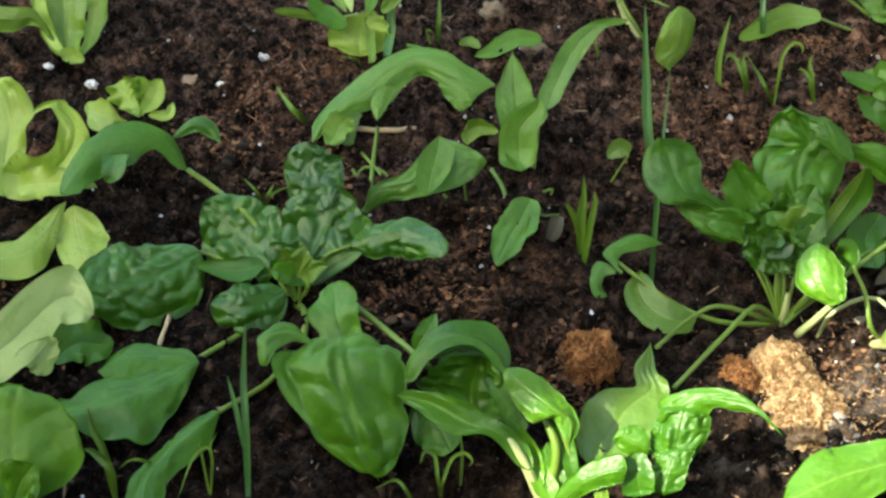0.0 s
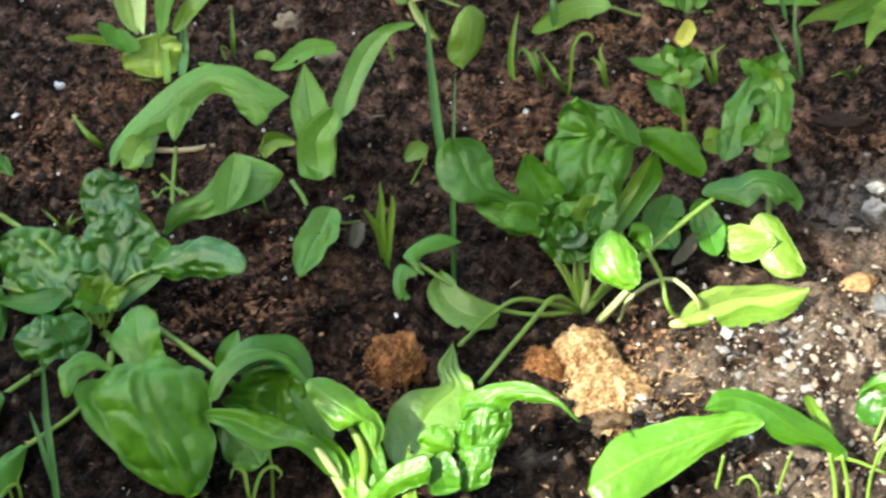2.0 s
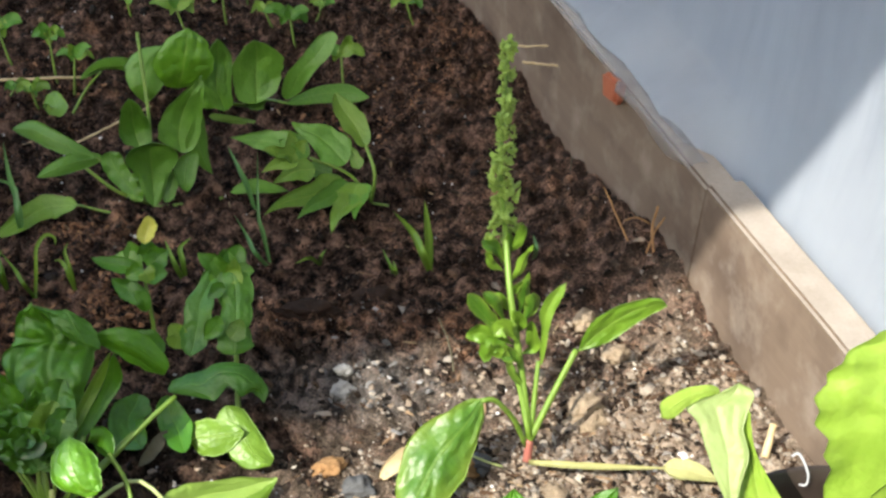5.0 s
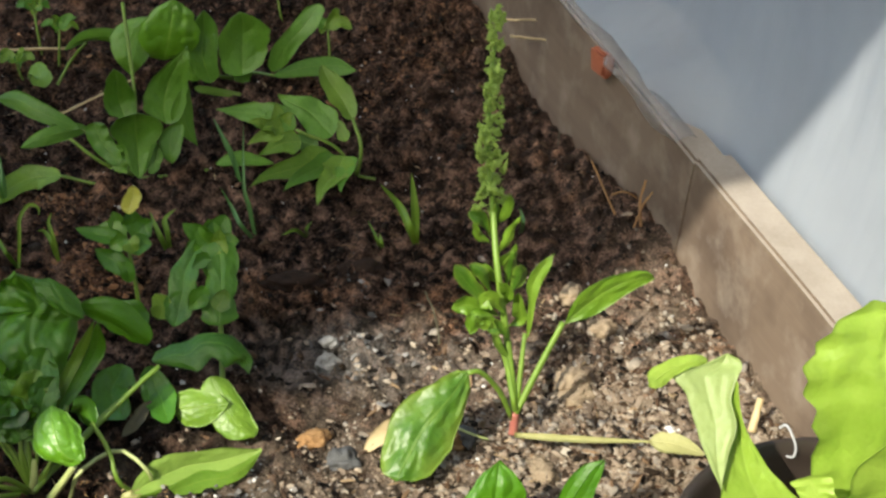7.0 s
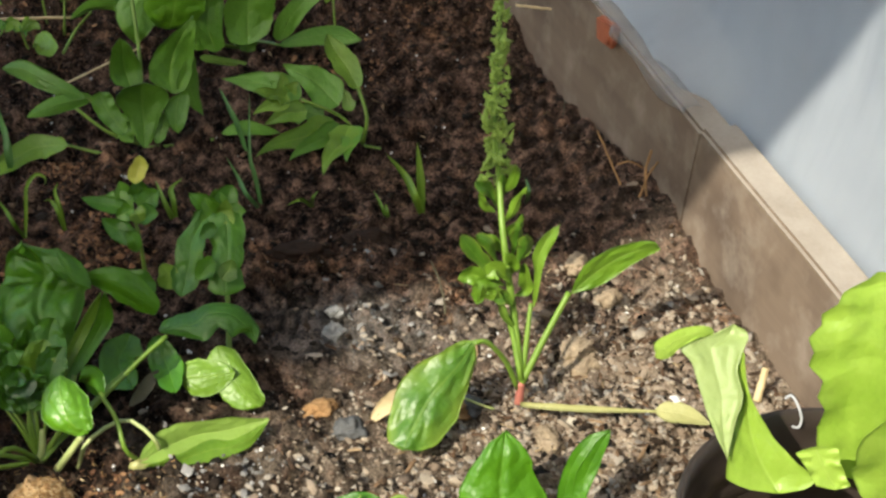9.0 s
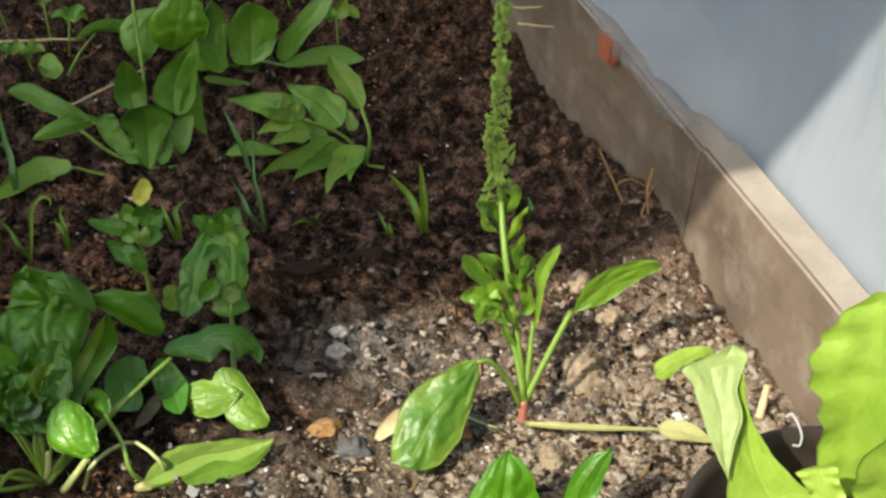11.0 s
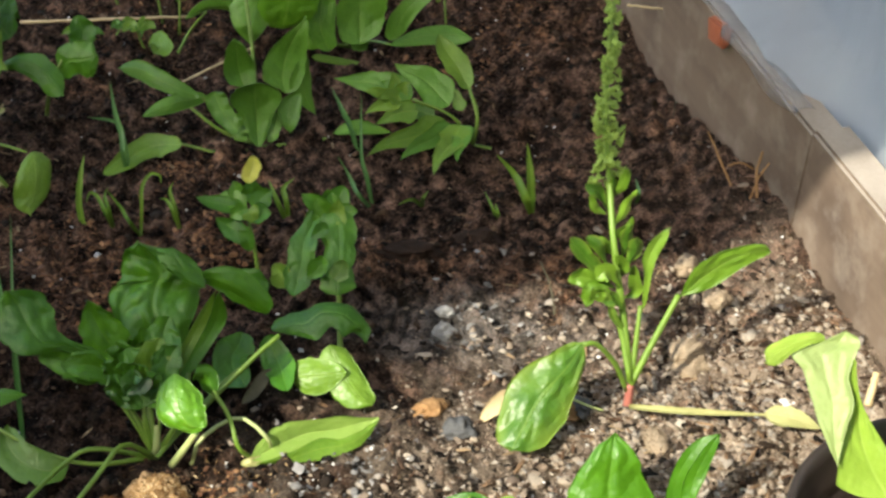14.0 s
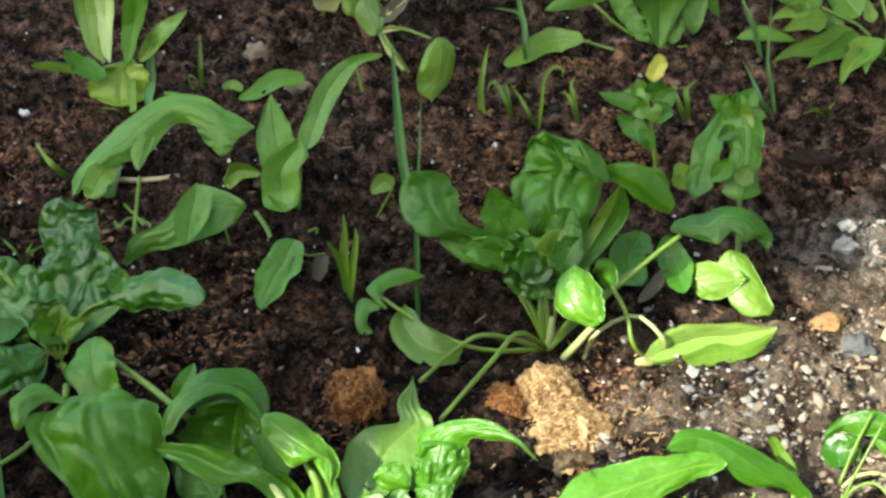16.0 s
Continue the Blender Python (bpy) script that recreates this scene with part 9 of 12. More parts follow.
leaf(seedling_35, [(-0.2075, 0.3168, 0.0382), (-0.2077, 0.3189, 0.0423), (-0.2077, 0.3169, 0.0303)], 0.0100, mat="young", shape="egg", cup=0.25, face=(0.135288, -0.6, 0.7), seed=613)

seedling_36 = thing("seedling", -0.2389, 0.3173, 0.0000, "young leafy seedling with rounded leaves", "seedling", "leafy seedlings")
stalk(seedling_36, [(-0.2389, 0.3173, 0.0000), (-0.2466, 0.3211, 0.0176), (-0.2551, 0.3301, 0.0356)], 0.0012, 0.0010)
leaf(seedling_36, [(-0.2551, 0.3301, 0.0356), (-0.2699, 0.3335, 0.0423), (-0.2817, 0.3311, 0.0358)], 0.0125, mat="spinach", shape="spade", cup=0.25, face=(0.191251, -0.6, 0.7), seed=589)
leaf(seedling_36, [(-0.2551, 0.3301, 0.0356), (-0.2521, 0.3328, 0.0409), (-0.2494, 0.3297, 0.0269)], 0.0096, mat="young", shape="egg", cup=0.25, face=(-0.198097, -0.6, 0.7), seed=597)
leaf(seedling_36, [(-0.2551, 0.3301, 0.0356), (-0.2434, 0.3344, 0.0441), (-0.2333, 0.3333, 0.0435)], 0.0132, mat="spinach", shape="lance", cup=0.25, face=(-0.0801367, -0.6, 0.7), seed=605)
leaf(seedling_36, [(-0.2551, 0.3301, 0.0356), (-0.2583, 0.3354, 0.0460), (-0.2602, 0.3343, 0.0517)], 0.0103, mat="spinach", shape="lance", cup=0.25, face=(0.0424515, -0.6, 0.7), seed=613)

seedling_37 = thing("seedling", -0.1810, 0.2852, 0.0000, "young leafy seedling with rounded leaves", "seedling", "leafy seedlings")
stalk(seedling_37, [(-0.1810, 0.2852, 0.0000), (-0.1812, 0.2880, 0.0157), (-0.1821, 0.2960, 0.0317)], 0.0012, 0.0010)
leaf(seedling_37, [(-0.1821, 0.2960, 0.0317), (-0.1839, 0.2973, 0.0342), (-0.1853, 0.2971, 0.0260)], 0.0086, mat="spinach", shape="spade", cup=0.25, face=(-0.128176, -0.6, 0.7), seed=596)
leaf(seedling_37, [(-0.1821, 0.2960, 0.0317), (-0.1729, 0.2988, 0.0372), (-0.1651, 0.2977, 0.0310)], 0.0090, mat="young", shape="spade", cup=0.25, face=(0.167196, -0.6, 0.7), seed=604)
leaf(seedling_37, [(-0.1821, 0.2960, 0.0317), (-0.1744, 0.3003, 0.0403), (-0.1676, 0.2992, 0.0434)], 0.0095, mat="spinach", shape="spade", cup=0.25, face=(0.0262666, -0.6, 0.7), seed=612)
leaf(seedling_37, [(-0.1821, 0.2960, 0.0317), (-0.1864, 0.2997, 0.0391), (-0.1893, 0.2981, 0.0432)], 0.0084, mat="young", shape="spade", cup=0.25, face=(0.230775, -0.6, 0.7), seed=620)
leaf(seedling_37, [(-0.1821, 0.2960, 0.0317), (-0.1914, 0.2982, 0.0361), (-0.1986, 0.2969, 0.0326)], 0.0066, mat="spinach", shape="egg", cup=0.25, face=(-0.251637, -0.6, 0.7), seed=628)

seedling_38 = thing("seedling", -0.2064, 0.2523, 0.0000, "young leafy seedling with rounded leaves", "seedling", "leafy seedlings")
stalk(seedling_38, [(-0.2064, 0.2523, 0.0000), (-0.2100, 0.2523, 0.0082), (-0.2140, 0.2561, 0.0175)], 0.0012, 0.0010)
leaf(seedling_38, [(-0.2128, 0.2486, 0.0220), (-0.2105, 0.2600, 0.0254), (-0.2070, 0.2586, 0.0299)], 0.0073, mat="young", shape="lance", cup=0.25, face=(-0.141236, -0.6, 0.7), seed=604)
leaf(seedling_38, [(-0.2128, 0.2486, 0.0220), (-0.2204, 0.2589, 0.0232), (-0.2251, 0.2572, 0.0252)], 0.0098, mat="young", shape="lance", cup=0.25, face=(0.0492408, -0.6, 0.7), seed=612)
leaf(seedling_38, [(-0.2128, 0.2486, 0.0220), (-0.2213, 0.2559, 0.0220), (-0.2258, 0.2453, 0.0220)], 0.0103, mat="young", shape="egg", cup=0.25, face=(-0.0606157, -0.6, 0.7), seed=620)
leaf(seedling_38, [(-0.2128, 0.2486, 0.0220), (-0.2118, 0.2563, 0.0220), (-0.2075, 0.2388, 0.0220)], 0.0076, mat="spinach", shape="spade", cup=0.25, face=(0.230552, -0.6, 0.7), seed=628)
leaf(seedling_38, [(-0.2128, 0.2486, 0.0220), (-0.2054, 0.2588, 0.0230), (-0.1976, 0.2555, 0.0220)], 0.0096, mat="young", shape="lance", cup=0.25, face=(0.278439, -0.6, 0.7), seed=636)

seedling_39 = thing("seedling", -0.2402, 0.2622, 0.0000, "young leafy seedling with rounded leaves", "seedling", "leafy seedlings")
stalk(seedling_39, [(-0.2402, 0.2622, 0.0000), (-0.2345, 0.2589, 0.0080), (-0.2302, 0.2643, 0.0142)], 0.0012, 0.0010)
leaf(seedling_39, [(-0.2279, 0.2513, 0.0220), (-0.2334, 0.2613, 0.0220), (-0.2370, 0.2637, 0.0220)], 0.0077, mat="spinach", shape="spade", cup=0.25, face=(-0.280865, -0.6, 0.7), seed=612)
leaf(seedling_39, [(-0.2279, 0.2513, 0.0220), (-0.2339, 0.2566, 0.0220), (-0.2367, 0.2476, 0.0220)], 0.0076, mat="spinach", shape="spade", cup=0.25, face=(-0.106383, -0.6, 0.7), seed=620)
leaf(seedling_39, [(-0.2279, 0.2513, 0.0220), (-0.2241, 0.2587, 0.0220), (-0.2182, 0.2470, 0.0220)], 0.0079, mat="spinach", shape="spade", cup=0.25, face=(-0.0304474, -0.6, 0.7), seed=628)
leaf(seedling_39, [(-0.2279, 0.2513, 0.0220), (-0.2242, 0.2631, 0.0220), (-0.2200, 0.2654, 0.0220)], 0.0082, mat="young", shape="lance", cup=0.25, face=(-0.0092301, -0.6, 0.7), seed=636)

seedling_40 = thing("seedling", -0.2540, 0.2268, 0.0000, "young leafy seedling with rounded leaves", "seedling", "leafy seedlings")
stalk(seedling_40, [(-0.2540, 0.2268, 0.0000), (-0.2561, 0.2268, 0.0096), (-0.2589, 0.2317, 0.0197)], 0.0012, 0.0010)
leaf(seedling_40, [(-0.2582, 0.2279, 0.0220), (-0.2482, 0.2352, 0.0267), (-0.2390, 0.2341, 0.0246)], 0.0096, mat="spinach", shape="spade", cup=0.25, face=(-0.0368394, -0.6, 0.7), seed=619)
leaf(seedling_40, [(-0.2582, 0.2279, 0.0220), (-0.2595, 0.2381, 0.0326), (-0.2592, 0.2377, 0.0397)], 0.0119, mat="spinach", shape="spade", cup=0.25, face=(0.278938, -0.6, 0.7), seed=627)
leaf(seedling_40, [(-0.2582, 0.2279, 0.0220), (-0.2691, 0.2342, 0.0247), (-0.2770, 0.2324, 0.0220)], 0.0109, mat="young", shape="spade", cup=0.25, face=(-0.118586, -0.6, 0.7), seed=635)
leaf(seedling_40, [(-0.2582, 0.2279, 0.0220), (-0.2591, 0.2332, 0.0228), (-0.2565, 0.2181, 0.0220)], 0.0109, mat="young", shape="spade", cup=0.25, face=(-0.0696409, -0.6, 0.7), seed=643)

seedling_41 = thing("seedling", 0.0300, 0.4552, 0.0000, "young leafy seedling with rounded leaves", "seedling", "leafy seedlings")
stalk(seedling_41, [(0.0300, 0.4552, 0.0000), (0.0323, 0.4547, 0.0080), (0.0344, 0.4588, 0.0172)], 0.0012, 0.0010)
leaf(seedling_41, [(0.0344, 0.4498, 0.0220), (0.0339, 0.4552, 0.0220), (0.0341, 0.4415, 0.0220)], 0.0070, mat="young", shape="lance", cup=0.25, face=(0.0195865, -0.6, 0.7), seed=626)
leaf(seedling_41, [(0.0344, 0.4498, 0.0220), (0.0413, 0.4604, 0.0220), (0.0473, 0.4568, 0.0220)], 0.0083, mat="spinach", shape="lance", cup=0.25, face=(-0.0674002, -0.6, 0.7), seed=634)
leaf(seedling_41, [(0.0344, 0.4498, 0.0220), (0.0342, 0.4620, 0.0236), (0.0343, 0.4601, 0.0278)], 0.0067, mat="young", shape="spade", cup=0.25, face=(0.103766, -0.6, 0.7), seed=642)
leaf(seedling_41, [(0.0344, 0.4498, 0.0220), (0.0275, 0.4577, 0.0220), (0.0223, 0.4535, 0.0220)], 0.0088, mat="young", shape="spade", cup=0.25, face=(0.194608, -0.6, 0.7), seed=650)

seedling_42 = thing("seedling", -0.0377, 0.4796, 0.0000, "young leafy seedling with rounded leaves", "seedling", "leafy seedlings")
stalk(seedling_42, [(-0.0377, 0.4796, 0.0000), (-0.0395, 0.4798, 0.0104), (-0.0417, 0.4854, 0.0216)], 0.0012, 0.0010)
leaf(seedling_42, [(-0.0417, 0.4848, 0.0220), (-0.0458, 0.4868, 0.0244), (-0.0481, 0.4752, 0.0220)], 0.0102, mat="spinach", shape="egg", cup=0.25, face=(-0.223951, -0.6, 0.7), seed=633)
leaf(seedling_42, [(-0.0417, 0.4848, 0.0220), (-0.0341, 0.4877, 0.0262), (-0.0273, 0.4864, 0.0220)], 0.0112, mat="spinach", shape="lance", cup=0.25, face=(-0.150598, -0.6, 0.7), seed=641)
leaf(seedling_42, [(-0.0417, 0.4848, 0.0220), (-0.0374, 0.4900, 0.0307), (-0.0334, 0.4888, 0.0354)], 0.0098, mat="young", shape="lance", cup=0.25, face=(0.142838, -0.6, 0.7), seed=649)
leaf(seedling_42, [(-0.0417, 0.4848, 0.0220), (-0.0505, 0.4883, 0.0274), (-0.0573, 0.4867, 0.0277)], 0.0098, mat="spinach", shape="egg", cup=0.25, face=(0.131002, -0.6, 0.7), seed=657)

seedling_43 = thing("seedling", 0.0909, 0.5119, 0.0000, "young leafy seedling with rounded leaves", "seedling", "leafy seedlings")
stalk(seedling_43, [(0.0909, 0.5119, 0.0000), (0.0900, 0.5122, 0.0106), (0.0891, 0.5180, 0.0221)], 0.0012, 0.0010)
leaf(seedling_43, [(0.0891, 0.5180, 0.0221), (0.0908, 0.5238, 0.0339), (0.0924, 0.5230, 0.0401)], 0.0102, mat="spinach", shape="lance", cup=0.25, face=(0.175704, -0.6, 0.7), seed=640)
leaf(seedling_43, [(0.0891, 0.5180, 0.0221), (0.0795, 0.5205, 0.0272), (0.0721, 0.5190, 0.0257)], 0.0116, mat="young", shape="lance", cup=0.25, face=(0.0739872, -0.6, 0.7), seed=648)
leaf(seedling_43, [(0.0891, 0.5180, 0.0221), (0.0866, 0.5198, 0.0259), (0.0853, 0.5040, 0.0220)], 0.0116, mat="young", shape="lance", cup=0.25, face=(0.102931, -0.6, 0.7), seed=656)
leaf(seedling_43, [(0.0891, 0.5180, 0.0221), (0.1021, 0.5220, 0.0302), (0.1137, 0.5206, 0.0260)], 0.0084, mat="spinach", shape="spade", cup=0.25, face=(0.146597, -0.6, 0.7), seed=664)
leaf(seedling_43, [(-0.1930, 0.2132, 0.0220), (-0.1902, 0.2278, 0.0220), (-0.1959, 0.2510, 0.0220)], 0.0200, mat="young", shape="oval", face=(0, -0.8, 0.6), seed=672)

tallweed = thing("weed_plant", -0.2769, 0.0206, 0.0000, "tall bushy weed with small clustered leaves on a pale stem", "weed", "weeds")
leaf(tallweed, None, 0, mat="spinach", seed=3000, cup=-0.3, face=(-0.2,-0.7,0.6), edges=([(-0.3463, 0.0876, 0.0900), (-0.3574, 0.0885, 0.0750), (-0.3579, 0.0863, 0.0550), (-0.3490, 0.0797, 0.0440)], [(-0.3418, 0.0840, 0.0900), (-0.3410, 0.0890, 0.0740), (-0.3432, 0.0832, 0.0560), (-0.3476, 0.0800, 0.0440)]))
leaf(tallweed, None, 0, mat="young", seed=3007, cup=-0.3, wave=0.05, face=(0,-0.7,0.6), edges=([(-0.3428, 0.0842, 0.0500), (-0.3508, 0.0771, 0.0400), (-0.3451, 0.0661, 0.0260), (-0.3334, 0.0666, 0.0200)], [(-0.3304, 0.0867, 0.0500), (-0.3249, 0.0735, 0.0400), (-0.3265, 0.0696, 0.0260), (-0.3312, 0.0670, 0.0200)]))
leaf(tallweed, None, 0, mat="spinach", seed=3014, cup=-0.3, face=(0.1,-0.7,0.6), edges=([(-0.3417, 0.0862, 0.0650), (-0.3363, 0.0878, 0.0700), (-0.3280, 0.0922, 0.0720), (-0.3202, 0.0976, 0.0660)], [(-0.3403, 0.0833, 0.0600), (-0.3337, 0.0844, 0.0580), (-0.3264, 0.0864, 0.0560), (-0.3189, 0.0907, 0.0580)]))
leaf(tallweed, [(-0.3312, 0.0732, 0.0220), (-0.3213, 0.0757, 0.0260), (-0.3137, 0.0768, 0.0240)], 0.0090, mat="yellow", seed=3021, shape="oval", cup=0.5, wave=0.1)
stalk(tallweed, [(-0.3271, 0.0748, 0.0400), (-0.3197, 0.0822, 0.0460), (-0.3106, 0.0899, 0.0520)], 0.0011, 0.0015, mat="straw")
stalk(tallweed, [(-0.3420, 0.0903, 0.0800), (-0.3333, 0.0910, 0.0700), (-0.3286, 0.0893, 0.0620)], 0.0010, 0.0008, mat="straw")
stalk(tallweed, [(-0.3163, 0.1037, 0.0840), (-0.3181, 0.0979, 0.0740), (-0.3223, 0.0938, 0.0600)], 0.0010, 0.0008, mat="straw")
stalk(tallweed, [(-0.3141, 0.1040, 0.0120), (-0.3066, 0.1136, 0.0140), (-0.3032, 0.1166, 0.0220)], 0.0009, 0.0007, mat="straw")
stalk(tallweed, [(-0.3160, 0.1026, 0.0160), (-0.3086, 0.1050, 0.0120), (-0.3036, 0.1217, 0.0120)], 0.0009, 0.0007, mat="straw")
stalk(tallweed, [(-0.3280, 0.0721, 0.0010), (-0.3314, 0.0686, 0.0140), (-0.3333, 0.0630, 0.0240)], 0.0026, 0.0018, mat="pink")
stalk(tallweed, [(-0.2769, 0.0206, 0.0000), (-0.3045, 0.0363, 0.0214), (-0.3199, 0.0690, 0.0469), (-0.3287, 0.1402, 0.1094)], 0.0026, 0.0016, mat="pale")
leaf(tallweed, [(-0.3193, 0.1157, 0.0875), (-0.3107, 0.1328, 0.1097), (-0.3066, 0.1476, 0.1274)], 0.0126, mat="olive", shape="lance", cup=0.3, wave=0.05, face=(0.257207, -0.8, 0.45), seed=648)
leaf(tallweed, [(-0.3232, 0.0882, 0.0702), (-0.3373, 0.1071, 0.0959), (-0.3466, 0.1241, 0.1180)], 0.0144, mat="spinach", shape="lance", cup=0.3, wave=0.05, face=(-0.248129, -0.8, 0.45), seed=656)
leaf(tallweed, [(-0.3092, 0.0612, 0.0546), (-0.3027, 0.0814, 0.0829), (-0.3000, 0.0993, 0.1068)], 0.0132, mat="young", shape="spade", cup=0.3, wave=0.05, face=(0.222824, -0.8, 0.45), seed=664)
leaf(tallweed, [(-0.3126, 0.0680, 0.0585), (-0.3110, 0.0883, 0.0871), (-0.3112, 0.1065, 0.1115)], 0.0103, mat="olive", shape="lance", cup=0.3, wave=0.05, face=(0.110653, -0.8, 0.45), seed=672)
leaf(tallweed, [(-0.3239, 0.0981, 0.0762), (-0.3345, 0.1138, 0.0958), (-0.3416, 0.1277, 0.1116)], 0.0130, mat="young", shape="lance", cup=0.3, wave=0.05, face=(-0.178085, -0.8, 0.45), seed=680)
leaf(tallweed, [(-0.3133, 0.0782, 0.0647), (-0.3078, 0.0938, 0.0840), (-0.3054, 0.1073, 0.0989)], 0.0099, mat="lettuce", shape="spade", cup=0.3, wave=0.05, face=(0.183958, -0.8, 0.45), seed=688)
leaf(tallweed, [(-0.3152, 0.0558, 0.0509), (-0.3248, 0.0699, 0.0672), (-0.3313, 0.0821, 0.0797)], 0.0117, mat="lettuce", shape="spade", cup=0.3, wave=0.05, face=(-0.163852, -0.8, 0.45), seed=696)
leaf(tallweed, [(-0.3156, 0.0772, 0.0639), (-0.3168, 0.0975, 0.0926), (-0.3186, 0.1158, 0.1171)], 0.0136, mat="lettuce", shape="spade", cup=0.3, wave=0.05, face=(0.0481909, -0.8, 0.45), seed=704)
leaf(tallweed, [(-0.3170, 0.0592, 0.0529), (-0.3301, 0.0785, 0.0795), (-0.3388, 0.0960, 0.1024)], 0.0135, mat="olive", shape="lance", cup=0.3, wave=0.05, face=(-0.225603, -0.8, 0.45), seed=712)
leaf(tallweed, [(-0.3147, 0.0758, 0.0631), (-0.3142, 0.0947, 0.0889), (-0.3149, 0.1115, 0.1105)], 0.0126, mat="young", shape="lance", cup=0.3, wave=0.05, face=(0.081924, -0.8, 0.45), seed=720)
leaf(tallweed, [(-0.3099, 0.0687, 0.0591), (-0.3010, 0.0866, 0.0828), (-0.2968, 0.1022, 0.1021)], 0.0143, mat="young", shape="spade", cup=0.3, wave=0.05, face=(0.268027, -0.8, 0.45), seed=728)
leaf(tallweed, [(-0.3180, 0.0806, 0.0659), (-0.3226, 0.0946, 0.0818), (-0.3261, 0.1066, 0.0938)], 0.0143, mat="lettuce", shape="lance", cup=0.3, wave=0.05, face=(-0.0489141, -0.8, 0.45), seed=736)
leaf(tallweed, [(-0.3129, 0.0593, 0.0532), (-0.3155, 0.0739, 0.0703), (-0.3178, 0.0864, 0.0835)], 0.0107, mat="young", shape="spade", cup=0.3, wave=0.05, face=(-0.00127191, -0.8, 0.45), seed=744)
leaf(tallweed, [(-0.3259, 0.0981, 0.0762), (-0.3417, 0.1176, 0.1032), (-0.3521, 0.1354, 0.1266)], 0.0149, mat="young", shape="spade", cup=0.3, wave=0.05, face=(-0.284405, -0.8, 0.45), seed=752)
leaf(tallweed, [(-0.3233, 0.1042, 0.0801), (-0.3300, 0.1228, 0.1053), (-0.3349, 0.1394, 0.1265)], 0.0108, mat="lettuce", shape="lance", cup=0.3, wave=0.05, face=(-0.0802234, -0.8, 0.45), seed=760)
leaf(tallweed, [(-0.3115, 0.0659, 0.0573), (-0.3085, 0.0859, 0.0854), (-0.3078, 0.1039, 0.1094)], 0.0108, mat="young", shape="lance", cup=0.3, wave=0.05, face=(0.144283, -0.8, 0.45), seed=768)
leaf(tallweed, [(-0.3163, 0.0726, 0.0610), (-0.3211, 0.0902, 0.0844), (-0.3249, 0.1060, 0.1039)], 0.0096, mat="spinach", shape="lance", cup=0.3, wave=0.05, face=(-0.0426216, -0.8, 0.45), seed=776)
leaf(tallweed, [(-0.3232, 0.0889, 0.0706), (-0.3366, 0.1047, 0.0902), (-0.3453, 0.1186, 0.1061)], 0.0154, mat="olive", shape="spade", cup=0.3, wave=0.05, face=(-0.240843, -0.8, 0.45), seed=784)
leaf(tallweed, [(-0.3183, 0.0844, 0.0681), (-0.3219, 0.0991, 0.0856), (-0.3248, 0.1119, 0.0991)], 0.0115, mat="young", shape="lance", cup=0.3, wave=0.05, face=(-0.0241013, -0.8, 0.45), seed=792)
leaf(tallweed, [(-0.3188, 0.0784, 0.0645), (-0.3268, 0.0957, 0.0871), (-0.3324, 0.1111, 0.1059)], 0.0122, mat="lettuce", shape="spade", cup=0.3, wave=0.05, face=(-0.115124, -0.8, 0.45), seed=800)
leaf(tallweed, [(-0.3170, 0.0833, 0.0676), (-0.3180, 0.0979, 0.0847), (-0.3193, 0.1105, 0.0979)], 0.0135, mat="lettuce", shape="lance", cup=0.3, wave=0.05, face=(0.03556, -0.8, 0.45), seed=808)
leaf(tallweed, [(-0.3083, 0.0519, 0.0490), (-0.3036, 0.0690, 0.0712), (-0.3018, 0.0840, 0.0892)], 0.0142, mat="spinach", shape="lance", cup=0.3, wave=0.05, face=(0.171789, -0.8, 0.45), seed=816)
leaf(tallweed, [(-0.3169, 0.1007, 0.0783), (-0.3102, 0.1218, 0.1086), (-0.3074, 0.1408, 0.1344)], 0.0121, mat="lettuce", shape="lance", cup=0.3, wave=0.05, face=(0.228897, -0.8, 0.45), seed=824)
leaf(tallweed, [(-0.3200, 0.0949, 0.0745), (-0.3234, 0.1151, 0.1029), (-0.3265, 0.1333, 0.1272)], 0.0144, mat="spinach", shape="lance", cup=0.3, wave=0.05, face=(-0.00187945, -0.8, 0.45), seed=832)
leaf(tallweed, [(-0.3196, 0.0713, 0.0601), (-0.3333, 0.0907, 0.0870), (-0.3423, 0.1084, 0.1103)], 0.0137, mat="olive", shape="lance", cup=0.3, wave=0.05, face=(-0.23708, -0.8, 0.45), seed=840)
leaf(tallweed, [(-0.3131, 0.0493, 0.0472), (-0.3211, 0.0638, 0.0641), (-0.3265, 0.0764, 0.0773)], 0.0098, mat="young", shape="spade", cup=0.3, wave=0.05, face=(-0.123428, -0.8, 0.45), seed=848)
stalk(tallweed, [(-0.3134, 0.0678, 0.0644), (-0.3226, 0.0735, 0.0659), (-0.3322, 0.0817, 0.0722)], 0.0011, 0.0008, mat="pale")
stalk(tallweed, [(-0.3134, 0.0678, 0.0644), (-0.3193, 0.0762, 0.0712), (-0.3256, 0.0870, 0.0829)], 0.0011, 0.0008, mat="pale")
stalk(tallweed, [(-0.3134, 0.0678, 0.0644), (-0.3106, 0.0757, 0.0704), (-0.3081, 0.0862, 0.0812)], 0.0011, 0.0008, mat="pale")
stalk(tallweed, [(-0.3134, 0.0678, 0.0644), (-0.3068, 0.0777, 0.0743), (-0.3005, 0.0901, 0.0891)], 0.0011, 0.0008, mat="pale")
stalk(tallweed, [(-0.3134, 0.0678, 0.0644), (-0.3280, 0.0768, 0.0725), (-0.3431, 0.0883, 0.0854)], 0.0011, 0.0008, mat="pale")
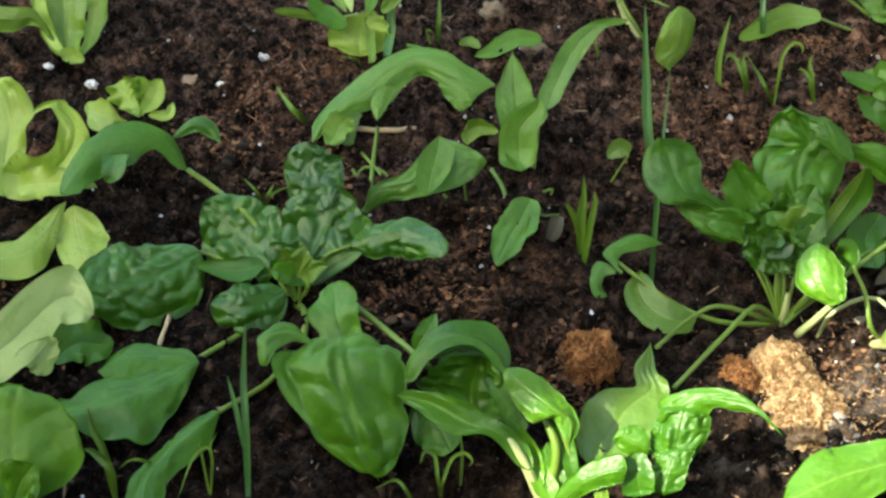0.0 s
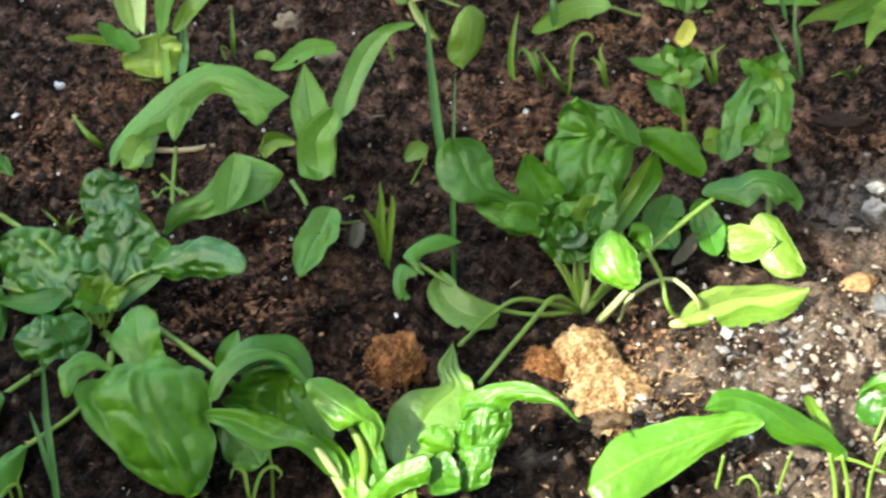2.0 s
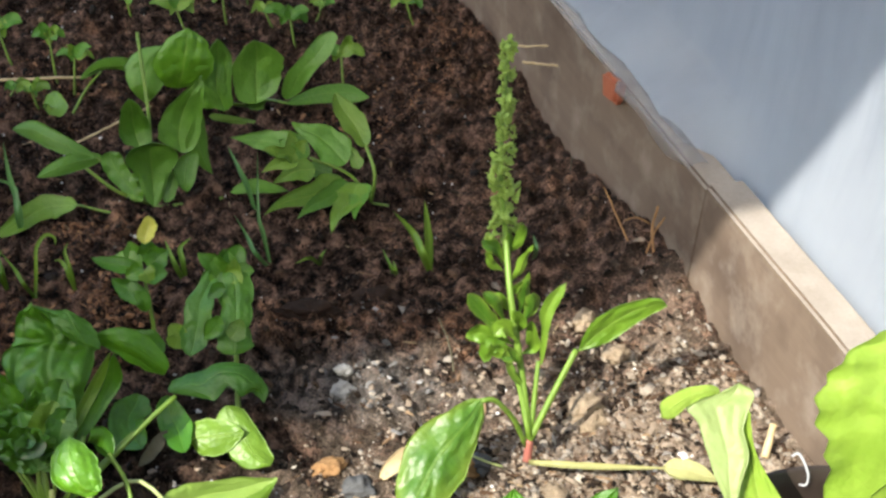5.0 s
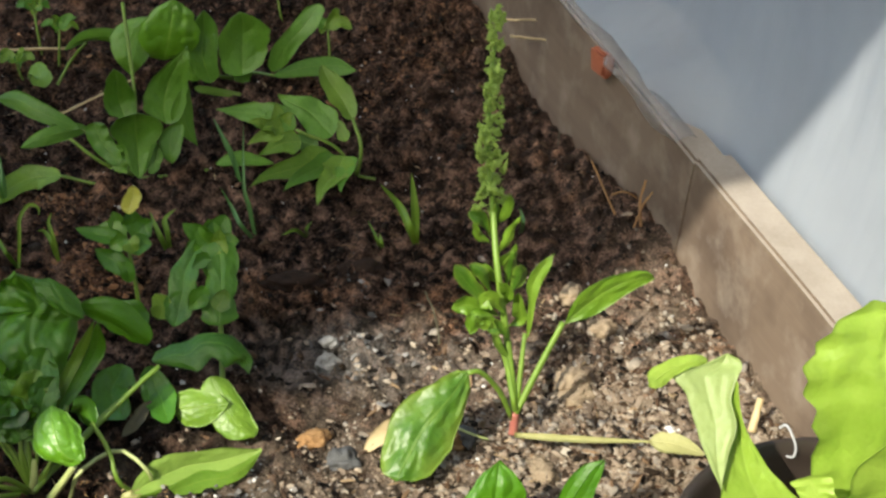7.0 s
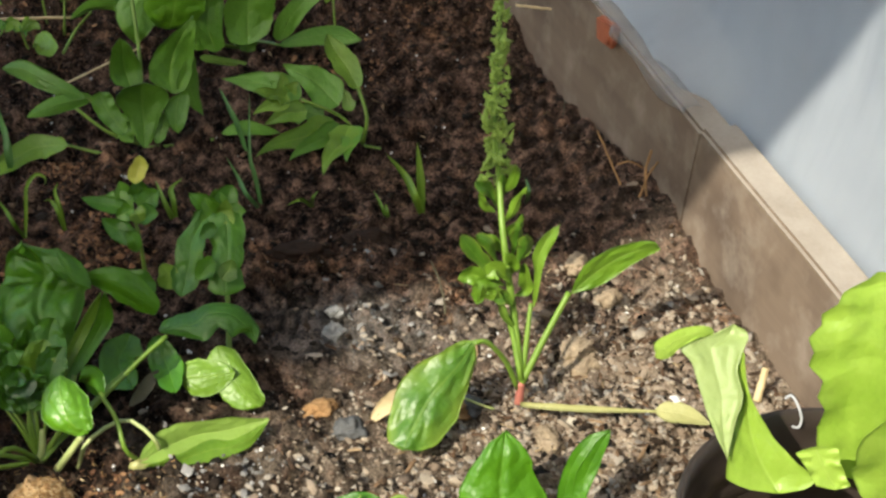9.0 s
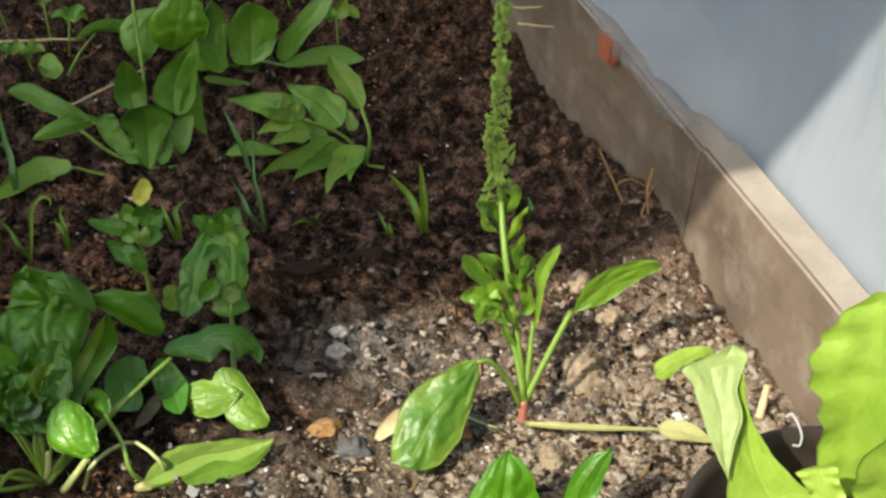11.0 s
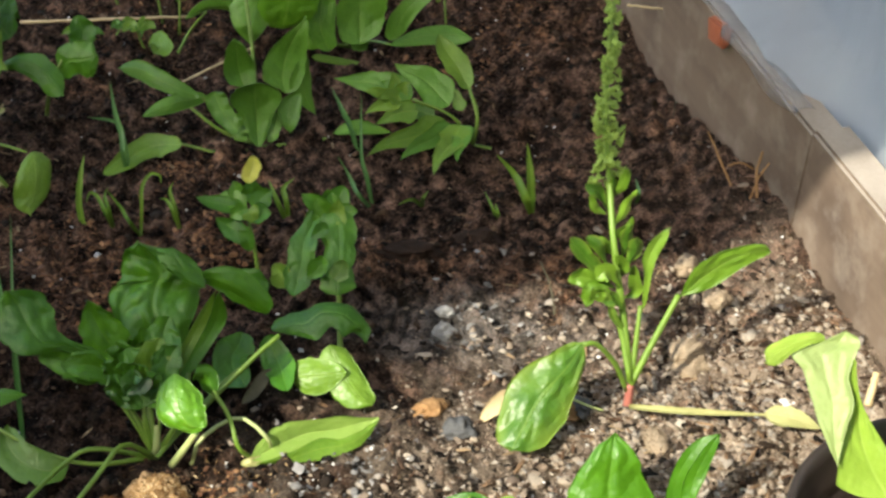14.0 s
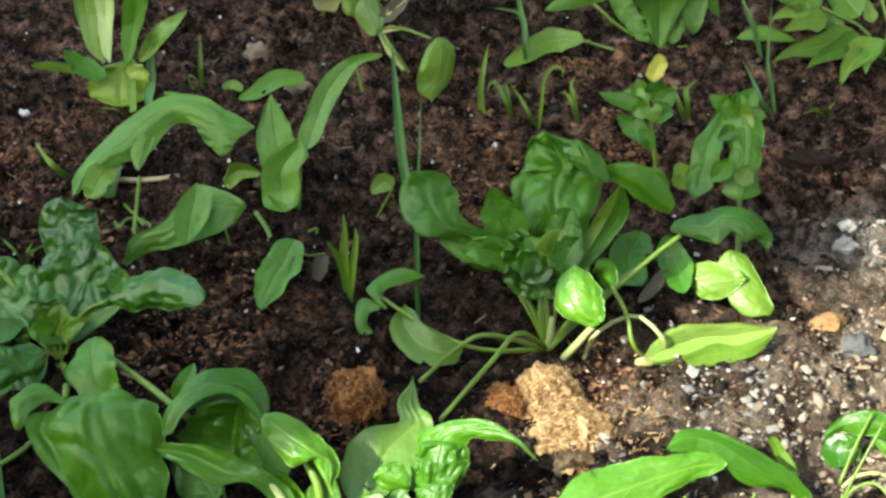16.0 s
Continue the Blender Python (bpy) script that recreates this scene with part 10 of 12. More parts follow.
stalk(tallweed, [(-0.3134, 0.0678, 0.0644), (-0.3138, 0.0794, 0.0778), (-0.3146, 0.0935, 0.0959)], 0.0011, 0.0008, mat="pale")
stalk(tallweed, [(-0.3134, 0.0678, 0.0644), (-0.3080, 0.0731, 0.0651), (-0.3028, 0.0809, 0.0707)], 0.0011, 0.0008, mat="pale")
stalk(tallweed, [(-0.3053, 0.0318, 0.0325), (-0.2900, 0.0214, 0.0197), (-0.2776, 0.0202, 0.0040)], 0.0016, 0.0014, mat="stalk")
stalk(tallweed, [(-0.3003, 0.0346, 0.0382), (-0.2864, 0.0330, 0.0388), (-0.2656, 0.0281, 0.0370)], 0.0013, 0.0011, mat="stalk")
leaf(tallweed, [(-0.3185, 0.0752, 0.0592), (-0.3248, 0.0612, 0.0513), (-0.3275, 0.0512, 0.0413)], 0.0138, mat="young", shape="lance", cup=0.2, face=(0, -0.8, 0.5), seed=865)
leaf(tallweed, [(-0.3145, 0.0794, 0.0677), (-0.3195, 0.0640, 0.0568), (-0.3209, 0.0525, 0.0439)], 0.0137, mat="young", shape="lance", cup=0.2, face=(0, -0.8, 0.5), seed=873)
leaf(tallweed, [(-0.3119, 0.0775, 0.0638), (-0.3070, 0.0640, 0.0569), (-0.2984, 0.0545, 0.0479)], 0.0137, mat="young", shape="lance", cup=0.2, face=(0, -0.8, 0.5), seed=881)
leaf(tallweed, [(-0.3181, 0.0893, 0.0876), (-0.3304, 0.0781, 0.0851), (-0.3392, 0.0709, 0.0806)], 0.0137, mat="young", shape="lance", cup=0.2, face=(0, -0.8, 0.5), seed=889)
leaf(tallweed, [(-0.3139, 0.0915, 0.0920), (-0.3024, 0.0798, 0.0885), (-0.2873, 0.0721, 0.0831)], 0.0137, mat="young", shape="lance", cup=0.2, face=(0, -0.8, 0.5), seed=897)
leaf(tallweed, None, 0, mat="young", cup=-0.35, face=(0, -0.85, 0.45), seed=905, edges=([(-0.2592, -0.0090, 0.0600), (-0.2614, -0.0293, 0.0500), (-0.2614, -0.0379, 0.0350), (-0.2507, -0.0384, 0.0250)], [(-0.2500, 0.0020, 0.0600), (-0.2394, -0.0039, 0.0500), (-0.2390, -0.0189, 0.0350), (-0.2507, -0.0384, 0.0250)]))
leaf(tallweed, None, 0, mat="olive", cup=-0.3, face=(0, -0.8, 0.6), seed=913, edges=([(-0.3303, 0.0455, 0.0500), (-0.3289, 0.0381, 0.0417), (-0.3185, 0.0302, 0.0320), (-0.3090, 0.0280, 0.0329)], [(-0.3196, 0.0504, 0.0598), (-0.3115, 0.0429, 0.0512), (-0.3047, 0.0349, 0.0413), (-0.3090, 0.0280, 0.0329)]))
leaf(tallweed, None, 0, mat="yellow", cup=0.3, seed=921, edges=([(-0.3055, 0.0396, 0.0482), (-0.2980, 0.0442, 0.0573), (-0.2860, 0.0481, 0.0651)], [(-0.3034, 0.0377, 0.0443), (-0.2950, 0.0421, 0.0531), (-0.2841, 0.0470, 0.0629)]))
leaf(tallweed, None, 0, mat="yellow", cup=0.3, seed=929, edges=([(-0.3065, 0.0338, 0.0364), (-0.2991, 0.0355, 0.0399), (-0.2922, 0.0346, 0.0381)], [(-0.3053, 0.0318, 0.0325), (-0.2983, 0.0331, 0.0351), (-0.2912, 0.0338, 0.0366)]))
leaf(tallweed, None, 0, mat="young", cup=0.2, wave=0.03, face=(0, -0.8, 0.6), seed=937, edges=([(-0.3315, 0.0513, 0.0515), (-0.3418, 0.0620, 0.0595), (-0.3509, 0.0813, 0.0782), (-0.3623, 0.1153, 0.1195)], [(-0.3288, 0.0510, 0.0509), (-0.3285, 0.0646, 0.0647), (-0.3353, 0.0840, 0.0836), (-0.3432, 0.1161, 0.1212)]))
leaf(tallweed, None, 0, mat="spinach", cup=0.2, wave=0.03, face=(0, -0.8, 0.6), seed=945, edges=([(-0.3151, 0.0737, 0.0764), (-0.3164, 0.0934, 0.0958), (-0.3179, 0.1251, 0.1190)], [(-0.3019, 0.0763, 0.0815), (-0.3006, 0.0941, 0.0971), (-0.3043, 0.1256, 0.1201)]))
leaf(tallweed, [(-0.3104, 0.0356, 0.0401), (-0.2976, 0.0412, 0.0513), (-0.2870, 0.0457, 0.0602)], 0.0136, mat="dead", shape="lance", face=(0, -0.8, 0.6), seed=953)

beans = thing("vegetable_plant", -0.3684, 0.0861, 0.0000, "young plant with broad jagged green leaves", "vegetable plant")
leaf(beans, None, 0, mat="fresh", seed=3070, jag=0.14, cup=-0.12, pucker=0.002, face=(0,-0.65,0.75), edges=([(-0.4045, 0.0822, 0.0900), (-0.4206, 0.0712, 0.0800), (-0.4080, 0.0701, 0.0600), (-0.3829, 0.0735, 0.0400)], [(-0.3985, 0.0834, 0.0900), (-0.3726, 0.0999, 0.0860), (-0.3678, 0.0906, 0.0640), (-0.3803, 0.0740, 0.0400)]))
leaf(beans, None, 0, mat="fresh", seed=3077, cup=-0.2, face=(0,-0.6,0.75), edges=([(-0.3680, 0.1087, 0.0400), (-0.3814, 0.1025, 0.0340), (-0.3896, 0.0897, 0.0240)], [(-0.3647, 0.1046, 0.0380), (-0.3726, 0.0966, 0.0300), (-0.3874, 0.0884, 0.0240)]))
leaf(beans, None, 0, mat="fresh", cup=-0.2, wave=0.03, jag=0.05, face=(0, -0.75, 0.65), seed=697, edges=([(-0.4248, 0.0858, 0.0295), (-0.4259, 0.0961, 0.0501), (-0.4035, 0.1037, 0.0652), (-0.3841, 0.1100, 0.0679), (-0.3595, 0.1133, 0.0644)], [(-0.4089, 0.0856, 0.0531), (-0.3895, 0.0782, 0.0383), (-0.3681, 0.0738, 0.0295), (-0.3547, 0.0836, 0.0390), (-0.3518, 0.0999, 0.0616)]))
leaf(beans, [(-0.3700, 0.1227, 0.0832), (-0.3934, 0.1237, 0.0853), (-0.4252, 0.1162, 0.0702)], 0.0426, mat="young", shape="lobed", cup=-0.15, wave=0.05, face=(0, -0.6, 0.75), seed=705)
leaf(beans, [(-0.3617, 0.0941, 0.0261), (-0.3639, 0.0829, 0.0220), (-0.3675, 0.0695, 0.0220)], 0.0207, mat="yellow", shape="oval", face=(0, -0.8, 0.6), seed=713)
leaf(beans, None, 0, mat="spinach", cup=-0.2, wave=0.03, face=(0, -0.7, 0.7), seed=721, edges=([(-0.3044, 0.1122, 0.0622), (-0.2873, 0.1141, 0.0720), (-0.2684, 0.1126, 0.0751), (-0.2509, 0.1043, 0.0623), (-0.2485, 0.0952, 0.0483)], [(-0.3021, 0.1056, 0.0610), (-0.2901, 0.1038, 0.0635), (-0.2729, 0.0982, 0.0582), (-0.2603, 0.0917, 0.0492), (-0.2476, 0.0907, 0.0512)]))
leaf(beans, None, 0, mat="spinach", cup=-0.2, wave=0.03, face=(0, -0.75, 0.6), seed=729, edges=([(-0.2570, 0.1122, 0.0622), (-0.2569, 0.1178, 0.0775), (-0.2419, 0.1200, 0.0859), (-0.2292, 0.1184, 0.0867), (-0.2236, 0.1126, 0.0791)], [(-0.2493, 0.1073, 0.0525), (-0.2403, 0.1093, 0.0605), (-0.2306, 0.1068, 0.0594), (-0.2247, 0.1080, 0.0657), (-0.2236, 0.1126, 0.0791)]))
leaf(beans, [(-0.2397, 0.1201, 0.0781), (-0.2384, 0.1263, 0.0905), (-0.2417, 0.1323, 0.1025)], 0.0232, mat="spinach", shape="egg", face=(0, -0.8, 0.6), seed=737)
leaf(beans, [(-0.2956, 0.1218, 0.0815), (-0.3078, 0.1372, 0.0923), (-0.3015, 0.1535, 0.1049)], 0.0376, mat="spinach", shape="egg", face=(0, -0.8, 0.6), seed=745)
stalk(beans, [(-0.3684, 0.0861, 0.0000), (-0.3674, 0.1022, 0.0422), (-0.3736, 0.1143, 0.0665)], 0.0020, 0.0016)
stalk(beans, [(-0.2719, 0.1338, 0.0000), (-0.2608, 0.1068, 0.0515), (-0.2489, 0.1197, 0.0773)], 0.0018, 0.0014)

lettuce_1 = thing("lettuce_plant", -0.6967, -0.1546, 0.0000, "upright pale green lettuce in dark soil", "lettuce", "lettuces")
leaf(lettuce_1, None, 0, mat="young", cup=0.25, wave=0.04, jag=0.06, face=(0, -0.85, 0.4), seed=708, edges=([(-0.6903, -0.1716, 0.0160), (-0.7191, -0.1471, 0.0160), (-0.7353, -0.1270, 0.0318), (-0.7516, -0.1044, 0.0505)], [(-0.6784, -0.1673, 0.0160), (-0.6832, -0.1418, 0.0222), (-0.6867, -0.1228, 0.0403), (-0.6921, -0.0993, 0.0606)]))
leaf(lettuce_1, None, 0, mat="young", cup=0.3, wave=0.06, jag=0.08, face=(0.3, -0.8, 0.4), seed=716, edges=([(-0.6803, -0.1632, 0.0160), (-0.6845, -0.1380, 0.0272), (-0.6908, -0.1108, 0.0576)], [(-0.6761, -0.1601, 0.0160), (-0.6690, -0.1390, 0.0279), (-0.6689, -0.1232, 0.0488), (-0.6730, -0.1073, 0.0646)]))
leaf(lettuce_1, None, 0, mat="young", cup=-0.2, wave=0.03, face=(0, -0.6, 0.75), seed=724, edges=([(-0.7039, -0.1507, 0.0178), (-0.7223, -0.1472, 0.0381), (-0.7387, -0.1516, 0.0401), (-0.7649, -0.1561, 0.0389)], [(-0.7019, -0.1553, 0.0160), (-0.7208, -0.1526, 0.0274), (-0.7365, -0.1600, 0.0232), (-0.7626, -0.1649, 0.0213)]))
leaf(lettuce_1, None, 0, mat="lettuce", cup=0.2, wave=0.05, jag=0.06, face=(-0.2, -0.85, 0.4), seed=732, edges=([(-0.6922, -0.1676, 0.0160), (-0.7125, -0.1525, 0.0169), (-0.7243, -0.1431, 0.0289), (-0.7295, -0.1307, 0.0457)], [(-0.6882, -0.1662, 0.0160), (-0.7039, -0.1497, 0.0223), (-0.7142, -0.1403, 0.0346), (-0.7226, -0.1301, 0.0469)]))
leaf(lettuce_1, [(-0.6856, -0.1782, 0.0220), (-0.6813, -0.1727, 0.0220), (-0.6698, -0.1724, 0.0220)], 0.0130, mat="lettuce", shape="oval", face=(0, -0.8, 0.6), seed=740)

lettuce_2 = thing("lettuce_plant", -0.6694, -0.3247, 0.0000, "pale yellow-green lettuce with wavy leaves", "lettuce", "lettuces")
leaf(lettuce_2, None, 0, mat="lettuce", cup=0.2, wave=0.1, waves=3, pucker=0.003, face=(0, -0.85, 0.5), seed=715, edges=([(-0.6689, -0.3387, 0.0160), (-0.6878, -0.2972, 0.0351), (-0.6947, -0.2685, 0.0625)], [(-0.6420, -0.3258, 0.0160), (-0.6520, -0.3047, 0.0350), (-0.6534, -0.2867, 0.0561), (-0.6702, -0.2722, 0.0701), (-0.6929, -0.2669, 0.0657)]))
leaf(lettuce_2, None, 0, mat="lettuce", cup=0.3, wave=0.06, pucker=0.003, face=(0.2, -0.8, 0.5), seed=723, edges=([(-0.6575, -0.3117, 0.0461), (-0.6369, -0.3173, 0.0453), (-0.6228, -0.3128, 0.0559), (-0.6245, -0.3033, 0.0680), (-0.6358, -0.2925, 0.0744)], [(-0.6611, -0.3372, 0.0160), (-0.6341, -0.3308, 0.0185), (-0.6108, -0.3229, 0.0358), (-0.5994, -0.3062, 0.0621), (-0.6203, -0.2907, 0.0780)]))
leaf(lettuce_2, [(-0.6436, -0.3348, 0.0299), (-0.6154, -0.3375, 0.0445), (-0.5810, -0.3431, 0.0533)], 0.0233, mat="lettuce", shape="egg", wave=0.2, face=(0, -0.6, 0.7), seed=731)
leaf(lettuce_2, None, 0, mat="lettuce", cup=0.3, face=(0, -0.5, 0.8), seed=739, edges=([(-0.6543, -0.2904, 0.0547), (-0.6417, -0.2863, 0.0628), (-0.6253, -0.2859, 0.0676)], [(-0.6523, -0.2881, 0.0593), (-0.6431, -0.2843, 0.0668), (-0.6268, -0.2836, 0.0724)]))

lettuce_3 = thing("lettuce_plant", -0.6121, -0.2078, 0.0000, "small pale lettuce seedling", "lettuce", "lettuces")
leaf(lettuce_3, [(-0.6022, -0.2237, 0.0220), (-0.6186, -0.2069, 0.0220), (-0.6283, -0.1978, 0.0301)], 0.0311, mat="lettuce", shape="fan", cup=0.2, wave=0.16, waves=4, face=(0, -0.8, 0.5), seed=721)
leaf(lettuce_3, [(-0.6009, -0.2225, 0.0220), (-0.6122, -0.2006, 0.0244), (-0.6130, -0.1952, 0.0353)], 0.0210, mat="lettuce", shape="fan", cup=0.2, wave=0.14, waves=3, face=(0, -0.8, 0.5), seed=729)
leaf(lettuce_3, [(-0.6008, -0.2188, 0.0220), (-0.6000, -0.2038, 0.0261), (-0.5971, -0.1945, 0.0367)], 0.0167, mat="lettuce", shape="oval", cup=0.3, face=(0, -0.8, 0.5), seed=737)
leaf(lettuce_3, [(-0.5974, -0.2205, 0.0220), (-0.5841, -0.2164, 0.0220), (-0.5842, -0.2053, 0.0270)], 0.0091, mat="lettuce", shape="lance", cup=0.4, wave=0.08, face=(0, -0.6, 0.7), seed=745)
leaf(lettuce_3, [(-0.6085, -0.2324, 0.0220), (-0.6226, -0.2354, 0.0220), (-0.6450, -0.2217, 0.0220)], 0.0232, mat="lettuce", shape="spoon", cup=0.2, wave=0.08, face=(0, -0.7, 0.6), seed=753)

lettuce_4 = thing("lettuce_plant", -0.6143, -0.3751, -0.0000, "pale dull lettuce leaves with soil specks", "lettuce", "lettuces")
leaf(lettuce_4, None, 0, mat="lettuce", cup=-0.2, wave=0.03, face=(0, -0.6, 0.7), seed=728, edges=([(-0.6036, -0.3423, 0.0358), (-0.6147, -0.3597, 0.0275), (-0.6279, -0.3768, 0.0200), (-0.6462, -0.3891, 0.0221)], [(-0.6019, -0.3439, 0.0326), (-0.6000, -0.3712, 0.0160), (-0.6010, -0.3987, 0.0160), (-0.6309, -0.4123, 0.0160)]))
leaf(lettuce_4, None, 0, mat="lettuce", cup=-0.2, wave=0.04, face=(0, -0.7, 0.6), seed=736, edges=([(-0.6050, -0.3447, 0.0309), (-0.6033, -0.3615, 0.0173), (-0.5873, -0.3849, 0.0160), (-0.5695, -0.3965, 0.0160), (-0.5614, -0.3966, 0.0160)], [(-0.5890, -0.3426, 0.0351), (-0.5706, -0.3546, 0.0310), (-0.5623, -0.3662, 0.0279), (-0.5601, -0.3819, 0.0165), (-0.5614, -0.3966, 0.0160)]))

lettuce_5 = thing("lettuce_plant", -0.6019, -0.4802, -0.0000, "large pale green lettuce with folded leaves", "lettuce", "lettuces")
leaf(lettuce_5, None, 0, mat="palelettuce", seed=3014, cup=0.2, wave=0.05, rag=0.05, edges=([(-0.5988, -0.4906, 0.0400), (-0.5857, -0.4747, 0.0500), (-0.5746, -0.4561, 0.0600), (-0.5660, -0.4451, 0.0650), (-0.5542, -0.4320, 0.0650), (-0.5397, -0.4412, 0.0600), (-0.5314, -0.4477, 0.0500)], [(-0.5873, -0.5174, 0.0200), (-0.5671, -0.5028, 0.0250), (-0.5558, -0.4855, 0.0320), (-0.5497, -0.4709, 0.0400), (-0.5446, -0.4645, 0.0450), (-0.5356, -0.4609, 0.0460), (-0.5295, -0.4577, 0.0460)]))
leaf(lettuce_5, None, 0, mat="palelettuce", seed=3021, cup=0.2, wave=0.06, rag=0.12, edges=([(-0.5704, -0.4897, 0.0360), (-0.5612, -0.4905, 0.0300), (-0.5563, -0.4902, 0.0240), (-0.5532, -0.4875, 0.0190)], [(-0.5525, -0.4726, 0.0430), (-0.5471, -0.4709, 0.0360), (-0.5456, -0.4776, 0.0270), (-0.5472, -0.4854, 0.0200)]))
leaf(lettuce_5, [(-0.5548, -0.4692, 0.0150), (-0.5448, -0.4493, 0.0150), (-0.5272, -0.4376, 0.0100)], 0.0329, mat="spinach", shape="oval", wave=0.13, seed=748)

lettuce_6 = thing("lettuce_plant", -0.5302, -0.5759, -0.0000, "broad smooth green leaf low over the soil", "lettuce", "lettuces")
leaf(lettuce_6, None, 0, mat="smooth", cup=-0.2, pucker=0.003, cell=0.02, face=(0, -0.75, 0.65), seed=737, edges=([(-0.5486, -0.6063, 0.0160), (-0.5670, -0.5664, 0.0356), (-0.5557, -0.5463, 0.0624), (-0.5341, -0.5384, 0.0649)], [(-0.4986, -0.5803, 0.0212), (-0.4872, -0.5622, 0.0473), (-0.5001, -0.5502, 0.0614), (-0.5177, -0.5417, 0.0683), (-0.5341, -0.5384, 0.0649)]))
leaf(lettuce_6, [(-0.5163, -0.5970, 0.0277), (-0.5114, -0.5886, 0.0445), (-0.5059, -0.5833, 0.0551)], 0.0265, mat="smooth", shape="oval", pucker=0.004, face=(0, -0.8, 0.6), seed=745)

lettuce_7 = thing("lettuce_plant", -0.4831, -0.0761, 0.0000, "young lettuce with pale upright leaves", "lettuce", "lettuces")
leaf(lettuce_7, None, 0, mat="lettuce", cup=0.1, wave=0.06, waves=4, face=(0, -0.8, 0.5), seed=741, edges=([(-0.4869, -0.0921, 0.0160), (-0.5095, -0.0803, 0.0160), (-0.5093, -0.0679, 0.0265), (-0.4929, -0.0621, 0.0360), (-0.4819, -0.0608, 0.0367)], [(-0.4712, -0.0847, 0.0160), (-0.4616, -0.0725, 0.0172), (-0.4641, -0.0658, 0.0306), (-0.4702, -0.0617, 0.0369), (-0.4819, -0.0608, 0.0367)]))
leaf(lettuce_7, None, 0, mat="young", seed=3000, cup=0.25, wave=0.04, jag=0.06, face=(0,-0.85,0.4), edges=([(-0.4992, -0.0731, 0.0415), (-0.5119, -0.0641, 0.0448), (-0.5217, -0.0541, 0.0563), (-0.5281, -0.0461, 0.0665), (-0.5305, -0.0401, 0.0826), (-0.5293, -0.0341, 0.0991)], [(-0.4946, -0.0731, 0.0423), (-0.5026, -0.0641, 0.0490), (-0.5070, -0.0541, 0.0597), (-0.5107, -0.0461, 0.0693), (-0.5132, -0.0401, 0.0853), (-0.5164, -0.0341, 0.1036)]))
leaf(lettuce_7, None, 0, mat="palelettuce", seed=3007, cup=0.2, wave=0.04, jag=0.06, face=(0.2,-0.85,0.4), edges=([(-0.4946, -0.0731, 0.0423), (-0.5026, -0.0641, 0.0490), (-0.5070, -0.0541, 0.0597), (-0.5107, -0.0461, 0.0693), (-0.5132, -0.0401, 0.0853), (-0.5155, -0.0341, 0.1037)], [(-0.4910, -0.0731, 0.0429), (-0.4937, -0.0641, 0.0530), (-0.4949, -0.0541, 0.0642), (-0.4960, -0.0461, 0.0742), (-0.4976, -0.0401, 0.0902), (-0.5055, -0.0341, 0.1067)]))
leaf(lettuce_7, None, 0, mat="smooth", seed=3014, cup=0.3, wave=0.04, face=(0.1,-0.85,0.4), edges=([(-0.4816, -0.0731, 0.0429), (-0.4883, -0.0541, 0.0576), (-0.4888, -0.0461, 0.0753), (-0.4856, -0.0401, 0.0971)], [(-0.4757, -0.0731, 0.0454), (-0.4727, -0.0541, 0.0627), (-0.4688, -0.0461, 0.0810), (-0.4711, -0.0401, 0.1008)]))
leaf(lettuce_7, None, 0, mat="young", seed=3021, cup=0.25, wave=0.03, face=(0.1,-0.7,0.6), edges=([(-0.4721, -0.0731, 0.0460), (-0.4657, -0.0641, 0.0651), (-0.4565, -0.0541, 0.0729), (-0.4354, -0.0541, 0.0877)], [(-0.4620, -0.0731, 0.0498), (-0.4565, -0.0641, 0.0565), (-0.4450, -0.0641, 0.0710), (-0.4346, -0.0541, 0.0864)]))
leaf(lettuce_7, None, 0, mat="smooth", seed=3028, cup=0.2, wave=0.05, jag=0.05, face=(-0.2,-0.7,0.6), edges=([(-0.4943, -0.0731, 0.0356), (-0.5152, -0.0641, 0.0392), (-0.5328, -0.0641, 0.0435)], [(-0.4953, -0.0841, 0.0309), (-0.5155, -0.0841, 0.0358), (-0.5294, -0.0731, 0.0447)]))
leaf(lettuce_7, None, 0, mat="young", seed=3035, cup=-0.2, face=(0,-0.5,0.85), edges=([(-0.5135, -0.0731, 0.0319), (-0.5357, -0.0731, 0.0360), (-0.5569, -0.0731, 0.0319)], [(-0.5138, -0.0731, 0.0282), (-0.5365, -0.0731, 0.0275), (-0.5566, -0.0731, 0.0268)]))
leaf(lettuce_7, [(-0.4657, -0.1013, 0.0220), (-0.4796, -0.0672, 0.0278), (-0.4860, -0.0560, 0.0503)], 0.0079, mat="young", shape="strap", face=(0, -0.8, 0.6), seed=773)
leaf(lettuce_7, [(-0.4580, -0.0906, 0.0220), (-0.4632, -0.0658, 0.0307), (-0.4669, -0.0523, 0.0576)], 0.0079, mat="onion", shape="strap", face=(0, -0.8, 0.6), seed=781)

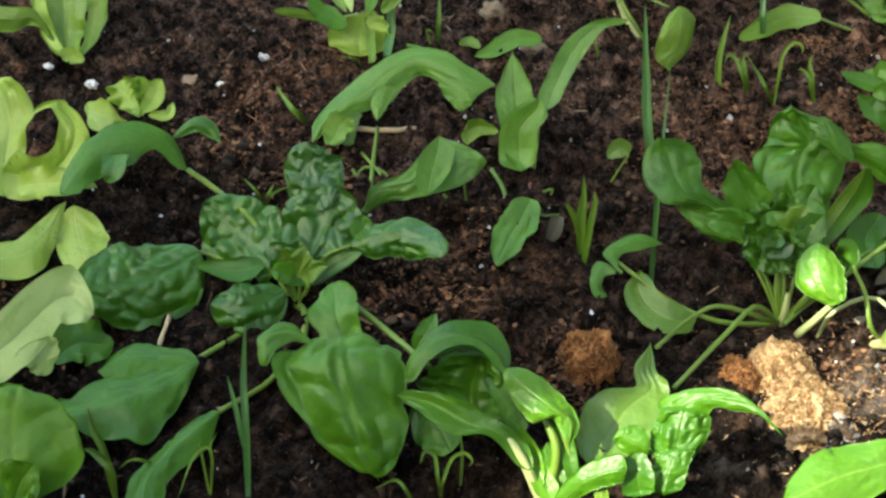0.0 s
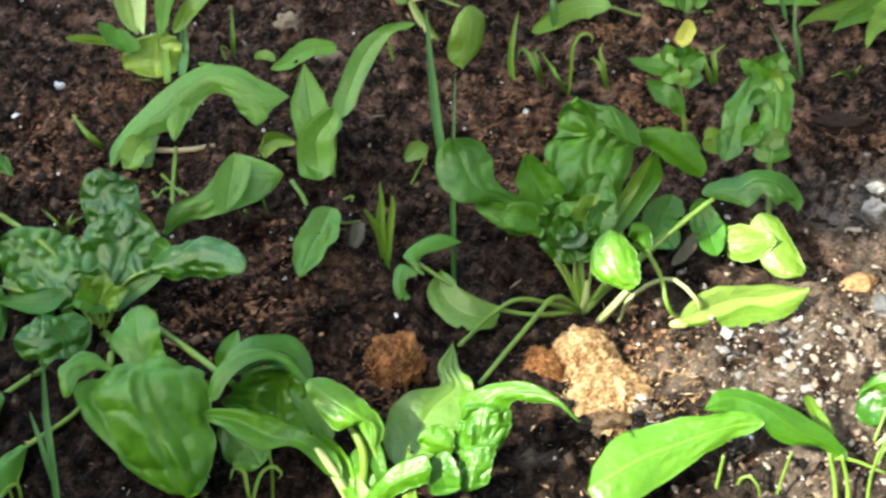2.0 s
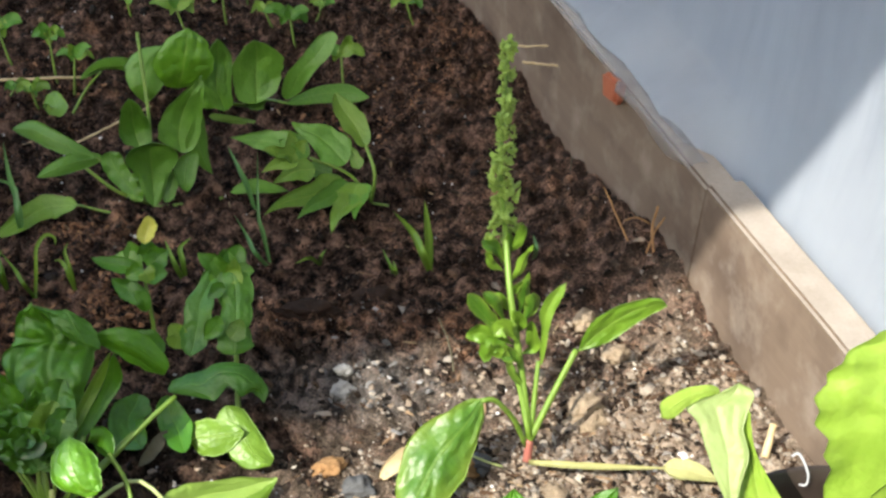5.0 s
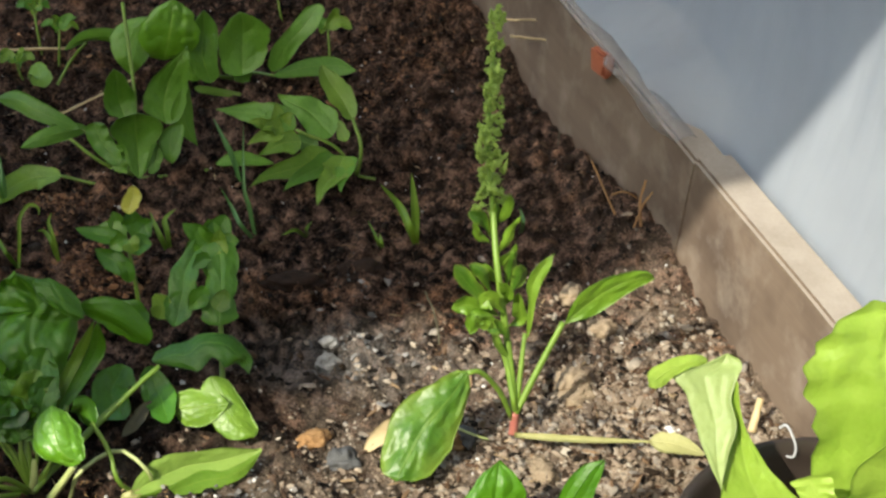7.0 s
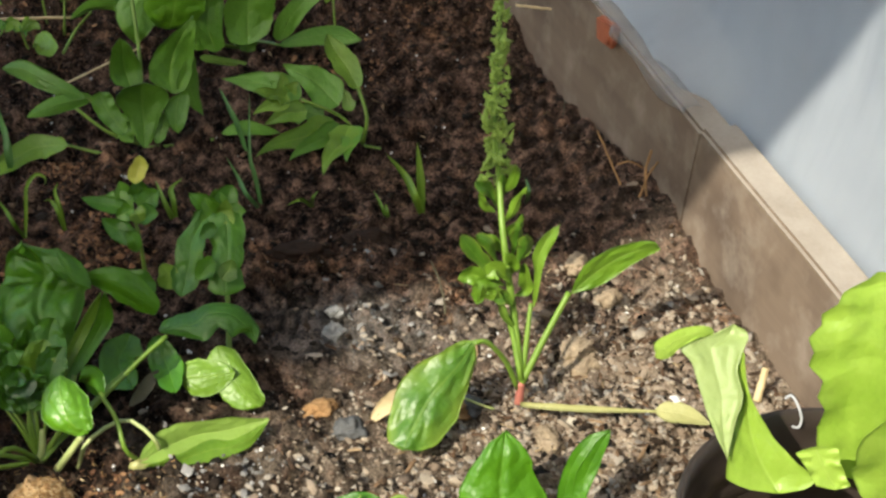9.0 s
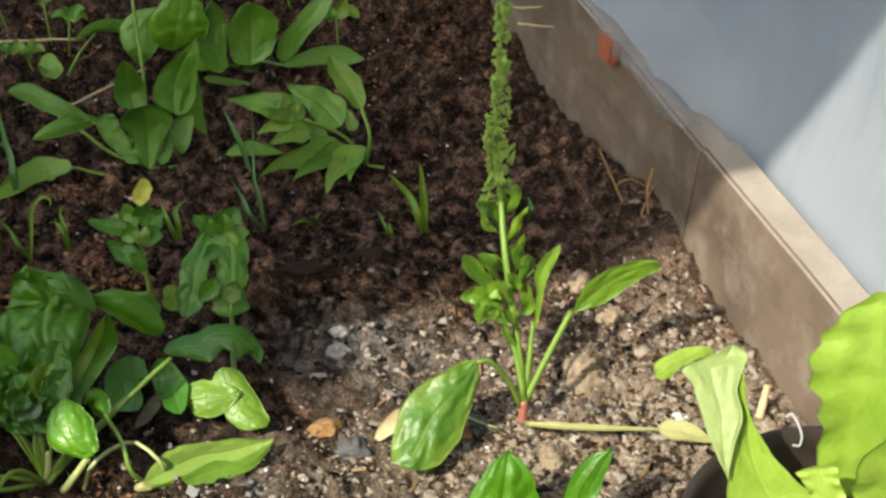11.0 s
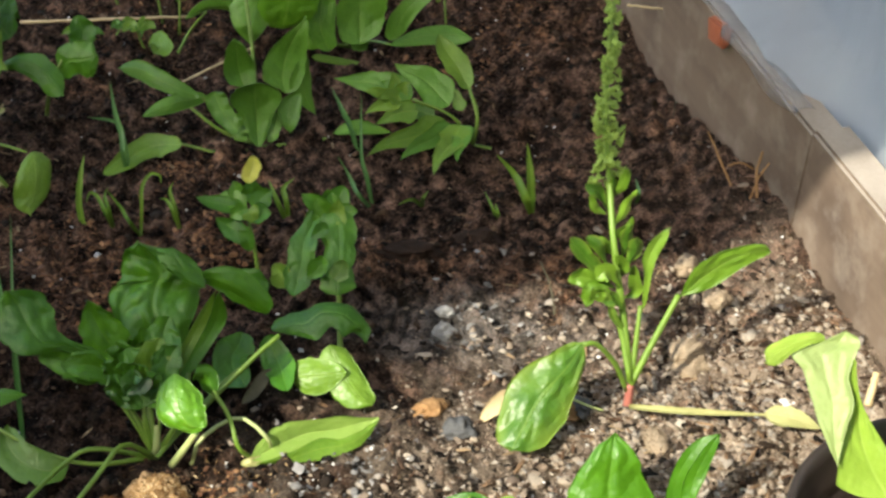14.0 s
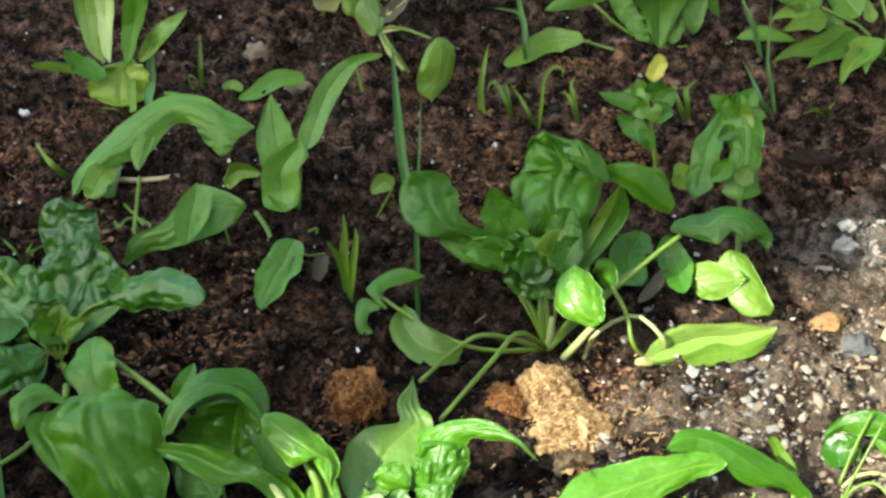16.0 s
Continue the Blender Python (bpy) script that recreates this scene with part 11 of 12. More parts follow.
lowfront = thing("spinach_plant", 0.0682, -0.3772, -0.0000, "spinach plant with long broad glossy leaves", "spinach", "spinach plants")
leaf(lowfront, None, 0, mat="spinach", seed=3000, cup=-0.3, wave=0.03, face=(0,-0.55,0.8), edges=([(0.0588, -0.3843, 0.0200), (0.0512, -0.3795, 0.0280), (0.0373, -0.3763, 0.0380), (0.0217, -0.3764, 0.0480), (0.0038, -0.3766, 0.0560), (-0.0153, -0.3760, 0.0600), (-0.0283, -0.3810, 0.0600), (-0.0357, -0.3932, 0.0560)], [(0.0496, -0.3845, 0.0180), (0.0369, -0.3847, 0.0280), (0.0198, -0.3927, 0.0340), (0.0072, -0.3954, 0.0420), (-0.0022, -0.3912, 0.0500), (-0.0165, -0.3910, 0.0540), (-0.0263, -0.3948, 0.0550), (-0.0351, -0.3968, 0.0540)]))
leaf(lowfront, None, 0, mat="fresh", seed=3007, cup=-0.25, wave=0.02, pucker=0.002, face=(0,-0.5,0.85), edges=([(0.0019, -0.3880, 0.0520), (-0.0132, -0.3907, 0.0540), (-0.0311, -0.3943, 0.0520), (-0.0536, -0.4010, 0.0490), (-0.0729, -0.4063, 0.0450), (-0.0854, -0.4152, 0.0400), (-0.0942, -0.4279, 0.0340), (-0.0990, -0.4440, 0.0280)], [(0.0018, -0.3973, 0.0460), (-0.0125, -0.4005, 0.0420), (-0.0276, -0.4124, 0.0380), (-0.0422, -0.4253, 0.0320), (-0.0567, -0.4400, 0.0280), (-0.0714, -0.4524, 0.0250), (-0.0838, -0.4580, 0.0240), (-0.0945, -0.4538, 0.0250)]))
leaf(lowfront, None, 0, mat="young", seed=3014, cup=0.3, face=(0,-0.8,0.6), edges=([(0.0380, -0.3660, 0.0180), (0.0300, -0.3570, 0.0280), (0.0230, -0.3520, 0.0380)], [(0.0490, -0.3630, 0.0180), (0.0390, -0.3550, 0.0280), (0.0290, -0.3500, 0.0380)]))
stalk(lowfront, [(0.0736, -0.3760, 0.0125), (0.0781, -0.3674, 0.0296), (0.0912, -0.3434, 0.0576)], 0.0010, 0.0008, mat="stalk")
stalk(lowfront, [(0.0743, -0.3759, 0.0126), (0.0790, -0.3706, 0.0231), (0.0921, -0.3679, 0.0287), (0.1068, -0.3805, 0.0234)], 0.0012, 0.0010, mat="stalk")
stalk(lowfront, [(-0.0219, -0.4187, 0.0040), (-0.0206, -0.4150, 0.0200), (-0.0197, -0.4106, 0.0350)], 0.0012, 0.0010)
stalk(lowfront, [(0.0154, -0.4116, 0.0040), (0.0173, -0.4067, 0.0200), (0.0202, -0.4038, 0.0400)], 0.0010, 0.0008)
stalk(lowfront, [(-0.0085, -0.4110, 0.0100), (-0.0070, -0.4111, 0.0180), (-0.0018, -0.4109, 0.0200), (0.0038, -0.4130, 0.0150), (0.0060, -0.4145, 0.0060)], 0.0010, 0.0008)
stalk(lowfront, [(0.0515, -0.4157, 0.0100), (0.0478, -0.4071, 0.0250), (0.0422, -0.3999, 0.0400)], 0.0015, 0.0012)
stalk(lowfront, [(0.0589, -0.4141, 0.0100), (0.0552, -0.4054, 0.0250), (0.0496, -0.4002, 0.0400)], 0.0015, 0.0012)
stalk(lowfront, [(0.0696, -0.4117, 0.0100), (0.0689, -0.4024, 0.0250), (0.0708, -0.3975, 0.0450)], 0.0011, 0.0009)
stalk(lowfront, [(0.0436, -0.3995, 0.0350), (0.0571, -0.3980, 0.0350), (0.0774, -0.3997, 0.0300)], 0.0013, 0.0010)

frontright = thing("spinach_plant", 0.1803, -0.3283, -0.0000, "spinach plant with bright glossy leaves in sunlight", "spinach", "spinach plants")
leaf(frontright, None, 0, mat="spinach", seed=3000, cup=-0.16, quilt=0.0016, face=(0,-0.85,0.5), edges=([(0.1770, -0.3330, 0.0140), (0.1730, -0.3240, 0.0240), (0.1610, -0.3190, 0.0280), (0.1470, -0.3150, 0.0300), (0.1510, -0.3060, 0.0440), (0.1610, -0.2960, 0.0620), (0.1740, -0.2850, 0.0720)], [(0.1820, -0.3330, 0.0140), (0.1890, -0.3220, 0.0240), (0.1970, -0.3150, 0.0300), (0.2080, -0.3110, 0.0340), (0.2000, -0.3030, 0.0490), (0.1910, -0.2960, 0.0640), (0.1790, -0.2840, 0.0720)]))
leaf(frontright, None, 0, mat="spinach", seed=3007, cup=0.12, face=(-0.4,-0.7,0.4), edges=([(0.2170, -0.3120, 0.0220), (0.2140, -0.3040, 0.0360), (0.2160, -0.2970, 0.0500), (0.2210, -0.2930, 0.0660), (0.2310, -0.2880, 0.0760), (0.2430, -0.2880, 0.0820)], [(0.2260, -0.3110, 0.0220), (0.2240, -0.3030, 0.0360), (0.2250, -0.2990, 0.0520), (0.2300, -0.2950, 0.0640), (0.2360, -0.2910, 0.0740), (0.2430, -0.2890, 0.0820)]))
leaf(frontright, None, 0, mat="spinach", seed=3014, cup=0.1, face=(-0.8,-0.4,0.3), edges=([(0.2260, -0.3110, 0.0220), (0.2240, -0.3030, 0.0360), (0.2250, -0.2990, 0.0520), (0.2300, -0.2950, 0.0640), (0.2360, -0.2910, 0.0740), (0.2430, -0.2890, 0.0820)], [(0.2320, -0.3180, 0.0300), (0.2330, -0.3080, 0.0420), (0.2380, -0.2990, 0.0540), (0.2410, -0.2950, 0.0650), (0.2430, -0.2920, 0.0760), (0.2440, -0.2890, 0.0820)]))
leaf(frontright, None, 0, mat="spinach", seed=3021, cup=0.3, face=(0,-0.75,0.6), edges=([(0.2060, -0.3180, 0.0180), (0.2160, -0.3280, 0.0220), (0.2260, -0.3290, 0.0280), (0.2330, -0.3240, 0.0350), (0.2340, -0.3160, 0.0410)], [(0.2080, -0.3130, 0.0300), (0.2170, -0.3220, 0.0330), (0.2240, -0.3230, 0.0350), (0.2290, -0.3210, 0.0380), (0.2330, -0.3170, 0.0420)]))
leaf(frontright, None, 0, mat="spinach", seed=3028, cup=-0.2, pucker=0.003, cell=0.01, face=(0,-0.75,0.6), edges=([(0.2020, -0.3260, 0.0160), (0.1990, -0.3200, 0.0240), (0.2010, -0.3160, 0.0320)], [(0.2120, -0.3250, 0.0180), (0.2110, -0.3210, 0.0280), (0.2090, -0.3160, 0.0340)]))
leaf(frontright, None, 0, mat="spinach", seed=3035, cup=-0.35, wave=0.03, face=(0,-0.4,0.9), edges=([(0.1050, -0.3210, 0.0340), (0.0970, -0.3190, 0.0390), (0.0830, -0.3160, 0.0400), (0.0690, -0.3200, 0.0340), (0.0590, -0.3250, 0.0220)], [(0.1060, -0.3270, 0.0260), (0.0930, -0.3270, 0.0280), (0.0820, -0.3270, 0.0270), (0.0700, -0.3220, 0.0220), (0.0610, -0.3250, 0.0180)]))
leaf(frontright, None, 0, mat="savoy", seed=3042, cup=0.25, face=(0,-0.8,0.5), edges=([(0.0820, -0.3270, 0.0260), (0.0710, -0.3220, 0.0220), (0.0590, -0.3240, 0.0180)], [(0.0850, -0.3310, 0.0120), (0.0720, -0.3400, 0.0090), (0.0600, -0.3380, 0.0100)]))
leaf(frontright, None, 0, mat="spinach", seed=3049, cup=-0.3, wave=0.04, face=(0,-0.6,0.7), edges=([(0.1030, -0.3270, 0.0320), (0.1130, -0.3240, 0.0380), (0.1310, -0.3280, 0.0390), (0.1470, -0.3330, 0.0340), (0.1610, -0.3410, 0.0220), (0.1660, -0.3510, 0.0120)], [(0.1080, -0.3280, 0.0240), (0.1200, -0.3310, 0.0280), (0.1330, -0.3360, 0.0260), (0.1430, -0.3400, 0.0180), (0.1480, -0.3510, 0.0100), (0.1510, -0.3560, 0.0080)]))
leaf(frontright, None, 0, mat="spinach", seed=3056, cup=-0.25, face=(0,-0.7,0.6), edges=([(0.0870, -0.3270, 0.0260), (0.0970, -0.3330, 0.0200), (0.1050, -0.3450, 0.0140), (0.1090, -0.3530, 0.0080)], [(0.0920, -0.3260, 0.0280), (0.1080, -0.3340, 0.0240), (0.1160, -0.3440, 0.0160), (0.1210, -0.3540, 0.0100)]))
leaf(frontright, None, 0, mat="fresh", seed=3063, cup=0.3, wave=0.06, face=(0.2,-0.8,0.5), edges=([(0.1190, -0.3520, 0.0080), (0.1160, -0.3420, 0.0180), (0.1200, -0.3340, 0.0260)], [(0.1320, -0.3510, 0.0080), (0.1340, -0.3410, 0.0180), (0.1290, -0.3320, 0.0260)]))
leaf(frontright, None, 0, mat="savoy", seed=3070, cup=0.2, face=(0,-0.85,0.4), edges=([(0.1490, -0.3410, 0.0080), (0.1480, -0.3290, 0.0180), (0.1530, -0.3190, 0.0260)], [(0.1770, -0.3380, 0.0100), (0.1750, -0.3260, 0.0200), (0.1690, -0.3200, 0.0280)]))
leaf(frontright, None, 0, mat="spinach", seed=3077, cup=-0.3, pucker=0.0025, face=(0,-0.65,0.7), edges=([(0.1620, -0.3520, 0.0100), (0.1650, -0.3460, 0.0200), (0.1770, -0.3430, 0.0250), (0.1910, -0.3450, 0.0230), (0.2010, -0.3500, 0.0150)], [(0.1660, -0.3570, 0.0060), (0.1750, -0.3520, 0.0120), (0.1840, -0.3500, 0.0130), (0.1920, -0.3520, 0.0120), (0.1990, -0.3530, 0.0080)]))
leaf(frontright, None, 0, mat="fresh", seed=3084, cup=0.2, face=(0.3,-0.8,0.4), edges=([(0.1930, -0.3360, 0.0080), (0.1940, -0.3320, 0.0160), (0.2020, -0.3330, 0.0240)], [(0.2030, -0.3380, 0.0080), (0.2050, -0.3340, 0.0160), (0.2080, -0.3330, 0.0240)]))
leaf(frontright, None, 0, mat="spinach", seed=3091, cup=0.15, face=(0.2,-0.8,0.4), edges=([(0.1890, -0.3360, 0.0080), (0.1910, -0.3260, 0.0200), (0.1920, -0.3170, 0.0300)], [(0.2000, -0.3290, 0.0140), (0.2000, -0.3240, 0.0240), (0.2010, -0.3190, 0.0320)]))
stalk(frontright, [(0.0730, -0.3500, 0.0060), (0.0790, -0.3330, 0.0220), (0.0860, -0.3220, 0.0430)], 0.0011, 0.0009, mat="stalk")
stalk(frontright, [(0.1010, -0.3290, 0.0300), (0.1030, -0.3230, 0.0380), (0.1120, -0.3200, 0.0420), (0.1220, -0.3260, 0.0380)], 0.0013, 0.0010, mat="stalk")
stalk(frontright, [(0.2160, -0.3280, 0.0020), (0.2170, -0.3240, 0.0120), (0.2170, -0.3230, 0.0200)], 0.0016, 0.0013, mat="pale")
stalk(frontright, [(0.2090, -0.3310, 0.0020), (0.2100, -0.3270, 0.0100), (0.2070, -0.3240, 0.0180)], 0.0016, 0.0013, mat="pale")
stalk(frontright, [(0.0750, -0.3510, 0.0040), (0.0830, -0.3470, 0.0120), (0.0970, -0.3440, 0.0140), (0.1120, -0.3480, 0.0080)], 0.0013, 0.0011, mat="pale")
HOOK = [(0.3334, -0.3361, 0.1580), (0.3365, -0.3367, 0.1610), (0.3391, -0.3425, 0.1600), (0.3426, -0.3469, 0.1530), (0.3419, -0.3489, 0.1470), (0.3377, -0.3488, 0.1470)]
pot_at(0.362, -0.445, 0.155, 0.108)

potted = thing("lettuce_plant", 0.3645, -0.3879, 0.1300, "bright yellow-green lettuce growing in a pot", "lettuce", "lettuces")
leaf(potted, None, 0, mat="lettuceback", seed=3000, cup=0.14, quilt=0.0003, face=(-0.45,-0.75,0.5), edges=([(0.2840, -0.4100, 0.1710), (0.2740, -0.4000, 0.1870), (0.2660, -0.3900, 0.2020), (0.2600, -0.3800, 0.2140), (0.2520, -0.3720, 0.2220), (0.2700, -0.3640, 0.2240), (0.2810, -0.3600, 0.2300)], [(0.2850, -0.4100, 0.1710), (0.2860, -0.4000, 0.1880), (0.2900, -0.3900, 0.2020), (0.2860, -0.3800, 0.2150), (0.2900, -0.3720, 0.2240), (0.2910, -0.3640, 0.2270), (0.2860, -0.3600, 0.2310)]))
leaf(potted, None, 0, mat="cleanlettuce", seed=3007, cup=0.15, face=(0.5,-0.75,0.3), edges=([(0.2840, -0.4120, 0.1480), (0.2870, -0.4020, 0.1660), (0.2880, -0.3920, 0.1820), (0.2920, -0.3840, 0.1960), (0.2850, -0.3760, 0.2120), (0.2860, -0.3720, 0.2190)], [(0.3520, -0.4120, 0.1530), (0.3220, -0.4020, 0.1710), (0.3070, -0.3920, 0.1840), (0.2960, -0.3840, 0.1990), (0.2910, -0.3760, 0.2140), (0.2900, -0.3720, 0.2230)]))
leaf(potted, None, 0, mat="cleanlettuce", seed=3014, cup=-0.2, wave=0.03, face=(-0.1,-0.5,0.8), edges=([(0.2750, -0.3620, 0.2260), (0.2660, -0.3640, 0.2310), (0.2510, -0.3700, 0.2320), (0.2380, -0.3780, 0.2290), (0.2350, -0.3840, 0.2250)], [(0.2680, -0.3680, 0.2260), (0.2620, -0.3710, 0.2270), (0.2530, -0.3760, 0.2240), (0.2460, -0.3820, 0.2210), (0.2380, -0.3860, 0.2210)]))
leaf(potted, None, 0, mat="cleanlettuce", cup=0.12, wave=0.02, waves=5, jag=0.2, pucker=0.002, cell=0.03, face=(-0.1, -0.85, 0.4), seed=804, edges=([(0.3262, -0.4079, 0.1570), (0.3334, -0.4013, 0.1819), (0.3308, -0.3946, 0.2139), (0.3209, -0.3879, 0.2403), (0.3276, -0.3779, 0.2590), (0.3465, -0.3679, 0.2727), (0.3764, -0.3579, 0.2718)], [(0.4253, -0.4079, 0.1654), (0.4229, -0.4013, 0.2046), (0.4180, -0.3946, 0.2401), (0.4115, -0.3879, 0.2584), (0.4055, -0.3779, 0.2659), (0.3932, -0.3679, 0.2730), (0.3796, -0.3579, 0.2721)]))
leaf(potted, None, 0, mat="cleanlettuce", cup=0.2, wave=0.06, face=(0, -0.8, 0.5), seed=812, edges=([(0.3119, -0.4329, 0.2025), (0.3190, -0.4379, 0.1952), (0.3285, -0.4429, 0.1838)], [(0.3341, -0.4329, 0.2094), (0.3391, -0.4379, 0.1969), (0.3472, -0.4429, 0.1854)]))
leaf(potted, [(0.3756, -0.4279, 0.1605), (0.3788, -0.4279, 0.1995), (0.3870, -0.4279, 0.2414)], 0.0646, mat="cleanlettuce", shape="oval", cup=0.15, wave=0.04, waves=2.5, face=(0, -0.85, 0.4), seed=820)


# ---------------------------------------------------------------- loose soil, chips and small things
ICO = bmesh.new()
bmesh.ops.create_icosphere(ICO, subdivisions=1, radius=1.0)
ICO_V = np.array([v.co[:] for v in ICO.verts])
ICO_F = np.array([[v.index for v in f.verts] for f in ICO.faces])
ICO.free()


def scatter(name, n, seed, where, size, shape, mat, label, category, sink=0.3, rough=0.35, smooth=False):
    """n small lumps in one mesh; where(rng, n) gives their places, size the range of radii, shape their three proportions."""
    rng = np.random.default_rng(seed)
    x, y = where(rng, n)
    n = len(x)
    r = size[0] * (size[1] / size[0]) ** (rng.random(n) ** 2.2)
    a = rng.random((n, 3)) * np.array([6.283, shape[3], 6.283])
    sc = np.array(shape[:3]) * (0.7 + 0.6 * rng.random((n, 3)))
    V = ICO_V[None] * (1 + rough * (rng.random((n, len(ICO_V), 1)) - 0.5) * 2) * sc[:, None, :] * r[:, None, None]

    def turn(V, ang, i, j):
        c, s = np.cos(ang)[:, None], np.sin(ang)[:, None]
        p, q = V[..., i].copy(), V[..., j].copy()
        V[..., i], V[..., j] = c * p - s * q, s * p + c * q
    turn(V, a[:, 0], 0, 1)
    turn(V, (a[:, 1] - shape[3] / 2), 0, 2)
    turn(V, a[:, 2], 0, 1)
    z = soil_height(x, y) + r * sc[:, 2] * (1 - 2 * sink)
    V += np.stack([x, y, z], 1)[:, None, :]
    F = (ICO_F[None] + (np.arange(n) * len(ICO_V))[:, None, None]).reshape(-1, 3)
    ob = new(name, mesh_of(name, V.reshape(-1, 3).tolist(), F.tolist(), MAT[mat], None, smooth))
    return tagged(ob, label, category, kind="stuff")


def dryness(x, y):
    """1 in the dry soil by the board, 0 in the moist bed."""
    ex, ey = x - 0.34, y + 0.20
    return np.clip(1.25 - np.hypot(2.0 * ex + 0.9 * ey, -1.9 * ex + 4.1 * ey), 0, 1)


def in_bed(rng, n):
    x = rng.uniform(-0.86, 0.42, n)
    y = rng.uniform(-0.62, 0.78, n)
    keep = (x < BOARD_X0 + BOARD_SLOPE * y - 0.004) & (rng.random(n) > 0.85 * dryness(x, y))
    return x[keep], y[keep]


def in_dry(rng, n):
    x = 0.260 + rng.normal(0, 0.115, n)
    y = -0.22 + rng.normal(0, 0.085, n) + 0.45 * (x - 0.22)
    keep = (x < BOARD_X0 + BOARD_SLOPE * y - 0.004)
    return x[keep], y[keep]


def around(spots):
    def f(rng, n):
        k = rng.integers(0, len(spots), n)
        s = np.array(spots)[k]
        return s[:, 0] + rng.normal(0, 1, n) * s[:, 2], s[:, 1] + rng.normal(0, 1, n) * s[:, 2] * 1.3
    return f


scatter("soil_crumbs", 25000, 1, in_bed, (0.0008, 0.0050), (1.0, 0.8, 0.6, 1.4), "clod", "dark moist soil crumbs and clods", "soil crumbs", 0.5, 0.6, True)
scatter("wood_chips", 5500, 2, in_bed, (0.0016, 0.0075), (1.0, 0.16, 0.10, 0.9), "chip", "brown wood chips and fibres on the soil", "wood chips", 0.2)
scatter("perlite", 1200, 3, in_bed, (0.0007, 0.0019), (1.0, 0.9, 0.8, 1.0), "perlite", "white perlite grains in the soil", "perlite", 0.2)
scatter("dry_crumbs", 19000, 4, in_dry, (0.0006, 0.0042), (1.0, 0.7, 0.40, 1.0), "dryclod", "pale dry soil crumbs and ash", "soil crumbs", 0.55, 0.6, True)
scatter("dry_clods", 420, 24, in_dry, (0.0028, 0.0075), (1.0, 0.75, 0.45, 0.9), "dryclod", "lumps of dry crumbling soil", "clods", 0.55, 0.5, True)
scatter("dark_litter", 1900, 34, in_dry, (0.0012, 0.0055), (1.0, 0.6, 0.4, 1.2), "clod", "dark moist crumbs among the dry soil", "soil crumbs", 0.4, 0.6)
scatter("dry_flakes", 2600, 14, in_dry, (0.0016, 0.0065), (1.0, 0.6, 0.16, 0.9), "dryclod", "flat pale flakes of dry soil and bark", "soil flakes", 0.2, 0.5)
scatter("dry_chips", 2600, 5, in_dry, (0.002, 0.009), (1.0, 0.2, 0.13, 0.8), "chip", "pale dry wood chips on the soil", "wood chips", 0.15)
scatter("pale_grit", 150, 44, in_dry, (0.0006, 0.0024), (1.0, 0.8, 0.6, 1.0), "perlite", "white grit and shell bits in the dry soil", "grit", 0.2)
COIR_SPOTS = [
    (-0.544, -0.182, 0.022),
    (-0.512, -0.206, 0.03),
    (-0.506, -0.115, 0.03),
    (-0.500, -0.081, 0.02),
    (-0.212, -0.072, 0.03),
    (-0.173, -0.076, 0.02),
    (-0.375, -0.335, 0.025),
    (-0.340, -0.308, 0.025),
    (-0.110, -0.039, 0.02),
    (-0.592, -0.421, 0.02),
    (-0.472, -0.234, 0.02),
    (-0.217, -0.078, 0.03),
    (-0.110, -0.029, 0.015),
    (-0.341, -0.283, 0.02),
    (-0.245, -0.360, 0.015),
    (0.146, 0.427, 0.03),
    (0.051, 0.268, 0.02),
    (0.102, 0.345, 0.03),
    (-0.150, 0.067, 0.012),
    (-0.210, 0.291, 0.03),
    (-0.091, -0.300, 0.02),
]
scatter("coir_crumbs", 9000, 6, around(COIR_SPOTS), (0.0007, 0.0032), (1.0, 0.7, 0.5, 1.4), "redcoir", "reddish brown coir crumbs in the soil", "coir", 0.25, 0.6)
scatter("coir_fibres", 6000, 7, around(COIR_SPOTS), (0.002, 0.008), (1.0, 0.07, 0.06, 0.8), "redcoir", "reddish coir fibres on the soil", "coir", 0.1)


scatter("golden_fibres", 1500, 17, around([(-0.105, -0.325, 0.026), (-0.075, -0.315, 0.030), (-0.060, -0.335, 0.026)]), (0.0008, 0.0040), (1.0, 0.14, 0.10, 0.7), "coir", "golden coir fibres strewn over the soil", "coir", 0.1)


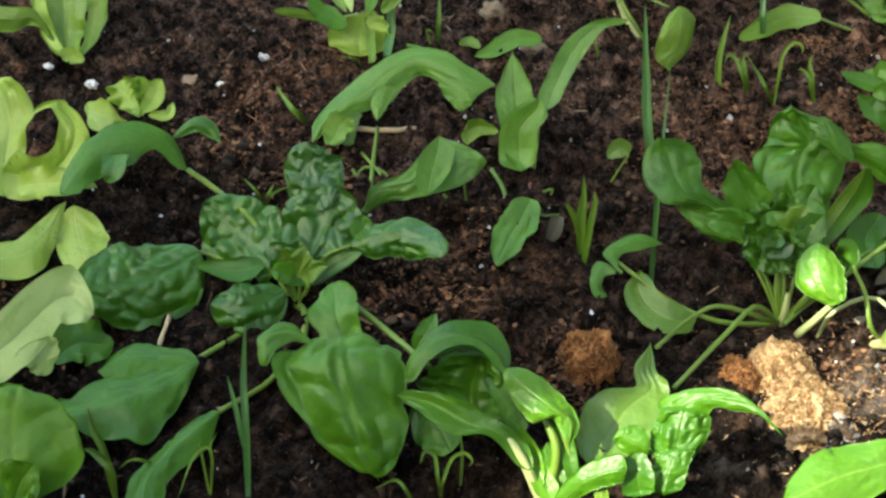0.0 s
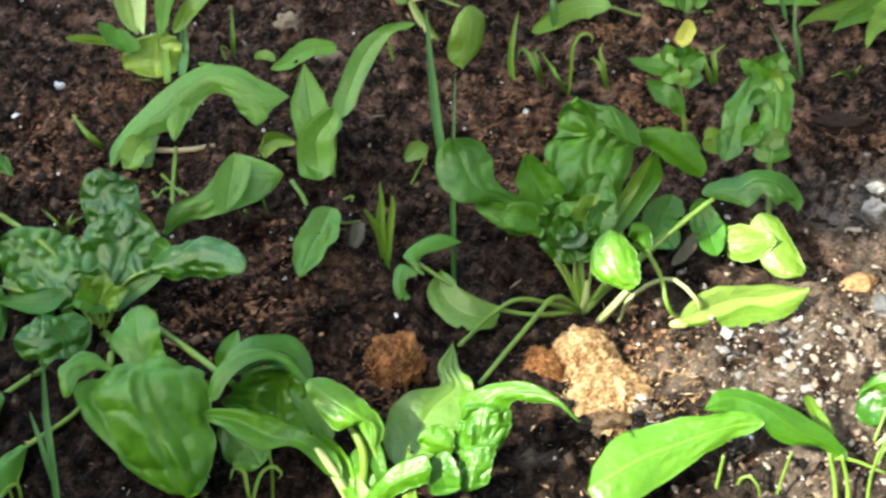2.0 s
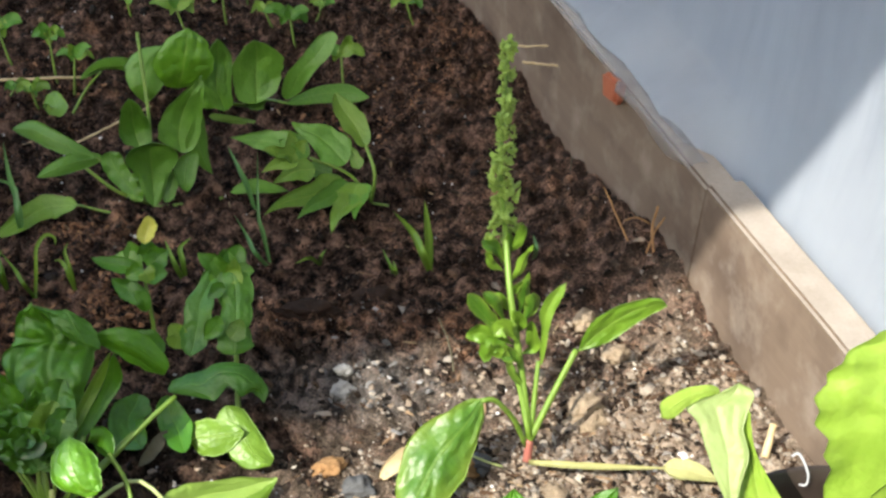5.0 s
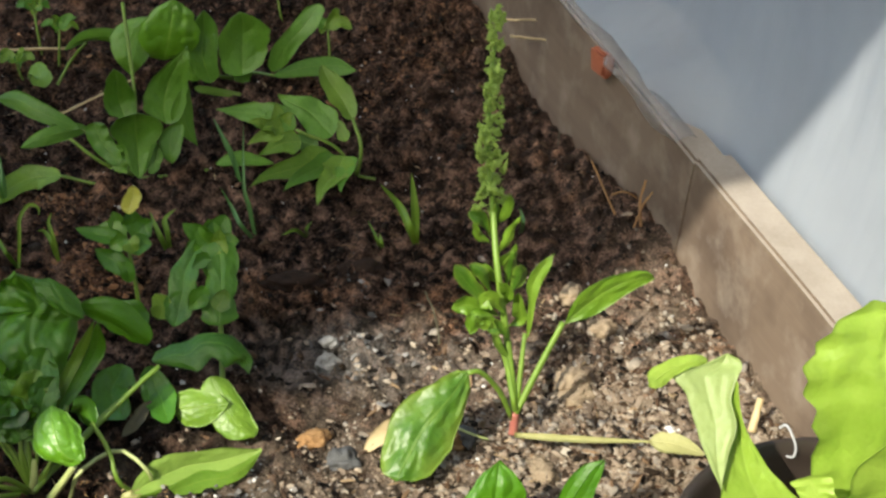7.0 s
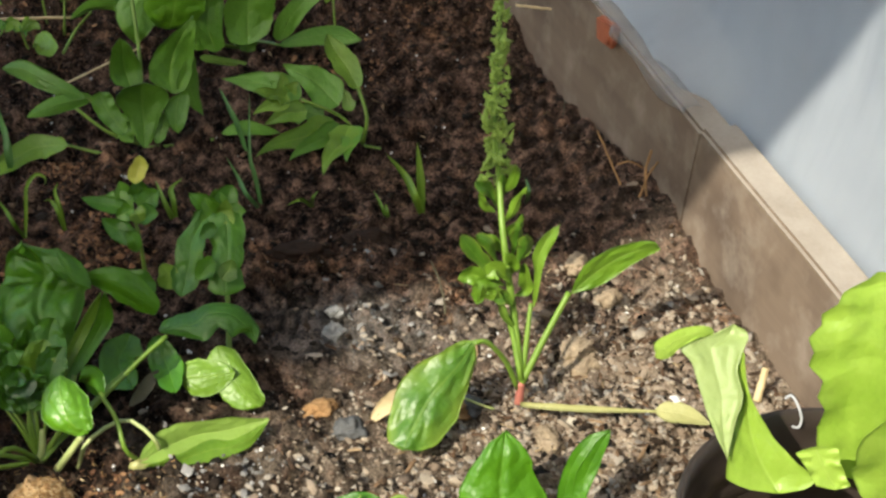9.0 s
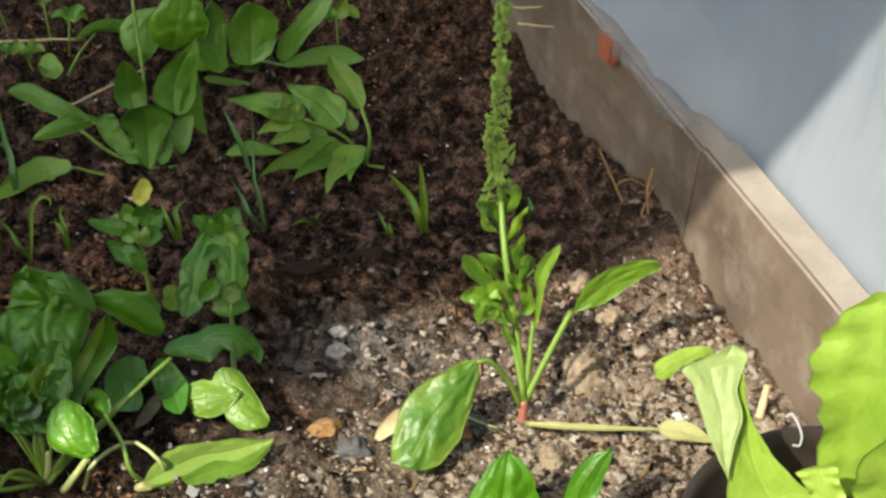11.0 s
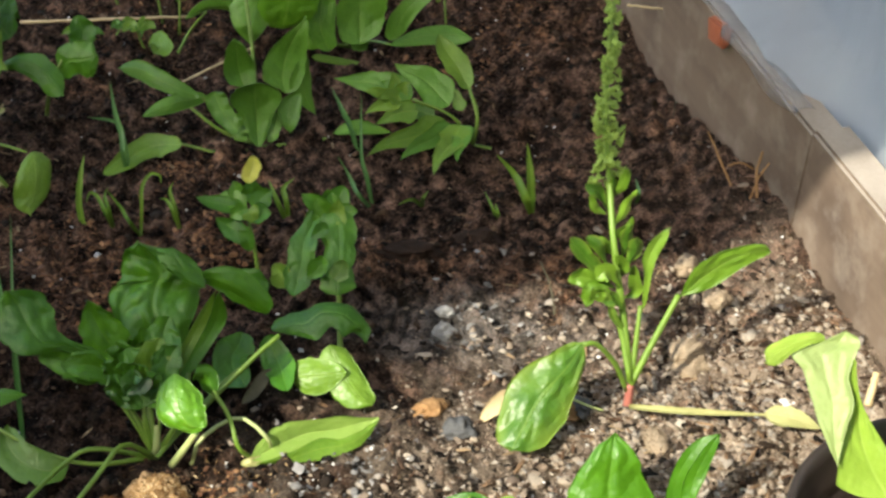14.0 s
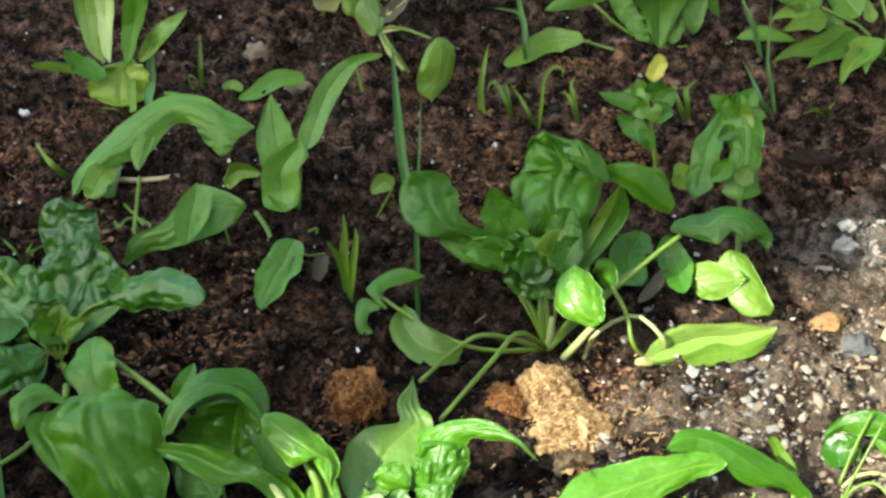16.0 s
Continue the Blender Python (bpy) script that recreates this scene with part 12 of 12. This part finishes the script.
def coir_clump(x, y, r, h, seed, label, core="coircore", fibre="coir"):
    """A loose ball of fibre: a lumpy core wrapped in many short strands."""
    clump = thing("coir_clump", x, y, float(soil_height(x, y)), label, "coir", "coir clumps")
    z0 = float(soil_height(x, y)) - 0.004
    bm = bmesh.new()
    bmesh.ops.create_icosphere(bm, subdivisions=5, radius=1.0)
    for v in bm.verts:
        d = 1 + 0.50 * noise.noise(v.co * 1.8 + Vector((seed, 0, 0))) + 0.22 * noise.noise(v.co * 5.0 + Vector((0, seed, 0))) + 0.20 * noise.noise(v.co * 11.0) + 0.12 * noise.noise(v.co * 24.0)
        v.co = Vector((x + v.co.x * r * d, y + v.co.y * r * d, z0 + v.co.z * h * d))
    me = bpy.data.meshes.new("core")
    bm.to_mesh(me)
    bm.free()
    me.materials.append(MAT[core])
    part("core", me, clump)
    rng = np.random.default_rng(seed)
    verts, faces = [], []
    for k in range(1300):
        a, e = rng.random() * 6.283, rng.random() ** 0.7 * 1.5
        n = Vector((math.cos(a) * math.cos(e), math.sin(a) * math.cos(e), math.sin(e)))
        p = Vector((x + n.x * r * 1.05, y + n.y * r * 1.05, z0 + n.z * h * 1.05))
        t = n.cross(Vector(rng.normal(0, 1, 3))).normalized()
        ln, w = rng.uniform(0.002, 0.009), rng.uniform(0.00022, 0.0005)
        p = p + n * rng.uniform(-0.0010, 0.0022)
        pts = [p - t * ln / 2 + n * rng.uniform(-0.002, 0.001), p + n * rng.uniform(0.0, 0.0016), p + t * ln / 2 + n * rng.uniform(-0.002, 0.001)]
        tv, tf = tube([tuple(q) for q in pts], w, w * 0.6, 3, 4)
        faces += [tuple(i + len(verts) for i in f) for f in tf]
        verts += tv
    ob = part("fibre_mat", mesh_of("fibre_mat", verts, faces, MAT[fibre]), clump)
    tagged(ob, kind="stuff")
    return clump


def stone(name, x, y, r, proportions, mat, seed, label, category="stone", turn=0.0):
    bm = bmesh.new()
    bmesh.ops.create_icosphere(bm, subdivisions=4, radius=1.0)
    for v in bm.verts:
        d = 1 + 0.40 * noise.noise(v.co * 1.6 + Vector((seed, 1, 2))) + 0.22 * noise.noise(v.co * 3.3 + Vector((seed, 3, 2))) + 0.16 * noise.noise(v.co * 6 + Vector((seed, 0, 5))) + 0.08 * noise.noise(v.co * 13)
        v.co = Vector((v.co.x * r * proportions[0] * d, v.co.y * r * proportions[1] * d, v.co.z * r * proportions[2] * d))
    me = bpy.data.meshes.new(name)
    bm.to_mesh(me)
    bm.free()
    me.polygons.foreach_set("use_smooth", np.ones(len(me.polygons), dtype=bool))
    me.materials.append(MAT[mat])
    ob = new(name, me)
    ob.matrix_world = pose(x, y, float(soil_height(x, y)) + r * proportions[2] * 0.45, 0, 0, turn)
    return tagged(ob, label, category)


def twig(name, pts, r0, r1, mat, label, category):
    v, f = tube(pts, r0, r1, 7, 16)
    c = Vector(pts[0])
    v = [tuple(Vector(p) - c + Vector((0.0006 * noise.noise(Vector(p) * 300), 0, 0.0008 * noise.noise(Vector(p) * 200)))) for p in v]
    ob = new(name, mesh_of(name, v, f, MAT[mat]))
    ob.location = c
    return tagged(ob, label, category)


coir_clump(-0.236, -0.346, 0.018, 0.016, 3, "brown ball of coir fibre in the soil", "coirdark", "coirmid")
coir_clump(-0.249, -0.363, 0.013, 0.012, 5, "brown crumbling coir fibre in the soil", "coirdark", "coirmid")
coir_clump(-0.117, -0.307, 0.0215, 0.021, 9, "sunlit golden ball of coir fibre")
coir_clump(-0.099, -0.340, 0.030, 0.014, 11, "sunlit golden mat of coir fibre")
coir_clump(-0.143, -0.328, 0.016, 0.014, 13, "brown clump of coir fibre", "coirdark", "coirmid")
stone("pebble", -0.162, 0.075, 0.0055, (1, 0.9, 0.8), "tan", 1, "small tan pebble on dark soil")
stone("pebble", 0.081, -0.213, 0.0125, (1, 0.8, 0.7), "darkstone", 2, "dark grey rounded pebble")
stone("ash_lump", 0.068, -0.109, 0.0095, (0.9, 0.9, 0.8), "ash", 3, "pale grey crumbly lump of ash", "ash")
stone("ash_lump", 0.068, -0.093, 0.006, (1.1, 0.8, 0.7), "ash", 4, "pale grey crumbly lump of ash", "ash")
ASH_SPOTS = [
    (0.093, -0.105, 0.014),
    (0.110, -0.095, 0.014),
    (0.074, -0.099, 0.01),
    (0.018, -0.305, 0.012),
    (0.002, -0.278, 0.014),
    (0.012, -0.259, 0.01),
    (-0.072, -0.365, 0.01),
    (0.088, -0.028, 0.018),
    (-0.043, -0.286, 0.02),
]
scatter("ash_flakes", 380, 8, around(ASH_SPOTS), (0.0010, 0.0050), (1.0, 0.7, 0.28, 0.8), "ashflake", "pale grey flakes of wood ash", "ash", 0.2, 0.5)
stone("bark_piece", 0.059, -0.189, 0.011, (1.2, 0.7, 0.5), "bark", 5, "orange-brown piece of bark", "bark", 30)
stone("soil_clod", 0.250, -0.105, 0.012, (1.2, 0.9, 0.5), "tan", 6, "tan crumbly clod of dry soil", "clod", 40)
stone("soil_clod", 0.277, -0.044, 0.012, (1.0, 0.8, 0.6), "tan", 16, "tan crumbly clod of dry soil", "clod", 10)
stone("soil_clod", 0.256, -0.007, 0.011, (1.1, 0.8, 0.6), "tan", 17, "tan crumbly clod of dry soil", "clod", 70)
stone("soil_clod", 0.251, -0.119, 0.016, (1.2, 0.8, 0.4), "tan", 27, "tan crumbly clod of dry soil", "clod", 35)
stone("bark_piece", 0.154, -0.185, 0.011, (1.2, 1.0, 0.5), "bark", 28, "brown piece of bark in a leaf's shade", "bark", 10)
stone("pebble", 0.167, -0.184, 0.0075, (1.0, 1.1, 0.8), "darkstone", 29, "dark grey pebble on dry soil")
stone("bark_piece", 0.038, -0.021, 0.020, (1.2, 0.5, 0.3), "clodbark", 30, "dark rotten piece of wood half buried in soil", "bark", 8)
stone("soil_clod", 0.092, 0.003, 0.017, (1.1, 0.9, 0.4), "clodbark", 31, "dark flat clod of moist soil", "clod", 30)
stone("bark_piece", 0.218, -0.212, 0.011, (1.0, 1.3, 0.4), "tan", 18, "flat tan flake of bark", "bark", 20)
stone("pebble", 0.316, -0.163, 0.0045, (1, 1, 0.8), "white", 7, "small white pebble on dry soil")
stone("pebble", -0.556, -0.097, 0.0035, (1.1, 0.9, 0.8), "white", 40, "small white grit on dark soil")
stone("pebble", -0.662, -0.180, 0.004, (1.1, 0.9, 0.8), "white", 41, "small white grit on dark soil")
stone("pebble", -0.702, -0.171, 0.003, (1.1, 0.9, 0.8), "white", 42, "small white grit on dark soil")
stone("pebble", -0.596, -0.144, 0.006, (1.1, 0.9, 0.8), "tan", 43, "brown crumbly lump on dark soil")
stone("pebble", -0.570, -0.150, 0.003, (1.1, 0.9, 0.8), "white", 44, "small white grit on dark soil")
stone("pebble", -0.199, -0.050, 0.003, (1.1, 0.9, 0.8), "white", 45, "small white grit on dark soil")
stone("pebble", -0.405, 0.017, 0.009, (1.1, 0.9, 0.8), "tan", 46, "brown crumbly lump on dark soil")
stone("pebble", -0.361, -0.013, 0.01, (1.1, 0.9, 0.8), "tan", 47, "brown crumbly lump on dark soil")
stone("pebble", -0.387, -0.285, 0.002, (1.1, 0.9, 0.8), "white", 48, "small white grit on dark soil")
twig("straw", [(-0.4557, -0.1666, 0.0080), (-0.4328, -0.1661, 0.0120), (-0.4149, -0.1539, 0.0100)], 0.0021, 0.0019, "straw", "dry pale straw lying on the soil", "straw")
twig("straw", [(-0.3204, 0.2699, 0.0080), (-0.2332, 0.2834, 0.0120), (-0.1758, 0.3044, 0.0080)], 0.0016, 0.0013, "straw", "long dry straw lying on the soil", "straw")
twig("straw", [(-0.1668, 0.1963, 0.0060), (-0.1361, 0.2232, 0.0120), (-0.1102, 0.2586, 0.0100)], 0.0012, 0.001, "straw", "dry brown straw lying on the soil", "straw")
twig("straw", [(0.2929, 0.0641, 0.0350), (0.2842, 0.0851, 0.0450), (0.2734, 0.1030, 0.0600)], 0.001, 0.0008, "bark", "dry straw leaning on the board", "straw")
twig("straw", [(0.3110, 0.0433, 0.0400), (0.3110, 0.0647, 0.0500), (0.3156, 0.0791, 0.0600)], 0.0013, 0.0009, "bark", "dry straw leaning on the board", "straw")
twig("straw", [(0.3047, 0.0402, 0.0400), (0.3119, 0.0568, 0.0500), (0.3200, 0.0663, 0.0580)], 0.001, 0.0008, "bark", "dry straw leaning on the board", "straw")
twig("straw", [(0.2895, 0.0775, 0.0450), (0.3001, 0.0756, 0.0500), (0.3103, 0.0759, 0.0450)], 0.0009, 0.0007, "bark", "bent dry straw by the board", "straw")
twig("straw", [(0.1999, 0.2569, 0.1000), (0.2148, 0.2572, 0.1000), (0.2324, 0.2608, 0.1000)], 0.0011, 0.001, "straw", "dry straw stuck to the board", "straw")
twig("straw", [(0.2127, 0.2641, 0.0800), (0.2277, 0.2633, 0.0800), (0.2442, 0.2627, 0.0800)], 0.0012, 0.001, "straw", "dry straw stuck to the board", "straw")
twig("dry_stem", [(0.1504, -0.0816, 0.0040), (0.1456, -0.0682, 0.0200), (0.1366, -0.0575, 0.0350)], 0.0008, 0.0006, "dead", "thin dry grass stem standing in the soil", "dry stem")
twig("stick", [(0.3736, -0.1655, 0.0100), (0.3774, -0.1550, 0.0200), (0.3789, -0.1509, 0.0300)], 0.0034, 0.0026, "straw", "broken pale stick standing by the pot", "stick")
twig("dry_stem", [(0.2613, 0.2058, 0.0030), (0.2632, 0.2228, 0.0100), (0.2621, 0.2070, 0.0200)], 0.0007, 0.0006, "dead", "thin dry grass stem", "dry stem")
twig("dry_stem", [(-0.5067, -0.3953, 0.0040), (-0.5005, -0.4226, 0.0100), (-0.5000, -0.4269, 0.0080)], 0.0016, 0.0014, "straw", "short dry stem in the soil", "dry stem")


def brick_piece(s, z, seed):
    bm = bmesh.new()
    bmesh.ops.create_cube(bm, size=1)
    bmesh.ops.scale(bm, vec=(0.028, 0.010, 0.022), verts=bm.verts)
    bmesh.ops.bevel(bm, geom=bm.edges[:], offset=0.003, segments=2, affect='EDGES')
    for v in bm.verts:
        v.co += Vector((1, 0.4, 1)) * 0.003 * noise.noise(v.co * 90 + Vector((seed, 0, 0)))
    me = bpy.data.meshes.new("tile_piece")
    bm.to_mesh(me)
    bm.free()
    me.materials.append(MAT["brickred"])
    ob = new("tile_piece", me)
    ob.matrix_world = Matrix.Translation(board_point(s, -0.006, z)) @ Matrix.Rotation(ANG, 4, 'Z') @ pose(0, 0, 0, 0, 12, 0)
    return tagged(ob, "broken red clay tile wedged on the board", "tile piece")


brick_piece(0.202, 0.103, 1)
